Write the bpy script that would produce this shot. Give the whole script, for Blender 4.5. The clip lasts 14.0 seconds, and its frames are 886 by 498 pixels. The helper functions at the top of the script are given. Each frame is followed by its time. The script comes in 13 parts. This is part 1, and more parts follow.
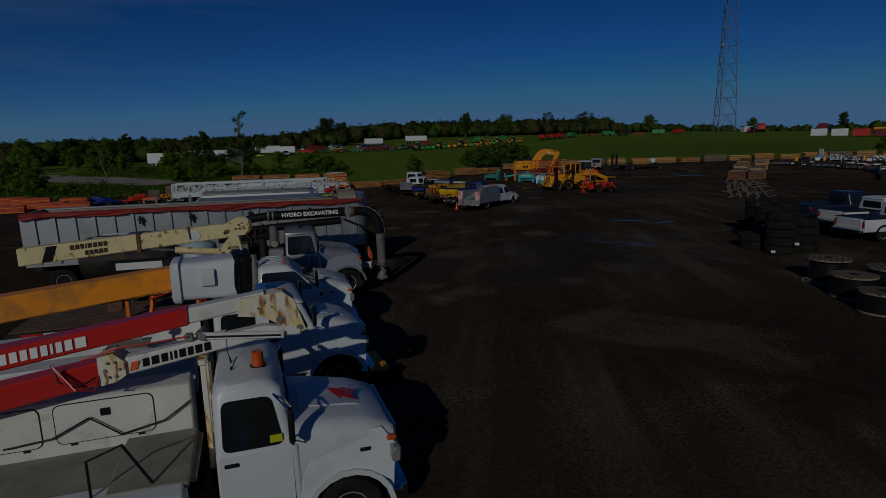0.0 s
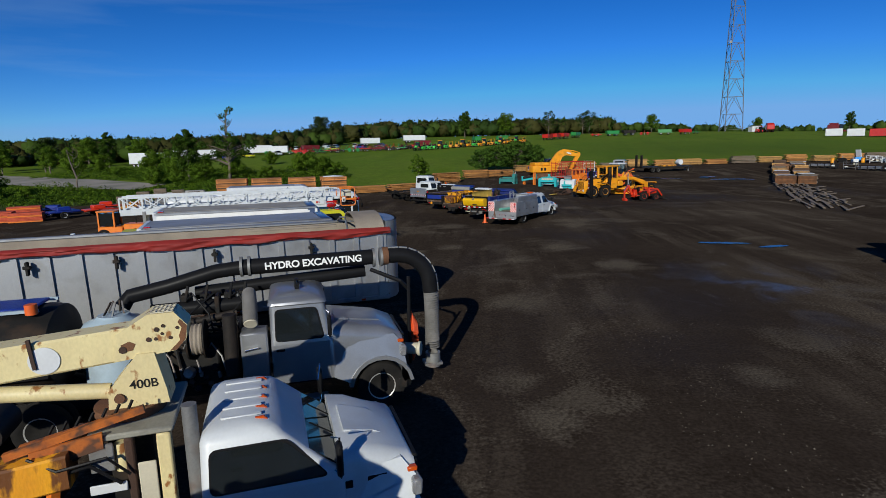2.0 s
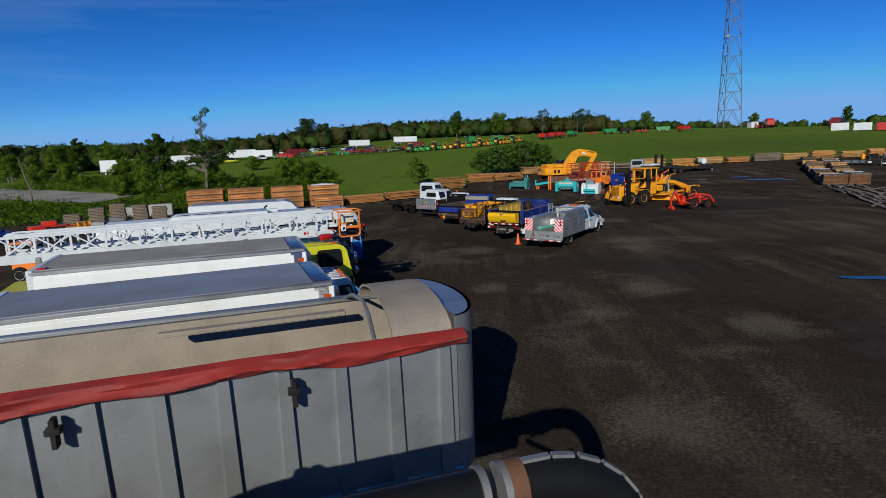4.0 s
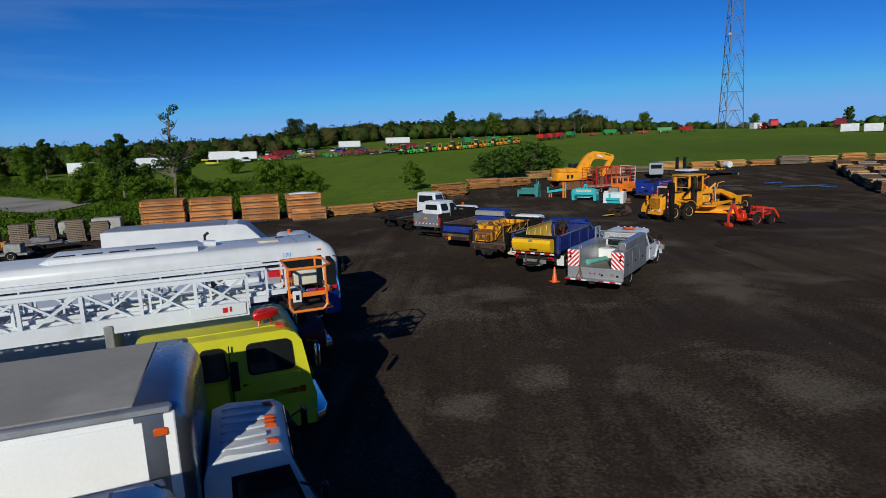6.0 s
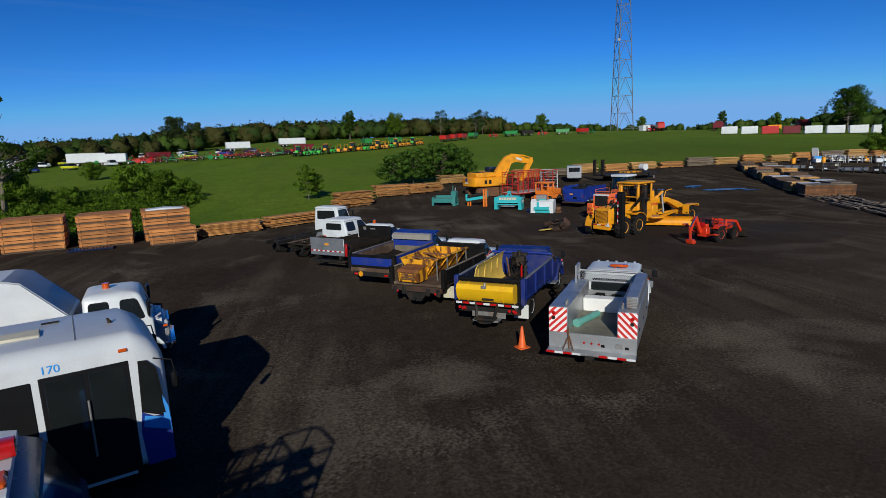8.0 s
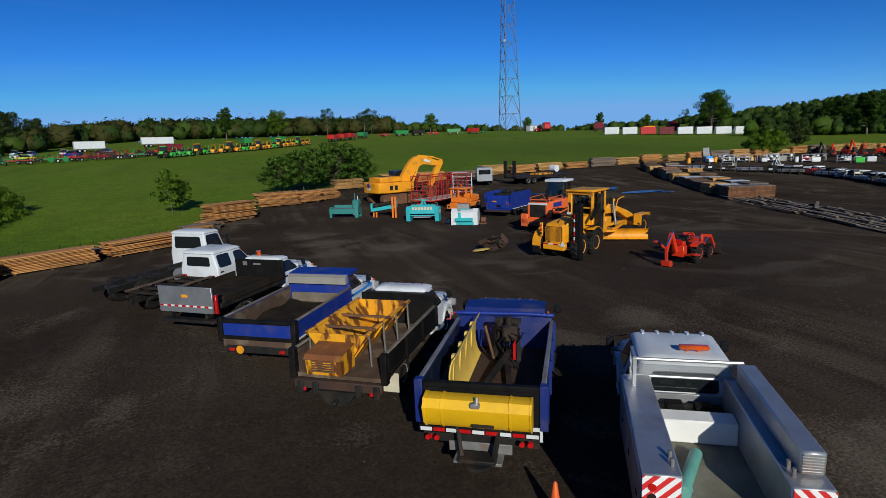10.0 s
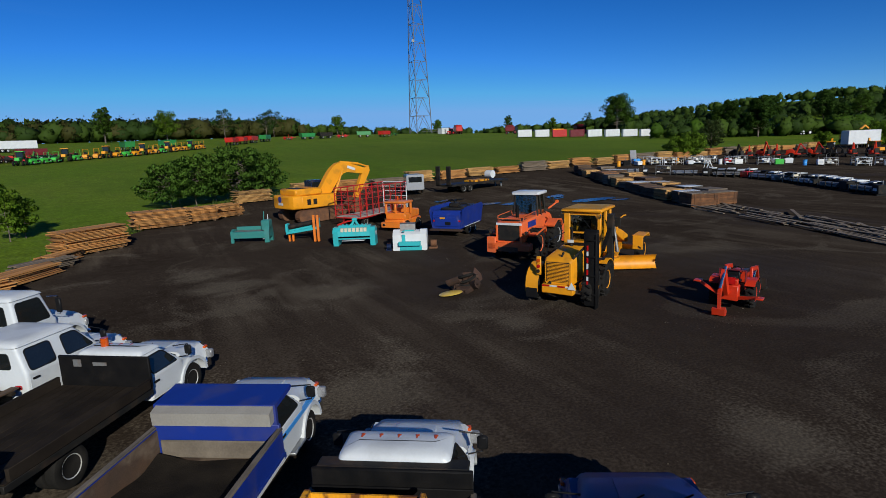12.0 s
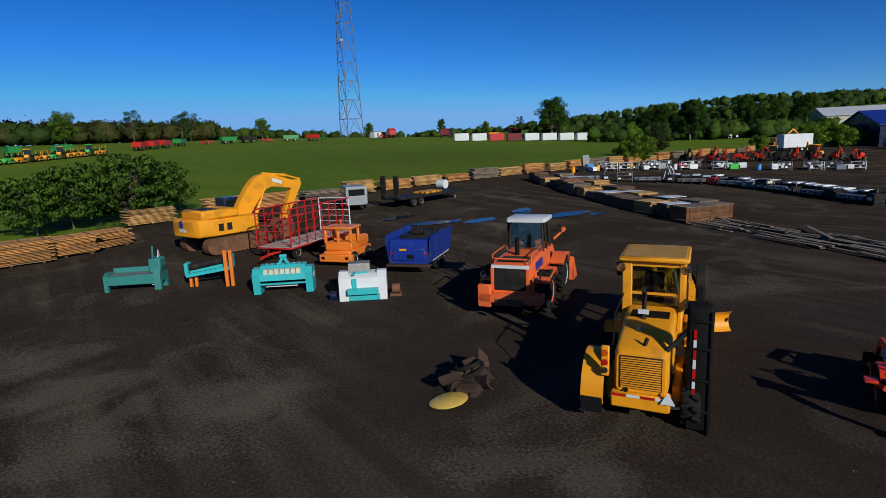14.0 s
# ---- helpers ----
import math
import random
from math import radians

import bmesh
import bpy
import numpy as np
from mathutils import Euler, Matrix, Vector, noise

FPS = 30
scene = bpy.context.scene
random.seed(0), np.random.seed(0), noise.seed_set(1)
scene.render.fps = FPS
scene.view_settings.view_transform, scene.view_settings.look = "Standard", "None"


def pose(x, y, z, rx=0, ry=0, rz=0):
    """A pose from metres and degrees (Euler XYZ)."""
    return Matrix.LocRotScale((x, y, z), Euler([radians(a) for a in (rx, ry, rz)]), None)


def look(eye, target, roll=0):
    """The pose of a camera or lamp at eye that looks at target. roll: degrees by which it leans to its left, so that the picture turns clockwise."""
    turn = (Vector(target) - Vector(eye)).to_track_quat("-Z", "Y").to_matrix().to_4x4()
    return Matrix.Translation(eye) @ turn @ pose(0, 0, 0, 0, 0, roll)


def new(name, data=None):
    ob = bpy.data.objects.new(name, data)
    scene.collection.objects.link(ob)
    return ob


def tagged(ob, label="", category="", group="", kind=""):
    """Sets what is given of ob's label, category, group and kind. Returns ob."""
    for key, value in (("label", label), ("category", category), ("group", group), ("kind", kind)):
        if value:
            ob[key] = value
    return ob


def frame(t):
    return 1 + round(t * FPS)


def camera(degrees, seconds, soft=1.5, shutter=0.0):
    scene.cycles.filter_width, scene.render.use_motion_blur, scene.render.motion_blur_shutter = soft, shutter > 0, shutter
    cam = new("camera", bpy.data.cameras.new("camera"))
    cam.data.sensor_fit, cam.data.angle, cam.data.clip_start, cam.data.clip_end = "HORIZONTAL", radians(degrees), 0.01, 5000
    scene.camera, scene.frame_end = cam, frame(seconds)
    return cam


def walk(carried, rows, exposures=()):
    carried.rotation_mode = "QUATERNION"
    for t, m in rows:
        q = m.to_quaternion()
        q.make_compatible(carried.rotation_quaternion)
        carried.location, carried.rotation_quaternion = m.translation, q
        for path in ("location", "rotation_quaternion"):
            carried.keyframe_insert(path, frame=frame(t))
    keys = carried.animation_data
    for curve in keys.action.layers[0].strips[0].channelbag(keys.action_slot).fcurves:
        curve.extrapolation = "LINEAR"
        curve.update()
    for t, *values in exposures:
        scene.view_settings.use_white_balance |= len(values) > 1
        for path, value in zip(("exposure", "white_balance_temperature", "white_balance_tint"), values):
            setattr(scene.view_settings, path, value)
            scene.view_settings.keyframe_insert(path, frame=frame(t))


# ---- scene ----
cam = camera(76.9, 14.0, 0.6)
PATH = [
    (0, (2.596, -0.425, 5.373), (2.436, 1.537, 5.02), -1.3),
    (0.5, (1.808, 1.962, 5.446), (1.652, 3.924, 5.091), -1.2),
    (1, (0.964, 4.418, 5.363), (0.813, 6.382, 5.014), -1.1),
    (1.5, (0.193, 6.664, 5.423), (0.047, 8.627, 5.071), -1.2),
    (2, (-0.625, 8.892, 5.475), (-0.761, 10.856, 5.121), -1.2),
    (2.5, (-1.41, 11.172, 5.517), (-1.535, 13.136, 5.16), -1.2),
    (3, (-2.124, 13.452, 5.581), (-2.241, 15.417, 5.225), -1.6),
    (5.5, (-4.284, 24.832, 5.76), (-4.361, 26.8, 5.413), -2.2),
    (6, (-4.462, 27.151, 5.826), (-4.531, 29.12, 5.477), -2.1),
    (6.5, (-4.598, 29.403, 5.856), (-4.634, 31.372, 5.508), -2.2),
    (7, (-4.758, 31.665, 5.907), (-4.708, 33.633, 5.555), -2.1),
    (7.5, (-4.904, 33.805, 5.979), (-4.739, 35.766, 5.624), -2.1),
    (8, (-5.017, 35.941, 6.0), (-4.737, 37.888, 5.642), -2.1),
    (10.5, (-4.564, 47.04, 6.063), (-3.817, 48.858, 5.69), -2.2),
    (11, (-4.275, 49.368, 6.086), (-3.446, 51.149, 5.713), -2.3),
    (11.5, (-3.878, 51.617, 6.166), (-2.984, 53.366, 5.791), -2.3),
    (12, (-3.379, 53.826, 6.167), (-2.423, 55.543, 5.793), -2.3),
    (12.5, (-2.712, 56.013, 6.163), (-1.713, 57.705, 5.788), -2.3),
    (13, (-1.935, 58.205, 6.126), (-0.89, 59.87, 5.756), -2.4),
    (13.5, (-1.046, 60.388, 6.237), (0.052, 62.018, 5.868), -2.4),
    (14, (-0.033, 62.581, 6.377), (1.127, 64.167, 6.006), -2.4),
]
# the film opens with a fade up from dark
FADE = [(0.0, -2.12), (0.1, -1.85), (0.2, -1.45), (0.3, -0.95), (0.4, -0.55), (0.5, -0.25), (0.6, -0.08), (0.7, 0.0), (14.0, 0.0)]
walk(cam, [(t, look(eye, target, roll)) for t, eye, target, roll in PATH], FADE)

# ---- sky and sun ----
SUN_AZ, SUN_EL = 189.5, 23.5  # compass bearing of the sun from +y, clockwise, and its height
world = bpy.data.worlds.new("world")
scene.world = world
world.use_nodes = True
wn = world.node_tree
sky = wn.nodes.new("ShaderNodeTexSky")
sky.sky_type, sky.sun_disc = "NISHITA", False
sky.sun_elevation, sky.sun_rotation = radians(SUN_EL), radians(SUN_AZ)
sky.altitude, sky.air_density, sky.dust_density, sky.ozone_density = 0, 0.7, 0.1, 6.0
deep = wn.nodes.new("ShaderNodeGamma")
deep.inputs[1].default_value = 1.33
rich = wn.nodes.new("ShaderNodeHueSaturation")
rich.inputs["Saturation"].default_value = 1.1
wn.links.new(sky.outputs[0], deep.inputs[0])
wn.links.new(deep.outputs[0], rich.inputs["Color"])
cast = wn.nodes.new("ShaderNodeMix")
cast.data_type, cast.blend_type = "RGBA", "MULTIPLY"
cast.inputs[0].default_value = 1.0
cast.inputs[7].default_value = (0.79, 0.94, 1.045, 1.0)
wn.links.new(rich.outputs[0], cast.inputs[6])
# faint drawn-out wisps of cirrus in the western sky
way, lean, wisp = wn.nodes.new("ShaderNodeTexCoord"), wn.nodes.new("ShaderNodeMapping"), wn.nodes.new("ShaderNodeTexNoise")
lean.inputs["Rotation"].default_value = (0.0, radians(-8), 0.0)
lean.inputs["Scale"].default_value = (1.6, 1.6, 17.0)
wisp.inputs["Scale"].default_value, wisp.inputs["Detail"].default_value, wisp.inputs["Distortion"].default_value = 1.3, 7.0, 0.5
thin, veil = wn.nodes.new("ShaderNodeMapRange"), wn.nodes.new("ShaderNodeMix")
thin.inputs[1].default_value, thin.inputs[2].default_value, thin.inputs[4].default_value = 0.52, 0.82, 0.16
veil.data_type = "RGBA"
veil.inputs[7].default_value = (7.5, 11.0, 14.0, 1.0)
wn.links.new(way.outputs["Generated"], lean.inputs[0])
wn.links.new(lean.outputs[0], wisp.inputs["Vector"])
wn.links.new(wisp.outputs[0], thin.inputs[0])
split, west, both_ = wn.nodes.new("ShaderNodeSeparateXYZ"), wn.nodes.new("ShaderNodeMapRange"), wn.nodes.new("ShaderNodeMath")
west.inputs[1].default_value, west.inputs[2].default_value = 0.05, -0.5
both_.operation = "MULTIPLY"
wn.links.new(way.outputs["Generated"], split.inputs[0])
wn.links.new(split.outputs[0], west.inputs[0])
wn.links.new(thin.outputs[0], both_.inputs[0])
wn.links.new(west.outputs[0], both_.inputs[1])
wn.links.new(both_.outputs[0], veil.inputs[0])
# very clear air: hardly any glow round the sun
clear_air = wn.nodes.new("ShaderNodeMix")
clear_air.data_type, clear_air.blend_type = "RGBA", "DARKEN"
clear_air.inputs[0].default_value = 1.0
clear_air.inputs[7].default_value = (3.6, 8.4, 16.5, 1.0)
wn.links.new(cast.outputs[2], clear_air.inputs[6])
wn.links.new(clear_air.outputs[2], veil.inputs[6])
wn.links.new(veil.outputs[2], wn.nodes["Background"].inputs[0])
wn.nodes["Background"].inputs[1].default_value = 0.0475
sun = new("sun", bpy.data.lights.new("sun", "SUN"))
sun.data.energy, sun.data.angle, sun.data.color = 4.0, radians(0.5), (0.985, 0.965, 0.86)
sx, sy = math.sin(radians(SUN_AZ)), math.cos(radians(SUN_AZ))
sun.matrix_world = look((sx * 50, sy * 50, 50 * math.tan(radians(SUN_EL))), (0, 0, 0))

# ---- materials ----
def surf(name, col, col2=None, rough=0.5, metal=0.0, scale=6.0, amount=0.5, fine=60.0, bump=0.02, stain=None, stain_amt=0.0,
         stain_scale=2.5, islands=False, coat=0.0, stretch=None, edge=(0.52, 0.68)):
    """A surface of two colours mixed by a broad noise, a fine grain over it, stains with a shape of their own and a little relief."""
    m = bpy.data.materials.new(name)
    m.use_nodes = True
    nt = m.node_tree
    b = nt.nodes["Principled BSDF"]
    co = nt.nodes.new("ShaderNodeTexCoord")
    src = co.outputs["Object"]
    if stretch:
        mp = nt.nodes.new("ShaderNodeMapping")
        mp.inputs["Scale"].default_value = stretch
        nt.links.new(src, mp.inputs[0])
        src = mp.outputs[0]

    def noise_at(s, detail=4.0):
        n = nt.nodes.new("ShaderNodeTexNoise")
        n.inputs["Scale"].default_value, n.inputs["Detail"].default_value = s, detail
        nt.links.new(src, n.inputs["Vector"])
        return n.outputs[0]

    def mix(fac, a, bb, mode="MIX"):
        x = nt.nodes.new("ShaderNodeMix")
        x.data_type, x.blend_type = "RGBA", mode
        for sock, v in ((x.inputs[0], fac), (x.inputs[6], a), (x.inputs[7], bb)):
            if isinstance(v, (int, float)):
                sock.default_value = v
            elif isinstance(v, tuple):
                sock.default_value = (*v, 1.0)
            else:
                nt.links.new(v, sock)
        return x.outputs[2]

    def ramp(v, lo, hi):
        r = nt.nodes.new("ShaderNodeMapRange")
        r.inputs[1].default_value, r.inputs[2].default_value = lo, hi
        nt.links.new(v, r.inputs[0])
        return r.outputs[0]

    col2 = col2 or tuple(c * 0.78 for c in col)
    broad, grain = noise_at(scale), noise_at(fine, 2.0)
    out = mix(ramp(broad, 0.35, 0.7), col, col2)
    dark = mix(ramp(grain, 0.3, 0.7), tuple(1 - 0.35 * amount for _ in range(3)), (1.0, 1.0, 1.0))
    out = mix(1.0, out, dark, "MULTIPLY")
    if islands:
        info = nt.nodes.new("ShaderNodeNewGeometry").outputs["Random Per Island"] if islands.endswith("island") else nt.nodes.new("ShaderNodeObjectInfo").outputs["Random"]
        tint = mix(info, (0.62, 0.6, 0.58), (1.18, 1.12, 1.05)) if not islands.startswith("soft") else mix(info, (0.86, 0.86, 0.86), (1.1, 1.08, 1.05))
        out = mix(1.0, out, tint, "MULTIPLY")
    if stain:
        out = mix(ramp(noise_at(stain_scale, 6.0), edge[0], edge[1]), out, mix(stain_amt, out, stain))
    nt.links.new(out, b.inputs["Base Color"])
    rr = nt.nodes.new("ShaderNodeMapRange")
    rr.inputs[3].default_value, rr.inputs[4].default_value = max(0.02, rough - 0.1), min(1.0, rough + 0.12)
    nt.links.new(broad, rr.inputs[0])
    nt.links.new(rr.outputs[0], b.inputs["Roughness"])
    b.inputs["Metallic"].default_value = metal
    b.inputs["Coat Weight"].default_value = coat
    if bump:
        bp = nt.nodes.new("ShaderNodeBump")
        bp.inputs["Distance"].default_value, bp.inputs["Strength"].default_value = bump, 0.5
        nt.links.new(grain, bp.inputs["Height"])
        nt.links.new(bp.outputs[0], b.inputs["Normal"])
    return m


def paint(name, col, rough=0.4, dirt=0.35, grime=(0.12, 0.1, 0.08), sc=1.6, coat=0.1):
    return surf(name, col, tuple(c * 0.9 for c in col), rough, 0.0, 1.2, 0.12, 25.0, 0.0, grime, dirt, sc, coat=coat)


WHITE = paint("white_paint", (0.62, 0.65, 0.67), dirt=0.14)
WHITE_OLD = surf("worn_white_paint", (0.72, 0.7, 0.64), (0.6, 0.58, 0.52), 0.5, 0, 2.0, 0.3, 40, 0.004, (0.28, 0.1, 0.03), 0.8, 2.1, edge=(0.585, 0.64))
CREAM = surf("cream_crane_paint", (0.74, 0.63, 0.33), (0.64, 0.53, 0.28), 0.45, 0, 2.2, 0.3, 30, 0.004, (0.26, 0.09, 0.018), 0.92, 6.5, edge=(0.6, 0.66), stretch=(1.0, 1.0, 0.6))
BLUE = paint("blue_paint", (0.008, 0.03, 0.24), 0.45, 0.2, coat=0.0)
DEEPBLUE = paint("deep_blue_paint", (0.006, 0.02, 0.15), 0.45, 0.25, coat=0.0)
SKYBLUE = paint("pale_blue_paint", (0.05, 0.3, 0.75), 0.35, 0.1)
NAVY = paint("dark_blue_paint", (0.01, 0.018, 0.05), 0.25, 0.15)
RED = paint("red_paint", (0.5, 0.016, 0.012), 0.35, 0.2)
REDORANGE = paint("tractor_red_paint", (0.62, 0.035, 0.008), 0.38, 0.2)
MAROON = paint("maroon_paint", (0.16, 0.01, 0.012), 0.3, 0.2)
ORANGE = paint("orange_paint", (0.78, 0.2, 0.02), 0.4, 0.3)
LOADER = paint("faded_orange_paint", (0.78, 0.135, 0.03), 0.5, 0.2, coat=0.0)
BOOM = surf("orange_boom_paint", (0.8, 0.27, 0.007), (0.72, 0.23, 0.006), 0.42, 0, 1.5, 0.2, 30, 0.002, (0.25, 0.12, 0.04), 0.6, 2.0)
YELLOW = paint("machine_yellow_paint", (0.8, 0.315, 0.006), 0.5, 0.4, (0.25, 0.12, 0.02), coat=0.0)
BOXWHITE = surf("white_box_panel", (0.8, 0.8, 0.78), (0.74, 0.74, 0.72), 0.4, 0, 0.8, 0.12, 30, 0.001, (0.5, 0.48, 0.44), 0.2, 1.1)
LIME = paint("lime_yellow_paint", (0.54, 0.52, 0.014), 0.45, 0.15, coat=0.0)
RUSTYEL = surf("rusty_yellow_steel", (0.8, 0.37, 0.01), (0.68, 0.27, 0.01), 0.55, 0, 1.8, 0.4, 35, 0.006, (0.1, 0.03, 0.008), 0.95, 3.4, edge=(0.48, 0.56), stretch=(1.2, 1.2, 0.4))
RUST = surf("rusted_steel", (0.2, 0.085, 0.035), (0.1, 0.05, 0.03), 0.85, 0.1, 3.0, 0.6, 50, 0.01)
TEAL = paint("teal_enamel", (0.03, 0.42, 0.45), 0.4, 0.15)
TEALDARK = paint("dark_teal_enamel", (0.03, 0.2, 0.18), 0.45, 0.2)
GREEN = paint("farm_green_paint", (0.02, 0.22, 0.05), 0.4, 0.2)
LGREEN = paint("bright_green_paint", (0.06, 0.5, 0.06), 0.4, 0.2)
SILVER = surf("silver_metallic_paint", (0.34, 0.35, 0.37), (0.28, 0.29, 0.31), 0.34, 0.55, 1.5, 0.15, 30, 0.0, (0.16, 0.15, 0.13), 0.25, 1.4, coat=0.3)
ALU = surf("brushed_aluminium", (0.47, 0.48, 0.49), (0.38, 0.39, 0.41), 0.42, 0.75, 2.0, 0.25, 45, 0.002, (0.2, 0.19, 0.17), 0.4, 1.3)
ALUROOF = surf("weathered_aluminium_roof", (0.42, 0.43, 0.45), (0.34, 0.35, 0.37), 0.5, 0.5, 0.6, 0.3, 30, 0.002, (0.25, 0.24, 0.21), 0.5, 0.7)
DUSTROOF = surf("dusty_roof", (0.34, 0.32, 0.28), (0.28, 0.26, 0.23), 0.7, 0.15, 0.7, 0.3, 30, 0.002, (0.44, 0.42, 0.37), 0.5, 0.8)
DUSTSTEEL = surf("dusty_steel", (0.2, 0.165, 0.125), (0.13, 0.105, 0.08), 0.8, 0.15, 1.6, 0.5, 30, 0.004, (0.3, 0.25, 0.19), 0.5, 1.2)
CAPMETAL = surf("polished_cap_metal", (0.34, 0.36, 0.4), (0.27, 0.29, 0.33), 0.28, 0.9, 0.8, 0.2, 30, 0.001, (0.2, 0.19, 0.17), 0.35, 1.0)
CHROME = surf("chrome", (0.8, 0.8, 0.8), None, 0.15, 1.0, 3, 0.1, 40, 0.0)
STEEL = surf("grey_steel", (0.3, 0.3, 0.29), (0.2, 0.2, 0.2), 0.55, 0.5, 3, 0.4, 40, 0.004, (0.2, 0.1, 0.05), 0.5, 2.5)
DARK = surf("black_steel", (0.018, 0.018, 0.018), (0.03, 0.028, 0.025), 0.55, 0.2, 3, 0.4, 40, 0.004, (0.07, 0.045, 0.03), 0.6, 2.0)
BLACK = surf("black_plastic", (0.012, 0.012, 0.013), None, 0.4, 0, 4, 0.2, 50, 0.001)
TYRE = surf("tyre_rubber", (0.013, 0.0125, 0.012), (0.024, 0.022, 0.02), 0.95, 0, 4, 0.4, 60, 0.006)
RIMW = surf("white_rim", (0.6, 0.6, 0.58), (0.45, 0.44, 0.42), 0.45, 0.3, 4, 0.3, 40, 0.002, (0.12, 0.09, 0.07), 0.6, 4.0)
GLASS = surf("dark_tinted_glass", (0.012, 0.015, 0.016), None, 0.06, 0, 2, 0.1, 30, 0.0, coat=0.4)
AMBER = surf("amber_lens", (0.6, 0.085, 0.006), None, 0.2, 0, 5, 0.2, 60, 0.0, coat=0.6)
REDLENS = surf("red_lens", (0.5, 0.01, 0.01), None, 0.2, 0, 5, 0.2, 60, 0.0, coat=0.6)
CONE = surf("cone_orange", (0.8, 0.13, 0.02), None, 0.5, 0, 5, 0.2, 60, 0.0)
TARP = surf("red_tarp", (0.32, 0.02, 0.013), (0.2, 0.013, 0.01), 0.72, 0, 2.2, 0.5, 60, 0.003, (0.16, 0.03, 0.025), 0.7, 3.0, stretch=(0.5, 1, 2.5))
TARPBLUE = surf("blue_tarp", (0.01, 0.03, 0.22), (0.012, 0.04, 0.28), 0.4, 0, 3.0, 0.4, 14, 0.03)
TANLINER = surf("dusty_liner", (0.32, 0.27, 0.21), (0.24, 0.2, 0.16), 0.85, 0, 1.5, 0.4, 30, 0.01)
HOSE = surf("grey_ribbed_hose", (0.13, 0.125, 0.115), (0.19, 0.18, 0.17), 0.8, 0, 3, 0.4, 40, 0.01)
HOSEORANGE = surf("orange_hose", (0.75, 0.09, 0.02), None, 0.5, 0, 4, 0.2, 40, 0.0)
VINYL = surf("white_fibreglass", (0.65, 0.67, 0.68), (0.57, 0.59, 0.61), 0.35, 0, 1.2, 0.15, 30, 0.001, (0.42, 0.4, 0.36), 0.16, 1.5)
BEIGE = surf("beige_panel", (0.6, 0.55, 0.42), None, 0.6, 0, 2, 0.2, 30, 0.002)
WOOD = surf("sawn_lumber", (0.42, 0.2, 0.075), (0.33, 0.15, 0.055), 0.8, 0, 3, 0.4, 30, 0.004, islands="island", stretch=(1, 1, 1))
WOODPALE = surf("pale_lumber", (0.52, 0.33, 0.15), (0.42, 0.25, 0.1), 0.8, 0, 3, 0.4, 30, 0.004, islands="island")
WOODGREY = surf("weathered_lumber", (0.24, 0.19, 0.14), (0.16, 0.13, 0.1), 0.9, 0, 3, 0.5, 30, 0.006, islands="island")
WOODDARK = surf("dark_timber", (0.12, 0.075, 0.045), (0.06, 0.042, 0.03), 0.9, 0, 3, 0.5, 30, 0.006, islands="island")
CRATE = surf("crate_board", (0.6, 0.25, 0.075), (0.42, 0.16, 0.045), 0.8, 0, 2, 0.5, 25, 0.006, (0.13, 0.06, 0.025), 0.6, 1.1, islands="object", stretch=(0.4, 2, 3))
PALLETRED = surf("red_painted_wood", (0.5, 0.08, 0.03), (0.38, 0.05, 0.02), 0.7, 0, 3, 0.4, 25, 0.004, islands="island")
CONCRETE = surf("concrete", (0.4, 0.39, 0.36), (0.32, 0.31, 0.29), 0.9, 0, 3, 0.5, 30, 0.01)
BARK = surf("bark", (0.12, 0.09, 0.065), (0.2, 0.17, 0.14), 0.95, 0, 5, 0.6, 25, 0.03)


def leaf_mat(name, a, b2, soft_=False):
    """Leaves: matt, and letting a part of the light through."""
    m = surf(name, a, b2, 0.6, 0, 0.05 if soft_ else 0.35, 0.2 if soft_ else 0.5, 1.0 if soft_ else 6.0, 0.0, islands="soft island" if soft_ else "island")
    nt = m.node_tree
    bs = nt.nodes["Principled BSDF"]
    bs.inputs["Specular IOR Level"].default_value = 0.1
    thin, both = nt.nodes.new("ShaderNodeBsdfTranslucent"), nt.nodes.new("ShaderNodeMixShader")
    both.inputs[0].default_value = 0.42
    nt.links.new(bs.inputs["Base Color"].links[0].from_socket, thin.inputs[0])
    nt.links.new(bs.outputs[0], both.inputs[1])
    nt.links.new(thin.outputs[0], both.inputs[2])
    nt.links.new(both.outputs[0], nt.nodes["Material Output"].inputs[0])
    return m


LEAF = leaf_mat("leaves_mid", (0.08, 0.165, 0.018), (0.052, 0.115, 0.014))
LEAFDARK = leaf_mat("leaves_dark", (0.05, 0.112, 0.016), (0.034, 0.082, 0.014))
LEAFSCRUB = leaf_mat("leaves_scrub", (0.17, 0.3, 0.026), (0.11, 0.215, 0.02))
LEAFBRIGHT = leaf_mat("leaves_bright", (0.165, 0.285, 0.02), (0.11, 0.215, 0.018))
LEAFPALE = leaf_mat("leaves_pale", (0.08, 0.125, 0.035), (0.055, 0.09, 0.028))

LEAFBUSH = leaf_mat("leaves_bush", (0.115, 0.23, 0.034), (0.07, 0.16, 0.025))
WOODDEEP = leaf_mat("far_leaves_dark", (0.045, 0.085, 0.018), (0.035, 0.068, 0.015), True)
WOODMID = leaf_mat("far_leaves_mid", (0.078, 0.135, 0.022), (0.058, 0.105, 0.018), True)
WOODRUST = leaf_mat("far_leaves_reddish", (0.082, 0.08, 0.024), (0.066, 0.074, 0.02), True)


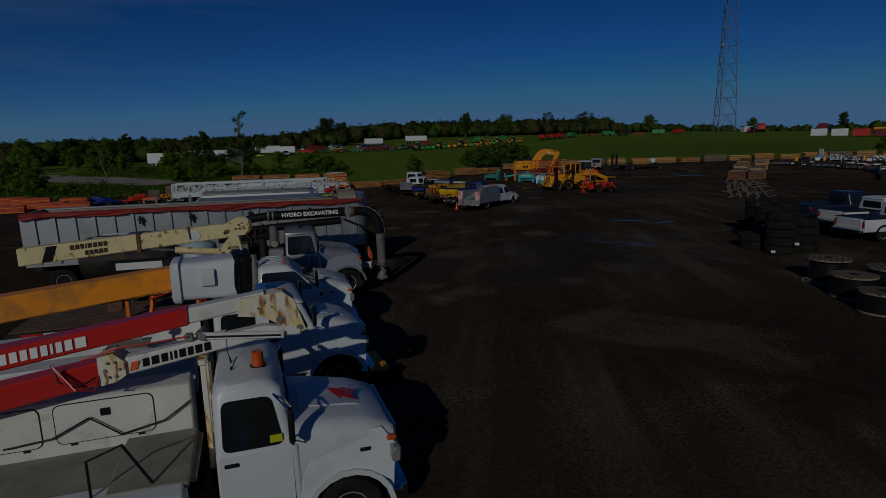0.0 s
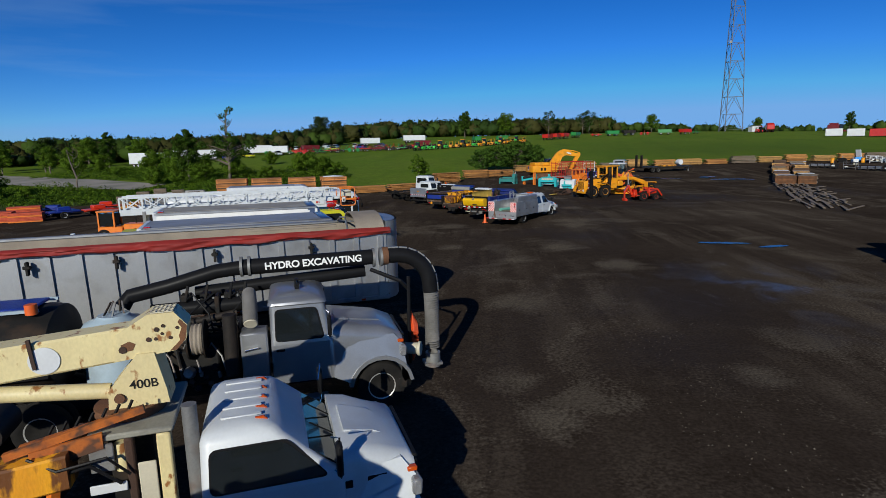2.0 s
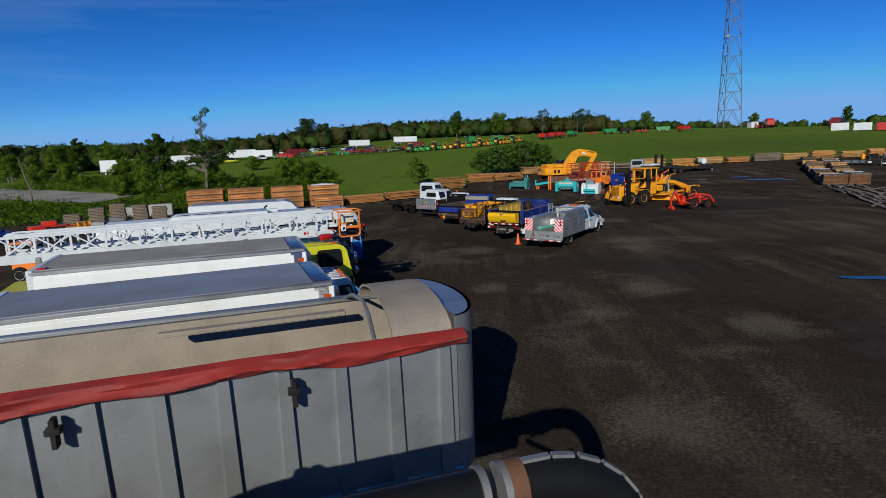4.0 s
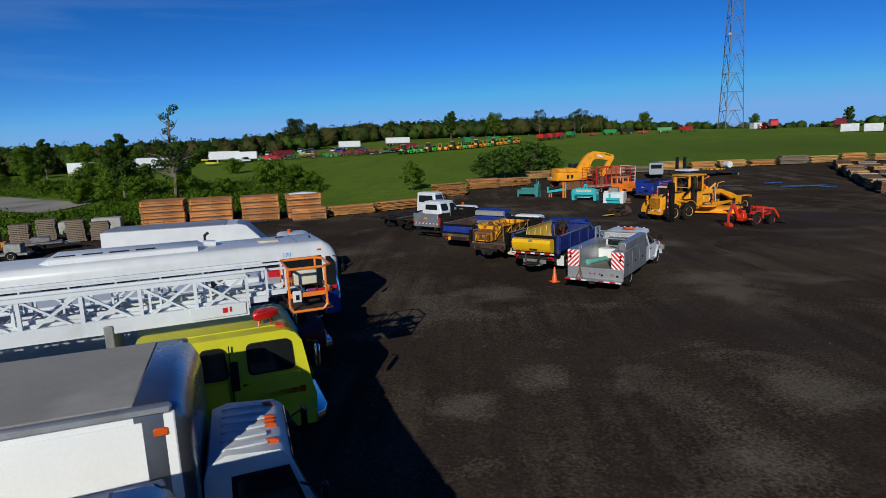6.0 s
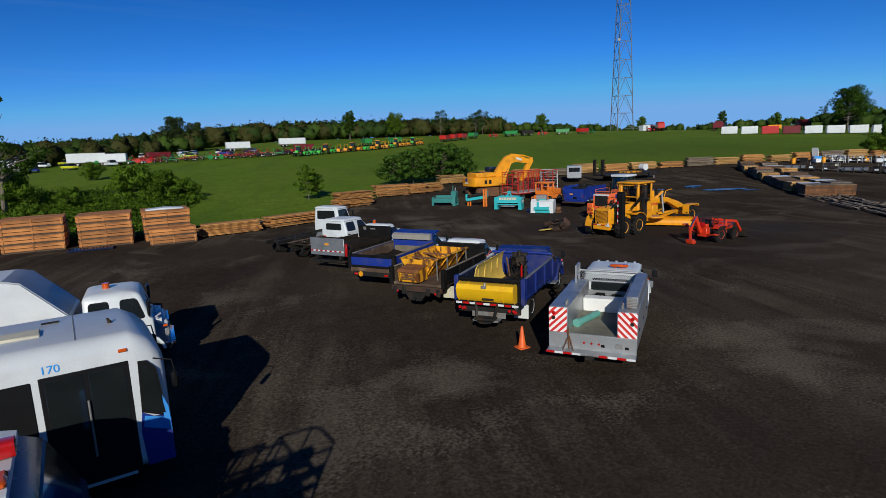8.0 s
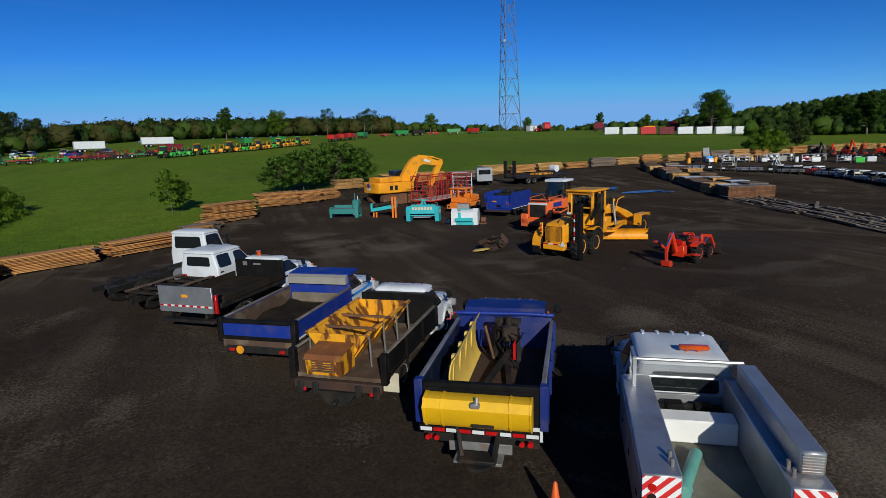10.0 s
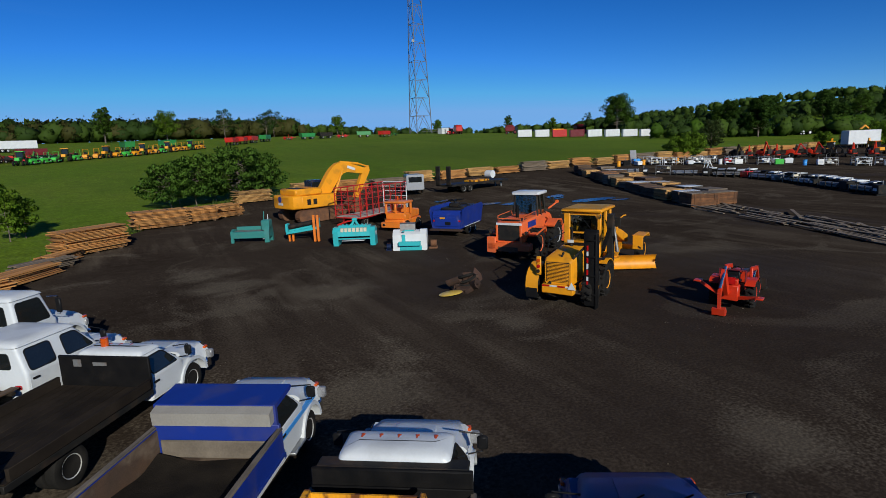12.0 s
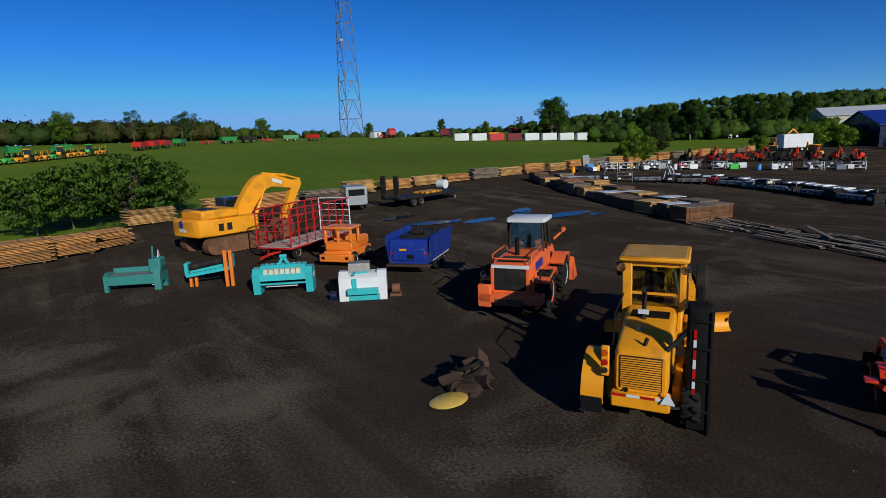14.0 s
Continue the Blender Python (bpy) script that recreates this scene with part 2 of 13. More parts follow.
def chevrons(name):
    """Red and white diagonal stripes of sheeting, 10 cm wide, mirrored about the middle."""
    m = surf(name, (0.78, 0.78, 0.76), None, 0.35, 0, 3, 0.15, 40, 0.0)
    nt = m.node_tree
    b = nt.nodes["Principled BSDF"]
    co = nt.nodes.new("ShaderNodeTexCoord")
    sp = nt.nodes.new("ShaderNodeSeparateXYZ")
    nt.links.new(co.outputs["Object"], sp.inputs[0])

    def op(kind, a, c):
        n = nt.nodes.new("ShaderNodeMath")
        n.operation = kind
        for s, v in zip(n.inputs, (a, c)):
            if isinstance(v, (int, float)):
                s.default_value = v
            else:
                nt.links.new(v, s)
        return n.outputs[0]

    stripe = op("GREATER_THAN", op("FRACT", op("MULTIPLY", op("ADD", op("ABSOLUTE", sp.outputs[1], 0), sp.outputs[2]), 5.2), 0), 0.5)
    x = nt.nodes.new("ShaderNodeMix")
    x.data_type = "RGBA"
    x.inputs[6].default_value, x.inputs[7].default_value = (0.78, 0.77, 0.75, 1), (0.6, 0.03, 0.03, 1)
    nt.links.new(stripe, x.inputs[0])
    nt.links.new(x.outputs[2], b.inputs["Base Color"])
    return m


def clear_glass(name, tint):
    """Thin clear sheet glass: see-through, with a faint mirror on it."""
    m = bpy.data.materials.new(name)
    m.use_nodes = True
    nt = m.node_tree
    clear, shine, both = nt.nodes.new("ShaderNodeBsdfTransparent"), nt.nodes.new("ShaderNodeBsdfGlossy"), nt.nodes.new("ShaderNodeMixShader")
    clear.inputs[0].default_value = (*tint, 1)
    shine.inputs["Roughness"].default_value = 0.04
    both.inputs[0].default_value = 0.07
    nt.links.new(clear.outputs[0], both.inputs[1])
    nt.links.new(shine.outputs[0], both.inputs[2])
    nt.links.new(both.outputs[0], nt.nodes["Material Output"].inputs[0])
    return m


CLEAR = clear_glass("clear_cab_glass", (0.62, 0.68, 0.64))
DUSTYBED = surf("dusty_olive_bed", (0.2, 0.19, 0.135), (0.14, 0.13, 0.1), 0.8, 0.05, 2.2, 0.5, 30, 0.004, (0.3, 0.28, 0.22), 0.5, 1.3)
CHECKER = surf("chequer_plate", (0.42, 0.43, 0.44), (0.34, 0.35, 0.36), 0.45, 0.6, 2.0, 0.4, 60, 0.01, (0.18, 0.16, 0.13), 0.5, 1.8)
CHEVRON = chevrons("red_white_chevrons")


def ground_mat(name, kind):
    m = bpy.data.materials.new(name)
    m.use_nodes = True
    nt = m.node_tree
    b = nt.nodes["Principled BSDF"]
    co = nt.nodes.new("ShaderNodeTexCoord").outputs["Object"]

    def noise_at(s, detail=5.0, scale=None, dist=0.0):
        v = co
        if scale:
            mp = nt.nodes.new("ShaderNodeMapping")
            mp.inputs["Scale"].default_value, mp.inputs["Rotation"].default_value = scale[0], (0, 0, radians(scale[1]))
            nt.links.new(co, mp.inputs[0])
            v = mp.outputs[0]
        n = nt.nodes.new("ShaderNodeTexNoise")
        n.inputs["Scale"].default_value, n.inputs["Detail"].default_value, n.inputs["Distortion"].default_value = s, detail, dist
        nt.links.new(v, n.inputs["Vector"])
        return n.outputs[0]

    def ramp(v, lo, hi, a=0.0, c=1.0):
        r = nt.nodes.new("ShaderNodeMapRange")
        for i, x in enumerate((lo, hi, a, c)):
            r.inputs[i + 1].default_value = x
        nt.links.new(v, r.inputs[0])
        return r.outputs[0]

    def mix(fac, a, c, mode="MIX"):
        x = nt.nodes.new("ShaderNodeMix")
        x.data_type, x.blend_type = "RGBA", mode
        for sock, v in ((x.inputs[0], fac), (x.inputs[6], a), (x.inputs[7], c)):
            if isinstance(v, (int, float)):
                sock.default_value = v
            elif isinstance(v, tuple):
                sock.default_value = (*v, 1.0)
            else:
                nt.links.new(v, sock)
        return x.outputs[2]

    def op(kind_, a, b_, c_=None):
        n = nt.nodes.new("ShaderNodeMath")
        n.operation = kind_
        for sock, v in zip(n.inputs, (a, b_, c_)):
            if isinstance(v, (int, float)):
                sock.default_value = v
            elif v is not None:
                nt.links.new(v, sock)
        return n.outputs[0]

    def patch(cx, cy, r, warp, bend=1.5):
        """A patch round a place, with a ragged edge."""
        d = nt.nodes.new("ShaderNodeVectorMath")
        d.operation = "DISTANCE"
        d.inputs[1].default_value = (cx, cy, 0)
        nt.links.new(co, d.inputs[0])
        return ramp(op("MULTIPLY_ADD", warp, r * bend, d.outputs["Value"]), r * (0.5 * bend + 1.0), r * (0.5 * bend + 0.1))

    if kind == "yard":
        grain, mid = noise_at(13.0, 6), noise_at(1.7, 8, None, 0.8)

        def loose(v, lo, hi, k=0.3):
            """A mask whose edge breaks up into single stones."""
            return ramp(op("MULTIPLY_ADD", grain, k, v), lo + 0.5 * k, hi + 0.5 * k)

        c = mix(ramp(noise_at(0.11, 6), 0.36, 0.64), (0.0335, 0.0245, 0.0185), (0.05, 0.0375, 0.028))
        c = mix(ramp(mid, 0.4, 0.66, 0, 0.4), c, (0.062, 0.0475, 0.036))
        # dust drawn out along the ways that vehicles take, worn through by later wheels
        worn = ramp(noise_at(0.1, 4), 0.42, 0.6)
        for turn, sc, thin, amount in ((28, 0.5, 0.1, 0.42), (-62, 0.45, 0.12, 0.36), (58, 0.7, 0.07, 0.34), (-20, 1.3, 0.05, 0.26)):
            t = loose(noise_at(sc, 8, ((1.0, thin, 1), turn), 0.6), 0.53, 0.64, 0.22)
            c = mix(op("MULTIPLY", op("MULTIPLY", t, amount), worn), c, (0.125, 0.1, 0.073))
        # pale gravel showing through the packed dirt
        warp = noise_at(0.55, 8, None, 0.9)
        pale = ramp(loose(noise_at(0.2, 9, None, 1.3), 0.565, 0.65, 0.3), 0, 1, 0, 0.65)
        for cx, cy, r in ((-4.4, 39.8, 1.3), (-2.4, 41.2, 1.2), (-0.4, 40.9, 1.0), (3.8, 39.7, 1.9), (1.1, 37.0, 1.5), (6.0, 48.5, 2.6), (-2.8, 50.4, 1.9), (0.0, 22.2, 1.1), (0.9, 20.0, 1.2), (6.0, 22.1, 1.1), (5.8, 34.8, 1.6), (0.9, 29.0, 2.0), (6.2, 50.5, 2.4), (0.2, 80.8, 2.4), (-0.9, 84.3, 2.4), (4.1, 76.8, 2.3), (7.8, 68.7, 1.2), (1.3, 66.6, 2.2), (7.6, 59.5, 1.7)):
            pale = op("MAXIMUM", pale, loose(patch(cx, cy, r, warp), 0.2, 0.8, 0.9))
        c = mix(op("MULTIPLY", pale, 0.62), c, (0.14, 0.117, 0.087))
        c = mix(ramp(patch(19, 55, 9, warp, 1.0), 0, 1, 0, 0.24), c, (0.13, 0.105, 0.078))
        # darker ground: drawn-out noise and ragged patches round set places, slightly glossier
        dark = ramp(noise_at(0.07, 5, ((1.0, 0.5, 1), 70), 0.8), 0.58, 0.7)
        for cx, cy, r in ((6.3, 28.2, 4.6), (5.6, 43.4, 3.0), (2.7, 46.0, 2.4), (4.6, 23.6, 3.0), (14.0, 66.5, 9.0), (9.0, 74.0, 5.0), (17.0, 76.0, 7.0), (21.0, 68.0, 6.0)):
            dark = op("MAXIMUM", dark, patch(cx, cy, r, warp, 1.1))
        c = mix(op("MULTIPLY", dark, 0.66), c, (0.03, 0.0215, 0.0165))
        # single stones of differing brightness
        cell = nt.nodes.new("ShaderNodeTexVoronoi")
        cell.inputs["Scale"].default_value = 42.0
        nt.links.new(co, cell.inputs["Vector"])
        part_ = nt.nodes.new("ShaderNodeSeparateColor")
        nt.links.new(cell.outputs["Color"], part_.inputs[0])
        stone = ramp(part_.outputs[0], 0.0, 1.0, 0.55, 1.5)
        c = mix(op("MULTIPLY_ADD", pale, 0.35, 0.04), c, mix(1.0, c, stone, "MULTIPLY"))
        c = mix(1.0, c, mix(ramp(grain, 0.32, 0.68), (0.74, 0.74, 0.74), (1.24, 1.24, 1.24)), "MULTIPLY")
        c = mix(1.0, c, mix(ramp(noise_at(70.0, 2), 0.35, 0.65), (0.75, 0.75, 0.75), (1.14, 1.14, 1.14)), "MULTIPLY")
        wet = op("MAXIMUM", op("MULTIPLY", dark, 0.3), op("MULTIPLY", patch(10.5, 30, 6.5, warp, 1.0), ramp(noise_at(0.45, 7, ((1.0, 0.6, 1), 30), 0.8), 0.47, 0.6)))
        nt.links.new(ramp(wet, 0, 1, 1.0, 0.36), b.inputs["Roughness"])
        nt.links.new(ramp(wet, 0, 1, 0.0, 0.16), b.inputs["Specular IOR Level"])
        hgt_, dist = noise_at(16.0, 6), 0.0045
    elif kind == "grass":
        c = mix(ramp(noise_at(0.05, 5), 0.35, 0.68), (0.12, 0.205, 0.013), (0.155, 0.22, 0.02))
        c = mix(ramp(noise_at(0.16, 5, ((1, 0.3, 1), 15)), 0.5, 0.75), c, (0.09, 0.16, 0.012))
        c = mix(ramp(noise_at(0.7, 5), 0.5, 0.8, 0, 0.5), c, (0.15, 0.18, 0.04))
        c = mix(1.0, c, mix(ramp(noise_at(5.0, 4), 0.3, 0.7), (0.55, 0.55, 0.55), (1.08, 1.08, 1.08)), "MULTIPLY")
        c = mix(1.0, c, mix(ramp(noise_at(0.9, 7, None, 1.0), 0.35, 0.65), (0.82, 0.82, 0.82), (1.1, 1.1, 1.1)), "MULTIPLY")
        # a broad stand of darker grass east of the bushes, mown lines across the slope
        warp = noise_at(0.03, 5, None, 0.5)
        c = mix(ramp(patch(70, 160, 62, warp, 0.6), 0, 1, 0, 0.7), c, (0.062, 0.105, 0.008))
        c = mix(ramp(noise_at(0.3, 4, ((0.04, 1.0, 1), -8), 0.3), 0.48, 0.7, 0, 0.45), c, (0.085, 0.14, 0.012))
        b.inputs["Roughness"].default_value = 0.95
        b.inputs["Specular IOR Level"].default_value = 0.05
        hgt_, dist = noise_at(3.0, 6), 0.04
    else:
        c = mix(ramp(noise_at(0.2, 5), 0.35, 0.65), (0.3, 0.27, 0.23), (0.2, 0.19, 0.15))
        c = mix(ramp(noise_at(0.3, 5), 0.6, 0.75), c, (0.1, 0.12, 0.05))
        b.inputs["Roughness"].default_value = 0.95
        hgt_, dist = noise_at(10.0, 5), 0.03
    nt.links.new(c, b.inputs["Base Color"])
    bp = nt.nodes.new("ShaderNodeBump")
    bp.inputs["Distance"].default_value = dist
    nt.links.new(hgt_, bp.inputs["Height"])
    nt.links.new(bp.outputs[0], b.inputs["Normal"])
    return m


YARD = ground_mat("dark_packed_gravel", "yard")
GRASS = ground_mat("meadow_grass", "grass")
LOT = ground_mat("pale_gravel", "lot")
WATER = surf("puddle_water", (0.02, 0.018, 0.015), None, 0.2, 0, 2, 0.1, 20, 0.0)
WATER.node_tree.nodes["Principled BSDF"].inputs["Specular IOR Level"].default_value = 0.4
RUSTORANGE = surf("rusted_orange_paint", (0.5, 0.13, 0.012), (0.28, 0.07, 0.012), 0.65, 0, 3, 0.5, 40, 0.006, (0.06, 0.03, 0.018), 0.9, 5.0, edge=(0.46, 0.58))
MUFFLER = surf("dark_muffler_steel", (0.03, 0.028, 0.027), (0.05, 0.04, 0.034), 0.6, 0.4, 3, 0.5, 40, 0.01)
SOIL = surf("dark_wet_soil", (0.016, 0.013, 0.01), (0.028, 0.022, 0.016), 0.9, 0, 2.5, 0.6, 40, 0.02)
BEDDARK = surf("oily_bed_boards", (0.02, 0.016, 0.013), (0.034, 0.027, 0.021), 0.85, 0, 2, 0.5, 25, 0.006, islands="object")
BLACKSTEEL = surf("black_painted_steel", (0.006, 0.006, 0.0065), (0.011, 0.01, 0.0095), 0.6, 0.0, 3, 0.5, 40, 0.004, (0.03, 0.024, 0.018), 0.35, 2.0, edge=(0.58, 0.72))
LAMPGLASS = surf("headlight_glass", (0.3, 0.31, 0.32), (0.2, 0.2, 0.21), 0.25, 0.2, 6, 0.4, 40, 0.0)
RUSTY_WHITE = surf("rust_streaked_white", (0.72, 0.7, 0.64), (0.74, 0.56, 0.2), 0.55, 0, 2.6, 0.3, 40, 0.003, (0.3, 0.09, 0.008), 0.95, 5.5, edge=(0.53, 0.62), stretch=(1.6, 1.6, 0.5))
BOOMWHITE = surf("grubby_white_boom_paint", (0.7, 0.69, 0.65), (0.6, 0.59, 0.54), 0.45, 0, 1.4, 0.2, 30, 0.001, (0.3, 0.28, 0.22), 0.6, 3.0, edge=(0.58, 0.72))
DECKGREY = surf("dusty_grey_deck", (0.3, 0.29, 0.24), (0.22, 0.21, 0.175), 0.75, 0.05, 1.8, 0.4, 30, 0.003, (0.12, 0.11, 0.09), 0.5, 1.6)
for m_ in (DARK, BLACK, TYRE, BLACKSTEEL, MUFFLER, SOIL, BEDDARK):  # sooty, dusty blacks without much sheen
    m_.node_tree.nodes["Principled BSDF"].inputs["Specular IOR Level"].default_value = 0.1
RUSTDARK = surf("dark_rusted_steel", (0.07, 0.035, 0.022), (0.04, 0.024, 0.018), 0.8, 0.2, 3.0, 0.6, 50, 0.01)

# ---- mesh helpers ----
class G:
    """A growing mesh: lists of corners and faces."""

    def __init__(self):
        self.v, self.f, self.n = [], [], []

    def add(self, vs, fs, m=None):
        k = len(self.v)
        self.v += [tuple(m @ Vector(p)) for p in vs] if m is not None else [tuple(p) for p in vs]
        self.f += [tuple(i + k for i in f) for f in fs]
        return self

    def box(self, x0, x1, y0, y1, z0, z1, c=0.0, m=None):
        """A block, its edges bevelled by c."""
        if c <= 0:
            vs = [(x, y, z) for x in (x0, x1) for y in (y0, y1) for z in (z0, z1)]
            return self.add(vs, [(0, 1, 3, 2), (4, 6, 7, 5), (0, 4, 5, 1), (2, 3, 7, 6), (0, 2, 6, 4), (1, 5, 7, 3)], m)
        c = min(c, (x1 - x0) * 0.49, (y1 - y0) * 0.49, (z1 - z0) * 0.49)
        lo, hi = (x0, y0, z0), (x1, y1, z1)
        vs, at = [], {}
        for sx in (0, 1):
            for sy in (0, 1):
                for sz in (0, 1):
                    s = (sx, sy, sz)
                    for ax in range(3):
                        p = [(hi[i] - c if s[i] else lo[i] + c) if i != ax else (hi[i] if s[i] else lo[i]) for i in range(3)]
                        at[s, ax] = len(vs)
                        vs.append(p)
        fs = []
        for ax in range(3):
            a, b = [i for i in range(3) if i != ax]
            for e in (0, 1):
                ring = []
                for p, q in ((0, 0), (1, 0), (1, 1), (0, 1)):
                    s = [0, 0, 0]
                    s[ax], s[a], s[b] = e, p, q
                    ring.append(at[tuple(s), ax])
                fs.append(ring)
            for p in (0, 1):
                for q in (0, 1):
                    s0, s1 = [0, 0, 0], [0, 0, 0]
                    s0[a], s0[b], s1[a], s1[b], s1[ax] = p, q, p, q, 1
                    s0, s1 = tuple(s0), tuple(s1)
                    fs.append((at[s0, a], at[s1, a], at[s1, b], at[s0, b]))
        for s in {k[0] for k in at}:
            fs.append((at[s, 0], at[s, 1], at[s, 2]))
        return self.add(vs, sorted(map(tuple, fs)), m)

    def prism(self, pts, y0, y1, m=None):
        """A side view (x, z) drawn across from y0 to y1; either may be a list, one y a point."""
        n = len(pts)
        ya = y0 if isinstance(y0, (list, tuple)) else [y0] * n
        yb = y1 if isinstance(y1, (list, tuple)) else [y1] * n
        vs = [(p[0], y, p[1]) for p, y in zip(pts, ya)] + [(p[0], y, p[1]) for p, y in zip(pts, yb)]
        fs = [tuple(range(n)), tuple(range(2 * n - 1, n - 1, -1))]
        fs += [((i + 1) % n, i, n + i, n + (i + 1) % n) for i in range(n)]
        return self.add(vs, fs, m)

    def hull(self, rows, m=None):
        """A side view of (x, z, half width), mirrored."""
        return self.prism([r[:2] for r in rows], [-r[2] for r in rows], [r[2] for r in rows], m)

    def loft(self, rings, m=None, caps=True):
        n, vs, fs = len(rings[0]), [p for r in rings for p in r], []
        for k in range(len(rings) - 1):
            fs += [(k * n + i, k * n + (i + 1) % n, (k + 1) * n + (i + 1) % n, (k + 1) * n + i) for i in range(n)]
        if caps:
            fs += [tuple(range(n - 1, -1, -1)), tuple(range((len(rings) - 1) * n, len(rings) * n))]
        return self.add(vs, fs, m)

    def cyl(self, p0, p1, r0, r1=None, n=10, caps=True):
        p0, p1 = Vector(p0), Vector(p1)
        q = (p1 - p0).to_track_quat("Z", "Y")
        r1 = r0 if r1 is None else r1
        rings = [[p + q @ Vector((r * math.cos(a), r * math.sin(a), 0)) for a in (2 * math.pi * i / n for i in range(n))] for p, r in ((p0, r0), (p1, r1))]
        return self.loft(rings, None, caps)

    def bar(self, p0, p1, w, h=None):
        """A square bar between two points."""
        p0, p1 = Vector(p0), Vector(p1)
        q = (p1 - p0).to_track_quat("X", "Z")
        h, d = h or w, (p1 - p0).length
        m = Matrix.Translation(p0) @ q.to_matrix().to_4x4()
        return self.box(0, d, -w / 2, w / 2, -h / 2, h / 2, 0, m)

    def tube(self, pts, r, n=8):
        pts = [Vector(p) for p in pts]
        rings = []
        for i, p in enumerate(pts):
            d = (pts[min(i + 1, len(pts) - 1)] - pts[max(i - 1, 0)]).normalized()
            q = d.to_track_quat("Z", "Y")
            rr = r[i] if isinstance(r, (list, tuple)) else r
            rings.append([p + q @ Vector((rr * math.cos(a), rr * math.sin(a), 0)) for a in (2 * math.pi * k / n for k in range(n))])
        return self.loft(rings)

    def lathe(self, prof, n=20, m=None):
        """(radius, y) turned round the y axis."""
        rings = [[(r * math.cos(a), y, r * math.sin(a)) for a in (2 * math.pi * k / n for k in range(n))] for r, y in prof]
        return self.loft(rings, m)

    def mesh(self, name, mat, smooth=True):
        me = bpy.data.meshes.new(name)
        me.from_pydata(self.v, [], self.f)
        me.materials.append(mat)
        bm = bmesh.new()
        bm.from_mesh(me)
        bmesh.ops.recalc_face_normals(bm, faces=bm.faces)
        bm.to_mesh(me)
        bm.free()
        if smooth:
            me.shade_smooth()
            me.set_sharp_from_angle(angle=radians(38))
        return me


def rr(x, hw, z0, z1, r, n=3, yc=0.0):
    """A rounded rectangle across the vehicle at x."""
    r = min(r, hw * 0.98, (z1 - z0) * 0.49)
    out = []
    for cy, cz, a0 in ((hw - r, z1 - r, 0), (-hw + r, z1 - r, 90), (-hw + r, z0 + r, 180), (hw - r, z0 + r, 270)):
        for k in range(n + 1):
            a = radians(a0 + 90 * k / n)
            out.append((x, yc + cy + r * math.cos(a), cz + r * math.sin(a)))
    return out


def rz(x0, x1, hw, z, r, n=4):
    """A rounded rectangle in plan at the height z."""
    out = []
    for cx, cy, a0 in ((x1 - r, hw - r, 0), (x0 + r, hw - r, 90), (x0 + r, -hw + r, 180), (x1 - r, -hw + r, 270)):
        for k in range(n + 1):
            a = radians(a0 + 90 * k / n)
            out.append((cx + r * math.cos(a), cy + r * math.sin(a), z))
    return out


def thing(name, x, y, turn, label, category, group="", z=0.0):
    ob = new(name)
    ob.matrix_world = pose(x, y, z, 0, 0, turn)
    return tagged(ob, label, category, group)


def part(name, g, mat, parent, label="", smooth=True):
    ob = new(name, g.mesh(name, mat, smooth) if isinstance(g, G) else g)
    ob.parent = parent
    return tagged(ob, label)


def solo(name, g, mat, m, label, category, group="", kind="", smooth=True):
    ob = new(name, g.mesh(name, mat, smooth) if isinstance(g, G) else g)
    ob.matrix_world = m
    return tagged(ob, label, category, group, kind)


def letters(text, size, m, mat, parent, name="lettering", space=1.0, bold=0.006):
    cu = bpy.data.curves.new(name, "FONT")
    cu.body, cu.size, cu.extrude, cu.space_character = text, size, 0.003, space
    cu.offset = bold * size
    cu.materials.append(mat)
    ob = new(name, cu)
    ob.parent, ob.matrix_basis = parent, m
    return ob


def letter_bars(widths, x, z, h, slope, y, mat, parent, gap=0.25):
    """A line of writing as plain bars of letter size, running along +x and rising by slope; 0 is a word space."""
    for w in widths:
        w *= h
        if w:
            part("letter_bar", G().prism([(x, z), (x + w, z + slope * w), (x + w, z + slope * w + h), (x, z + h)], y - 0.012, y), mat, parent)
        x, z = x + w + gap * h, z + slope * (w + gap * h)


WHEELS = {}


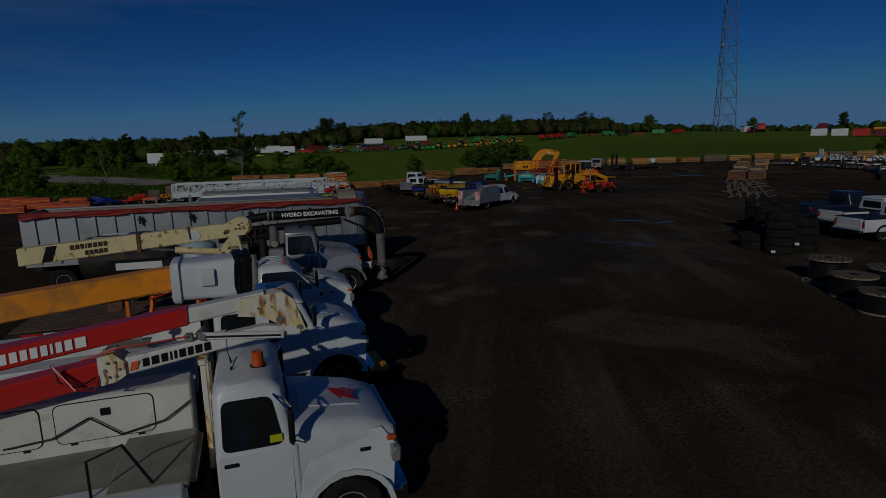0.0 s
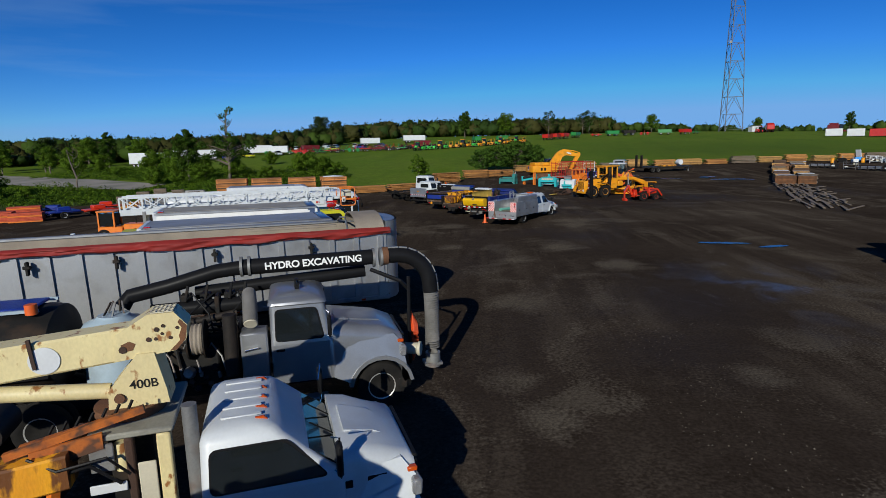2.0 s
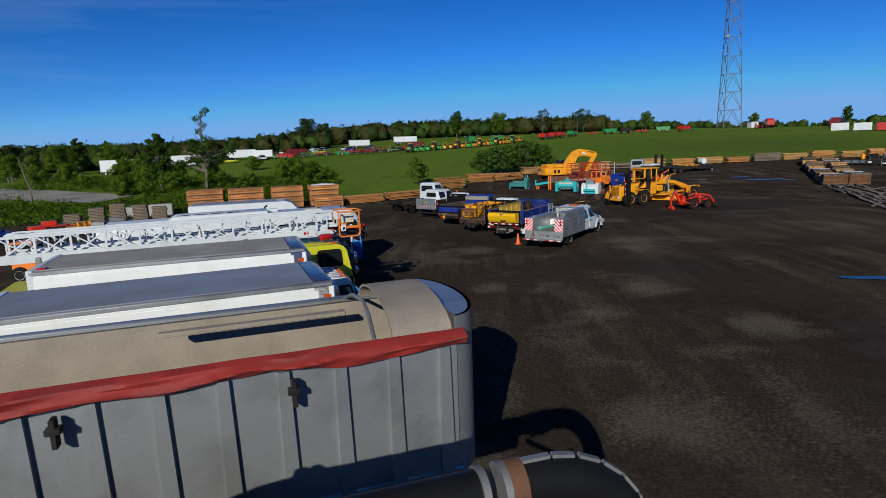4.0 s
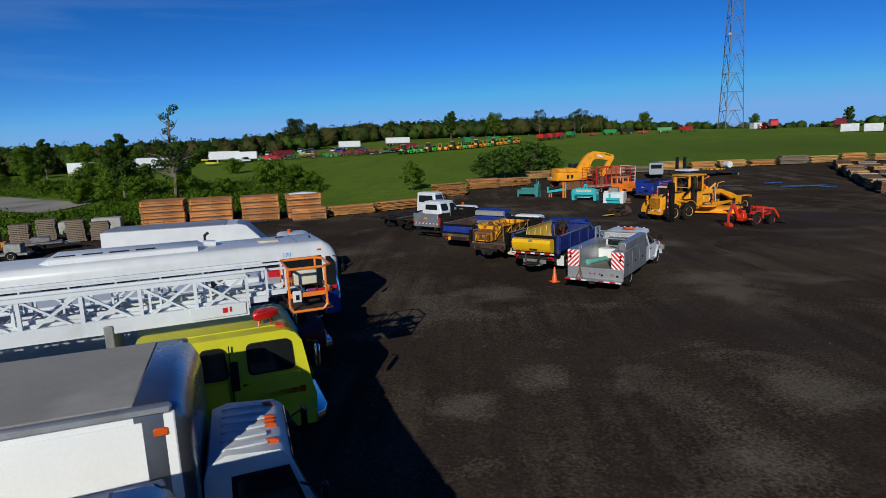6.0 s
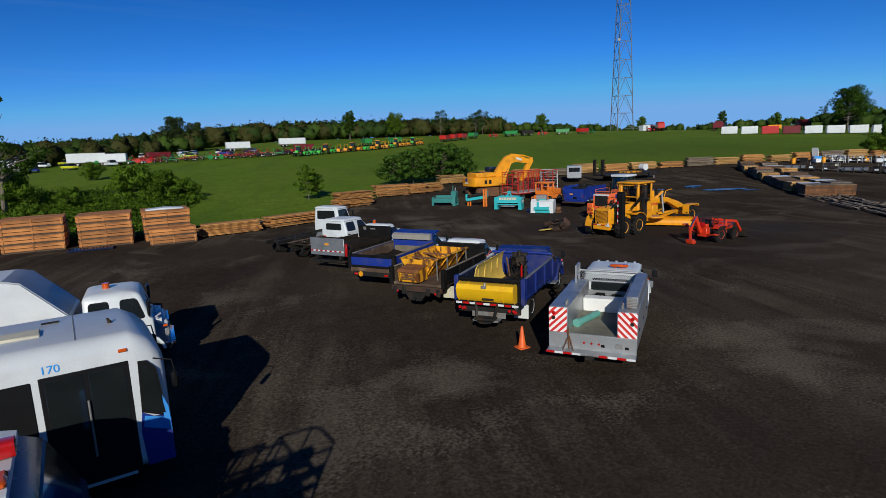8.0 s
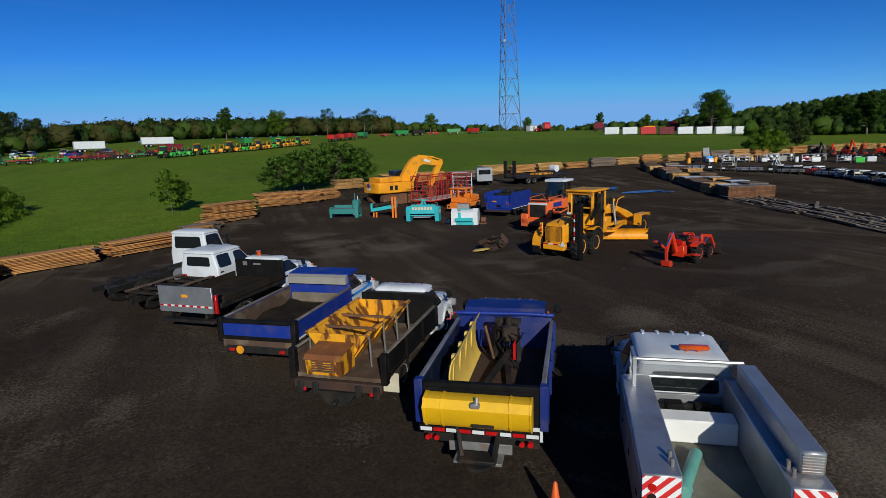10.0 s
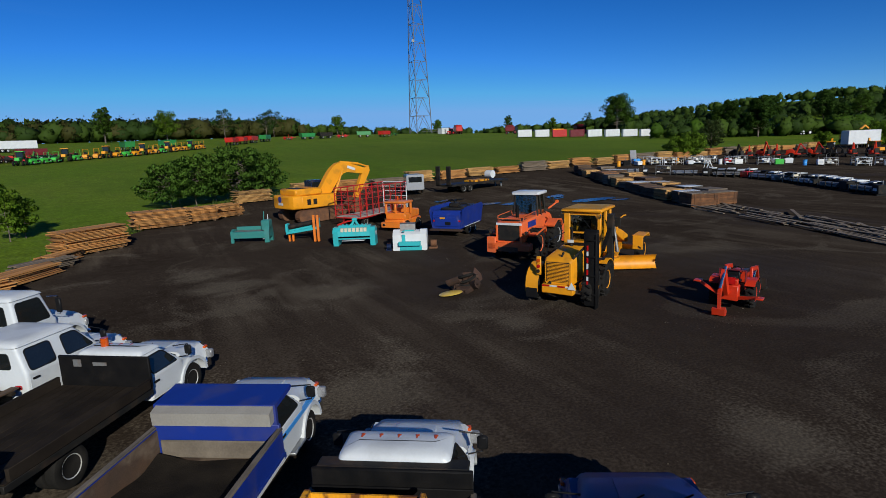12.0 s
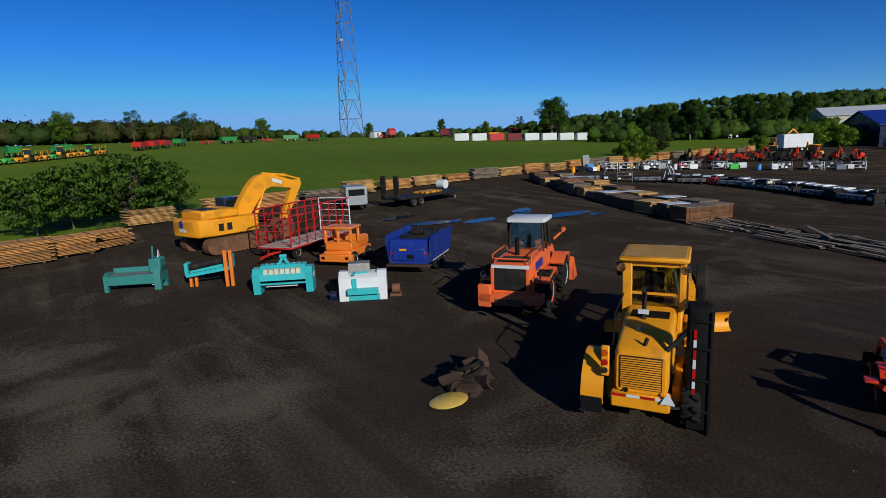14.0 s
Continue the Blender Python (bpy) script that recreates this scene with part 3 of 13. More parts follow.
def wheel(parent, x, y, r, w, rim=None, lug=False, side=1):
    """A tyre with rounded shoulders and, as its part, a dished rim. side: +1 where its outer face looks to +y."""
    rim = rim or RIMW
    key = (round(r, 3), round(w, 3), rim.name, lug, side)
    if key not in WHEELS:
        h = w / 2
        g = G().lathe([(r * 0.55, -h * 0.8), (r * 0.62, -h * 0.98), (r * 0.85, -h), (r * 0.96, -h * 0.86), (r, -h * 0.6), (r, h * 0.6), (r * 0.96, h * 0.86), (r * 0.85, h), (r * 0.62, h * 0.98), (r * 0.55, h * 0.8)], 24)
        q = G().lathe([(0.001, h * 0.30), (r * 0.16, h * 0.32), (r * 0.18, h * 0.62), (r * 0.24, h * 0.62), (r * 0.26, h * 0.28), (r * 0.45, h * 0.2), (r * 0.5, h * 0.75), (r * 0.565, h * 0.9), (r * 0.57, h * 0.7), (r * 0.57, -h * 0.8), (0.001, -h * 0.7)], 20, pose(0, 0, 0, 0, 0, 0 if side > 0 else 180))
        for i in range(8):
            a = 2 * math.pi * i / 8
            g2 = (r * 0.33 * math.cos(a), r * 0.33 * math.sin(a))
            q.cyl((g2[0], side * h * 0.2, g2[1]), (g2[0], side * h * 0.36, g2[1]), 0.018, None, 6)
        WHEELS[key] = (g.mesh("wheel", TYRE), q.mesh("rim", rim), G().box(-0.05 * r, 0.05 * r, -h * 0.45, h * 0.45, -0.03, 0.055).mesh("lug", TYRE, False))
    a, b, lg = WHEELS[key]
    ob = part("wheel", a, None, parent)
    ob.location = (x, y, r)
    part("rim", b, None, ob)
    for i in range(16 if lug else 0):
        for s in (-1, 1):
            part("lug", lg, None, ob).matrix_basis = pose(0, 0, 0, 0, 22.5 * i + s * 4, 0) @ pose(0, s * w * 0.25, r, 0, 0, s * 28)
    return ob


def axle(parent, x, track, r, w, dual=False, rim=None, lug=False):
    for s in (-1, 1):
        wheel(parent, x, s * track, r, w, rim, lug, s)
        if dual:
            wheel(parent, x, s * (track - w * 1.12), r, w, rim, lug, s)
    part("axle", G().cyl((x, -track, r), (x, track, r), 0.09, None, 8).cyl((x, -0.22, r), (x, 0.22, r), 0.2, None, 10), DARK, parent)


def plain_axle(parent, x, track, r, w, mat):
    """Wheels of a machine far off: a tyre with its hub proud of it."""
    key = (round(r, 3), round(w, 3), mat.name, "plain")
    if key not in WHEELS:
        h = w / 2
        g = G().lathe([(0.001, -h), (r * 0.86, -h), (r, -h * 0.6), (r, h * 0.6), (r * 0.86, h), (0.001, h)], 14)
        n = len(g.f)
        me = g.lathe([(0.001, -h * 1.06), (r * 0.5, -h * 1.06), (r * 0.5, h * 1.06), (0.001, h * 1.06)], 10).mesh("wheel", TYRE)
        me.materials.append(mat)
        for p in me.polygons[n:]:
            p.material_index = 1
        WHEELS[key] = me
    for s in (-1, 1):
        part("wheel", WHEELS[key], None, parent).location = (x, s * track, r)


def arch(xc, zc, r, a0, a1, n=9):
    return [(xc + r * math.cos(radians(a0 + (a1 - a0) * i / n)), zc + r * math.sin(radians(a0 + (a1 - a0) * i / n))) for i in range(n + 1)]


def rounded(pts, r, n=4):
    """A polygon with its corners rounded."""
    out = []
    for i, p in enumerate(pts):
        p, a, b = Vector(p), Vector(pts[i - 1]), Vector(pts[(i + 1) % len(pts)])
        u, v = (a - p), (b - p)
        ra, rb = p + u.normalized() * min(r, u.length * 0.45), p + v.normalized() * min(r, v.length * 0.45)
        for k in range(n + 1):
            f = k / n
            out.append(tuple(ra * (1 - f) ** 2 + p * 2 * f * (1 - f) + rb * f * f))
    return out


def truck_cab(T, body, lower=None, hw=1.0, hood=1.45, hood_z=1.62, nose_z=1.35, belt=1.5, roof=2.5, cab=1.5, sill=0.72, wr=0.5, wx=-0.95,
              rake=0.55, crew=False, lights=5, bumper=None, mirror=True, grille=None, roof_mat=None, taper=0.82, stripe=None, wide=False, boxy=False):
    """The front of a bonneted truck or pickup: nose at x = 0, forward is +x. Returns the x of the cab's back."""
    lower = lower or body
    x1 = -0.12 - hood           # foot of the windscreen
    x2 = x1 - cab               # back of the cab
    top = x1 - rake             # head of the windscreen
    # wings with an arch over the front wheel
    ar = wr + 0.13
    side = [(-0.1, 0.55), (-0.05, nose_z - 0.25), (-0.22, nose_z - 0.03), (x1, belt - 0.1), (x1, sill), *arch(wx, wr, ar, 166, 14), (-0.1, 0.55)][:-1]
    yo = [hw - 0.04, hw - 0.04, hw - 0.16, hw - 0.1, hw, *([hw + 0.02] * 10)]
    for s in (-1, 1):
        part("wing", G().prism(side, [s * (hw - 0.42)] * len(side), [s * v for v in yo]), body, T)
        g = G().prism(arch(wx, wr, ar + 0.05, 172, 8) + arch(wx, wr, ar - 0.03, 8, 172), s * (hw - 0.3), s * (hw + 0.05))
        part("wheel_arch", g, body if lower is body else lower, T)
    # bonnet
    hwn, hwb = hw * (0.86 if wide else 0.74), hw * (0.95 if wide else 0.84)
    g = G().loft([rr(-0.02, hwn - 0.06, nose_z - 0.62, nose_z - 0.12, 0.1), rr(-0.1, hwn, nose_z - 0.7, nose_z - 0.02, 0.16 if not wide else 0.22), rr(-0.5, hwn + 0.03, nose_z - 0.7, nose_z + (hood_z - nose_z) * 0.55, 0.16 if not wide else 0.24), rr(x1 + 0.25, hwb, nose_z - 0.7, hood_z - 0.01, 0.16 if not wide else 0.22), rr(x1 - 0.02, hwb + 0.02, nose_z - 0.7, hood_z, 0.14)])
    part("bonnet", g, body, T)
    part("bonnet_ridge", G().hull([(-0.25, nose_z + 0.0, hwn * 0.34), (-0.5, nose_z + (hood_z - nose_z) * 0.5 + 0.035, hwn * 0.4), (x1 + 0.1, hood_z + 0.03, hwn * 0.46), (x1 + 0.1, hood_z - 0.2, hwn * 0.46), (-0.25, nose_z - 0.2, hwn * 0.34)]), body, T)
    # grille, lamps, bumper
    g = G()
    for k in range(6):
        z = nose_z - 0.56 + k * 0.085
        g.box(-0.03, 0.03, -hwn + 0.12, hwn - 0.12, z, z + 0.045, 0.01)
    part("grille", g, grille or CHROME, T)
    for s in (-1, 1):
        part("headlight", G().box(-0.12, 0.015, s * hwn + (0.0 if s > 0 else -0.24), s * hwn + (0.24 if s > 0 else 0.0), nose_z - 0.5, nose_z - 0.26, 0.03), LAMPGLASS, T, "clear glass headlight")
        part("marker_light", G().box(-0.16, -0.02, s * (hw - 0.1) - 0.05, s * (hw - 0.1) + 0.045, nose_z - 0.22, nose_z - 0.15, 0.015), AMBER, T, "amber marker light")
    part("bumper", G().loft([rr(0.02, hw - 0.05, 0.42, 0.72, 0.05), rr(0.14, hw - 0.14, 0.44, 0.7, 0.05)]).box(-0.2, 0.05, -hw + 0.02, hw - 0.02, 0.42, 0.72, 0.04), bumper or CHROME, T)
    # cab shell; a short roof is drawn in less at its edge
    tp = hw * taper
    e = 1.0 if cab - rake > 0.9 else 0.5
    g = G().loft([rz(x2, x1 + 0.06, hw - 0.02, sill, 0.06), rz(x2, x1 + 0.04, hw, belt - 0.06, 0.08), rz(x2, x1 - 0.02, hw - 0.01, belt, 0.1), rz(x2 + 0.01, top + 0.08, tp + 0.02, roof - 0.15, 0.12),
                  rz(x2 + 0.04, top + 0.0, tp - 0.03, roof - 0.07, 0.13), rz(x2 + 0.14 * e, top - 0.14 * e, tp - 0.12 * e, roof - 0.015, 0.14), rz(x2 + 0.3 * e, top - 0.32 * e, tp - 0.28 * e, roof + 0.012, 0.14)])
    if boxy:
        g = G().loft([rz(x2, x1 + 0.06, hw - 0.02, sill, 0.06), rz(x2, x1 + 0.04, hw, belt - 0.06, 0.08), rz(x2, x1 - 0.02, hw - 0.01, belt, 0.1), rz(x2 + 0.01, top + 0.1, tp + 0.02, roof - 0.15, 0.1),
                      rz(x2 - 0.02, top + 0.14, tp + 0.05, roof - 0.12, 0.1), rz(x2 - 0.01, top + 0.08, tp + 0.04, roof - 0.07, 0.12), rz(x2 + 0.04, top - 0.02, tp - 0.02, roof - 0.02, 0.14), rz(x2 + 0.2, top - 0.2, tp - 0.2, roof + 0.012, 0.14)])
    part("cab", g, body, T)

    def at(z):  # the half width of the cab's side at a height
        return hw - 0.01 + (tp + 0.02 - hw + 0.01) * max(0.0, (z - belt) / (roof - 0.15 - belt))

    def pane(name, pts, mat, off):
        for s in (-1, 1):
            part(name, G().prism(pts, [s * (at(p[1]) - 0.02) for p in pts], [s * (at(p[1]) + off) for p in pts]), mat, T)

    zt = roof - 0.24
    doors = [(x1 - 0.02, x1 - (cab if not crew else cab * 0.52))]
    if crew:
        doors.append((x1 - cab * 0.54, x2 + 0.04))
    for k, (a, b) in enumerate(doors):
        slope = rake * (zt - belt) / (roof - belt) if k == 0 else 0.02
        fr = [(a - 0.135, belt + 0.005), (a - 0.105 - slope, zt + 0.035), (b + 0.115, zt + 0.035), (b + 0.095, belt + 0.005)]
        gl = [(a - 0.17, belt + 0.03), (a - 0.14 - slope, zt + 0.01), (b + 0.14, zt + 0.01), (b + 0.12, belt + 0.03)]
        pane("window_frame", rounded(fr, 0.11), BLACK, 0.006)
        pane("side_window", rounded(gl, 0.09), GLASS, 0.014)
        pane("door_panel", [(a - 0.04, sill + 0.06), (a - 0.04, belt - 0.06), (b + 0.04, belt - 0.06), (b + 0.04, sill + 0.06)], lower, 0.012)
        for s in (-1, 1):
            part("door_handle", G().box(b + 0.1, b + 0.28, s * (hw + 0.012) - 0.02, s * (hw + 0.012) + 0.02, belt - 0.2, belt - 0.15, 0.01), BLACK, T)
    # windscreen and back window
    w0, w1 = hw - 0.14, tp - 0.06
    d = Vector((x1 - top, 0, -(roof - belt))).normalized()
    nrm = Vector((-d.z, 0, d.x)) * 0.02
    a, b = Vector((x1 - 0.06, 0, belt + 0.06)), Vector((top + 0.03, 0, roof - 0.2))
    vs = [(*((p + nrm * k)[:1]), y, (p + nrm * k).z) for k in (0.2, 1.4) for p, y in ((a, -w0), (a, w0), (b, w1), (b, -w1))]
    part("windscreen", G().add(vs, [(0, 1, 2, 3), (7, 6, 5, 4), (0, 4, 5, 1), (1, 5, 6, 2), (2, 6, 7, 3), (3, 7, 4, 0)]), GLASS, T)
    rw = rounded([(-w1 + 0.1, belt + 0.08), (w1 - 0.1, belt + 0.08), (w1 - 0.14, roof - 0.26), (-w1 + 0.14, roof - 0.26)], 0.09)
    part("rear_window", G().prism(rw, -0.03, 0.012, pose(x2, 0, 0, 0, 0, 90)), GLASS, T)
    for k in range(lights):
        y = (k - (lights - 1) / 2) * tp * 0.36
        part("roof_marker", G().loft([rr(top - 0.1, 0.025, roof - 0.06, roof - 0.02, 0.012, yc=y), rr(top - 0.14, 0.034, roof - 0.06, roof + 0.014, 0.014, yc=y), rr(top - 0.25, 0.016, roof - 0.04, roof + 0.012, 0.008, yc=y)]), AMBER, T, "amber roof marker light")
    if mirror:
        for s in (-1, 1):
            y = s * (hw + 0.22)
            g = G().tube([(x1 - 0.1, s * (hw - 0.02), belt + 0.05), (x1 - 0.05, y, belt + 0.08), (x1 - 0.05, y, belt + (0.38 if roof < 2.1 else 0.62)), (x1 - 0.12, s * (at(roof - 0.3)), roof - 0.28)], 0.014, 6)
            mi = part("mirror_arm", g, BLACK if roof < 2.1 else CHROME, T)
            part("mirror", G().box(x1 - 0.1, x1 - 0.02, y - 0.09, y + 0.09, belt + 0.12, belt + (0.36 if roof < 2.1 else 0.56), 0.03), BLACK, mi, "black wing mirror")
    for y in (-0.1, 0.5):
        part("wiper", G().bar((x1 + 0.0, y, belt + 0.07), (x1 - rake * 0.45, y - 0.35, belt + 0.47), 0.018), BLACK, T)
    for s in (-1, 1):
        part("step", G().box(x1 - 0.75, x1 - 0.15, s * (hw - 0.06) - 0.14, s * (hw - 0.06) + 0.14, 0.48, 0.53, 0.01), ALU, T)
    axle(T, wx, hw - 0.16, wr, 0.27)
    if stripe:
        for s in (-1, 1):
            part("side_stripe", G().prism([(-0.5, nose_z - 0.28), (-0.5, nose_z - 0.2), (x2 + 0.04, belt - 0.14), (x2 + 0.04, belt - 0.24)], s * (hw - 0.12), s * (hw + 0.018)), stripe, T)
    return x2


def frame_rails(T, x0, x1, z=0.85, w=0.42):
    g = G()
    for s in (-1, 1):
        g.box(x1, x0, s * w - 0.05, s * w + 0.05, z - 0.22, z + 0.02, 0.01)
    x = x0 - 0.4
    while x > x1:
        g.box(x - 0.05, x + 0.05, -w, w, z - 0.18, z - 0.02, 0.0)
        x -= 1.1
    part("chassis_frame", g, DARK, T)

# ---- the ground ----
def smooth01(a, b, v):
    t = min(1.0, max(0.0, (v - a) / (b - a)))
    return t * t * (3 - 2 * t)


DIP = -0.28  # the west side of the yard lies a little lower


def hgt(x, y):
    """The height of the land: a level yard, a meadow that climbs beyond it."""
    d = y - 92.0
    s = d if d > 12 else (0.0 if d < -12 else (d + 12) ** 2 / 48.0)
    s = s if s < 200 else 200 + 60 * (1 - math.exp(-(s - 200) / 90.0))
    low = DIP * smooth01(5, -1, x) * smooth01(72, 58, y)
    low += 20.0 * math.exp(-((x - 430) ** 2 + (y - 240) ** 2) / 21000.0)
    return low + 0.055 * s * (1 - 0.45 * smooth01(-30, -130, x)) * (1 - 0.25 * smooth01(90, 220, x))


EDGE = [(-140, 30), (-90, 42), (-70, 54), (-55, 66), (-45, 69), (-36, 73), (-30, 79), (-17, 83.5), (-9, 89), (-6, 98), (0, 104.5), (6, 112), (12, 114.5), (20, 117), (40, 121), (60, 123), (100, 125), (230, 128)]


def edge_y(x):
    for (a, b), (c, d) in zip(EDGE, EDGE[1:]):
        if x <= c:
            return b + (d - b) * (x - a) / (c - a) + 0.5 * noise.noise((x * 0.3, 7.0, 0)) + 0.25 * noise.noise((x * 1.3, 3.0, 0))
    return EDGE[-1][1]


def sheet(name, xs, ys_of, mat, lift, label, category, under=0.0):
    g, n = G(), len(ys_of(xs[0]))
    for x in xs:
        g.v += [(x, y, hgt(x, y) + lift - under * smooth01(0.5, 5.0, edge_y(x) - y)) for y in ys_of(x)]
    g.f = [(i * n + j, (i + 1) * n + j, (i + 1) * n + j + 1, i * n + j + 1) for i in range(len(xs) - 1) for j in range(n - 1)]
    return solo(name, g, mat, Matrix(), label, category, kind="structure")


def spread(lo, a, b, hi, step, far):
    out = [lo + (a - lo) * (i / far) ** 0.5 for i in range(far)]
    out += [a + step * i for i in range(int((b - a) / step) + 1)]
    return out + [b + (hi - b) * ((i + 1) / far) ** 2 for i in range(far)]


GX, GY = spread(-2500, -200, 260, 2500, 4.0, 14), spread(-1500, -60, 360, 3500, 4.0, 14)
sheet("ground", GX, lambda x: GY, GRASS, -0.05, "rolling green meadow that climbs away from the yard", "meadow", 0.5)
YX = [-140 + 1.5 * i for i in range(248)]
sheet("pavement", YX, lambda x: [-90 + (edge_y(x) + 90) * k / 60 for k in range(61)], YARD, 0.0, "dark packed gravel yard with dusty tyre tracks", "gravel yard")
sheet("gravel_lot", [-150 + 4 * i for i in range(25)], lambda x: [(92 - (x + 55) * 0.42) + (9 + 0.14 * (-x - 52)) * k / 6 + 1.2 * noise.noise((x * 0.1, k, 0)) for k in range(7)], LOT, 0.06, "pale gravel lot beyond the bushes", "gravel lot")


def puddle(x, y, a, b, turn, seed, mat=None):
    g, n = G(), 40
    ring = []
    for k in range(n):
        t = 2 * math.pi * k / n
        r = 1 + 0.35 * noise.noise((3 * math.cos(t) + seed, 3 * math.sin(t), seed))
        ring.append((a * r * math.cos(t), b * r * math.sin(t), 0.0))
    g.add([(0, 0, 0)] + ring, [(0, k + 1, (k + 1) % n + 1) for k in range(n)])
    solo("puddle", g, mat or WATER, pose(x, y, hgt(x, y) + (0.012 if mat else 0.045), 0, 0, turn), "damp dark patch left by a puddle" if mat else "shallow rain puddle reflecting blue sky", "puddle", "puddles", "structure")


for args in ((24.7, 97.6, 2.4, 0.9, -20, 1), (28.1, 95.9, 1.7, 0.8, 10, 2), (34.3, 97.6, 1.6, 0.7, 30, 3), (35.4, 93.4, 2.7, 1.0, 0, 4), (33.5, 96.5, 1.2, 0.5, 20, 8), (37.4, 91.8, 1.1, 0.5, 0, 12), (24.0, 101.4, 1.8, 0.6, 10, 13),
             (12.7, 40.2, 1.3, 0.3, -10, 5), (14.8, 39.0, 0.9, 0.25, 15, 6)):
    puddle(*args)

def loose_gravel():
    """Stones lying loose on the packed dirt, thickest in drifts."""
    rg = random.Random(41)
    g, n = G(), 0
    while n < 5200:
        x, y = rg.uniform(-9, 16), rg.uniform(14, 84)
        if noise.noise((x * 0.35, y * 0.22, 1.0)) + 0.5 * noise.noise((x * 1.3, y * 1.1, 4.0)) < 0.2 + 0.12 * rg.random():
            continue
        r, z, a = 0.008 + 0.016 * rg.random() ** 2, hgt(x, y), rg.uniform(0, 6.3)
        k = len(g.v)
        g.v += [(x + r * q * math.cos(a + t), y + r * q * math.sin(a + t), z) for t, q in ((0, 1.2), (1.6, 0.8), (3.1, 1.1), (4.7, 0.9))] + [(x + 0.2 * r, y, z + r * rg.uniform(0.6, 1.1))]
        g.f += [(k, k + 1, k + 4), (k + 1, k + 2, k + 4), (k + 2, k + 3, k + 4), (k + 3, k, k + 4)]
        n += 1
    solo("loose_gravel", g, PEBBLE, Matrix(), "loose grey stones scattered over the yard", "gravel", kind="stuff", smooth=False)


PEBBLE = surf("grey_pebbles", (0.15, 0.13, 0.1), (0.09, 0.078, 0.06), 0.9, 0, 2.0, 0.4, 30, 0.0, islands="island")
loose_gravel()

# ---- the row of parked trucks ----
ROW = 26.0
FX, FY = math.cos(radians(ROW)), math.sin(radians(ROW))


def row_at(f, n):
    """A place in the row: f forward along the trucks, n across it."""
    return f * FX - n * FY, f * FY + n * FX


def row_thing(name, f, n, turn, label, category, group):
    x, y = row_at(f, n)
    return thing(name, x, y, turn, label, category, group, DIP)


def beam(pts, w, h):
    """A tapered box girder through (x, y, z) points; w and h may be lists."""
    rings = []
    for i, p in enumerate(pts):
        a = w[i] if isinstance(w, list) else w
        b = h[i] if isinstance(h, list) else h
        rings.append([(q[0], q[1], q[2]) for q in rr(p[0], a / 2, p[2] - b / 2, p[2] + b / 2, 0.025, 1, p[1])])
    return G().loft(rings)


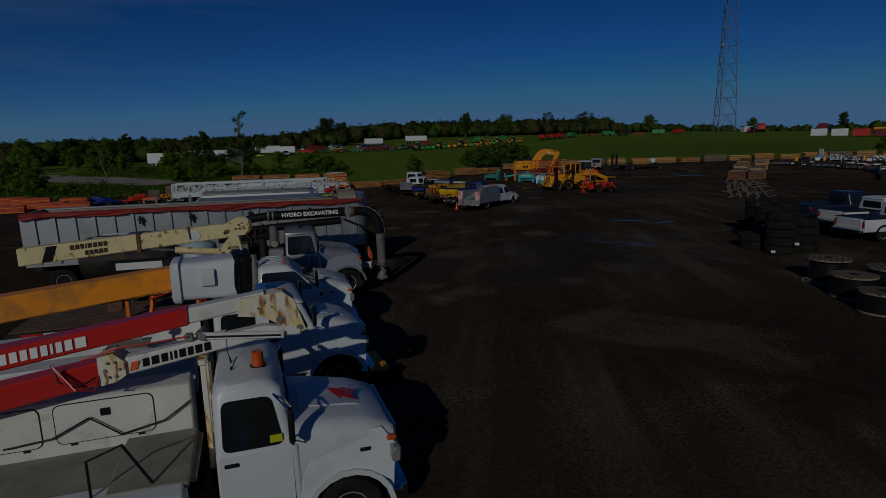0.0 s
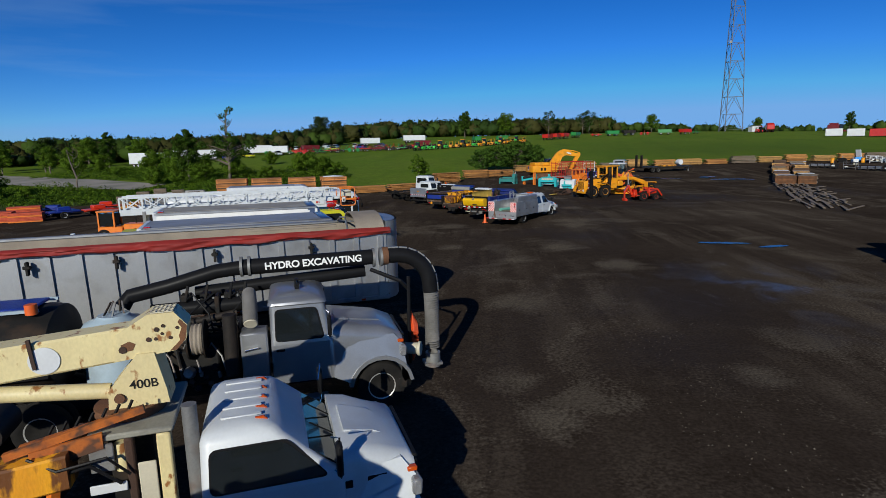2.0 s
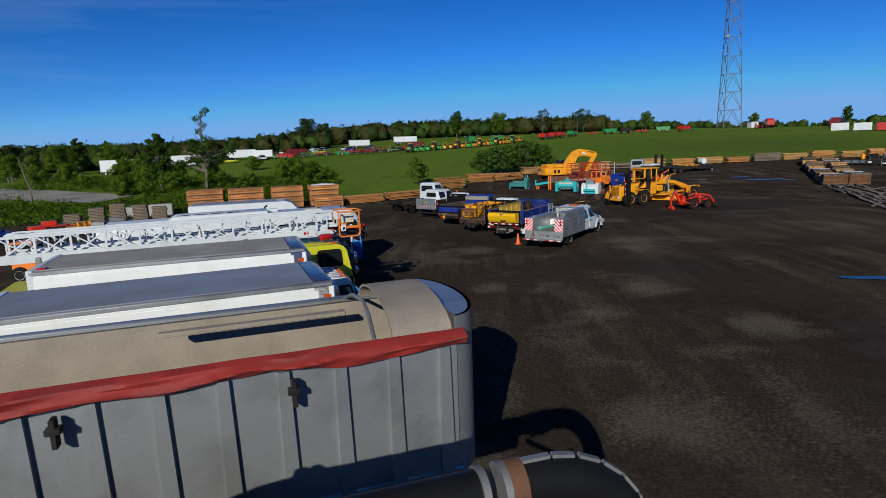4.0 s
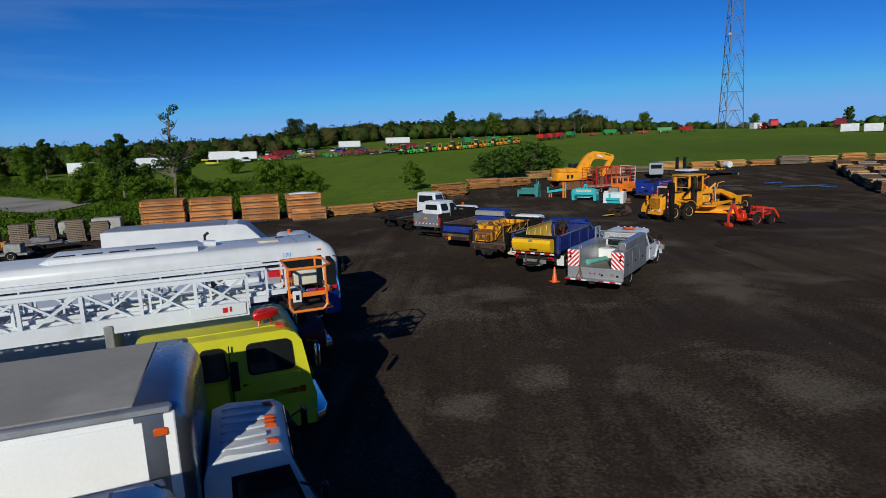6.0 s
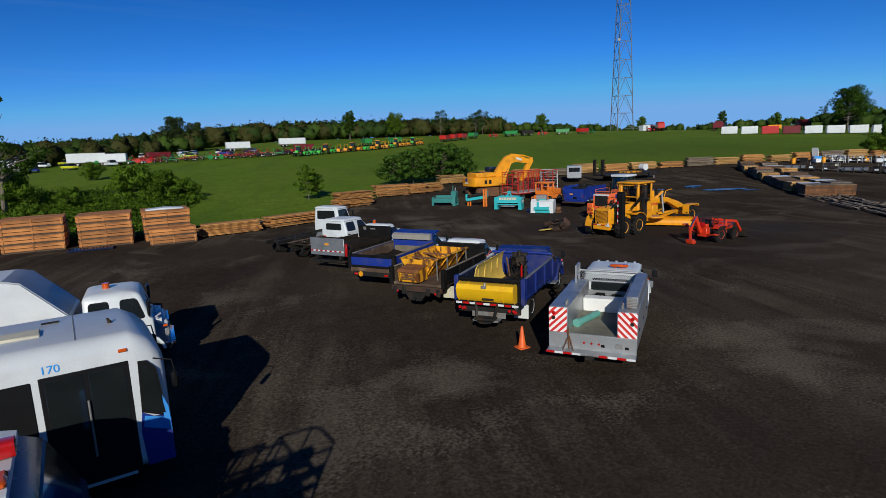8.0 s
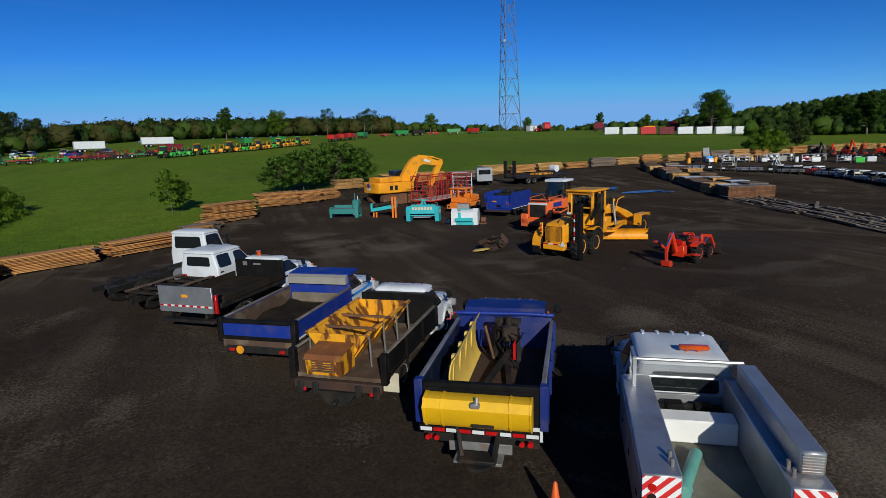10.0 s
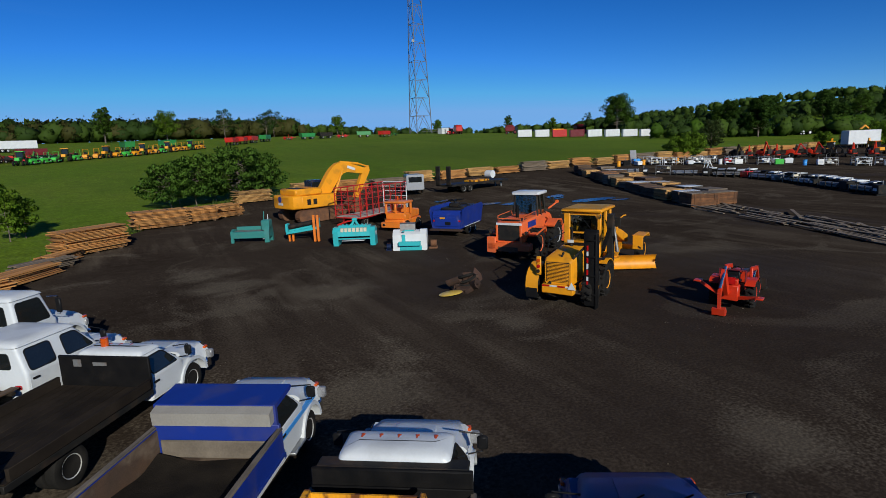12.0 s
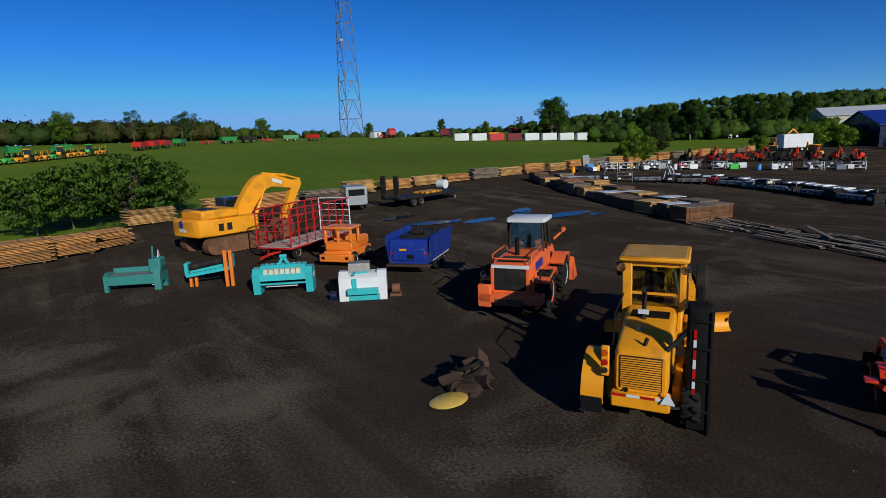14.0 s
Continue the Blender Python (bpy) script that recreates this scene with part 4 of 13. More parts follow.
def bucket_truck_a():
    T = row_thing("bucket_truck", 4.28, 6.83, 23.5, "white bonneted bucket truck with folded red and white boom", "truck", "parked trucks")
    x2 = truck_cab(T, WHITE, hw=1.06, hood=1.32, hood_z=1.93, nose_z=1.68, belt=1.74, roof=2.64, cab=1.04, wr=0.5, wx=-0.75, rake=0.22, taper=0.9, lights=0, wide=True)
    frame_rails(T, -1.2, -8.2)
    axle(T, -5.9, 0.95, 0.5, 0.27, True)
    part("beacon", G().cyl((x2 + 0.62, -0.35, 2.64), (x2 + 0.62, -0.35, 2.86), 0.09, 0.08, 16), AMBER, T, "amber rotating beacon")
    part("beacon_base", G().cyl((x2 + 0.62, -0.35, 2.6), (x2 + 0.62, -0.35, 2.66), 0.115, None, 16), BLACK, T)
    part("antenna", G().bar((x2 + 0.25, -0.1, 2.64), (x2 + 0.2, 0.0, 2.84), 0.01).cyl((x2 + 0.25, -0.1, 2.62), (x2 + 0.24, -0.09, 2.72), 0.02, 0.01, 8), BLACK, T)
    part("antenna", G().bar((x2 + 0.25, -0.4, 2.64), (x2 + 0.34, -0.3, 2.8), 0.01).cyl((x2 + 0.25, -0.4, 2.62), (x2 + 0.26, -0.39, 2.7), 0.025, 0.012, 8), BLACK, T)
    # a red winged emblem on the bonnet as plain shapes
    g = G()
    for k, (x, y, a) in enumerate(((-0.75, 0.1, 20), (-0.72, -0.12, -30), (-0.6, 0.02, 70), (-0.85, 0.0, -60))):
        g.add([(-0.2, -0.03, 0), (0.2, -0.06, 0), (0.08, 0.1, 0), (-0.12, 0.05, 0)], [(0, 1, 2, 3)], pose(x + 0.1, y, 1.862 - 0.17 * (x + 0.65) + k * 0.002, 0, 9, a))
    part("emblem", g, RED, T, "red emblem on the bonnet")
    part("exhaust_pipe", G().tube([(x2 - 0.12, 0.85, 0.9), (x2 - 0.12, 0.85, 2.75), (x2 - 0.25, 0.85, 2.9)], 0.07, 10), STEEL, T)
    # utility body: lockers either side, the one across the deck taller, grey deck and a bin behind the cab
    for s in (-1, 1):
        top = 2.15 if s > 0 else 1.4
        lk = part("locker", G().box(-7.9, x2 - 0.42, s * 0.95 - 0.28, s * 0.95 + 0.28, 0.8, top, 0.03), BOOMWHITE if s > 0 else WHITE, T)
        for k in range(3):
            x = -7.1 + 1.5 * k
            part("locker_door", G().box(x - 0.66, x + 0.66, s * 1.23 - 0.012, s * 1.23 + 0.012, 0.95, top - 0.13, 0.02), WHITE, lk)
            if s > 0:
                rim = rounded([(x - 0.67, 1.45), (x + 0.67, 1.45), (x + 0.67, 2.08), (x - 0.67, 2.08)], 0.12)
                part("door_seal", G().prism(rim, 0.664, 0.672), DARK, lk)
                part("inner_door", G().prism(rounded([(x - 0.655, 1.465), (x + 0.655, 1.465), (x + 0.655, 2.065), (x - 0.655, 2.065)], 0.11), 0.656, 0.67), BOOMWHITE, lk)
                part("latch", G().box(x - 0.06, x + 0.08, 0.645, 0.66, 1.82, 1.94, 0.01), BLACK, lk)
                for q in (-0.45, 0.45):
                    part("hinge", G().box(x + q - 0.04, x + q + 0.04, 0.645, 0.66, 1.42, 1.46, 0.005), DARK, lk)
    part("deck", G().box(-7.9, x2 - 0.3, -0.68, 0.66, 1.22, 1.3, 0.01), DECKGREY, T, "dusty grey steel deck")
    part("deck_bin", G().box(x2 - 1.35, x2 - 0.36, -0.95, 0.6, 1.3, 1.42, 0.02), DECKGREY, T, "dusty grey bin lid behind the cab")
    part("grab_rail", G().tube([(x2 - 1.5, -0.9, 1.3), (x2 - 1.5, -0.9, 1.9), (x2 - 1.1, -0.85, 2.02), (x2 - 0.8, -0.85, 1.42)], 0.02, 6), BLACK, T)
    part("boom_rest", G().box(x2 - 0.2, x2 - 0.12, 0.16, 0.22, 0.9, 2.62, 0.01).box(x2 - 0.2, x2 - 0.12, 0.6, 0.66, 0.9, 2.62, 0.01).box(x2 - 0.22, x2 - 0.1, 0.12, 0.7, 2.58, 2.66, 0.015), RUSTY_WHITE, T, "rust-stained boom rest")
    # lower boom and upper boom folded over the cab
    y = 0.42
    lo = part("lower_boom", beam([(-7.4, y, 2.12), (-3.9, y, 2.63), (-1.75, y, 2.92), (-1.2, y, 2.86)], [0.28, 0.26, 0.2, 0.14], [0.3, 0.26, 0.2, 0.12]), BOOMWHITE, T, "white steel lower boom")
    part("red_boom_sleeve", beam([(-7.4, y, 2.11), (-3.95, y, 2.62)], [0.36, 0.34], [0.38, 0.34]), RED, lo, "red sleeve on the lower boom")
    part("collar", G().prism([(-4.0, 2.44), (-3.78, 2.48), (-3.66, 2.56), (-3.66, 2.76), (-3.8, 2.9), (-4.0, 2.86)], y - 0.2, y + 0.2), RUSTY_WHITE, lo, "rust-stained bolted collar")
    for k in range(6):
        a = 2 * math.pi * k / 6
        part("bolt", G().cyl((-3.83 + 0.09 * math.cos(a), y - 0.23, 2.67 + 0.12 * math.sin(a)), (-3.83 + 0.09 * math.cos(a), y - 0.19, 2.67 + 0.12 * math.sin(a)), 0.02, None, 6), STEEL, lo)
    part("boom_sleeve", beam([(-3.66, y, 2.66), (-2.3, y, 2.86)], [0.3, 0.26], [0.25, 0.23]), BOOMWHITE, lo, "white boom sleeve with dark bars of lettering")
    part("lettering_mark", G().prism([(-3.62, 2.6), (-3.52, 2.615), (-3.48, 2.74), (-3.58, 2.725)], y - 0.17, y - 0.13), CONE, lo)
    letter_bars((0.7, 0.8, 0.7, 0.22, 0.3, 0.7, 0.6, 0.75, 0.7), -3.44, 2.63, 0.125, 0.147, y - 0.14, BLACK, lo, 0.24)
    up = part("upper_boom", beam([(-7.6, y + 0.12, 2.62), (-1.7, y + 0.12, 3.42)], [0.3, 0.26], [0.3, 0.22]), BOOMWHITE, T, "worn white upper boom")
    red = part("red_boom_sleeve", beam([(-7.4, y + 0.12, 2.65), (-2.8, y + 0.12, 3.27)], [0.38, 0.32], [0.34, 0.26]), RED, up, "red boom sleeve with white bars of lettering")
    letter_bars((0.65, 0.55, 0.9, 0.6, 0.6, 0.55, 0.35, 0.55, 0.35, 0.6, 0.6, 0.6, 0.55, 0.6, 0.55, 0.2, 0.5, 0.6, 0.9), -6.4, 2.71, 0.15, 0.1348, y - 0.056, BOXWHITE, red, 0.24)
    part("knuckle", G().prism([(-2.1, 3.2), (-1.72, 3.14), (-1.22, 2.82), (-1.1, 2.88), (-1.26, 3.38), (-1.42, 3.52), (-2.05, 3.47)], y - 0.05, y + 0.29), RUSTY_WHITE, T, "rust-streaked boom knuckle")
    for x, z, q in ((-1.2, 2.92, 0.05), (-1.5, 3.08, 0.055), (-1.7, 3.38, 0.018), (-1.6, 3.3, 0.016), (-1.8, 3.3, 0.016)):
        part("pin", G().cyl((x, y - 0.07, z), (x, y + 0.31, z), q, None, 12), STEEL, T)
    part("boom_link", G().bar((-2.62, y - 0.17, 3.0), (-1.45, y - 0.13, 2.86), 0.04, 0.1), BOOMWHITE, T)
    part("boom_link", G().bar((-2.62, y - 0.19, 2.99), (-1.5, y - 0.15, 2.86), 0.02, 0.03), DARK, T)
    part("link_roller", G().cyl((-2.62, y - 0.21, 2.99), (-2.62, y + 0.19, 2.99), 0.055, None, 14), STEEL, T)
    part("link_bracket", G().box(-2.86, -2.74, y - 0.16, y - 0.04, 2.92, 3.04, 0.02), STEEL, T)
    part("hydraulic_hose", G().tube([(-4.2, y - 0.2, 2.86), (-3.7, y - 0.2, 2.98), (-3.3, y - 0.2, 2.99), (-2.8, y - 0.18, 3.02)], 0.014, 6), RED, T)
    for k in range(3):
        part("hydraulic_hose", G().tube([(-4.55, y - 0.2, 2.85), (-4.45 + 0.1 * k, y - 0.32 - 0.04 * k, 2.62 - 0.06 * k), (-4.25 + 0.1 * k, y - 0.28, 2.5 - 0.04 * k), (-4.0, y - 0.2, 2.6)], 0.013, 6), RED if k else BLACK, T)
    part("turret", G().cyl((-7.0, 0.3, 1.1), (-7.0, 0.3, 2.0), 0.35, 0.3, 16).box(-7.3, -6.7, 0.05, 0.7, 1.9, 2.75, 0.05), WHITE_OLD, T)
    part("cable_loop", G().tube([(-2.9, 0.62, 1.88), (-3.3, 0.6, 1.62), (-3.9, 0.6, 1.5), (-4.3, 0.6, 1.84), (-4.8, 0.6, 1.6), (-5.4, 0.6, 1.55)], 0.014, 6), BLACK, T)
    # window stay bars and a yellow-green notice behind the quarter light
    part("mirror_brace", G().tube([(-1.5, -1.04, 1.8), (-1.5, -1.24, 1.95), (-1.52, -1.24, 2.3), (-1.7, -0.98, 2.45)], 0.014, 6), CHROME, T)
    part("notice", G().box(-1.78, -1.62, -1.075, -1.05, 1.8, 1.9), LIME, T, "yellow-green notice in the window")
    part("vent", G().box(-0.56, -0.4, -1.0, -0.93, 1.36, 1.42, 0.01), BLACK, T)


def dark_van_truck():
    """The neighbour at the row's near end: only its roof edge shows, and its shade falls on the next truck."""
    T = row_thing("box_truck", 1.7, 2.0, 24.0, "dark blue box truck parked close beside the bucket truck", "truck", "parked trucks")
    x2 = truck_cab(T, NAVY, hw=1.05, hood=0.95, hood_z=1.75, nose_z=1.5, belt=1.6, roof=2.35, cab=1.4, wr=0.5, wx=-0.75, lights=0, mirror=False)
    part("body", G().loft([rr(x2 - 0.2, 1.1, 0.95, 2.5, 0.14), rr(x2 - 0.3, 1.18, 0.9, 2.62, 0.16), rr(x2 - 5.0, 1.18, 0.9, 2.62, 0.16)]), NAVY, T)
    frame_rails(T, -1.2, x2 - 5.0)
    axle(T, x2 - 3.6, 0.95, 0.5, 0.27, True)


def bucket_truck_b():
    T = row_thing("bucket_truck", 5.0, 11.65, 25.6, "white crew-cab bucket truck with an orange boom", "truck", "parked trucks")
    x2 = truck_cab(T, WHITE, hw=1.06, hood=1.05, hood_z=1.95, nose_z=1.68, belt=1.82, roof=2.52, cab=2.1, wr=0.52, wx=-0.75, rake=0.36, sill=0.8, crew=True, lights=5, taper=0.9, boxy=True)
    frame_rails(T, -1.2, -8.6)
    axle(T, -6.3, 0.95, 0.5, 0.27, True)
    part("cab_fairing", G().box(-2.45, -2.1, -0.75, 0.6, 2.53, 2.58, 0.03), CHROME, T)
    for s in (-1, 1):
        part("locker", G().box(-8.3, x2 - 0.4, s * 0.95 - 0.28, s * 0.95 + 0.28, 0.8, 1.75, 0.03), WHITE, T)
        for k in range(3):
            part("locker_door", G().box(-7.9 + 1.15 * k, -6.9 + 1.15 * k, s * 1.23 - 0.012, s * 1.23 + 0.012, 0.92, 1.65, 0.02), WHITE, T)
    part("deck", G().box(-8.3, x2 - 0.3, -0.7, 0.7, 1.2, 1.28, 0.01), DECKGREY, T, "dusty grey deck")
    vb = part("vent_box", G().box(-5.35, -4.6, -0.62, -0.02, 1.28, 1.72, 0.02), DECKGREY, T, "dusty grey vent box")
    part("box_lid", G().box(-5.38, -4.57, -0.65, 0.01, 1.72, 1.76, 0.01), DECKGREY, vb)
    for k in range(5):
        part("vent_slot", G().box(-5.25 + 0.13 * k, -5.17 + 0.13 * k, -0.632, -0.62, 1.4, 1.62), DARK, vb)
    part("hinge_bar", G().bar((-5.9, -0.5, 1.32), (-5.4, -0.2, 1.36), 0.03), STEEL, T)
    part("side_panel", G().prism([(x2 - 0.34, 1.28), (x2 - 0.34, 2.0), (x2 - 0.75, 1.95), (x2 - 1.5, 1.4), (x2 - 1.5, 1.28)], 0.6, 0.66), BOXWHITE, T)
    part("boom", beam([(-9.0, 0.5, 2.45), (-3.9, 0.5, 2.95)], [0.5, 0.42], [0.56, 0.5]), BOOM, T, "orange telescopic boom")
    part("boom_bracket", G().box(-5.4, -5.1, 0.35, 0.65, 2.3, 2.7, 0.02), RUST, T)
    part("work_lamp", G().lathe([(0.02, -0.14), (0.1, -0.1), (0.135, 0.0), (0.12, 0.02), (0.001, 0.0)], 18, pose(-4.75, -0.2, 2.12, 30, 0, 30)), CHROME, T, "round chrome work lamp")
    part("lamp_post", G().bar((-4.75, -0.18, 1.3), (-4.75, -0.18, 2.05), 0.04), STEEL, T)
    # the bucket lies on its side over the cab, its mouth closed by a black cover
    bk = part("bucket", G().loft([rr(-4.55, 0.44, 2.52, 3.3, 0.14), rr(-4.5, 0.5, 2.47, 3.36, 0.14), rr(-4.38, 0.5, 2.47, 3.36, 0.12), rr(-4.36, 0.44, 2.52, 3.32, 0.12), rr(-3.2, 0.48, 2.5, 3.36, 0.14)], pose(0.53, -0.12, 0.08, 0, 0, 0)), VINYL, T, "white fibreglass bucket lying on its side")
    part("bucket_step", G().loft([rr(-3.95, 0.05, 2.82, 3.18, 0.04), rr(-3.7, 0.05, 2.82, 3.18, 0.04)], pose(0.53, -0.62, 0.08, 0, 0, 0)), VINYL, bk)
    g = G()
    rings = []
    for k in range(10):
        jit = 0.02 + 0.012 * (k % 2)
        ring = [p for a, b in zip(rr(-3.3 + 0.036 * k, 0.5 + jit, 2.42 - jit, 3.38 + jit, 0.14), rr(-3.3 + 0.036 * k, 0.5 + jit, 2.42 - jit, 3.38 + jit, 0.14)[1:] + rr(-3.3 + 0.036 * k, 0.5 + jit, 2.42 - jit, 3.38 + jit, 0.14)[:1]) for p in [Vector(a).lerp(Vector(b), f / 3) for f in range(3)]]
        rings.append([(p[0] + 0.1 * noise.noise((p[1] * 5, p[2] * 5, k * 0.3)), p[1] + 0.07 * noise.noise((k * 0.9, p[2] * 7, p[1] * 3)), p[2] + 0.05 * noise.noise((k * 0.8, p[1] * 7, p[2]))) for p in ring])
    part("bucket_cover", g.loft(rings, pose(0.53, -0.12, 0.08, 0, 0, 0)), BLACK, bk, "crumpled black vinyl cover")
    part("bucket_mount", G().box(-3.4, -2.7, 0.2, 0.5, 2.3, 2.55, 0.02), DARK, T)
    part("plow_hitch", G().box(0.1, 0.55, -0.6, 0.6, 0.35, 0.45, 0.02).box(0.35, 0.5, -0.9, -0.5, 0.5, 0.58, 0.02), YELLOW, T)
    part("exhaust_pipe", G().tube([(x2 - 0.14, -0.6, 0.9), (x2 - 0.14, -0.6, 2.4)], 0.07, 10), DARK, T)


def crane_truck():
    T = row_thing("crane_truck", 5.66, 15.84, 21.4, "white truck with a cream boom crane behind its cab", "truck", "parked trucks")
    x2 = truck_cab(T, WHITE, hw=1.06, hood=0.9, hood_z=1.9, nose_z=1.68, belt=1.66, roof=2.42, cab=1.7, wr=0.52, wx=-0.75, rake=0.78, sill=0.8, lights=5, grille=BLACK, bumper=WHITE, taper=0.86, wide=True)
    for k in range(5):
        part("roof_rib", G().box(x2 + 0.25, x2 + 0.75, -0.6 + 0.28 * k, -0.52 + 0.28 * k, 2.42, 2.445, 0.012), WHITE, T)
    for s in (-1, 1):
        part("bonnet_vent", G().box(-0.72, -0.42, s * 0.96 - 0.03, s * 0.96 + 0.05, 1.36, 1.52, 0.02), BLACK, T)
        part("side_vent", G().box(-1.0, -0.9, s * 1.02 - 0.03, s * 1.02 + 0.03, 1.42, 1.52, 0.01), BLACK, T)
    frame_rails(T, -1.2, -9.0)
    axle(T, -6.8, 0.95, 0.5, 0.27, True)
    part("exhaust_pipe", G().tube([(x2 - 0.08, -0.7, 0.8), (x2 - 0.08, -0.7, 2.75)], 0.09, 12), STEEL, T)
    part("deck", G().box(-9.0, -4.7, -1.2, 1.2, 1.05, 1.2, 0.02), DARK, T)
    for k in range(9):
        part("deck_board", G().box(-8.9, -4.9, -1.15 + 0.26 * k, -0.92 + 0.26 * k, 1.2, 1.235, 0.005), WOODDARK, T)
    # rusty orange winch gear beside the crane's foot
    part("winch_frame", G().bar((-4.75, -0.7, 2.42), (-3.3, -0.62, 2.74), 0.07, 0.09).bar((-4.7, -0.4, 2.36), (-3.4, -0.36, 2.62), 0.06, 0.08), RUSTORANGE, T, "rusty orange winch frame")
    part("winch_plate", G().prism([(-4.5, 2.2), (-3.75, 2.36), (-3.75, 2.56), (-4.5, 2.44)], -0.74, -0.7), RUSTORANGE, T)
    part("winch_drum", G().cyl((-4.1, -0.68, 2.36), (-4.1, -0.2, 2.36), 0.13, None, 16), RUSTDARK, T)
    for k in range(7):
        part("link", G().bar((-4.3 + 0.14 * k, -0.66, 2.6 + 0.03 * k), (-4.26 + 0.14 * k, -0.6, 2.68 + 0.03 * k), 0.025), DARK, T)
    part("hydraulic_hose", G().tube([(-4.7, -0.78, 2.3), (-4.3, -0.85, 2.15), (-3.9, -0.8, 2.2), (-3.6, -0.76, 1.9)], 0.022, 6), BLACK, T)
    part("hydraulic_hose", G().tube([(-4.5, -0.8, 2.4), (-4.2, -0.9, 2.25), (-3.7, -0.86, 2.3), (-3.5, -0.76, 2.0)], 0.018, 6), BLACK, T)
    # pedestal: an open frame with valves and a guard
    part("pedestal", G().box(-3.8, -3.3, -0.4, 0.75, 0.75, 2.4, 0.03), DARK, T)
    part("pedestal_top", G().box(-3.95, -3.0, -0.7, 0.75, 2.42, 2.5, 0.02), DECKGREY, T)
    part("pedestal_leg", G().box(-3.2, -3.04, -0.7, -0.55, 0.75, 2.42, 0.02), CREAM, T)
    part("pedestal_leg", G().box(-3.55, -3.45, -0.7, -0.58, 0.75, 2.42, 0.02), RUSTDARK, T)
    part("pedestal_panel", G().box(-3.92, -3.66, -0.72, -0.68, 2.05, 2.4, 0.01), STEEL, T)
    part("valve_block", G().cyl((-3.6, -0.6, 2.0), (-3.6, -0.6, 2.35), 0.08, None, 12), CREAM, T)
    part("document_plate", G().box(-3.95, -3.55, -0.74, -0.71, 1.78, 1.9, 0.01), VINYL, T)
    part("guard", G().box(-3.42, -3.22, -0.73, -0.7, 0.95, 2.1, 0.01), BEIGE, T, "perforated metal guard")
    part("turntable", G().cyl((-3.58, 0, 2.5), (-3.58, 0, 2.62), 0.42, None, 20), RUST, T)
    ms = part("mast", G().prism([(-3.78, 2.62), (-3.08, 2.62), (-3.1, 2.8), (-3.2, 3.3), (-3.4, 3.3), (-3.76, 2.86)], -0.24, 0.24), CREAM, T, "cream crane mast with rust stains")
    letters("400B", 0.16, pose(-3.52, -0.246, 2.86, 90, 0, 0), DARK, ms)
    part("pin", G().cyl((-3.64, -0.28, 2.76), (-3.64, 0.28, 2.76), 0.06, None, 12), RUST, ms)
    bm_ = part("main_boom", beam([(-8.8, 0.0, 3.02), (-3.6, 0.0, 3.42), (-3.3, 0.0, 3.45)], [0.4, 0.38, 0.38], [0.48, 0.42, 0.4]), CREAM, T, "rust-streaked cream boom")
    part("boom_head", G().prism([(-3.66, 3.22), (-2.95, 3.29), (-2.82, 3.42), (-2.79, 3.61), (-2.93, 3.79), (-3.24, 3.79), (-3.62, 3.56)], -0.21, 0.21), CREAM, T, "rusty cream boom head plates")
    for x, z, q in ((-2.95, 3.5, 0.022), (-3.1, 3.62, 0.03), (-3.2, 3.5, 0.03), (-2.86, 3.62, 0.02), (-3.04, 3.56, 0.018), (-3.12, 3.5, 0.02), (-3.02, 3.66, 0.022), (-3.5, 3.4, 0.045)):
        part("pin", G().cyl((x - 0.05, -0.225, z - 0.03), (x - 0.05, 0.225, z - 0.03), q, None, 12), RUSTDARK, bm_)
    part("rust_patch", G().prism([(-3.02, 3.29), (-2.94, 3.295), (-2.83, 3.42), (-2.795, 3.6), (-2.87, 3.7), (-2.9, 3.66), (-2.86, 3.58), (-2.9, 3.48), (-2.89, 3.42)], -0.215, -0.18), RUST, bm_, "rust-eaten plate edge")
    part("rust_patch", G().prism([(-3.55, 3.34), (-3.44, 3.35), (-3.4, 3.43), (-3.47, 3.47), (-3.57, 3.43)], -0.215, -0.18), RUST, bm_)
    g = G()
    for k in range(6):
        g.bar((-3.2 + 0.05 * k, -0.18, 3.8), (-3.2 + 0.05 * k, 0.18, 3.8), 0.012)
        g.bar((-3.2, -0.18 + 0.07 * k, 3.8), (-2.95, -0.18 + 0.07 * k, 3.8), 0.012)
    part("mesh_step", g, BEIGE, bm_, "rusty expanded mesh on the boom head", smooth=False)
    letter_bars((0.8, 0.8, 0.7, 0.25, 0.8, 0.8, 0.8, 0.7), -7.55, 3.15, 0.13, 0.077, -0.196, RUSTDARK, bm_, 0.2)
    letter_bars((0.7, 0.8, 0.8, 0.8, 0.7), -7.2, 2.995, 0.12, 0.077, -0.2, RUSTDARK, bm_, 0.2)
    part("boom_band", G().prism([(-8.25, 2.86), (-8.0, 2.88), (-7.85, 3.3), (-8.1, 3.28)], -0.212, -0.19), BLACK, bm_)
    part("load_chart", G().cyl((-4.4, -0.206, 3.34), (-4.4, -0.195, 3.34), 0.17, None, 24), VINYL, bm_, "white round load chart plate")
    part("chart_pointer", G().bar((-4.5, -0.215, 3.25), (-4.53, -0.215, 3.62), 0.04), RUSTDARK, bm_)
    part("clamp", G().box(-5.9, -5.8, -0.23, 0.23, 2.96, 3.5, 0.01), RUST, bm_)
    part("boom_cylinder", G().cyl((-4.95, -0.08, 2.94), (-3.78, -0.05, 2.8), 0.1, None, 16), CREAM, T)
    part("cylinder_rod", G().cyl((-5.6, -0.08, 3.02), (-4.95, -0.08, 2.94), 0.05, None, 12), CHROME, T)
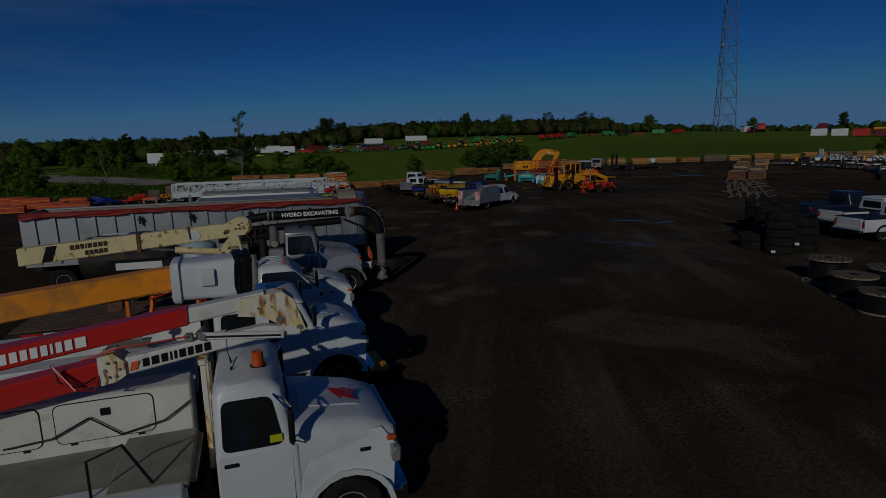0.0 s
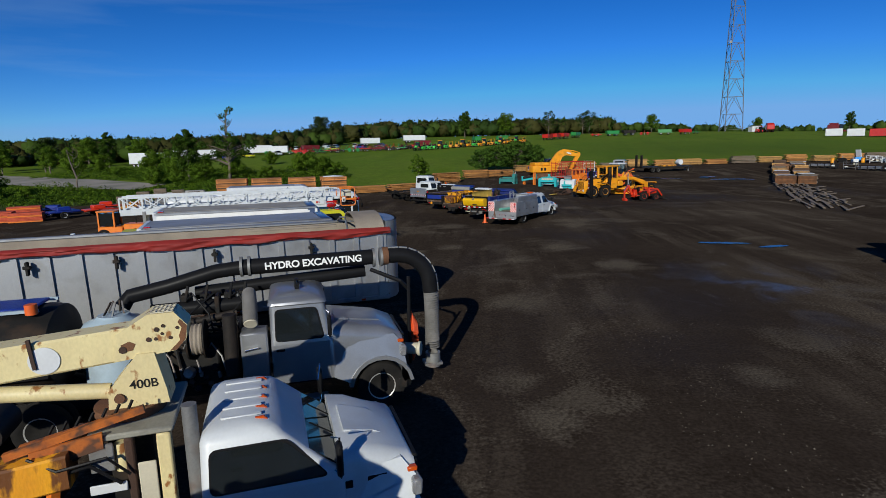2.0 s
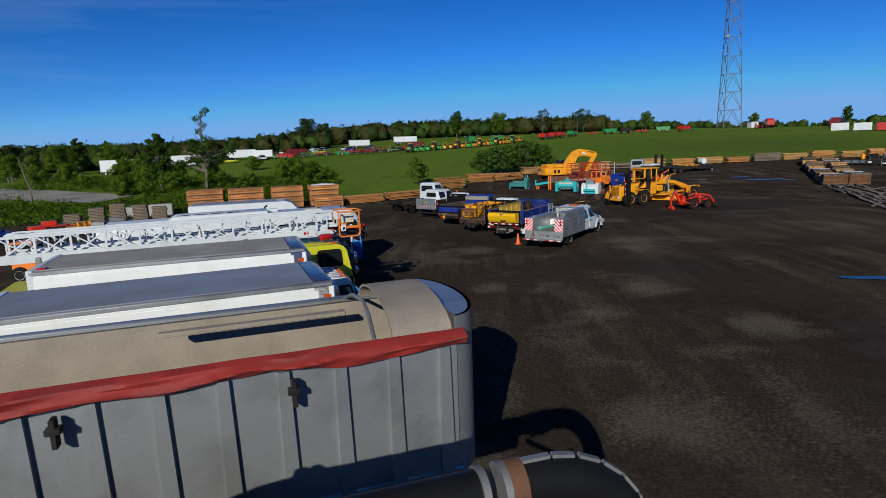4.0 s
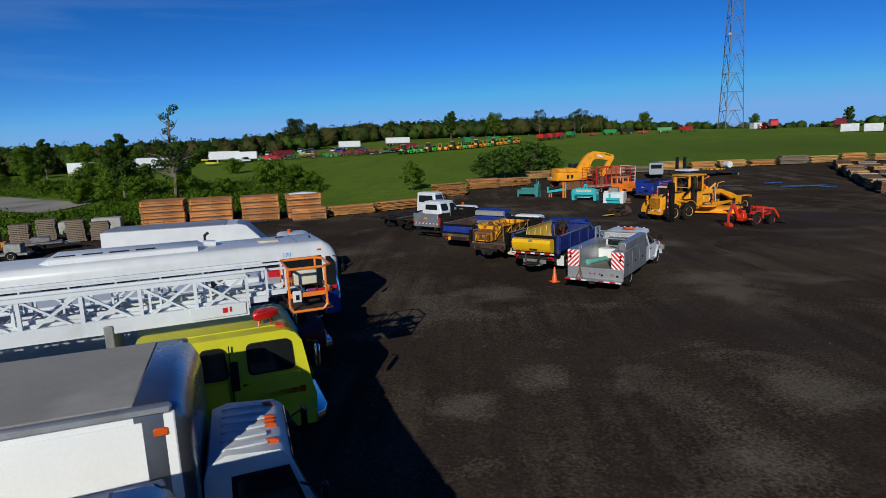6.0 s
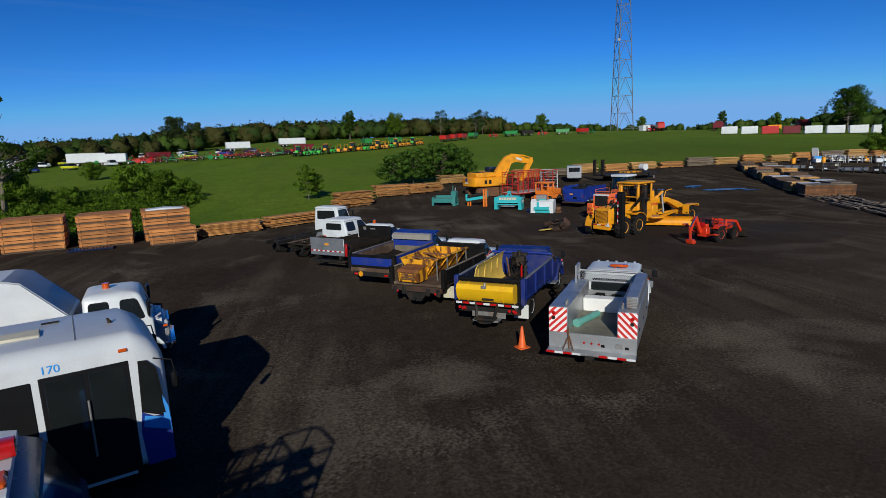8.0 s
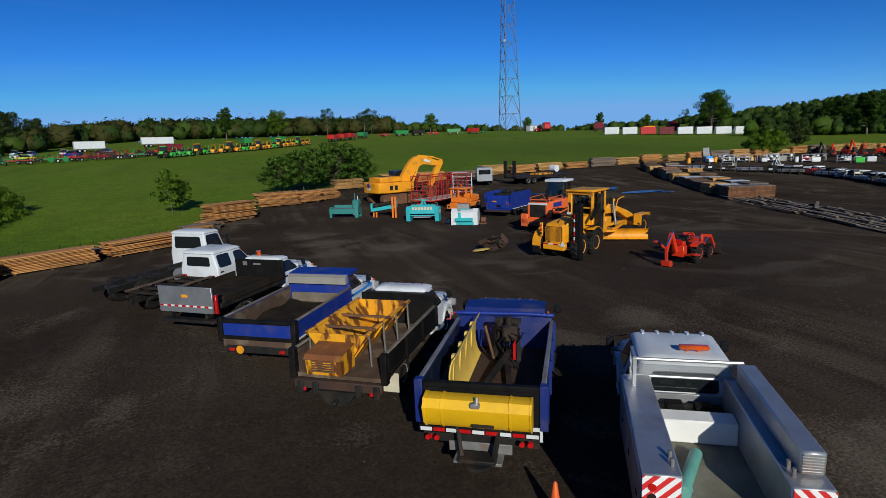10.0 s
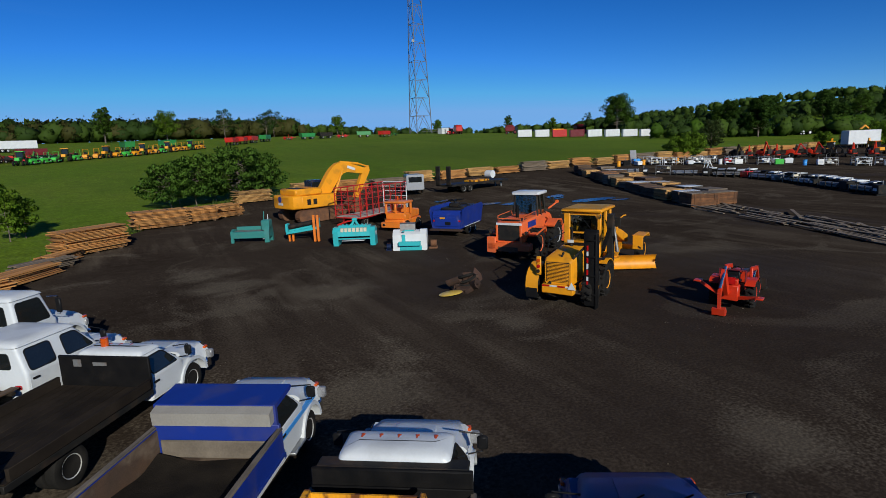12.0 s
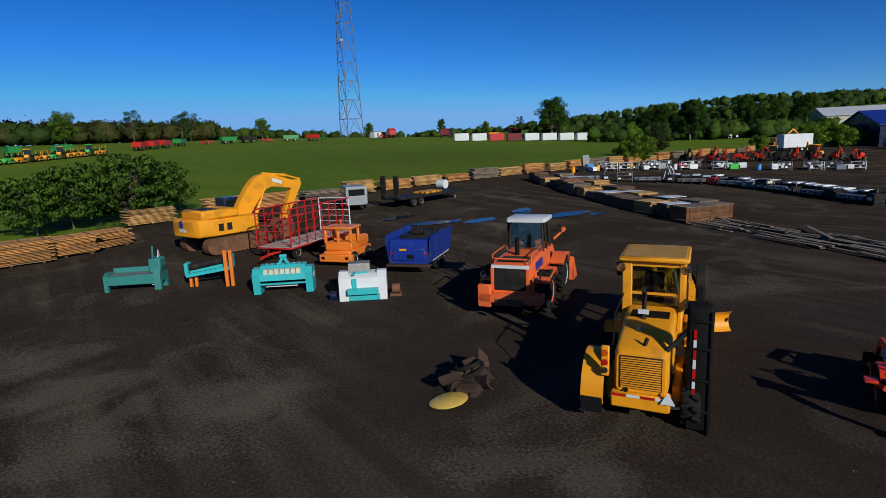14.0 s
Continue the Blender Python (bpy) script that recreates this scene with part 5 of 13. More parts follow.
    # folded orange jib below the boom
    part("jib", beam([(-6.6, -0.75, 1.95), (-4.1, -0.7, 2.2)], 0.36, 0.42), RUSTYEL, T, "orange folded jib")
    part("jib_plate", G().box(-5.3, -5.05, -0.96, -0.93, 1.9, 2.15, 0.01), BEIGE, T)
    for a, b in (((-5.6, -0.9, 1.2), (-5.5, -0.75, 1.9)), ((-4.4, -0.8, 1.2), (-4.3, -0.7, 2.1)), ((-6.2, -0.7, 1.2), (-6.2, -0.75, 1.9))):
        part("jib_strut", G().bar(a, b, 0.1), ORANGE, T)
    part("hydraulic_hose", G().tube([(-5.6, -0.95, 1.75), (-5.0, -1.1, 1.95), (-4.5, -1.0, 1.7), (-4.0, -0.8, 1.5)], 0.025, 7), RED, T)
    part("winch", G().cyl((-5.1, -0.3, 2.5), (-5.1, 0.3, 2.5), 0.2, None, 14), DARK, T)
    for k in range(8):
        part("reflector_tape", G().box(-8.6 + 0.5 * k, -8.12 + 0.5 * k, -1.225, -1.205, 1.08, 1.16), VINYL if k % 3 == 1 else RED, T)


def vacuum_truck():
    T = row_thing("vacuum_truck", 7.1, 20.65, 19.0, "silver hydro excavation truck with a black suction boom", "truck", "parked trucks")
    x2 = truck_cab(T, SILVER, hw=1.05, hood=1.46, hood_z=2.02, nose_z=1.74, belt=1.82, roof=2.72, cab=1.27, wr=0.55, wx=-0.55, rake=0.22, sill=0.9, lights=0, taper=0.9, boxy=True, wide=True, grille=BLACK, bumper=DARK)
    part("roof_lamp_bar", G().bar((x2 + 0.6, -0.2, 2.82), (x2 + 0.6, 0.4, 2.82), 0.03).box(x2 + 0.55, x2 + 0.65, -0.2, -0.12, 2.74, 2.86).box(x2 + 0.55, x2 + 0.65, 0.32, 0.4, 2.74, 2.86), BLACK, T)
    part("lettering_bar", G().box(-1.2, -0.78, -0.9, -0.875, 1.68, 1.74), BLACK, T)
    frame_rails(T, -1.2, -9.5)
    for x in (-7.2, -8.5):
        axle(T, x, 0.95, 0.52, 0.27, True)
    # exhaust, side box, hose reel and pump gear behind the cab
    part("exhaust_pipe", G().tube([(-3.28, -0.1, 1.4), (-3.28, -0.15, 2.5), (-3.26, -0.3, 2.74), (-3.24, -0.6, 2.6), (-3.22, -0.98, 2.28)], 0.15, 16, ), HOSE, T)
    part("exhaust_mouth", G().lathe([(0.09, 0), (0.135, 0), (0.145, 0.05), (0.1, 0.05)], 18, pose(-3.22, -1.0, 2.26, 40, 0, 0)), BEIGE, T)
    part("side_box", G().box(-3.45, x2 - 0.06, -1.05, -0.5, 0.85, 2.08, 0.03), ALU, T, "chequer-plate side box")
    part("box_handle", G().tube([(-3.36, -1.07, 1.7), (-3.36, -1.12, 1.74), (-3.1, -1.12, 1.78), (-3.1, -1.07, 1.74)], 0.015, 6), CHROME, T)
    part("muffler", G().cyl((-3.65, -0.95, 1.2), (-3.63, -0.95, 2.5), 0.14, None, 18), MUFFLER, T, "perforated muffler guard")
    part("engine_block", G().box(-5.1, -3.5, -0.5, 0.75, 0.85, 2.0, 0.06), DARK, T)
    part("pump", G().box(-4.7, -3.9, -0.8, -0.5, 1.0, 1.75, 0.04), DARK, T)
    for k in range(16):
        x, z = -5.0 + 0.09 * k, 0.95 + 0.5 * ((k * 5) % 7) / 7
        part("fitting", G().cyl((x, -0.82 - 0.03 * (k % 3), z), (x + 0.03 * (k % 2), -0.95, z + 0.05), 0.03 + 0.012 * (k % 4), None, 8).box(x - 0.03, x + 0.04, -0.88, -0.8, z - 0.1, z, 0.01), (STEEL, DARK, RUSTDARK, BLACK)[k % 4], T)
    part("valve", G().cyl((-4.5, -0.82, 1.3), (-4.5, -1.0, 1.35), 0.13, 0.09, 12), STEEL, T)
    rl = part("hose_reel", G().lathe([(0.14, -0.16), (0.4, -0.17), (0.4, -0.14), (0.16, -0.13), (0.16, 0.13), (0.4, 0.14), (0.4, 0.17), (0.14, 0.16)], 24, pose(-4.3, -0.75, 1.98, 0, 0, 90)), DARK, T)
    part("reel_hose", G().lathe([(0.17, -0.12), (0.31, -0.12), (0.33, -0.08), (0.31, -0.04), (0.33, 0.0), (0.31, 0.04), (0.33, 0.08), (0.31, 0.12), (0.17, 0.12)], 24, pose(-4.3, -0.75, 1.98, 0, 0, 90)), TANLINER, rl)
    part("top_duct", G().cyl((-5.3, 0.1, 2.42), (-3.4, 0.1, 2.45), 0.16, None, 16), BLACK, T)
    part("duct_bracket", G().box(-4.0, -3.9, -0.1, 0.3, 2.0, 2.7, 0.02), DARK, T)
    for k in range(9):
        x, y = -3.75 - 0.17 * k, -0.95 + 0.2 * ((k * 7) % 5) * 0.4
        part("pipe", G().tube([(x, y, 1.2), (x - 0.1, y + 0.1, 1.6 + 0.1 * (k % 3)), (x - 0.3, y + 0.25, 1.85), (x - 0.5, y + 0.4, 1.5)], 0.02 + 0.008 * (k % 3), 7), DARK if k % 3 else STEEL, T)
    part("water_cyclone", G().lathe([(0.001, 1.36), (0.3, 1.36), (0.34, 1.3), (0.56, 1.22), (0.62, 1.14), (0.63, 0.0), (0.001, 0.0)], 30, pose(-6.02, 0.05, 1.1, 90, 0, 0)), SKYGREY, T, "pale blue-grey steel cyclone")
    for k in range(5):
        part("cyclone_bracket", G().bar((-6.02 + 0.2 * math.cos(1.2 * k), 0.05 + 0.2 * math.sin(1.2 * k), 2.42), (-5.98 + 0.1 * math.cos(1.2 * k), 0.2 + 0.1 * math.sin(1.2 * k), 2.7), 0.03), (STEEL, DARK)[k % 2], T)
    # debris tank
    part("tank", G().loft([[(x, 1.1 * k * math.cos(a), 1.95 + 0.85 * k * math.sin(a)) for a in (2 * math.pi * i / 28 for i in range(28))] for x, k in ((-9.9, 0.6), (-9.75, 0.95), (-9.5, 1.0), (x2 - 4.3, 1.0), (x2 - 4.1, 0.95), (x2 - 4.0, 0.6))]), DARK, T, "black debris tank")
    g = G().box(-8.8, -6.9, -1.13, -1.09, 1.6, 2.05, 0.01)
    tb = part("name_board", g, BLACK, T)
    part("lettering_bar", G().box(-8.6, -7.1, -1.142, -1.13, 1.7, 1.95, 0.0), VINYL, tb, "white bar of lettering")
    part("tank_rail", G().bar((-9.4, 0.5, 2.8), (x2 - 4.3, 0.5, 2.8), 0.06).bar((-9.4, -0.5, 2.8), (x2 - 4.3, -0.5, 2.8), 0.06), SKYGREY, T)
    part("blue_cover", G().box(-8.4, x2 - 4.4, -0.45, 0.4, 2.8, 2.86, 0.03), TARPBLUE, T)
    part("beacon", G().cyl((x2 - 4.4, -0.55, 2.75), (x2 - 4.4, -0.55, 2.95), 0.11, None, 12), CONE, T)
    # suction boom
    y = 0.55
    pipe = part("suction_boom", G().tube([(-5.95, y - 0.1, 2.5), (-5.8, y, 2.7), (-5.0, y, 2.86), (-4.0, y, 3.12), (-3.45, y, 3.17)], 0.165, 16), BLACK, T, "black suction pipe")
    part("boom_tube", G().cyl((-3.45, y, 3.17), (-0.4, y, 3.21), 0.185, None, 20), BLACK, pipe)
    for x in (-3.47, -3.3, -0.44, -0.26):
        part("clamp", G().cyl((x, y, 3.19), (x + 0.06, y, 3.19), 0.23, None, 18), STEEL, pipe)
    letters("HYDRO EXCAVATING", 0.225, pose(-2.93, y - 0.196, 3.12, 90, -1.0, 0), BOXWHITE, pipe, space=0.98, bold=0.03)
    part("clamp_ring", G().cyl((-0.2, y, 3.21), (-0.06, y, 3.21), 0.22, None, 18), RUST, pipe)
    el = [(-0.06, y, 3.21)] + [(0.2 + 0.75 * math.sin(radians(a)), y - 0.1 * a / 90, 2.46 + 0.75 * math.cos(radians(a))) for a in range(0, 91, 15)] + [(0.96, y - 0.1, 2.25)]
    part("elbow", G().tube(el, 0.19, 16), BLACK, pipe)
    g = G()
    for i in range(len(el) - 1):
        a, b = Vector(el[i]), Vector(el[i + 1])
        d = (b - a).normalized()
        u = Vector((-d.z, 0, d.x)) * -0.2
        u = u if u.x + u.z > 0 else -u
        g.bar(a + u, b + u, 0.06, 0.03)
    tagged(part("elbow_strap", g, STEEL, pipe), kind="stuff")
    hose = [(0.96, y - 0.1, 2.27), (0.98, y - 0.12, 1.6), (1.0, y - 0.13, 1.0), (0.99, y - 0.12, 0.62)]
    part("suction_hose", G().tube(hose, 0.17, 16), HOSE, pipe, "ribbed grey hose")
    g = G()
    for k in range(24):
        z = 0.8 + 0.06 * k
        g.cyl((0.985, y - 0.122, z), (0.985, y - 0.122, z + 0.028), 0.185, None, 14)
    part("hose_rib", g, HOSE, pipe)
    part("nozzle", G().cyl((0.99, y - 0.12, 0.3), (0.99, y - 0.12, 0.66), 0.19, None, 16).box(0.75, 1.2, y - 0.3, y + 0.1, 0.36, 0.42), STEEL, pipe)
    part("boom_strut", G().tube([(0.35, y - 0.4, 0.55), (0.35, y - 0.35, 1.6), (0.4, y - 0.2, 2.7)], 0.045, 8).tube([(-0.5, y, 2.9), (0.2, y - 0.2, 2.6), (0.45, y - 0.1, 2.3)], 0.05, 8), BLACK, T)
    g = G()
    for k in range(7):
        r = 0.5 - 0.035 * k
        g.tube([(0.45 + 0.02 * k, y - 0.15 + r * 0.45 * math.cos(t), 1.15 + r * 1.25 * math.sin(t)) for t in (2 * math.pi * i / 20 for i in range(21))], 0.026, 6)
    part("coiled_hose", g, HOSEORANGE, T, "coil of orange water hose")
    part("front_pipe", G().lathe([(0.1, 0.0), (0.13, 0.0), (0.14, 0.3), (0.17, 0.32), (0.17, 0.38), (0.1, 0.38)], 16, pose(0.15, -0.25, 1.1, 0, 0, -115)), BEIGE, T)
    part("lower_boom_beam", G().tube([(-4.5, 0.8, 2.6), (-3.2, 0.82, 2.68), (-0.6, 0.84, 2.82)], 0.15, 14), BLACK, T)
    for x, dx in ((-4.6, 0.5), (-4.2, -0.3), (-3.7, 0.4), (-3.4, -0.2)):
        part("valve_bank", G().box(x - 0.12, x + 0.1, 0.1, 0.4, 2.5, 2.72, 0.02).cyl((x, 0.0, 2.6), (x + 0.05, 0.2, 2.9), 0.035, None, 8), DARK, T)
        part("hydraulic_hose", G().tube([(x, 0.1, 2.62), (x + 0.2, -0.15, 2.78), (x + dx, -0.35, 2.4), (x + dx + 0.1, -0.5, 2.0)], 0.02, 6), BLACK, T)
    part("battery_box", G().box(-5.3, -4.9, -0.9, -0.2, 1.0, 1.5, 0.03), DARK, T)
    for k in range(5):
        part("crossover_pipe", G().tube([(-5.3 + 0.05 * k, -0.6 + 0.15 * k, 1.9), (-4.6, -0.5 + 0.2 * k, 2.08 + 0.05 * k), (-3.9, -0.45 + 0.18 * k, 2.05 + 0.07 * k), (-3.6, -0.4 + 0.1 * k, 1.8)], 0.03 + 0.01 * (k % 3), 8), (DARK, MUFFLER, BLACK, RUSTDARK, DARK)[k], T)
    part("fallen_pipe", G().tube([(-5.2, -0.3, 2.1), (-4.4, -0.2, 2.2), (-3.55, -0.15, 2.32)], 0.075, 10), MUFFLER, T)


def dump_trailer():
    L = 14.0
    T = row_thing("dump_trailer", 8.48, 25.7, 21.5, "ribbed aluminium dump trailer with a rolled red tarp", "trailer", "parked trucks")
    hw, z0, z1 = 1.29, 1.35, 3.36
    for s in (-1, 1):
        w = part("side_wall", G().box(-L, -0.35, s * hw - 0.03, s * hw + 0.03, z0, z1, 0.01), ALU, T)
        part("liner", G().box(-L + 0.02, -0.4, s * (hw - 0.045) - 0.01, s * (hw - 0.045) + 0.01, z0 + 0.05, z1 - 0.02), TANLINER, w, "dusty tan inside wall")
        for k in range(19):
            x = -0.55 - 0.72 * k
            part("rib", G().prism([(x - 0.1, z0), (x + 0.1, z0), (x + 0.07, z1 - 0.12), (x - 0.07, z1 - 0.12)], [s * hw] * 4, [s * (hw + 0.1), s * (hw + 0.1), s * (hw + 0.1), s * (hw + 0.1)]), ALU, w)
        part("top_rail", G().box(-L, -0.3, s * hw - 0.07, s * hw + 0.09, z1 - 0.02, z1 + 0.08, 0.03), ALU, w)
        part("bottom_rail", G().box(-L, -0.3, s * hw - 0.06, s * hw + 0.12, z0 - 0.12, z0 + 0.02, 0.02), ALU, w)
    part("floor_pan", G().box(-L, -0.3, -hw, hw, z0 - 0.05, z0 + 0.05), TANLINER, T)
    # bowed front end
    pts = [(-0.35 + 0.55 * math.cos(radians(a)), hw * math.sin(radians(a))) for a in range(-90, 91, 15)]
    g = G()
    n = len(pts)
    vs = [(x, y, z) for z in (z0 - 0.1, z1 + 0.28) for x, y in pts] + [(-0.35 + (x + 0.35) * 0.9, y * 0.955, z) for z in (z0 - 0.1, z1 + 0.28) for x, y in pts]
    fs = [(i, i + 1, n + i + 1, n + i) for i in range(n - 1)] + [(2 * n + i, 3 * n + i, 3 * n + i + 1, 2 * n + i + 1) for i in range(n - 1)]
    fs += [(n + i, n + i + 1, 3 * n + i + 1, 3 * n + i) for i in range(n - 1)] + [(i, 2 * n + i, 2 * n + i + 1, i + 1) for i in range(n - 1)]
    fs += [(0, n, 3 * n, 2 * n), (n - 1, 3 * n - 1, 4 * n - 1, 2 * n - 1)]
    nose = part("front_wall", g.add(vs, fs), ALU, T, "bowed aluminium front wall")
    part("lettering_bar", G().box(0.13, 0.15, -0.55, -0.3, 2.75, 2.95).box(0.16, 0.175, -0.45, -0.1, 2.5, 2.58).box(0.16, 0.175, -0.45, -0.15, 2.3, 2.38), NAVY, nose)
    part("front_cap", G().add([(x, y, z1 + 0.28) for x, y in pts] + [(-0.36, -hw, z1 + 0.27), (-0.36, hw, z1 + 0.27)], [tuple(range(n))]), ALU, T)
    g = G()
    rings = []
    for k in range(11):
        a = radians(180 * k / 10)
        rings.append([(-0.9 + dx, hw * math.cos(a) * q, z1 + 0.05 + 0.42 * q * math.sin(a)) for dx, q in ((-0.35, 1.0), (0.5, 1.0), (0.5, 0.93), (-0.35, 0.93))])
    part("bulkhead_arch", g.loft(rings), TANLINER, T, "arched tarp bulkhead")
    part("tarp_bow", G().tube([(-1.5, -hw, z1 + 0.05), (-1.45, -hw * 0.5, z1 + 0.26), (-1.4, 0, z1 + 0.3), (-1.45, hw * 0.5, z1 + 0.26), (-1.5, hw, z1 + 0.05)], 0.03, 6), STEEL, T)
    part("spreader_bar", G().box(-4.4, -1.6, 0.55, 0.7, z1 - 0.05, z1 + 0.02, 0.01), TANLINER, T)
    part("end_bar", G().box(-L, -L + 0.12, -hw, hw, z1 - 0.2, z1 + 0.05, 0.02), TANLINER, T)
    # the tarp hangs bunched along the near wall, in long slanting folds
    rings = []
    for k in range(221):
        x = -0.25 - (L - 0.3) * k / 220
        sag = 0.5 + 0.5 * noise.noise((x * 0.33, 1.5, 0)) + 0.3 * noise.noise((x * 0.9, 3.1, 0))
        d = 0.03 + 0.2 * max(0.1, sag) * min(1.0, 0.25 + k / 40)
        f1, f2 = noise.noise((x * 1.1, 9.2, 0)), abs(noise.noise((x * 2.3, 4.4, 0)))
        ring = [(x, -hw - 0.02, z1 + 0.11 + 0.02 * f1)]
        for q in range(1, 9):
            u = q / 8
            fold = 0.03 * math.sin(8.0 * u + 1.3 * x + 5 * f1) + 0.04 * noise.noise((x * 1.6 + 2.2 * u, u * 3.0, 6.0))
            ring.append((x, -hw - 0.1 - 0.1 * math.sin(2.6 * u) - fold * (1 - 0.5 * f2), z1 + 0.1 - (d + 0.1) * u))
        rings.append(ring + [(x, -hw - 0.05, z1 - d), (x, -hw - 0.04, z1 + 0.03)])
    part("tarp", G().loft(rings), TARP, T, "bunched red vinyl tarp")
    g = G()
    for x in (-2.6, -5.2, -7.6, -9.6):
        g.box(x - 0.03, x + 0.03, -hw - 0.26, -hw - 0.12, z1 - 0.55, z1 - 0.2, 0.01).box(x - 0.08, x + 0.08, -hw - 0.27, -hw - 0.14, z1 - 0.38, z1 - 0.3, 0.01)
    part("tarp_strap", g, DARK, T)
    frame_rails(T, -0.8, -L, 1.15, 0.5)
    for x in (-L + 1.2, -L + 2.5, -L + 3.8):
        axle(T, x, 0.98, 0.52, 0.28, True)
    part("landing_leg", G().box(-2.9, -2.75, -0.7, -0.55, 0.05, 1.2, 0.01).box(-2.9, -2.75, 0.55, 0.7, 0.05, 1.2, 0.01).box(-3.0, -2.65, -0.78, -0.45, 0.0, 0.05).box(-3.0, -2.65, 0.45, 0.78, 0.0, 0.05), STEEL, T)
    for k in range(6):
        part("side_light", G().box(-1.2 - 1.8 * k, -1.08 - 1.8 * k, -hw - 0.14, -hw - 0.12, z0 - 0.08, z0 - 0.02), REDLENS if k % 2 else AMBER, T)


def box_truck(f, n, turn, top, roof_mat, label):
    """A cab-over delivery truck with an aluminium box."""
    T = row_thing("box_truck", f, n, turn, label, "truck", "box trucks")
    hw, h0 = 1.24, 0.95
    bx = -1.5  # front of the box
    L = 6.6
    body = part("box", G().box(bx - L, bx - 0.08, -hw, hw, h0, top - 0.12, 0.02), BOXWHITE, T, "white box body")
    for s in (-1, 1):
        part("side_panel", G().box(bx - L + 0.08, bx - 0.42, s * hw - 0.006, s * hw + 0.012, h0 + 0.08, top - 0.2, 0.004), BOXWHITE, body)
        part("top_rail", G().box(bx - L, bx - 0.1, s * (hw - 0.03) - 0.05, s * (hw - 0.03) + 0.05, top - 0.14, top - 0.02, 0.03), ALU, body)
        g = G()
        for k in range(28):
            g.box(bx - 0.55 - 0.22 * k, bx - 0.53 - 0.22 * k, s * hw - 0.0, s * hw + 0.03, top - 0.26, top - 0.24)
        part("rivet_line", g, ALU, body)
        part("marker_light", G().box(bx - 0.32, bx - 0.16, s * hw - 0.02, s * hw + 0.03, top - 0.4, top - 0.3, 0.015), AMBER, body, "amber marker light")
    # rounded front cap
    rings = [rr(bx - 0.5, hw, h0, top, 0.1), rr(bx - 0.2, hw, h0, top, 0.12), rr(bx - 0.06, hw - 0.02, h0, top - 0.08, 0.14), rr(bx + 0.04, hw - 0.1, h0, top - 0.22, 0.16), rr(bx + 0.07, hw - 0.16, h0, top - 0.34, 0.16)]
    part("front_cap", G().loft(rings), CAPMETAL, body, "rounded polished grey front cap")
    part("roof_skin", G().box(bx - L, bx - 0.5, -hw + 0.05, hw - 0.05, top - 0.12, top - 0.005, 0.03), roof_mat, body, "grey weathered roof skin")
    part("rear_frame", G().box(bx - L - 0.05, bx - L + 0.1, -hw - 0.01, hw + 0.01, h0 - 0.1, top + 0.01, 0.02), VINYL, body)
    part("rear_light", G().box(bx - L + 0.15, bx - L + 0.35, -hw + 0.1, -hw + 0.3, top, top + 0.04, 0.01), REDLENS, body)
    # cab-over cab
    w = 1.02
    cabx = [(0.05, 0.55, w - 0.02), (0.08, 1.25, w), (-0.02, 1.42, w), (-0.42, 2.22, w - 0.12), (-0.58, 2.34, w - 0.2), (-1.4, 2.4, w - 0.2), (-1.68, 2.32, w - 0.16), (-1.75, 2.15, w - 0.1), (-1.78, 1.3, w), (-1.78, 0.75, w), (-1.3, 0.7, w), (-1.2, 0.95, w), (-0.6, 0.95, w), (-0.5, 0.55, w)]
    cabx = [(x * 0.8, z, q) for x, z, q in cabx]
    part("cab", G().hull(cabx), WHITE, T)
    for k in range(6):
        y = -0.62 + 0.248 * k
        part("roof_rib", G().box(-1.2, -0.6, y - 0.05, y + 0.05, 2.37, 2.405, 0.015), WHITE, T)

    def at(z):
        return w - 0.12 * max(0.0, (z - 1.4) / 0.85)

    for s in (-1, 1):
        for nm, pts, mt, off in (("window_frame", [(-0.12, 1.36), (-0.46, 2.14), (-1.35, 2.14), (-1.38, 1.36)], BLACK, 0.008), ("side_window", [(-0.22, 1.42), (-0.5, 2.08), (-1.27, 2.08), (-1.3, 1.42)], GLASS, 0.016), ("door_panel", [(-0.05, 0.98), (-0.05, 1.32), (-1.42, 1.32), (-1.42, 0.98)], WHITE, 0.012)):
            pts = [(p[0] * 0.8, p[1]) for p in pts]
            part(nm, G().prism(pts, [s * (at(p[1]) - 0.03) for p in pts], [s * (at(p[1]) + off) for p in pts]), mt, T)
        part("mirror", G().box(-0.02, 0.08, s * 1.2 - 0.1, s * 1.2 + 0.1, 1.55, 1.95, 0.03).bar((-0.25, s * 0.98, 1.9), (0.0, s * 1.2, 1.9), 0.025), BLACK, T)
        part("headlight", G().box(0.0, 0.1, s * 0.75 - 0.18, s * 0.75 + 0.18, 0.82, 1.02, 0.03), CHROME, T)
    a, b = Vector((0.035, 0, 1.4)), Vector((-0.32, 0, 2.2))
    vs = [(p.x + k, y, p.z + k * 0.5) for k in (0.0, 0.022) for p, y in ((a, -0.92), (a, 0.92), (b, 0.8), (b, -0.8))]
    part("windscreen", G().add(vs, [(0, 1, 2, 3), (7, 6, 5, 4), (0, 4, 5, 1), (1, 5, 6, 2), (2, 6, 7, 3), (3, 7, 4, 0)]), GLASS, T)
    for y in (-0.6, -0.12, 0.0, 0.12, 0.6):
        part("roof_marker", G().loft([rr(-0.46, 0.03, 2.33, 2.38, 0.012, yc=y), rr(-0.52, 0.038, 2.34, 2.41, 0.014, yc=y), rr(-0.63, 0.016, 2.36, 2.41, 0.008, yc=y)]), AMBER, T, "amber roof marker light")
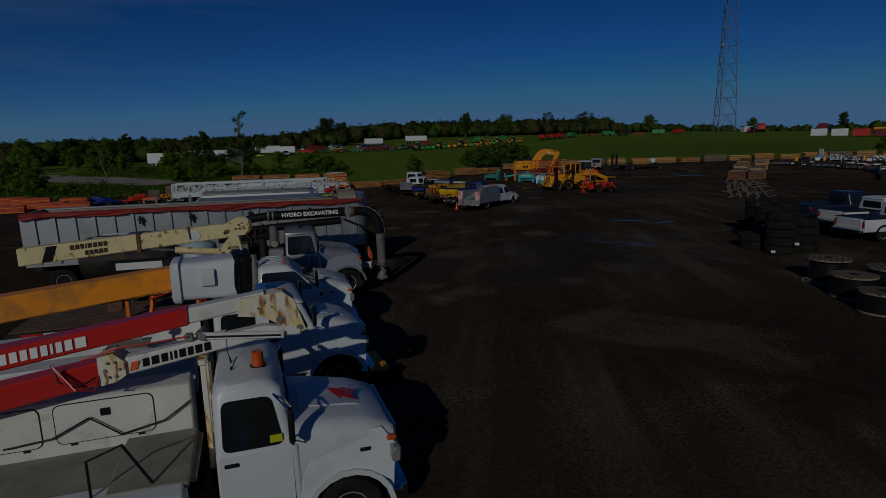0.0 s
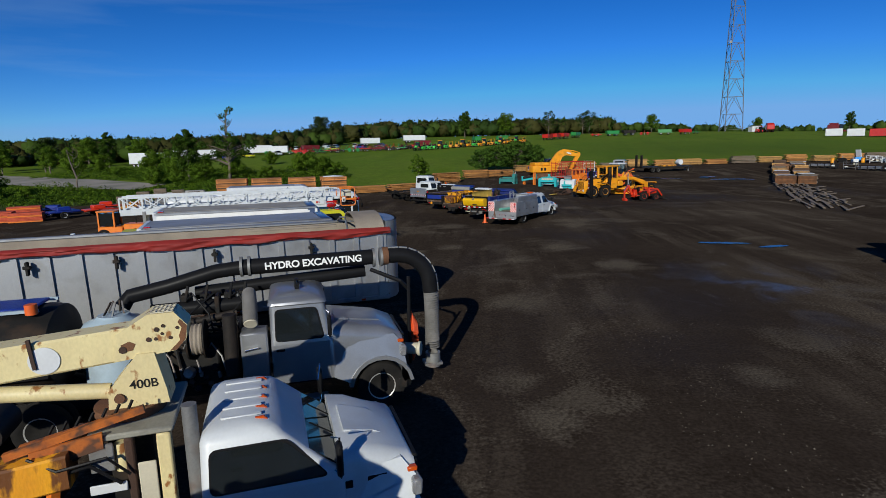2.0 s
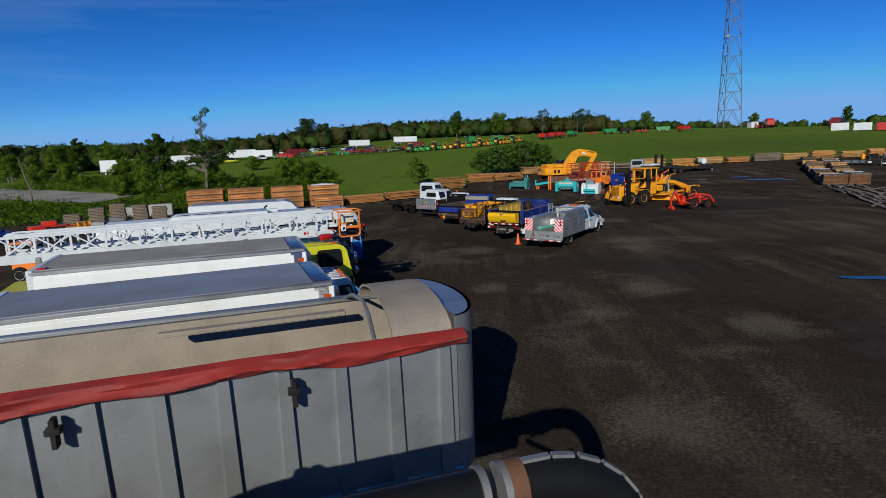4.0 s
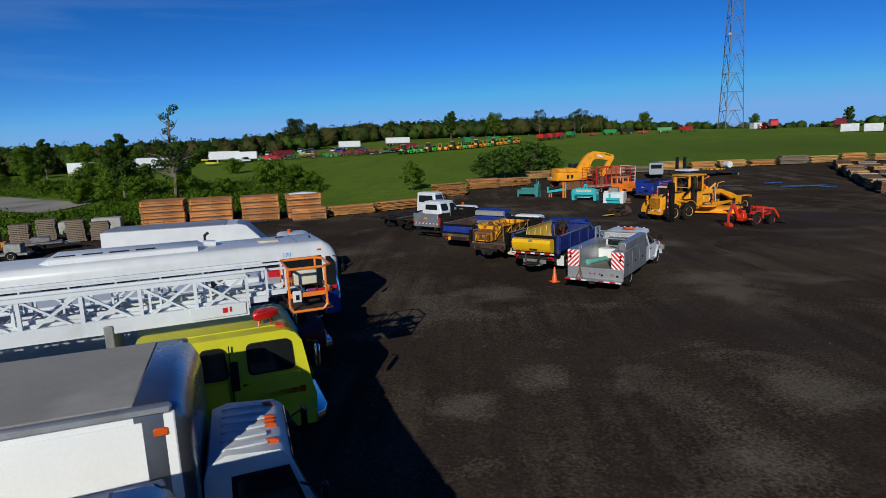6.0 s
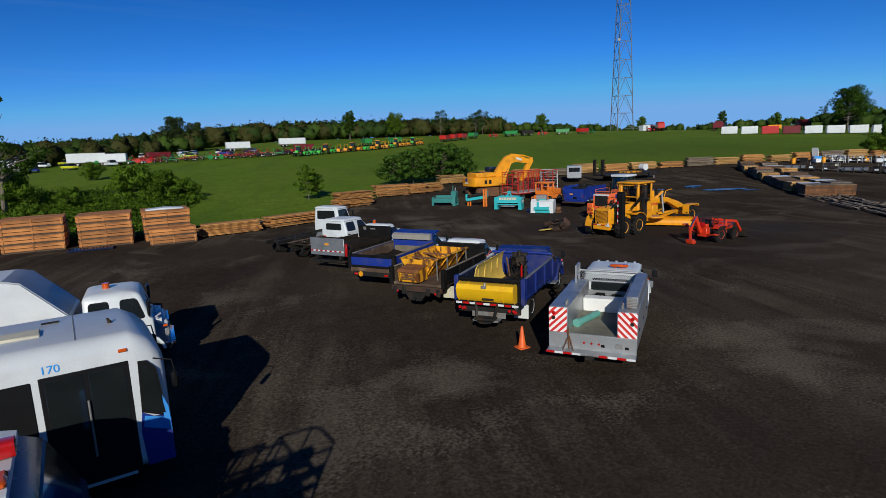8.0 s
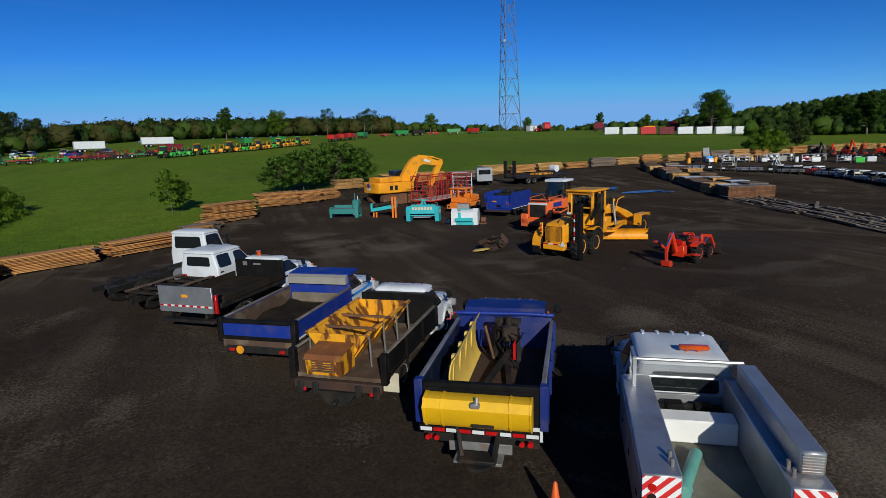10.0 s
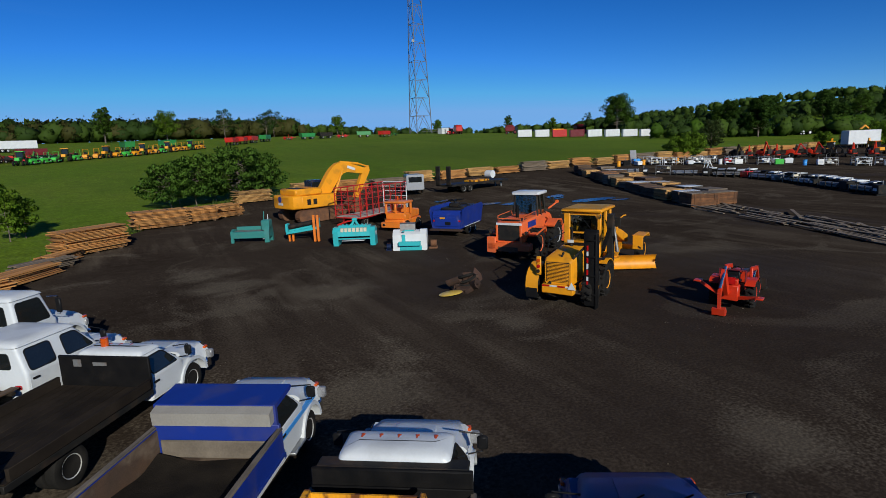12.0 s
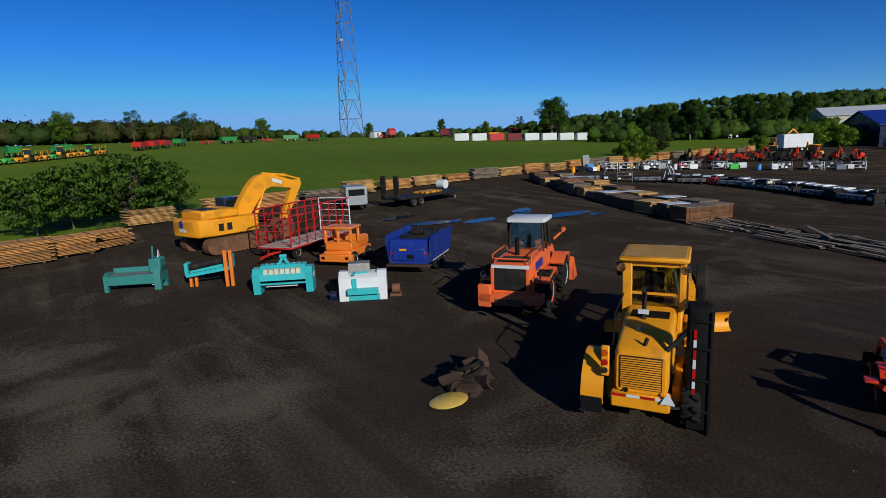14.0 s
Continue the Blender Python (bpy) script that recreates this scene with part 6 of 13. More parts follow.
    part("bumper", G().loft([rr(0.02, 1.0, 0.42, 0.72, 0.05), rr(0.14, 0.92, 0.44, 0.7, 0.05)]), WHITE, T)
    frame_rails(T, -0.2, bx - L)
    axle(T, -0.9, 0.85, 0.42, 0.24)
    axle(T, bx - L + 1.9, 0.86, 0.42, 0.24, True)


def ladder_truck():
    T = row_thing("ladder_fire_truck", 9.73, 38.6, 25.1, "lime yellow fire truck carrying a white ladder and orange basket", "fire truck", "parked trucks")
    hw, rf = 1.24, 2.68
    rows = [(0.1, 0.6, hw - 0.1), (0.12, 1.3, hw), (0.06, 1.5, hw), (-0.1, 2.45, hw - 0.02), (-0.22, rf - 0.06, hw - 0.05), (-0.4, rf, hw - 0.14), (-3.0, rf, hw - 0.14), (-3.12, rf - 0.06, hw - 0.05), (-3.15, 0.6, hw)]
    part("cab", G().hull(rows), LIME, T)
    for s in (-1, 1):
        yo = s * (hw + 0.008)
        for a, b in ((-0.3, -1.13), (-1.55, -1.97), (-2.1, -2.42)):
            part("window_frame", G().prism(rounded([(b - 0.04, 1.89), (a + 0.04, 1.89), (a - 0.02, 2.53), (b - 0.04, 2.53)], 0.12), yo - 0.08 * s, yo - 0.012 * s), BLACK, T)
            part("side_window", G().prism(rounded([(b, 1.93), (a, 1.93), (a - 0.05, 2.5), (b, 2.5)], 0.09), yo - 0.08 * s, yo - 0.003 * s), GLASS, T)
        part("vent", G().box(-1.5, -1.34, yo - 0.04, yo + 0.006, 1.64, 2.24, 0.02), BLACK, T)
        part("stripe", G().box(-1.2, -0.1, yo - 0.02, yo + 0.008, 1.38, 1.5, 0.0), AMBER, T, "amber reflective stripe")
        part("door_panel", G().box(-1.45, -0.2, yo - 0.02, yo + 0.006, 0.75, 1.84, 0.01), LIME, T)
        part("door_panel", G().box(-2.75, -1.55, yo - 0.02, yo + 0.006, 0.75, 1.84, 0.01), LIME, T)
        part("door_seam", G().box(-1.49, -1.47, yo - 0.02, yo + 0.01, 0.75, 2.56), BLACK, T)
        part("door_handle", G().box(-1.3, -1.12, yo - 0.02, yo + 0.02, 1.7, 1.76, 0.01), BLACK, T)
        part("mirror", G().box(0.1, 0.2, s * (hw + 0.2) - 0.09, s * (hw + 0.2) + 0.09, 1.95, 2.4, 0.03).bar((0.0, s * hw, 2.45), (0.15, s * (hw + 0.2), 2.45), 0.03), CHROME, T)
    part("windscreen", G().hull([(0.09, 1.55, hw - 0.06), (-0.09, 2.46, hw - 0.1), (-0.13, 2.46, hw - 0.1), (0.04, 1.55, hw - 0.06)], pose(0.02, 0, 0)), GLASS, T)
    part("bumper", G().loft([rr(0.1, hw, 0.48, 0.86, 0.06), rr(0.28, hw - 0.12, 0.5, 0.84, 0.06), rr(0.38, hw - 0.35, 0.52, 0.82, 0.06)]), CHROME, T, "chrome front bumper")
    part("light_bar", G().loft([rr(-0.42, 0.09, rf + 0.16, rf + 0.26, 0.04, yc=-0.38), rr(-0.52, 0.14, rf + 0.13, rf + 0.32, 0.05, yc=-0.42), rr(-0.86, 0.16, rf + 0.13, rf + 0.34, 0.05, yc=-0.58), rr(-0.95, 0.11, rf + 0.16, rf + 0.28, 0.04, yc=-0.62)]).bar((-0.55, -0.34, rf), (-0.58, -0.4, rf + 0.2), 0.02).bar((-0.8, -0.46, rf), (-0.78, -0.5, rf + 0.2), 0.02).bar((-0.6, -0.6, rf), (-0.62, -0.5, rf + 0.2), 0.02).bar((-0.86, -0.72, rf), (-0.84, -0.64, rf + 0.2), 0.02), REDLENS, T, "red warning light")
    part("roof_lamp", G().box(-0.55, -0.35, -0.95, -0.65, rf - 0.02, rf + 0.06, 0.03), AMBER, T)
    part("roof_strip", G().box(-3.0, -0.5, -0.72, -0.68, rf - 0.01, rf + 0.02, 0.005), LIME, T)
    part("body", G().box(-10.8, -3.25, -hw, hw, 0.75, 2.1, 0.03), LIME, T)
    for k in range(5):
        part("locker_shutter", G().box(-10.5 + 1.45 * k, -9.25 + 1.45 * k, -hw - 0.012, -hw + 0.01, 0.95, 1.95, 0.02), ALU, T)
    frame_rails(T, -0.2, -10.8)
    axle(T, -1.75, 1.0, 0.54, 0.3)
    for x in (-8.2, -9.5):
        axle(T, x, 0.98, 0.54, 0.28, True)
    # ladder: two nested sections of lattice
    lad = new("ladder")
    lad.parent = T
    tagged(lad, "white lattice aerial ladder")

    def section(x0, x1, half, z0, h, tube, bays, name, deep=1.9, crossed=True):
        g = G()
        for s in (-1, 1):
            g.bar((x0, s * half, z0), (x1, s * half, z0), tube, tube * deep)
            g.bar((x0, s * half, z0 + h), (x1, s * half, z0 + h), tube * 0.8)
            d = (x1 - x0) / bays
            for k in range(bays + 1):
                x = x0 + d * k
                g.bar((x, s * half, z0), (x, s * half, z0 + h), tube * 0.65)
                if k < bays and crossed:
                    g.bar((x, s * half, z0 + (h if k % 2 else 0)), (x + d, s * half, z0 + (0 if k % 2 else h)), tube * 0.5)
                    g.bar((x, s * half, z0 + (0 if k % 2 else h)), (x + d, s * half, z0 + (h if k % 2 else 0)), tube * 0.4)
        r = x0
        while r < x1:
            g.cyl((r, -half, z0 + 0.02), (r, half, z0 + 0.02), 0.022, None, 6)
            r += 0.36
        part(name, g, WHITE, lad, smooth=False)

    section(-10.6, -1.0, 0.52, rf + 0.4, 0.68, 0.1, 10, "base_section", 2.8)
    section(-10.4, -0.6, 0.4, rf + 0.52, 0.62, 0.07, 9, "middle_section", crossed=False)
    section(-9.8, -0.2, 0.3, rf + 0.6, 0.5, 0.055, 12, "fly_section", crossed=False)
    part("ladder_shield", G().box(-2.1, -1.05, -0.6, -0.57, rf + 0.3, rf + 0.55, 0.01), WHITE, lad)
    part("unit_mark", G().box(-1.5, -1.41, -0.612, -0.6, rf + 0.38, rf + 0.48), RED, lad)
    part("unit_mark", G().box(-1.37, -1.33, -0.612, -0.6, rf + 0.39, rf + 0.49), RED, lad)
    part("ladder_deck", G().box(-10.5, -3.6, -0.34, 0.34, rf + 0.36, rf + 0.4), RED, lad)
    for x in (-9.6, -3.5):
        part("ladder_rest", G().box(x - 0.08, x + 0.08, -0.6, 0.6, 2.1, rf + 0.42, 0.02), STEEL, T)
    # basket
    cg = part("basket", G().box(0.25, 1.15, -0.55, 0.6, rf + 0.18, rf + 0.21, 0.01), RUSTDARK, lad, "orange tubular rescue basket")
    cg.location = (-0.42, 0, -0.03)
    g = G()
    for z, e in ((rf + 0.2, 0.06), (rf + 1.12, 0.0)):
        loop = [(0.25 + e, -0.55, z), (0.98 - e, -0.55, z), (1.15 - e, -0.38, z), (1.15 - e, 0.43, z), (0.98 - e, 0.6, z), (0.25 + e, 0.6, z), (0.25 + e, -0.55, z)]
        part("basket_rail", G().tube(loop, 0.03, 8), ORANGE, cg)
    for y0 in (-0.55, 0.6):
        part("basket_band", G().box(0.22, 1.0, y0 - 0.02, y0 + 0.02, rf + 0.5, rf + 0.6, 0.01), ORANGE, cg)
        part("basket_post", G().tube([(0.31, y0, rf + 0.2), (0.24, y0, rf + 0.3), (0.24, y0, rf + 1.12)], 0.03, 8), ORANGE, cg)
        part("basket_post", G().tube([(0.94, y0, rf + 0.2), (1.02, y0, rf + 0.3), (1.02, y0, rf + 1.12)], 0.03, 8), ORANGE, cg)
    part("basket_band", G().box(1.12, 1.16, -0.4, 0.45, rf + 0.5, rf + 0.6, 0.01), ORANGE, cg)
    part("control_box", G().box(0.42, 0.92, -0.1, 0.1, rf + 0.66, rf + 0.98, 0.02), BEIGE, cg)
    part("control_panel", G().box(0.3, 0.48, -0.62, -0.57, rf + 0.42, rf + 0.66, 0.01), VINYL, cg, "white panel with a dark slot")
    part("slot", G().box(0.36, 0.43, -0.626, -0.62, rf + 0.47, rf + 0.58), BLACK, cg)
    part("nozzle", G().cyl((0.9, 0.1, rf + 0.4), (1.4, 0.05, rf + 0.5), 0.09, 0.06, 12).box(0.7, 0.95, -0.1, 0.2, rf + 0.26, rf + 0.5, 0.03), REDLENS, cg)
    part("seat_pad", G().box(0.5, 0.95, -0.35, 0.05, rf + 0.3, rf + 0.48, 0.05), DARK, cg)
    part("hose_tray", G().tube([(-0.6, 0.1, rf + 0.55), (0.2, 0.1, rf + 0.5), (0.8, 0.1, rf + 0.35)], 0.06, 8), DARK, cg)


def rescue_truck():
    T = row_thing("rescue_truck", 10.9, 43.1, 25.5, "white and maroon rescue truck with rooftop fan units", "fire truck", "parked trucks")
    hw, rf = 1.2, 2.45
    part("cab", G().hull([(0.1, 0.6, hw - 0.1), (0.1, 1.35, hw), (0.0, 1.5, hw), (-0.35, 2.28, hw - 0.1), (-0.6, rf - 0.02, hw - 0.16), (-2.6, rf, hw - 0.16), (-2.7, 0.6, hw)]), NAVY, T)
    part("windscreen", G().hull([(0.0, 1.52, hw - 0.1), (-0.33, 2.26, hw - 0.18), (-0.38, 2.26, hw - 0.18), (-0.05, 1.52, hw - 0.1)], pose(0.03, 0, 0)), GLASS, T)
    part("roof_cap", G().loft([rr(-0.6, hw - 0.2, rf - 0.06, rf + 0.1, 0.05), rr(-1.0, hw - 0.1, rf - 0.06, rf + 0.16, 0.06), rr(-2.4, hw - 0.08, rf - 0.06, rf + 0.18, 0.06)]), VINYL, T)
    part("lower_cab", G().box(-2.7, 0.13, -hw - 0.005, hw + 0.005, 0.6, 1.1, 0.03), MAROON, T)
    part("bumper", G().loft([rr(0.1, hw, 0.45, 0.8, 0.06), rr(0.32, hw - 0.15, 0.47, 0.78, 0.06)]), CHROME, T)
    for s in (-1, 1):
        part("side_window", G().box(-1.5, -0.4, s * hw - 0.02, s * hw + 0.012, 1.45, 2.15, 0.03), GLASS, T)
    part("lightbar", G().loft([rr(-0.55, 0.12, rf + 0.12, rf + 0.34, 0.05, yc=0.1), rr(-1.2, 0.16, rf + 0.12, rf + 0.36, 0.05, yc=0.1)]), REDLENS, T, "long red light bar")
    part("side_lamp", G().box(-0.9, -0.6, -0.8, -0.45, rf + 0.1, rf + 0.2, 0.03), AMBER, T)
    ac = part("fan_unit", G().box(-2.4, -1.5, -0.6, 0.45, rf + 0.16, rf + 0.34, 0.03), VINYL, T, "white rooftop fan unit")
    for y in (-0.32, 0.2):
        part("fan_grille", G().lathe([(0.02, 0), (0.2, 0.0), (0.21, 0.015), (0.02, 0.02)], 20, pose(-1.95, y, rf + 0.345, 90, 0, 0)), DARK, ac)
        g = G()
        for k in range(8):
            g.bar((-1.95, y, rf + 0.372), (-1.95 + 0.2 * math.cos(k * math.pi / 4), y + 0.2 * math.sin(k * math.pi / 4), rf + 0.372), 0.015)
        part("fan_guard", g, ALU, ac)
    part("body", G().box(-9.0, -2.8, -hw, hw, 0.7, rf + 0.2, 0.04), VINYL, T)
    part("body_roof", G().box(-8.9, -2.9, -hw + 0.15, hw - 0.15, rf + 0.2, rf + 0.28, 0.03), VINYL, T)
    part("body_stripe", G().box(-8.95, -2.85, -hw - 0.01, hw + 0.01, 0.75, 1.3, 0.01), MAROON, T)
    frame_rails(T, -0.2, -9.0)
    axle(T, -1.6, 0.98, 0.5, 0.28)
    axle(T, -7.2, 0.98, 0.5, 0.28, True)


def city_bus():
    T = row_thing("city_bus", 12.5, 47.35, 26.0, "white low-floor city bus with a blue front corner", "bus", "parked trucks")
    hw, rf, L = 1.28, 3.08, 12.0
    secs = []
    for x, z1, w, r in ((0.0, 2.5, hw - 0.2, 0.25), (-0.08, 2.7, hw - 0.1, 0.28), (-0.25, 2.9, hw - 0.03, 0.3), (-0.55, rf, hw, 0.3), (-L + 0.3, rf, hw, 0.3), (-L, rf - 0.15, hw - 0.05, 0.3)):
        secs.append(rr(x, w, 0.32, z1, r, 5))
    part("body", G().loft(secs), VINYL, T)
    for s in (-1, 1):
        y = s * hw
        part("window_band", G().box(-L + 1.2, -2.1, y - 0.02, y + 0.01, 1.3, 2.54, 0.02), BLACK, T)
        for k in range(6):
            part("side_window", G().box(-L + 1.3 + 1.42 * k, -L + 2.65 + 1.42 * k, y - 0.01, y + 0.018, 1.36, 2.46, 0.03), GLASS, T)
        g = part("front_window_frame", G().prism([(-0.06, 1.3), (-0.16, 2.3), (-0.3, 2.5), (-0.46, 2.52), (-0.5, 1.5)], y * 0.9, y + s * 0.012), BLACK, T)
        part("front_window", G().prism([(-0.1, 1.38), (-0.2, 2.25), (-0.32, 2.42), (-0.42, 2.44), (-0.46, 1.56)], y * 0.9, y + s * 0.02), GLASS, g)
        part("blue_corner", G().prism([(-0.02, 0.4), (-0.02, 1.3), (-0.3, 1.36), (-0.5, 1.5), (-0.55, 1.1), (-0.5, 0.4)], y * 0.88, y + s * 0.01), BLUE, T, "blue painted front corner")
        part("blue_flash", G().prism([(-0.02, 1.0), (-0.04, 1.5), (-0.12, 1.75), (-0.14, 1.3), (-0.46, 1.42), (-0.5, 1.2)], y * 0.85, y + s * 0.014), SKYBLUE, T)
        part("marker_light", G().box(-0.75, -0.6, y - 0.03, y + 0.03, 2.76, 2.82, 0.01), AMBER, T)
        part("turn_lamp", G().box(-0.3, -0.14, y * 0.97 - 0.05, y * 0.97 + 0.05, 1.2, 1.32, 0.02), AMBER, T)
        part("mirror", G().tube([(-0.2, y * 0.95, 2.5), (0.1, y * 1.08, 2.45), (0.14, y * 1.1, 2.2)], 0.015, 6).box(0.06, 0.18, y * 1.1 - 0.08, y * 1.1 + 0.08, 1.9, 2.22, 0.04), BLACKSTEEL, T)
    dr = part("door", G().box(-2.0, -0.6, -hw - 0.014, -hw + 0.03, 0.36, 2.58, 0.02), BLACK, T, "dark glazed front door")
    for x in (-1.26, -1.92):
        part("door_glass", G().box(x, x + 0.58, -hw - 0.022, -hw, 0.5, 2.5, 0.02), GLASS, dr)
    part("door_rail", G().cyl((-1.31, -hw - 0.05, 0.9), (-1.31, -hw - 0.05, 2.0), 0.02, None, 8), STEEL, dr)
    part("windscreen", G().loft([rr(0.01, hw - 0.22, 1.05, 2.4, 0.12), rr(0.04, hw - 0.3, 1.12, 2.32, 0.1)]), GLASS, T)
    part("skirt", G().box(-L + 0.1, -0.7, -hw - 0.004, hw + 0.004, 0.3, 0.9, 0.01), VINYL, T)
    letters("170", 0.2, pose(-1.95, -hw - 0.004, 2.64, 90, 0, 0), SKYBLUE, T)
    # roof gear
    part("roof_unit", G().loft([rr(-4.3, 0.3, rf - 0.1, rf + 0.02, 0.05), rr(-4.6, 0.82, rf - 0.1, rf + 0.16, 0.1), rr(-8.8, 0.86, rf - 0.1, rf + 0.18, 0.1), rr(-9.1, 0.5, rf - 0.1, rf + 0.02, 0.05)]), VINYL, T, "white rooftop air conditioning unit")
    for k in range(4):
        part("roof_grille", G().box(-8.7 + 0.75 * k, -8.15 + 0.75 * k, -0.55, -0.35, rf + 0.17, rf + 0.19), DARK, T)
    part("roof_vent", G().loft([rr(-4.4, 0.2, rf - 0.05, rf + 0.2, 0.1, yc=0.2), rr(-4.0, 0.2, rf - 0.05, rf + 0.16, 0.1, yc=0.2)]), VINYL, T)
    part("roof_hatch", G().box(-2.6, -1.9, -0.35, 0.1, rf - 0.02, rf + 0.05, 0.02), BEIGE, T)
    part("roof_seam", G().box(-1.38, -1.36, -hw + 0.25, hw - 0.25, rf - 0.01, rf + 0.006), STEEL, T)
    part("roof_lamp", G().cyl((-1.55, -0.95, rf - 0.12), (-1.5, -1.12, rf - 0.14), 0.06, None, 12).box(-1.2, -0.9, -1.1, -1.02, rf - 0.2, rf - 0.12, 0.02), CHROME, T)
    part("roof_stub", G().cyl((-0.75, -0.2, rf - 0.03), (-0.8, -0.2, rf + 0.1), 0.05, 0.02, 8).box(-1.9, -1.6, 0.55, 0.6, rf - 0.01, rf + 0.03), DARK, T)
    axle(T, -2.75, 1.05, 0.5, 0.28)
    axle(T, -L + 3.3, 1.05, 0.5, 0.28, True)


def tanker_truck():
    T = row_thing("service_truck", 11.2, 50.5, 24.0, "white service truck with tanks, blower boxes and pipework", "truck", "parked trucks")
    part("cab", G().hull([(0.1, 0.6, 1.0), (0.1, 1.3, 1.05), (-0.3, 2.1, 0.92), (-0.5, 2.24, 0.85), (-1.5, 2.26, 0.85), (-1.7, 2.1, 0.95), (-1.7, 0.6, 1.05)]), WHITE, T)
    part("windscreen", G().hull([(0.0, 1.35, 0.92), (-0.3, 2.05, 0.8), (-0.34, 2.05, 0.8), (-0.05, 1.35, 0.92)], pose(0.04, 0, 0)), GLASS, T)
    part("bed", G().box(-7.5, -1.8, -1.15, 1.15, 0.9, 1.1, 0.02), STEEL, T)
    part("tank", G().loft([[(x, 0.75 * k * math.cos(a), 1.85 + 0.72 * k * math.sin(a)) for a in (2 * math.pi * i / 24 for i in range(24))] for x, k in ((-7.3, 0.5), (-7.1, 1.0), (-4.6, 1.0), (-4.4, 0.5))]), ALU, T, "silver tank")
    part("blower_box", G().box(-3.5, -2.8, -0.7, 0.5, 1.1, 2.75, 0.05), VINYL, T)
    part("vent_grille", G().box(-2.79, -2.76, -0.55, 0.35, 2.2, 2.6, 0.01), DARK, T)
    part("generator", G().box(-2.7, -1.9, -0.9, 0.8, 1.1, 2.6, 0.06), VINYL, T)
    part("exhaust", G().tube([(-3.0, 0.2, 2.7), (-3.0, 0.2, 3.05), (-2.85, 0.2, 3.15)], 0.06, 8), DARK, T)
    part("pipe_arch", G().tube([(-7.2, -0.5, 2.4), (-6.5, -0.5, 2.8), (-5.0, -0.5, 2.85), (-4.2, -0.5, 2.5)], 0.09, 10), VINYL, T)
    frame_rails(T, -0.2, -7.6)
    axle(T, -1.0, 0.9, 0.46, 0.25)
    axle(T, -6.0, 0.9, 0.46, 0.25, True)


def nose_truck():
    T = row_thing("removal_truck", 13.6, 53.9, 19.0, "white truck with a tall body and sloped grey nose", "truck", "parked trucks")
    x2 = truck_cab(T, WHITE, hw=1.0, hood=0.3, hood_z=1.5, nose_z=1.4, belt=1.55, roof=2.4, cab=1.75, wr=0.45, wx=-0.75, rake=0.3, lights=0, taper=0.9, crew=True)
    part("beacon", G().cyl((x2 + 0.6, 0, 2.4), (x2 + 0.6, 0, 2.58), 0.1, None, 12), AMBER, T)
    hw = 1.2
    part("body", G().hull([(x2 - 0.25, 0.9, hw), (x2 - 0.25, 1.9, hw - 0.03), (x2 - 1.3, 3.02, hw - 0.08), (x2 - 1.7, 3.12, hw - 0.1), (x2 - 7.2, 3.12, hw - 0.08), (x2 - 7.25, 0.9, hw)]), VINYL, T)
    part("nose_shield", G().hull([(x2 - 0.3, 2.0, hw - 0.12), (x2 - 1.3, 3.05, hw - 0.16), (x2 - 1.7, 3.15, hw - 0.2), (x2 - 1.75, 3.0, hw - 0.2), (x2 - 0.4, 1.9, hw - 0.12)]), ALUROOF, T, "grey sloped nose shield")
    part("roof_skin", G().box(x2 - 7.1, x2 - 2.2, -hw + 0.12, hw - 0.12, 3.12, 3.15, 0.01), ALUROOF, T)
    frame_rails(T, -0.8, x2 - 7.2)
    axle(T, x2 - 5.5, 0.92, 0.48, 0.26, True)


SKYGREY = paint("grey_blue_paint", (0.36, 0.46, 0.53), 0.5, 0.3)
dark_van_truck()
bucket_truck_a()
bucket_truck_b()
crane_truck()
vacuum_truck()
dump_trailer()
box_truck(8.97, 30.35, 24.2, 3.3, ALUROOF, "white box truck with a shiny grey roof")
box_truck(9.12, 34.2, 22.0, 3.42, DUSTROOF, "white box truck with a dusty tan roof")
ladder_truck()
rescue_truck()
city_bus()
tanker_truck()
nose_truck()

HOPPER = paint("hopper_yellow_paint", (0.82, 0.47, 0.008), 0.45, 0.3, (0.4, 0.16, 0.02), coat=0.0)
YELLOWPALE = paint("pale_yellow_paint", (0.8, 0.54, 0.1), 0.5, 0.35, (0.4, 0.2, 0.05))


# ---- the second row: work trucks parked nose to the yard's middle ----
def stand(name, x, y, turn, label, category, group=""):
    return thing(name, x, y, turn, label, category, group, hgt(x, y))


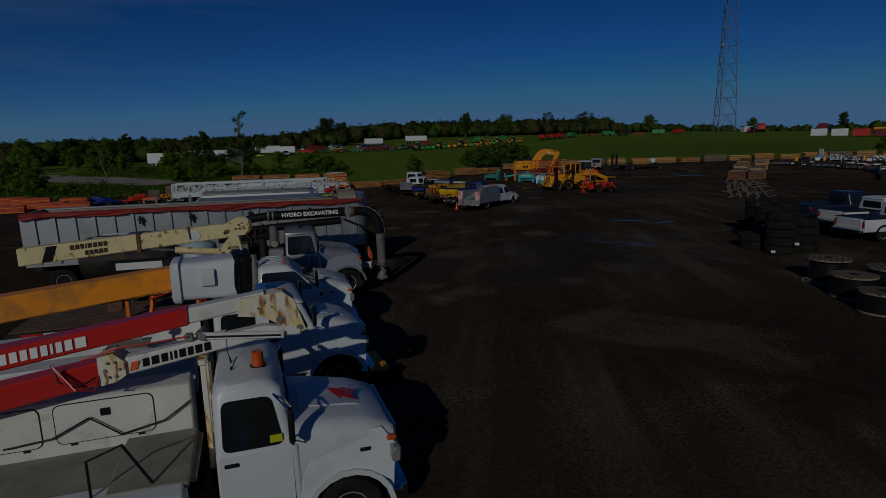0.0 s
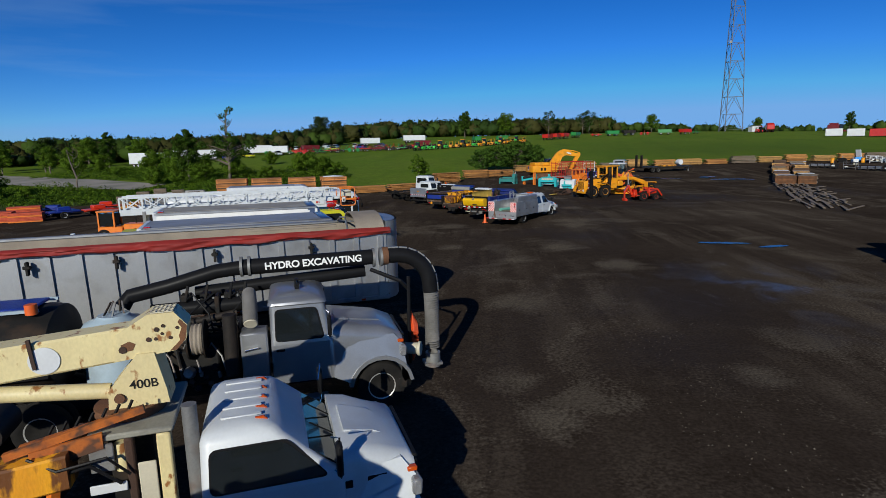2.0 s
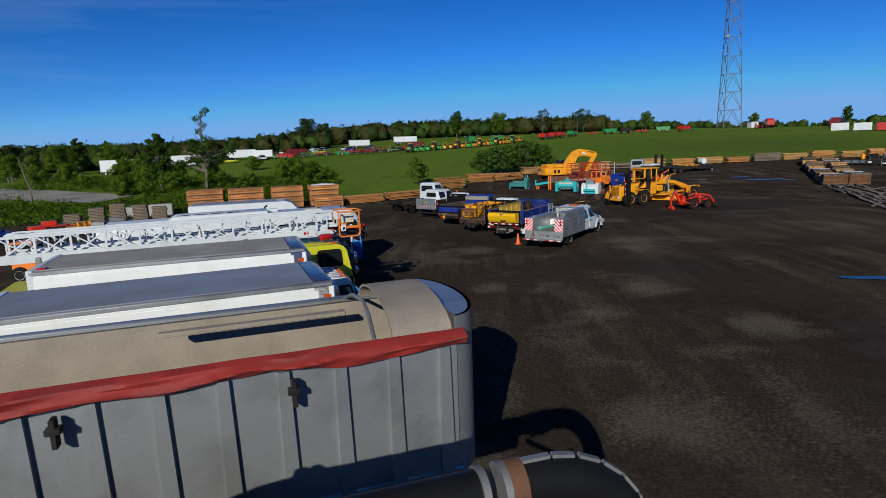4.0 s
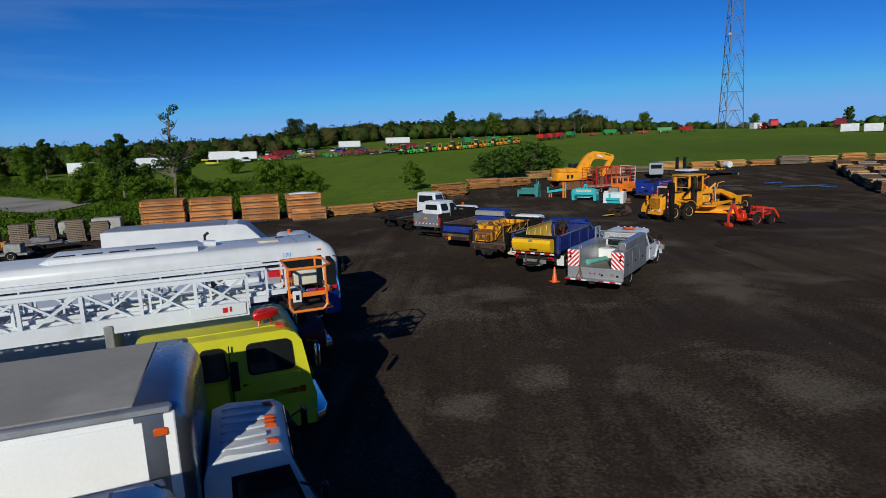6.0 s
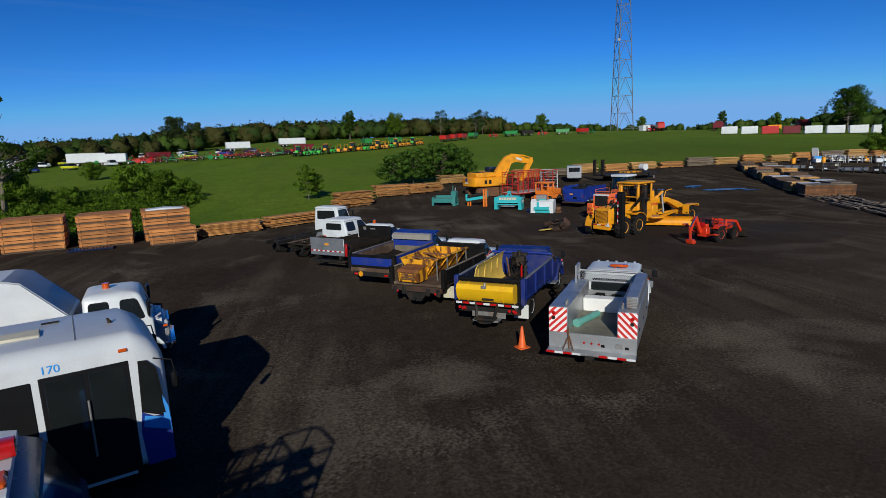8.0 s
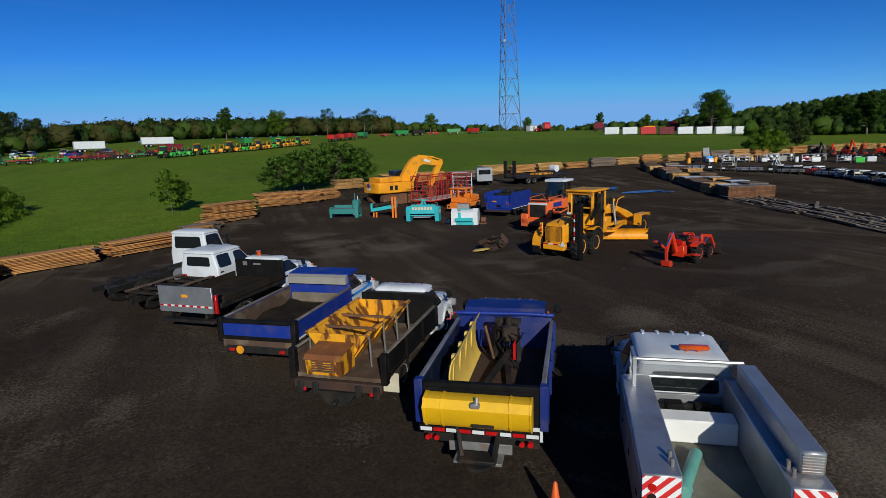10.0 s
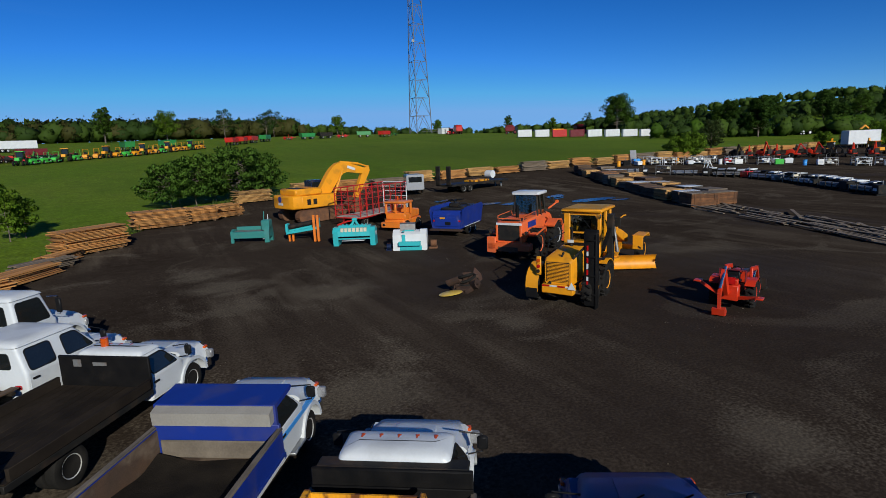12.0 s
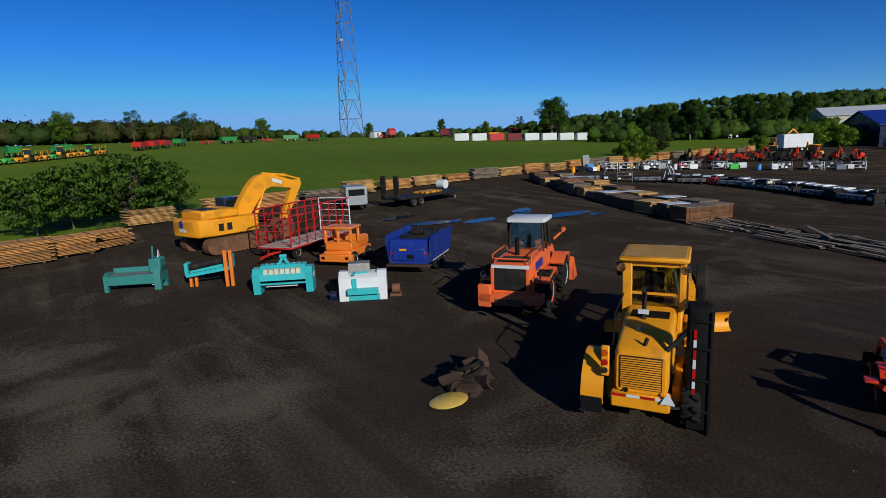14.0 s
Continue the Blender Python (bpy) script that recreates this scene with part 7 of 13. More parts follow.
def dump_box(T, x0, x1, hw, z0, h, mat, inner, tail=None, posts=True, gate=1.0, rim=None, corner=None, cap=None):
    """An open tipping body from x1 (back) to x0 (front)."""
    for s in (-1, 1):
        w = part("side_wall", G().box(x1, x0, s * hw - 0.035, s * hw + 0.035, z0, z0 + h, 0.012), mat, T)
        part("wall_cap", G().box(x1, x0, s * hw - 0.045, s * hw + 0.05, z0 + h - 0.01, z0 + h + 0.04, 0.015), cap or DUSTSTEEL, w)
        part("inner_face", G().box(x1 + 0.03, x0 - 0.03, s * (hw - 0.045) - 0.008, s * (hw - 0.045) + 0.008, z0 + 0.03, z0 + h - 0.03), inner, w)
        part("rub_rail", G().box(x1, x0, s * (hw + 0.05) - 0.02, s * (hw + 0.05) + 0.02, z0 + 0.02, z0 + 0.12, 0.01), mat, w)
        if posts:
            for k in range(4):
                x = x1 + 0.06 + (x0 - x1 - 0.12) * k / 3
                part("stake_post", G().box(x - 0.05, x + 0.05, s * (hw + 0.03), s * (hw + 0.1), z0, z0 + h, 0.01) if s > 0 else G().box(x - 0.05, x + 0.05, -hw - 0.1, -hw - 0.03, z0, z0 + h, 0.01), mat, w)
    part("bed_floor", G().box(x1, x0, -hw, hw, z0 - 0.08, z0 + 0.02), inner, T, "dirty steel bed floor")
    part("front_wall", G().box(x0 - 0.05, x0 + 0.03, -hw, hw, z0, z0 + h + 0.1, 0.01), mat, T)
    for s in (-1, 1):
        part("corner_post", G().box(x1 - 0.1, x1 + 0.08, s * hw - 0.07, s * hw + 0.09, z0 - 0.1, z0 + h + 0.06, 0.015) if s > 0 else G().box(x1 - 0.1, x1 + 0.08, -hw - 0.09, -hw + 0.07, z0 - 0.1, z0 + h + 0.06, 0.015), corner or mat, T)
    if not gate:
        return None
    q = z0 + h * gate
    tg = part("tailgate", G().box(x1 - 0.06, x1 + 0.02, -hw + 0.08, hw - 0.08, z0, q, 0.012), tail or mat, T)
    part("tailgate_frame", G().box(x1 - 0.085, x1 - 0.055, -hw + 0.08, hw - 0.08, z0 - 0.02, z0 + 0.1, 0.01).box(x1 - 0.1, x1 + 0.03, -hw + 0.08, hw - 0.08, q - 0.08, q + 0.03, 0.015), rim or DUSTSTEEL, tg)
    return tg


def rear_lamps(T, x, hw, z):
    for s in (-1, 1):
        part("tail_light", G().box(x - 0.05, x, s * hw - 0.09, s * hw + 0.09, z, z + 0.1, 0.02), REDLENS, T)


def mudflap(T, x, y, mat=None):
    part("mudflap", G().box(x - 0.01, x + 0.01, y - 0.26, y + 0.26, 0.18, 0.68, 0.004), mat or BLACK, T)


PICK = dict(boxy=True, hw=1.0, hood=0.98, hood_z=1.3, nose_z=1.14, belt=1.24, roof=1.98, sill=0.55, wr=0.41, wx=-0.85, rake=0.62, taper=0.78, wide=True)


PALETEAL = surf("pale_teal_plastic", (0.13, 0.38, 0.32), (0.1, 0.3, 0.26), 0.5, 0, 3, 0.2, 40, 0.0)


def utility_truck():
    T = stand("utility_truck", 4.75, 55.6, 57.3, "white service truck with aluminium lockers and chevron panels", "truck", "work trucks")
    T.location.z -= 0.1
    x2 = truck_cab(T, WHITE, cab=2.2, crew=True, lights=0, mirror=True, **{**PICK, "hood": 1.25})
    for k in range(5):
        part("roof_marker", G().loft([rr(x2 + 1.62, 0.03, 1.95, 1.99, 0.012, yc=-0.6 + 0.3 * k), rr(x2 + 1.5, 0.04, 1.95, 2.015, 0.014, yc=-0.6 + 0.3 * k), rr(x2 + 1.38, 0.02, 1.96, 2.0, 0.008, yc=-0.6 + 0.3 * k)]), WHITE, T)
    part("light_bar", G().box(x2 + 0.3, x2 + 0.46, -0.5, 0.06, 2.04, 2.13, 0.03).bar((x2 + 0.38, -0.3, 1.95), (x2 + 0.38, -0.3, 2.05), 0.04).bar((x2 + 0.38, -0.1, 1.95), (x2 + 0.38, -0.1, 2.05), 0.04), AMBER, T, "amber roof light bar")
    frame_rails(T, -0.8, -7.05, 0.7)
    axle(T, -5.6, 0.92, 0.41, 0.24, True)
    a, b, hw = x2 - 0.12, -7.05, 1.17
    for s, top in ((1, 1.68), (-1, 1.68)):
        lk = part("locker", G().box(b, a, s * (hw - 0.26) - 0.26, s * (hw - 0.26) + 0.26, 0.62, top, 0.02), ALU, T, "aluminium side locker")
        for k in range(3):
            x = b + 0.06 + (a - b - 0.1) * k / 3
            d = part("locker_door", G().box(x, x + (a - b) / 3 - 0.06, s * hw - 0.008, s * hw + 0.012, 0.72, top - 0.1, 0.01), ALU, lk)
            part("latch", G().box(x + 0.35, x + 0.47, s * (hw + 0.012) - 0.01, s * (hw + 0.012) + 0.01, 1.05, 1.12, 0.005), BLACK, d)
        part("chevron_panel", G().box(b - 0.014, b, s * (hw - 0.25) - 0.25, s * (hw - 0.25) + 0.25, 0.96, top - 0.02, 0.004), CHEVRON, lk, "red and white chevron panel")
        for z in (top - 0.18, top - 0.32):
            part("tail_light", G().cyl((b - 0.03, s * (hw - 0.13), z), (b - 0.012, s * (hw - 0.13), z), 0.055, None, 14), REDLENS if z > top - 0.25 else CHROME, lk)
        part("grab_post", G().cyl((b + 0.25, s * 0.75, top), (b + 0.25, s * 0.75, top + 0.12), 0.03, None, 8), STEEL, lk)
        part("grab_post", G().cyl((b + 0.45, s * 0.75, top), (b + 0.45, s * 0.75, top + 0.12), 0.03, None, 8), STEEL, lk)
    part("raised_box", G().box(b + 0.3, a - 0.1, -hw + 0.02, -hw + 0.34, 1.68, 2.02, 0.03), ALU, T)
    g = G()
    for k in range(7):
        g.box(b + 0.285, b + 0.3, -hw + 0.05, -hw + 0.31, 1.71 + 0.042 * k, 1.73 + 0.042 * k)
    part("louvre", g, STEEL, T)
    part("bed_floor", G().box(b + 0.04, a, -0.65, 0.65, 0.88, 0.94), DUSTYBED, T, "dusty olive bed floor")
    part("bed_front", G().box(a - 0.05, a, -0.66, 0.66, 0.7, 1.35, 0.01), ALU, T)
    part("cross_box", G().box(a - 1.12, a - 0.72, -0.64, 0.64, 0.94, 1.36, 0.02), BOXWHITE, T, "white cross box in the bed")
    part("battery_tray", G().box(a - 0.7, a - 0.06, -0.62, 0.62, 0.9, 1.2, 0.03).box(a - 0.45, a - 0.2, -0.4, -0.1, 1.2, 1.3, 0.02).box(a - 0.45, a - 0.2, 0.1, 0.4, 1.2, 1.32, 0.02), BLACKSTEEL, T)
    part("rear_panel", G().box(b - 0.02, b + 0.04, -hw, hw, 0.5, 0.96, 0.01), CHECKER, T, "chequer plate rear panel")
    for y0, w0 in ((0.62, 0.1), (-0.72, 0.09), (-0.92, 0.05), (-0.3, 0.05)):
        part("socket", G().box(b - 0.035, b - 0.02, y0 - w0, y0 + w0, 0.64, 0.64 + 1.5 * w0, 0.008), STEEL if w0 > 0.06 else BLACK, T)
    for k in range(3):
        part("marker_light", G().cyl((b - 0.04, 0.2 - 0.2 * k, 0.72), (b - 0.02, 0.2 - 0.2 * k, 0.72), 0.03, None, 10), REDLENS, T)
    bp = part("rear_bumper", G().box(b - 0.3, b - 0.02, -hw, hw, 0.44, 0.52, 0.015), ALU, T)
    for k in range(10):
        if 3.5 < k < 5.5:
            continue
        y = -hw + 0.236 * k
        part("reflector_tape", G().box(b - 0.312, b - 0.3, y, y + 0.225, 0.45, 0.51), REDLENS if k % 2 else VINYL, bp)
    part("hitch", G().box(b - 0.4, b - 0.1, -0.12, 0.12, 0.36, 0.46, 0.02), DARK, T)
    g = G()
    for x in (a - 0.5, a + 0.05):
        g.bar((x, 0.98, 1.66), (x, 0.98, 2.2), 0.06)
    g.bar((a - 0.5, 0.98, 2.2), (a + 0.05, 0.98, 2.2), 0.06).bar((a - 0.5, 0.98, 1.9), (a + 0.05, 0.98, 1.9), 0.05).bar((a - 0.5, 0.98, 1.9), (a + 0.05, 0.98, 2.18), 0.04)
    g.tube([(a + 0.1, 0.98, 1.96), (a + 0.1, -1.0, 1.96), (a + 0.1, -1.0, 1.7)], 0.035, 8).tube([(a + 0.1, 0.98, 1.62), (a + 0.1, -1.0, 1.62)], 0.03, 8)
    part("ladder_rack", g, ALU, T)
    g = G()
    for k in range(32):
        y0 = -0.97 + 0.056 * k
        g.bar((a + 0.1, y0, 1.63), (a + 0.1, y0 + 0.2, 1.94), 0.008)
        g.bar((a + 0.1, y0 + 0.2, 1.63), (a + 0.1, y0, 1.94), 0.008)
    tagged(part("cab_guard", g, ALU, T, "expanded metal mesh guard", smooth=False), kind="stuff")
    part("pipe", G().tube([(b + 0.7, 0.5, 1.04), (b + 1.75, 0.12, 1.04)], 0.1, 14).lathe([(0.085, 0), (0.125, 0), (0.125, 0.14), (0.085, 0.14)], 16, pose(b + 0.62, 0.53, 1.04, 0, 0, -110)), PALETEAL, T, "teal plastic pipe lying in the bed")
    part("pole", G().bar((b - 0.05, 0.6, 0.5), (b - 0.1, 0.62, 1.15), 0.03).bar((b - 0.05, 0.6, 0.9), (b - 0.2, 0.75, 0.5), 0.02).bar((b - 0.05, 0.6, 0.9), (b - 0.2, 0.45, 0.5), 0.02), RUST, T)


def dump_truck_plow():
    T = stand("dump_truck", 2.69, 59.29, 57.0, "dark blue dump truck with a yellow tailgate and plough blade inside", "truck", "work trucks")
    x2 = truck_cab(T, DEEPBLUE, cab=1.35, lights=5, hw=1.05, hood=1.1, hood_z=1.5, nose_z=1.28, belt=1.36, roof=2.02, sill=0.65, wr=0.46, wx=-0.9, rake=0.55, taper=0.8, grille=BLACK)
    frame_rails(T, -0.8, -6.6, 0.85)
    axle(T, -5.2, 0.95, 0.46, 0.25, True)
    a, b, hw, z0 = x2 - 0.25, -6.65, 1.17, 1.0
    dump_box(T, a, b, hw, z0, 0.72, DEEPBLUE, NAVY, BLACKSTEEL, rim=BLACKSTEEL, cap=STEEL)
    part("bed_rust", G().box(b + 0.05, a - 0.05, -hw + 0.1, hw - 0.1, z0 + 0.02, z0 + 0.03), RUSTDARK, T, "rusty dirt on the bed floor")
    part("cab_shield", G().prism([(a - 0.02, z0), (a + 0.04, z0), (a + 0.04, 1.96), (a + 0.5, 2.02), (a + 0.55, 2.08), (a - 0.02, 2.04)], -1.0, 1.0), DEEPBLUE, T)
    g = G()
    for k in range(6):
        g.box(a - 0.03, a - 0.015, -0.4, 0.4, 1.6 + 0.05 * k, 1.625 + 0.05 * k)
    part("shield_louvre", g, BLACK, T)
    part("tarp_roll", G().tube([(a - 0.07, -1.22, 1.9), (a - 0.07, -0.6, 1.92), (a - 0.07, 0.2, 1.91), (a - 0.07, 1.22, 1.9)], 0.05, 10), TARPBLUE, T, "rolled blue tarp")
    part("crank", G().tube([(a - 0.07, 1.22, 1.9), (a - 0.07, 1.35, 1.9), (a - 0.15, 1.36, 1.75), (a - 0.2, 1.45, 1.75)], 0.02, 6), RED, T)
    # plough blade standing in the bed
    rings = []
    for k in range(9):
        x = b + 0.35 + (a - b - 0.9) * k / 8
        rings.append([(x, 0.52 + 0.16 * math.cos(t) - (0.03 if q else 0), z0 + 0.55 + 0.52 * math.sin(t)) for q, ts in ((0, range(-80, 81, 20)), (1, range(80, -81, -20))) for t in (radians(v) for v in ts)])
    bl = part("plough_blade", G().loft(rings), YELLOWPALE, T, "yellow curved plough blade")
    for k in range(4):
        x = b + 0.6 + 0.68 * k
        part("blade_rib", G().prism([(x, z0 + 0.1), (x + 0.1, z0 + 0.1), (x + 0.1, z0 + 1.02), (x, z0 + 1.02)], [0.66, 0.66, 0.6, 0.6], [0.78, 0.78, 0.66, 0.66]), YELLOWPALE, bl)
    part("cutting_edge", G().box(b + 0.3, a - 0.5, 0.6, 0.63, z0 + 0.02, z0 + 0.14, 0.005), STEEL, bl)
    pf = part("plough_frame", G().bar((b + 0.6, -0.5, z0 + 0.1), (a - 0.6, -0.1, z0 + 0.2), 0.12).bar((b + 0.7, 0.2, z0 + 0.1), (a - 0.8, -0.4, z0 + 0.5), 0.1).bar((a - 1.1, -0.45, z0 + 0.1), (a - 1.0, -0.4, z0 + 1.1), 0.1).bar((a - 1.1, 0.1, z0 + 0.1), (a - 1.0, 0.0, z0 + 1.05), 0.1).bar((a - 1.0, -0.5, z0 + 1.05), (a - 1.0, 0.1, z0 + 1.05), 0.1), DARK, T, "black plough lift frame")
    part("plough_motor", G().box(a - 1.3, a - 0.95, -0.45, -0.1, z0 + 0.6, z0 + 1.0, 0.04).cyl((a - 1.2, -0.25, z0 + 1.0), (a - 1.2, -0.25, z0 + 1.2), 0.08, None, 10), DARK, pf)
    for k in range(9):
        t0 = 0.7 * k
        part("hose", G().tube([(a - 1.5 + 0.05 * k, -0.5 + 0.08 * k, z0 + 0.06), (a - 1.3 + 0.2 * math.cos(t0), -0.3 + 0.3 * math.sin(t0), z0 + 0.5 + 0.05 * k), (a - 1.0 + 0.2 * math.sin(t0), -0.35 + 0.06 * k, z0 + 0.7 + 0.03 * k), (a - 0.9, -0.5 + 0.1 * k, z0 + 0.2)], 0.018, 6), BLACK, pf)
    part("lift_arm", G().bar((a - 1.3, 0.1, z0 + 0.2), (a - 0.9, 0.35, z0 + 0.85), 0.05), RUST, pf)
    part("marker_flag", G().box(a - 1.42, a - 1.39, -0.42, -0.36, z0 + 0.25, z0 + 0.7), REDLENS, pf)
    tb = part("spreader_hopper", G().prism([(b - 0.1, 1.02), (b - 0.1, 1.56), (b - 0.26, 1.64), (b - 0.48, 1.6), (b - 0.58, 1.46), (b - 0.5, 1.16), (b - 0.36, 1.02)], -0.98, 0.98), HOPPER, T, "yellow tailgate salt hopper")
    for y0 in (-0.99, -0.62, 0.62, 0.95):
        part("hopper_strap", G().prism([(b - 0.1, 1.0), (b - 0.1, 1.57), (b - 0.26, 1.655), (b - 0.49, 1.615), (b - 0.595, 1.46), (b - 0.51, 1.14), (b - 0.36, 1.0)], y0, y0 + 0.03), HOPPER, tb)
    part("hopper_latch", G().box(b - 0.6, b - 0.5, -0.08, 0.1, 1.5, 1.6, 0.02).cyl((b - 0.56, -0.02, 1.58), (b - 0.5, -0.02, 1.68), 0.04, None, 8), STEEL, tb)
    part("lettering_bar", G().box(b - 0.535, b - 0.52, -0.32, 0.08, 1.12, 1.18), DARK, tb)
    part("spinner_frame", G().bar((b - 0.3, -0.4, 1.02), (b - 0.45, -0.3, 0.5), 0.07).bar((b - 0.3, 0.4, 1.02), (b - 0.45, 0.3, 0.5), 0.07).box(b - 0.6, b - 0.25, -0.35, 0.35, 0.42, 0.5, 0.02).cyl((b - 0.45, 0, 0.36), (b - 0.45, 0, 0.42), 0.28, None, 16), DARK, T)
    rail = part("light_rail", G().box(b - 0.34, b - 0.28, -1.12, 1.12, 0.86, 1.0, 0.01), BLACKSTEEL, T)
    for k in range(9):
        part("reflector_tape", G().box(b - 0.35, b - 0.34, -1.1 + 0.246 * k, -0.88 + 0.246 * k, 0.89, 0.96), REDLENS if k % 2 else VINYL, rail)
    for y0 in (-0.95, -0.8, 0.78, 0.95):
        part("tail_light", G().cyl((b - 0.37, y0, 0.76), (b - 0.33, y0, 0.76), 0.05, None, 12), REDLENS, rail)
    part("hitch_plate", G().box(b - 0.5, b - 0.1, -0.45, 0.45, 0.36, 0.42, 0.01).box(b - 0.14, b - 0.1, -0.6, 0.6, 0.4, 0.6, 0.01), STEEL, T)
    rear_lamps(T, b - 0.1, 0.9, 0.6)
    part("rear_beam", G().box(b - 0.12, b, -1.1, 1.1, 0.55, 0.75, 0.02), DARK, T)
    for s in (-1, 1):
        mudflap(T, -5.85, s * 0.85, VINYL if s < 0 else None)


RUSTLID = surf("rust_brown_sheet", (0.26, 0.09, 0.02), (0.18, 0.06, 0.018), 0.8, 0.1, 2.5, 0.5, 40, 0.006, (0.4, 0.2, 0.02), 0.5, 3.0)
RUSTFLOOR = surf("rusty_bed_plate", (0.11, 0.062, 0.036), (0.065, 0.042, 0.028), 0.85, 0.1, 2.4, 0.6, 40, 0.008, (0.2, 0.15, 0.1), 0.6, 2.0, edge=(0.5, 0.62))


def dump_truck_spreader():
    T = stand("dump_truck", 0.92, 62.65, 54.0, "white-cab dump truck with a rusty yellow salt spreader", "truck", "work trucks")
    x2 = truck_cab(T, WHITE, cab=1.28, lights=5, **{**PICK, "hood": 1.1, "hood_z": 1.38, "nose_z": 1.26})
    frame_rails(T, -0.8, -6.7, 0.75)
    axle(T, -5.1, 0.92, 0.42, 0.24, True)
    a, b, hw, z0 = x2 - 0.2, -6.7, 1.16, 0.92
    dump_box(T, a, b, hw, z0, 0.58, BLACKSTEEL, RUSTFLOOR, BLACKSTEEL, gate=0)
    part("headboard", G().box(a - 0.02, a + 0.06, -1.16, 1.16, z0, 1.85, 0.02), BLACKSTEEL, T, "black steel headboard")
    part("headboard_lip", G().box(a + 0.02, a + 0.3, -1.1, 1.1, 1.8, 1.86, 0.02), DARK, T)
    # V-shaped hopper
    sp = new("salt_spreader")
    sp.parent = T
    tagged(sp, "rust-eaten yellow salt spreader")
    sp.location.y = 0.26
    xa, xb = a - 0.48, b + 0.5
    for s in (-1, 1):
        vs = [(xb, s * 0.26, z0 + 0.12), (xa, s * 0.26, z0 + 0.12), (xa, s * 0.77, 1.77), (xb, s * 0.77, 1.77)]
        vs += [(p[0], p[1] + s * 0.025, p[2]) for p in vs]
        part("hopper_side", G().add(vs, [(0, 1, 2, 3), (7, 6, 5, 4), (0, 4, 5, 1), (1, 5, 6, 2), (2, 6, 7, 3), (3, 7, 4, 0)]), RUSTYEL, sp)
        part("hopper_rim", G().box(xb - 0.04, xa + 0.04, s * 0.79 - 0.05, s * 0.79 + 0.05, 1.74, 1.81, 0.015), RUSTYEL, sp)
        for k in range(4):
            x = xb + 0.15 + (xa - xb - 0.3) * k / 3
            part("hopper_leg", G().bar((x, s * 0.8, 1.73), (x, s * 0.82, z0), 0.04), STEEL, sp)
            part("hopper_rib", G().bar((x + 0.05, s * 0.3, z0 + 0.15), (x + 0.05, s * 0.8, 1.73), 0.05), RUSTYEL, sp)
    for x in (xa, xb):
        part("hopper_end", G().add([(x, -0.27, z0 + 0.1), (x, 0.27, z0 + 0.1), (x, 0.79, 1.77), (x, -0.79, 1.77), (x + 0.03, -0.27, z0 + 0.1), (x + 0.03, 0.27, z0 + 0.1), (x + 0.03, 0.79, 1.77), (x + 0.03, -0.79, 1.77)], [(0, 1, 2, 3), (7, 6, 5, 4), (0, 4, 5, 1), (1, 5, 6, 2), (2, 6, 7, 3), (3, 7, 4, 0)]), RUSTYEL, sp)
    for k in range(2):
        x = xb + 0.8 + 0.95 * k
        part("hopper_brace", G().bar((x, -0.75, 1.68), (x, 0.75, 1.68), 0.06), RUST, sp)
    part("auger_trough", G().box(xb, xa, -0.25, 0.25, z0 + 0.02, z0 + 0.14), RUST, sp)
    mb = part("motor_box", G().prism([(xb - 0.72, z0 + 0.1), (xb - 0.78, 1.38), (xb - 0.7, 1.48), (xb - 0.03, 1.55), (xb - 0.03, z0 + 0.1)], -0.46, 0.44), RUSTYEL, sp, "rusted yellow engine box")
    part("motor_lid", G().prism([(xb - 0.81, 1.4), (xb - 0.72, 1.5), (xb - 0.03, 1.57), (xb - 0.03, 1.59), (xb - 0.73, 1.52), (xb - 0.83, 1.42)], -0.48, 0.46), RUSTLID, mb, "rust-brown engine lid")
    g = G()
    for k in range(5):
        g.box(xb - 0.79, xb - 0.74, -0.3, 0.28, z0 + 0.2 + 0.06 * k, z0 + 0.23 + 0.06 * k)
    part("motor_grille", g, RUST, sp)
    part("rear_beam", G().box(b - 0.15, b, -1.12, 1.12, 0.62, 0.84, 0.02), RUSTDARK, T)
    part("drop_hitch", G().prism([(b - 0.2, 0.28), (b - 0.02, 0.28), (b - 0.02, 0.62), (b - 0.2, 0.62)], [-0.25, -0.25, -0.5, -0.5], [0.25, 0.25, 0.5, 0.5]).box(b - 0.4, b - 0.1, -0.06, 0.06, 0.34, 0.44, 0.02), DARK, T)
    for y0 in (-1.0, -0.55, 0.55, 0.95):
        part("rear_bracket", G().box(b - 0.2, b - 0.1, y0 - 0.08, y0 + 0.08, 0.5, 0.8, 0.02), DARK, T)
    part("reflector_tape", G().box(b + 0.0, b + 0.02, 0.05, 0.5, 0.98, 1.06), REDLENS, T)
    part("reflector_tape", G().box(b - 0.01, b + 0.0, 0.15, 0.38, 0.985, 1.055), VINYL, T)
    rear_lamps(T, b - 0.12, 0.9, 0.55)
    for s in (-1, 1):
        mudflap(T, -5.75, s * 0.86, BEIGE if s < 0 else None)


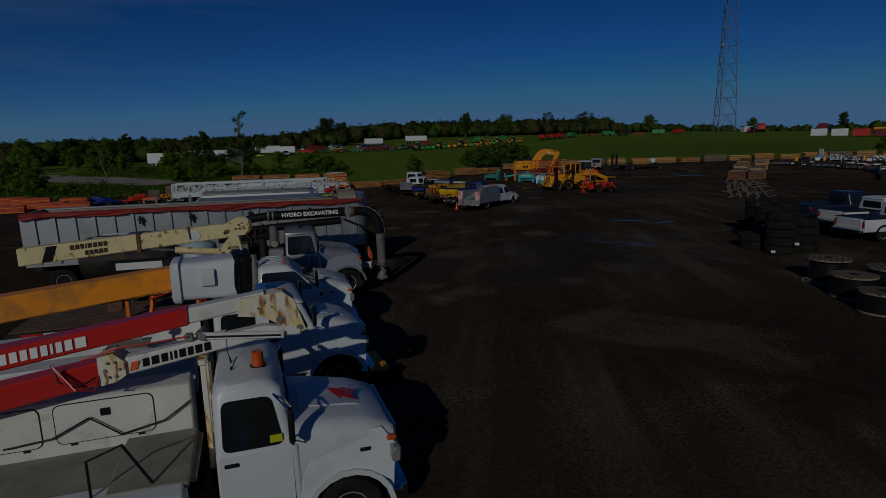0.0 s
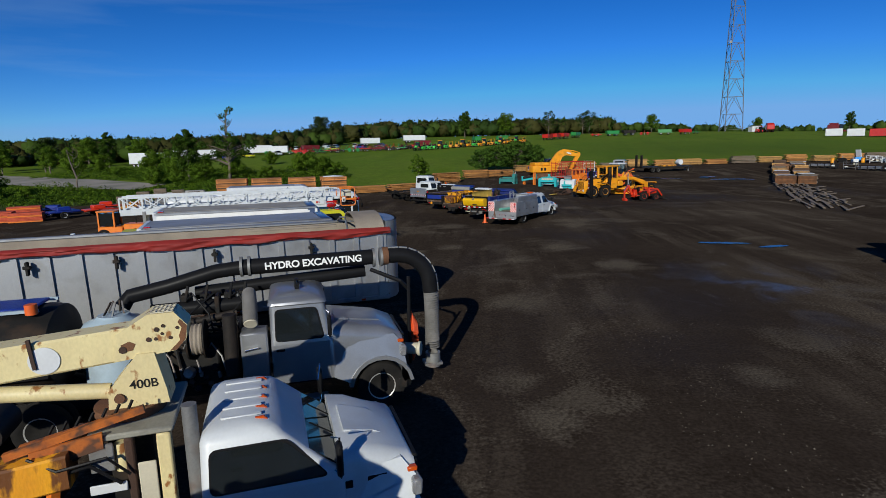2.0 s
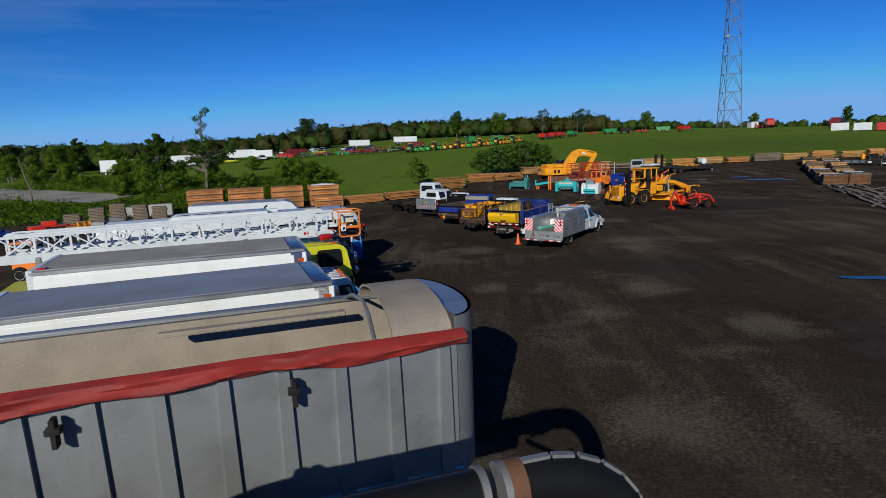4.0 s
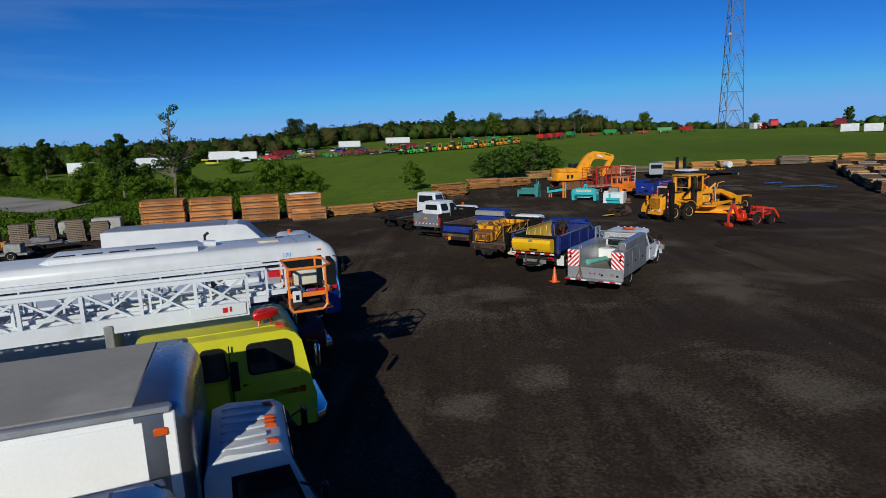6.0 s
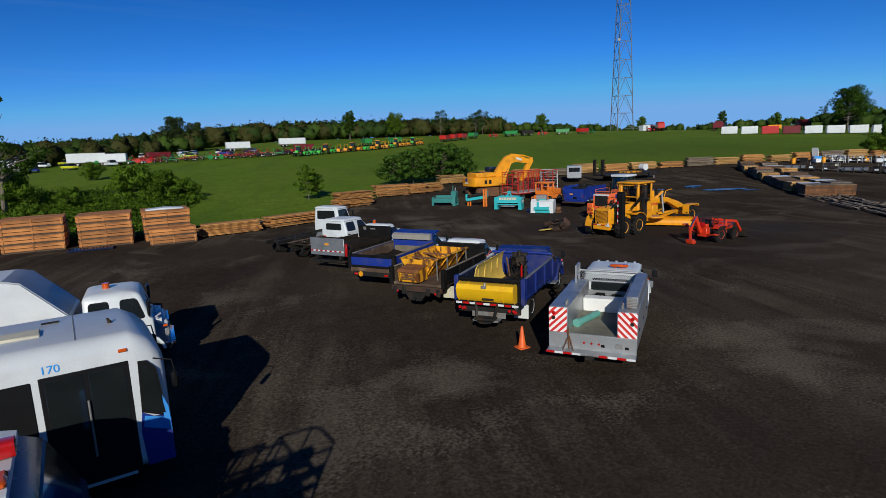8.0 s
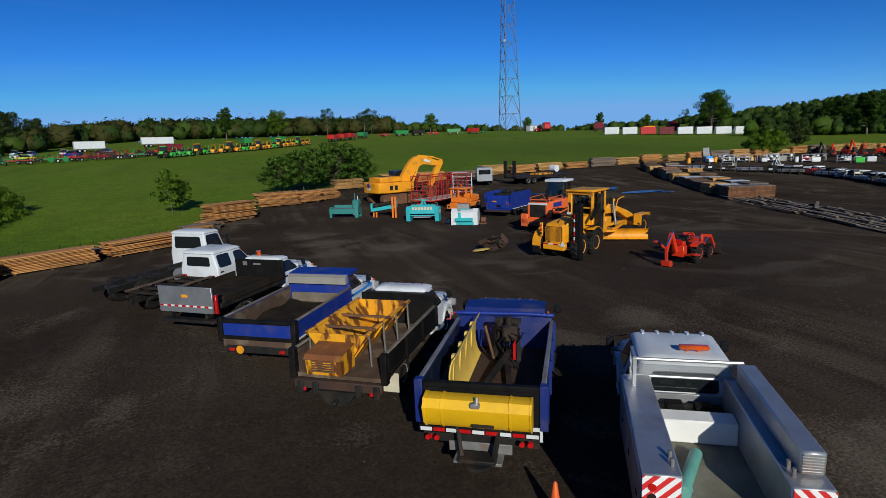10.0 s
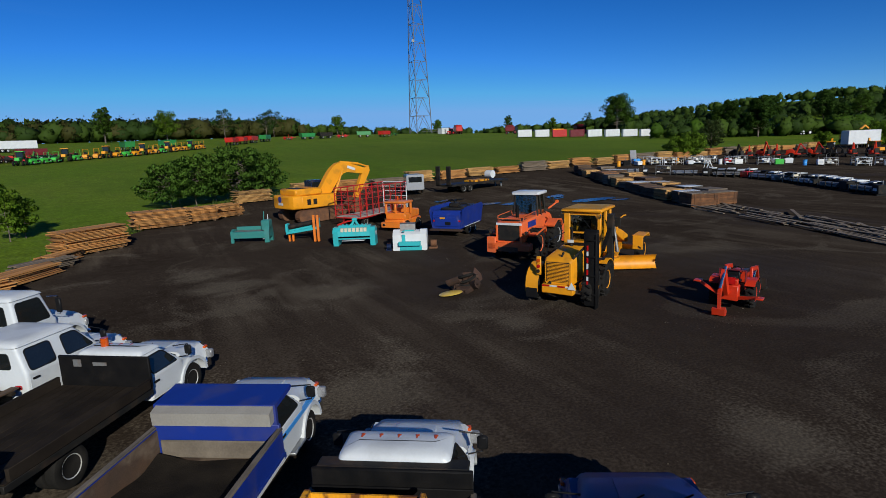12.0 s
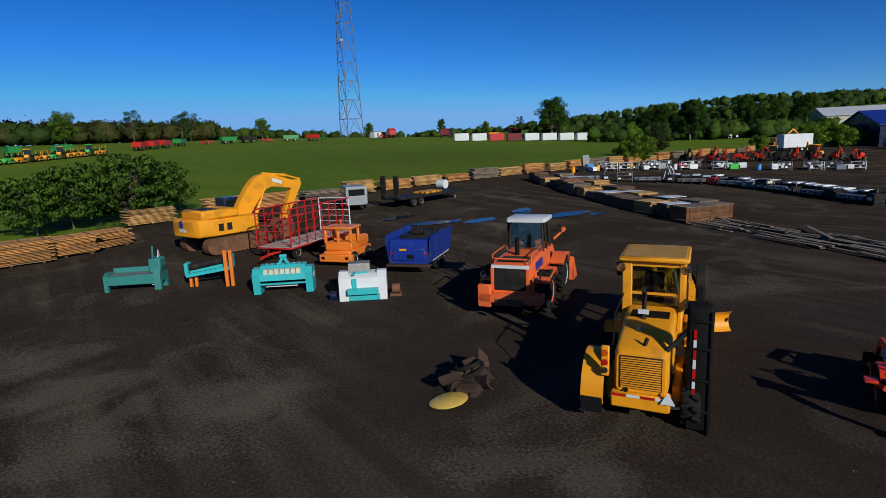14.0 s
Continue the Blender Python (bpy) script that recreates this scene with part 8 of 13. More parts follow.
def dump_truck_blue():
    T = stand("dump_truck", -0.95, 66.1, 55.0, "white pickup-cab truck with an empty blue dump body", "truck", "work trucks")
    x2 = truck_cab(T, WHITE, cab=1.26, lights=5, stripe=SKYBLUE, **{**PICK, "hood": 1.12, "roof": 1.9, "hood_z": 1.38, "nose_z": 1.27})
    frame_rails(T, -0.8, -6.5, 0.75)
    axle(T, -5.0, 0.92, 0.42, 0.24, True)
    a, b, hw, z0 = x2 - 0.25, -6.55, 1.16, 0.9
    tg = dump_box(T, a, b, hw, z0, 0.55, BLUE, RUSTFLOOR, BLUE, posts=False, corner=BLACKSTEEL, rim=BLACKSTEEL)
    part("rear_skirt", G().box(b - 0.08, b - 0.03, -1.1, 1.1, 0.66, 0.9, 0.01), RUSTFLOOR, T, "dirt-caked rear skirt")
    part("cab_shield", G().prism([(a - 0.02, z0), (a + 0.04, z0), (a + 0.04, 1.84), (a + 0.68, 1.88), (a + 0.74, 1.93), (a + 0.7, 1.98), (a - 0.04, 1.92), (a - 0.04, 1.5)], -1.12, 1.12), BLUE, T, "blue cab shield")
    part("shield_lip", G().prism([(a - 0.2, 1.6), (a - 0.04, 1.62), (a - 0.04, 1.9), (a - 0.22, 1.84)], -1.08, 1.08), DUSTROOF, T)
    part("shield_dust", G().box(a - 0.1, a - 0.06, -1.05, 1.05, z0 + 0.02, z0 + 0.36, 0.02), DUSTSTEEL, T)
    part("white_stripe", G().box(b + 0.1, a - 0.1, -hw - 0.075, -hw - 0.06, z0 + 0.02, z0 + 0.08), VINYL, T)
    heap = G()
    n = 16
    for i in range(n + 1):
        for j in range(9):
            x, y = b + 0.2 + (a - b - 0.4) * i / n, -1.05 + 2.1 * j / 8
            heap.v.append((x, y, z0 + 0.03 + 0.16 * max(0, noise.noise((x * 1.3, y * 1.3, 3)) + 0.25)))
    heap.f = [(i * 9 + j, i * 9 + j + 1, (i + 1) * 9 + j + 1, (i + 1) * 9 + j) for i in range(n) for j in range(8)]
    part("soil", heap, SOIL, T, "thin layer of dark soil in the bed")
    part("rear_beam", G().box(b - 0.1, b, -1.0, 1.0, 0.5, 0.72, 0.02), DARK, T)
    part("plate_bracket", G().cyl((b - 0.12, 0.55, 0.6), (b - 0.1, 0.55, 0.6), 0.12, None, 18), YELLOW, T)
    rear_lamps(T, b - 0.1, 0.8, 0.55)
    mudflap(T, -5.62, 0.86)
    mudflap(T, -5.62, -0.86)
    part("flap_badge", G().cyl((-5.645, -0.86, 0.5), (-5.632, -0.86, 0.5), 0.13, None, 18), YELLOW, T, "yellow oval badge")


def flatbed_truck():
    T = stand("flatbed_truck", -2.75, 70.3, 52.0, "white truck with black flatbed, headboard and folded liftgate", "truck", "work trucks")
    x2 = truck_cab(T, WHITE, cab=1.23, lights=3, **{**PICK, "hood": 1.1, "roof": 1.76, "belt": 1.14, "hood_z": 1.28, "nose_z": 1.18})
    frame_rails(T, -0.8, -6.3, 0.72)
    axle(T, -4.9, 0.92, 0.42, 0.24, True)
    a, b, hw, z0 = x2 - 0.15, -6.35, 1.15, 0.95
    part("bed", G().box(b, a, -hw, hw, z0 - 0.14, z0, 0.01), DARK, T)
    for k in range(11):
        part("bed_board", G().box(b + 0.02, a - 0.02, -hw + 0.21 * k, -hw + 0.21 * k + 0.195, z0, z0 + 0.03, 0.004), BEDDARK, T)
    part("headboard", G().box(a - 0.04, a + 0.04, -hw, hw, z0, 1.7, 0.02), BLACKSTEEL, T, "black steel headboard")
    part("emblem", G().box(a - 0.055, a - 0.04, 0.55, 0.75, 1.45, 1.62), STEEL, T)
    part("emblem_bar", G().box(a - 0.055, a - 0.04, -0.1, 0.25, 1.48, 1.56), STEEL, T)
    for s in (-1, 1):
        part("side_rail", G().box(b + 0.1, a - 0.1, s * hw - 0.04, s * hw + 0.04, z0 + 0.03, z0 + 0.26, 0.01), BEDDARK, T)
    part("beacon", G().cyl((x2 + 0.3, 0.3, 1.75), (x2 + 0.3, 0.3, 1.97), 0.09, None, 12), AMBER, T)
    lg = part("liftgate", G().box(b - 0.4, b - 0.33, -1.12, 1.12, 0.72, 1.62, 0.01), ALU, T, "folded aluminium liftgate")
    for k in range(14):
        part("reflector_tape", G().box(b - 0.408, b - 0.4, -1.1 + 0.157 * k, -0.95 + 0.157 * k, 0.92, 0.98), REDLENS if k % 2 else VINYL, lg)
    part("warning_plate", G().box(b - 0.41, b - 0.4, -0.12, 0.14, 1.25, 1.35), YELLOW, lg)
    for y0 in (-0.8, 0.7):
        part("liftgate_arm", G().box(b - 0.34, b, y0, y0 + 0.1, 0.5, 0.7, 0.01), DARK, T)
    part("tail_post", G().box(b - 0.3, b - 0.2, -1.2, -1.1, 0.7, 1.35, 0.01), REDLENS, T)
    part("rear_bumper", G().box(b - 0.4, b - 0.1, -1.1, 1.1, 0.36, 0.46, 0.01), DARK, T)


def crew_cab_chassis():
    T = stand("crew_cab_truck", -4.65, 72.55, 50.0, "white crew-cab chassis truck without a bed", "truck", "work trucks")
    p = dict(PICK)
    p.update(hood=0.95)
    x2 = truck_cab(T, WHITE, cab=2.2, crew=True, lights=0, **p)
    frame_rails(T, -0.8, -6.4, 0.72)
    axle(T, -5.2, 0.92, 0.42, 0.24, True)
    for s in (-0.56, 0.56):
        part("deck_rail", G().box(-6.4, x2 - 0.1, s - 0.06, s + 0.06, 0.74, 0.86, 0.01), BEDDARK, T)
    for k in range(5):
        part("cross_bearer", G().box(x2 - 0.4 - 0.62 * k, x2 - 0.28 - 0.62 * k, -0.95, 0.95, 0.86, 0.94, 0.01), BEDDARK, T)
    for y0 in (-0.9, 0.7):
        part("plank", G().box(-6.2, x2 - 0.15, y0, y0 + 0.2, 0.94, 0.98, 0.005), WOODDARK, T)
    rear_lamps(T, x2 - 0.005, 0.75, 0.85)


def cab_chassis():
    T = stand("cab_chassis_truck", -5.8, 75.2, 52.0, "white highway truck with a bare black chassis", "truck", "work trucks")
    x2 = truck_cab(T, WHITE, cab=1.3, lights=0, hw=1.05, hood=1.1, hood_z=1.6, nose_z=1.35, belt=1.55, roof=2.45, sill=0.75, wr=0.5, wx=-0.85, rake=0.35, taper=0.88, boxy=True)
    frame_rails(T, -0.9, -7.4, 0.95, 0.44)
    axle(T, -5.9, 0.95, 0.5, 0.27, True)
    part("fuel_tank", G().cyl((-3.0, -0.85, 0.75), (-4.2, -0.85, 0.75), 0.3, None, 18), ALU, T)
    part("air_tank", G().cyl((-4.5, 0.3, 0.8), (-5.2, 0.3, 0.8), 0.16, None, 12), DARK, T)


def traffic_cone(x, y):
    T = stand("traffic_cone", x, y, 20, "orange plastic traffic cone on the gravel", "traffic cone")
    part("base", G().box(-0.19, 0.19, -0.19, 0.19, 0.0, 0.035, 0.01), CONE, T)
    part("cone", G().lathe([(0.14, 0.03), (0.12, 0.1), (0.035, 0.68), (0.02, 0.7), (0.001, 0.7)], 18, pose(0, 0, 0, 90, 0, 0)), CONE, T)


utility_truck()
dump_truck_plow()
dump_truck_spreader()
dump_truck_blue()
flatbed_truck()
crew_cab_chassis()
cab_chassis()
traffic_cone(-0.3, 52.1)


# ---- machines in the middle of the yard ----
DUSTYELLOW = surf("dusty_ochre_paint", (0.46, 0.24, 0.035), (0.36, 0.19, 0.03), 0.75, 0, 1.6, 0.3, 30, 0.002, (0.4, 0.3, 0.14), 0.5, 1.5)


def road_grader():
    T = stand("road_grader", 10.7, 69.65, 28.5, "yellow road grader with a black snow wing mast", "grader")
    for s in (-1, 1):
        for x in (0.0, 1.55):
            wheel(T, x, s * 1.02, 0.64, 0.4, YELLOW, True, s)
        wheel(T, 8.0, s * 0.98, 0.64, 0.36, YELLOW, True, s)
        part("tandem_case", G().box(-0.25, 1.8, s * 0.72 - 0.1, s * 0.72 + 0.1, 0.45, 0.85, 0.04), YELLOW, T)
        fd = [(1.55 + 0.8 * math.cos(radians(a)), 0.66 + 0.82 * math.sin(radians(a))) for a in range(30, 121, 15)]
        fd = fd + [(x, z - 0.04) for x, z in reversed(fd)]
        if s < 0:
            part("fender", G().prism(fd, -1.26, -0.8), YELLOW, T)
        else:
            fl = [(0.0 + 0.8 * math.cos(radians(a)), 0.66 + 0.82 * math.sin(radians(a))) for a in range(70, 191, 15)]
            fl = fl + [(x, z - 0.04) for x, z in reversed(fl)]
            part("fender", G().prism(fl, 0.78, 1.28), YELLOW, T)
            part("mud_flap", G().box(-0.82, -0.76, 0.8, 1.26, 0.25, 0.62, 0.01), BLACK, T)
    hood = part("engine_hood", G().loft([rr(-0.75, 0.5, 0.85, 1.72, 0.1), rr(-0.62, 0.56, 0.8, 1.82, 0.12), rr(1.0, 0.6, 0.8, 1.95, 0.12), rr(2.0, 0.62, 0.8, 2.02, 0.12)]), YELLOW, T)
    for k in range(14):
        part("grille_slat", G().box(-0.79, -0.74, -0.42, 0.42, 0.95 + 0.052 * k, 0.975 + 0.052 * k, 0.004), YELLOW, hood)
    part("grille_back", G().box(-0.765, -0.74, -0.44, 0.44, 0.93, 1.68), DARK, hood)
    part("lower_panel", G().box(-0.85, -0.5, -0.62, 0.62, 0.48, 0.84, 0.04), YELLOW, T)
    for k in range(4):
        part("reflector_tape", G().box(-0.862, -0.85, -0.6 + 0.3 * k, -0.3 + 0.3 * k - 0.02, 0.76, 0.82), REDLENS if k % 2 else VINYL, T)
    part("hazard_triangle", G().add([(-0.9, -0.72, 0.72), (-0.9, -0.42, 0.72), (-0.9, -0.57, 1.0), (-0.88, -0.72, 0.72), (-0.88, -0.42, 0.72), (-0.88, -0.57, 1.0)], [(0, 1, 2), (5, 4, 3), (0, 3, 4, 1), (1, 4, 5, 2), (2, 5, 3, 0)]), VINYL, T)
    lp = part("lamp_post", G().box(-0.78, -0.7, 0.66, 0.84, 1.15, 1.85, 0.02), YELLOW, T)
    for z, m in ((1.3, CHROME), (1.48, REDLENS), (1.7, AMBER)):
        part("tail_light", G().cyl((-0.82, 0.75, z), (-0.78, 0.75, z), 0.07, None, 14), m, lp)
    ex = part("exhaust", G().tube([(1.1, 0.12, 1.9), (1.1, 0.12, 2.6), (1.02, 0.12, 2.7)], 0.06, 10), MUFFLER, T, "dark exhaust stack")
    part("exhaust_guard", G().box(1.0, 1.02, 0.0, 0.26, 2.1, 2.22, 0.005), VINYL, ex)
    part("hood_step", G().box(1.2, 1.7, -0.45, 0.45, 1.96, 2.0, 0.01), BLACKSTEEL, T)
    part("filler_cap", G().cyl((0.4, 0.15, 1.9), (0.4, 0.15, 1.98), 0.07, None, 12), STEEL, T)
    # cab: posts, glass, roof
    cab = part("cab_base", G().box(2.05, 3.55, -0.72, 0.72, 1.1, 2.0, 0.04), YELLOW, T)
    for x, y in ((2.08, -0.7), (2.08, 0.7), (3.5, -0.7), (3.5, 0.7), (2.8, -0.72), (2.8, 0.72)):
        part("cab_post", G().box(x - 0.06, x + 0.06, y - 0.05, y + 0.05, 1.95, 3.2, 0.015), YELLOW, cab)
    part("rear_pillar", G().box(1.98, 2.14, 0.52, 0.76, 1.5, 3.2, 0.02), YELLOW, cab)
    part("rear_pillar", G().box(1.98, 2.14, -0.76, -0.62, 1.95, 3.2, 0.02), YELLOW, cab)
    for nm, q in (("rear_pane", (2.1, 2.112, -0.66, 0.66, 2.0, 3.14)), ("front_pane", (3.46, 3.472, -0.66, 0.66, 2.0, 3.14)), ("side_pane", (2.14, 3.44, -0.69, -0.678, 2.0, 3.14)), ("side_pane", (2.14, 3.44, 0.678, 0.69, 2.0, 3.14))):
        part(nm, G().box(*q), CLEAR, cab, "clear cab glass").visible_shadow = False
    part("seat", G().box(2.45, 2.95, -0.25, 0.25, 2.0, 2.3, 0.06).box(2.4, 2.52, -0.24, 0.24, 2.3, 2.85, 0.05), BLACK, cab, "black operator seat")
    part("console", G().box(3.1, 3.3, -0.18, 0.18, 2.0, 2.5, 0.04).bar((3.1, 0.0, 2.5), (2.98, 0.0, 2.62), 0.05), YELLOW, cab)
    part("lever_bank", G().bar((3.05, -0.3, 2.0), (3.0, -0.3, 2.6), 0.03).bar((3.05, 0.3, 2.0), (3.0, 0.3, 2.6), 0.03).bar((3.05, -0.38, 2.0), (3.02, -0.38, 2.55), 0.03).bar((3.05, 0.38, 2.0), (3.02, 0.38, 2.55), 0.03), BLACK, cab)
    part("rear_bar", G().bar((2.06, -0.66, 2.35), (2.06, 0.66, 2.35), 0.06), YELLOW, cab)
    part("rear_header", G().bar((2.06, -0.66, 3.12), (2.06, 0.66, 3.12), 0.1), YELLOW, cab)
    part("wiper", G().bar((2.04, 0.1, 3.05), (2.04, -0.45, 2.4), 0.02), BLACK, cab)
    part("cab_roof", G().box(1.85, 3.75, -0.85, 0.85, 3.2, 3.32, 0.04), YELLOW, cab)
    part("roof_top", G().box(1.95, 3.65, -0.76, 0.76, 3.32, 3.34, 0.01), DUSTYELLOW, cab, "dusty ochre roof panel")
    for s in (-1, 1):
        part("work_lamp", G().cyl((1.8, s * 0.75, 3.1), (1.68, s * 0.75, 3.07), 0.09, 0.11, 14), CHROME, cab)
        part("mirror", G().box(3.6, 3.66, s * 1.0 - 0.12, s * 1.0 + 0.12, 2.4, 2.8, 0.02).bar((3.5, s * 0.7, 2.7), (3.63, s * 1.0, 2.7), 0.03), DARK, cab)
        part("step", G().box(2.3, 2.9, s * 0.86 - 0.12, s * 0.86 + 0.12, 0.75, 0.8, 0.01).bar((2.3, s * 0.9, 0.75), (2.3, s * 0.75, 1.4), 0.04).bar((2.9, s * 0.9, 0.75), (2.9, s * 0.75, 1.4), 0.04), YELLOW, T)
    # gooseneck frame, circle, blade
    part("main_beam", G().loft([rr(3.5, 0.2, 1.25, 1.75, 0.05), rr(4.2, 0.18, 1.7, 2.1, 0.05), rr(6.4, 0.17, 1.65, 1.98, 0.05), rr(7.7, 0.2, 1.1, 1.6, 0.05), rr(8.4, 0.25, 0.9, 1.3, 0.05)]), YELLOW, T)
    part("front_axle", G().box(7.85, 8.15, -0.85, 0.85, 0.62, 0.86, 0.04), YELLOW, T)
    for s in (-1, 1):
        part("front_fender", G().prism([(7.4, 1.42), (8.6, 1.42), (8.7, 1.27), (8.65, 1.22), (8.55, 1.36), (7.4, 1.36)], s * 0.72, s * 1.24), YELLOW, T)
        part("fender_flap", G().box(7.36, 7.42, min(s * 0.74, s * 1.22), max(s * 0.74, s * 1.22), 0.75, 1.4, 0.01), YELLOW, T)
        part("lift_cylinder", G().cyl((5.4, s * 0.3, 2.45), (5.2, s * 0.6, 1.0), 0.07, None, 10), STEEL, T)
        part("lift_yoke", G().bar((4.9, 0, 1.9), (5.4, s * 0.38, 2.5), 0.14), YELLOW, T)
    part("draw_bar", G().bar((8.1, 0, 0.9), (5.0, 0.55, 0.78), 0.14).bar((8.1, 0, 0.9), (5.0, -0.55, 0.78), 0.14), YELLOW, T)
    part("circle", G().cyl((5.0, 0, 0.7), (5.0, 0, 0.8), 0.75, None, 24), YELLOW, T)
    bm2 = G()
    rings = []
    for y in (-2.05, 2.05):
        rings.append([(0.32 * math.cos(t) - 0.2 - q * 0.05, y, 0.42 + 0.34 * math.sin(t)) for q, ts in ((0, range(-70, 71, 20)), (1, range(70, -71, -20))) for t in (radians(v) for v in ts)])
    part("mouldboard", bm2.loft(rings, pose(5.5, -0.22, 0.02, 0, 0, 30)), YELLOW, T, "yellow curved mouldboard blade")
    part("handrail", G().tube([(5.3, -0.5, 1.9), (5.4, -0.6, 2.5), (5.7, -0.7, 2.6), (5.9, -0.75, 2.6)], 0.03, 8), YELLOW, T)
    part("hydraulic_tank", G().box(3.7, 4.4, -0.7, -0.25, 1.1, 1.65, 0.04), YELLOW, T)
    # snow wing stowed upright on the right side
    wing = part("wing_blade", G().loft([rr(-0.56, 0.2, 0.1, 2.72, 0.05), rr(-0.46, 0.26, 0.08, 2.84, 0.05), rr(-0.36, 0.26, 0.08, 2.9, 0.05), rr(-0.26, 0.2, 0.1, 2.82, 0.05)]), BLACKSTEEL, T, "black snow wing stowed upright")
    wing.location.y = -1.14
    part("wing_edge", G().box(-0.6, -0.26, -0.24, -0.19, 0.0, 2.75, 0.01), BLACKSTEEL, wing)
    for z in (0.5, 1.2, 1.9, 2.5):
        part("wing_rib", G().box(-0.6, -0.3, -0.2, 0.2, z, z + 0.06, 0.01), BLACKSTEEL, wing)
    for k in range(8):
        part("reflector_tape", G().box(-0.585, -0.562, 0.06, 0.12, 0.6 + 0.22 * k, 0.8 + 0.22 * k), REDLENS if k % 2 else VINYL, wing)
    part("wing_stay", G().bar((-0.75, 0.45, 0.75), (-0.45, -0.95, 2.3), 0.08), DARK, T)
    part("wing_stay", G().bar((-0.78, 0.1, 0.6), (-0.45, -0.95, 0.55), 0.12), DARK, T)
    part("wing_stay", G().bar((-0.8, 0.35, 0.7), (-0.4, -0.1, 2.0), 0.06), DARK, T)
    part("wing_mast", G().box(2.0, 2.25, -1.25, -1.0, 0.6, 3.15, 0.02), DARK, T)
    for k in range(6):
        part("hose", G().tube([(2.1, -0.9 - 0.03 * k, 2.9 - 0.1 * k), (2.45 - 0.1 * k, -1.2 - 0.03 * k, 2.2), (2.2, -1.05, 1.7 - 0.06 * k), (1.5 - 0.2 * k, -1.1, 1.4 + 0.05 * k)], 0.024, 6), BLACK, T)
    part("wing_arm", G().bar((2.1, -1.1, 2.6), (1.0, -1.15, 1.9), 0.12).bar((2.1, -1.1, 1.2), (0.8, -1.15, 1.0), 0.12), BLACKSTEEL, T)
    part("side_tank", G().box(2.3, 3.3, -0.95, -0.74, 0.9, 1.5, 0.04), YELLOW, T)
    part("grab_rail", G().tube([(-0.6, 0.62, 1.5), (0.2, 0.68, 2.3), (1.9, 0.7, 2.35)], 0.02, 6), BLACK, T)
    part("number_bar", G().box(6.42, 6.5, -2.05, -1.98, 0.45, 0.55), DARK, T)


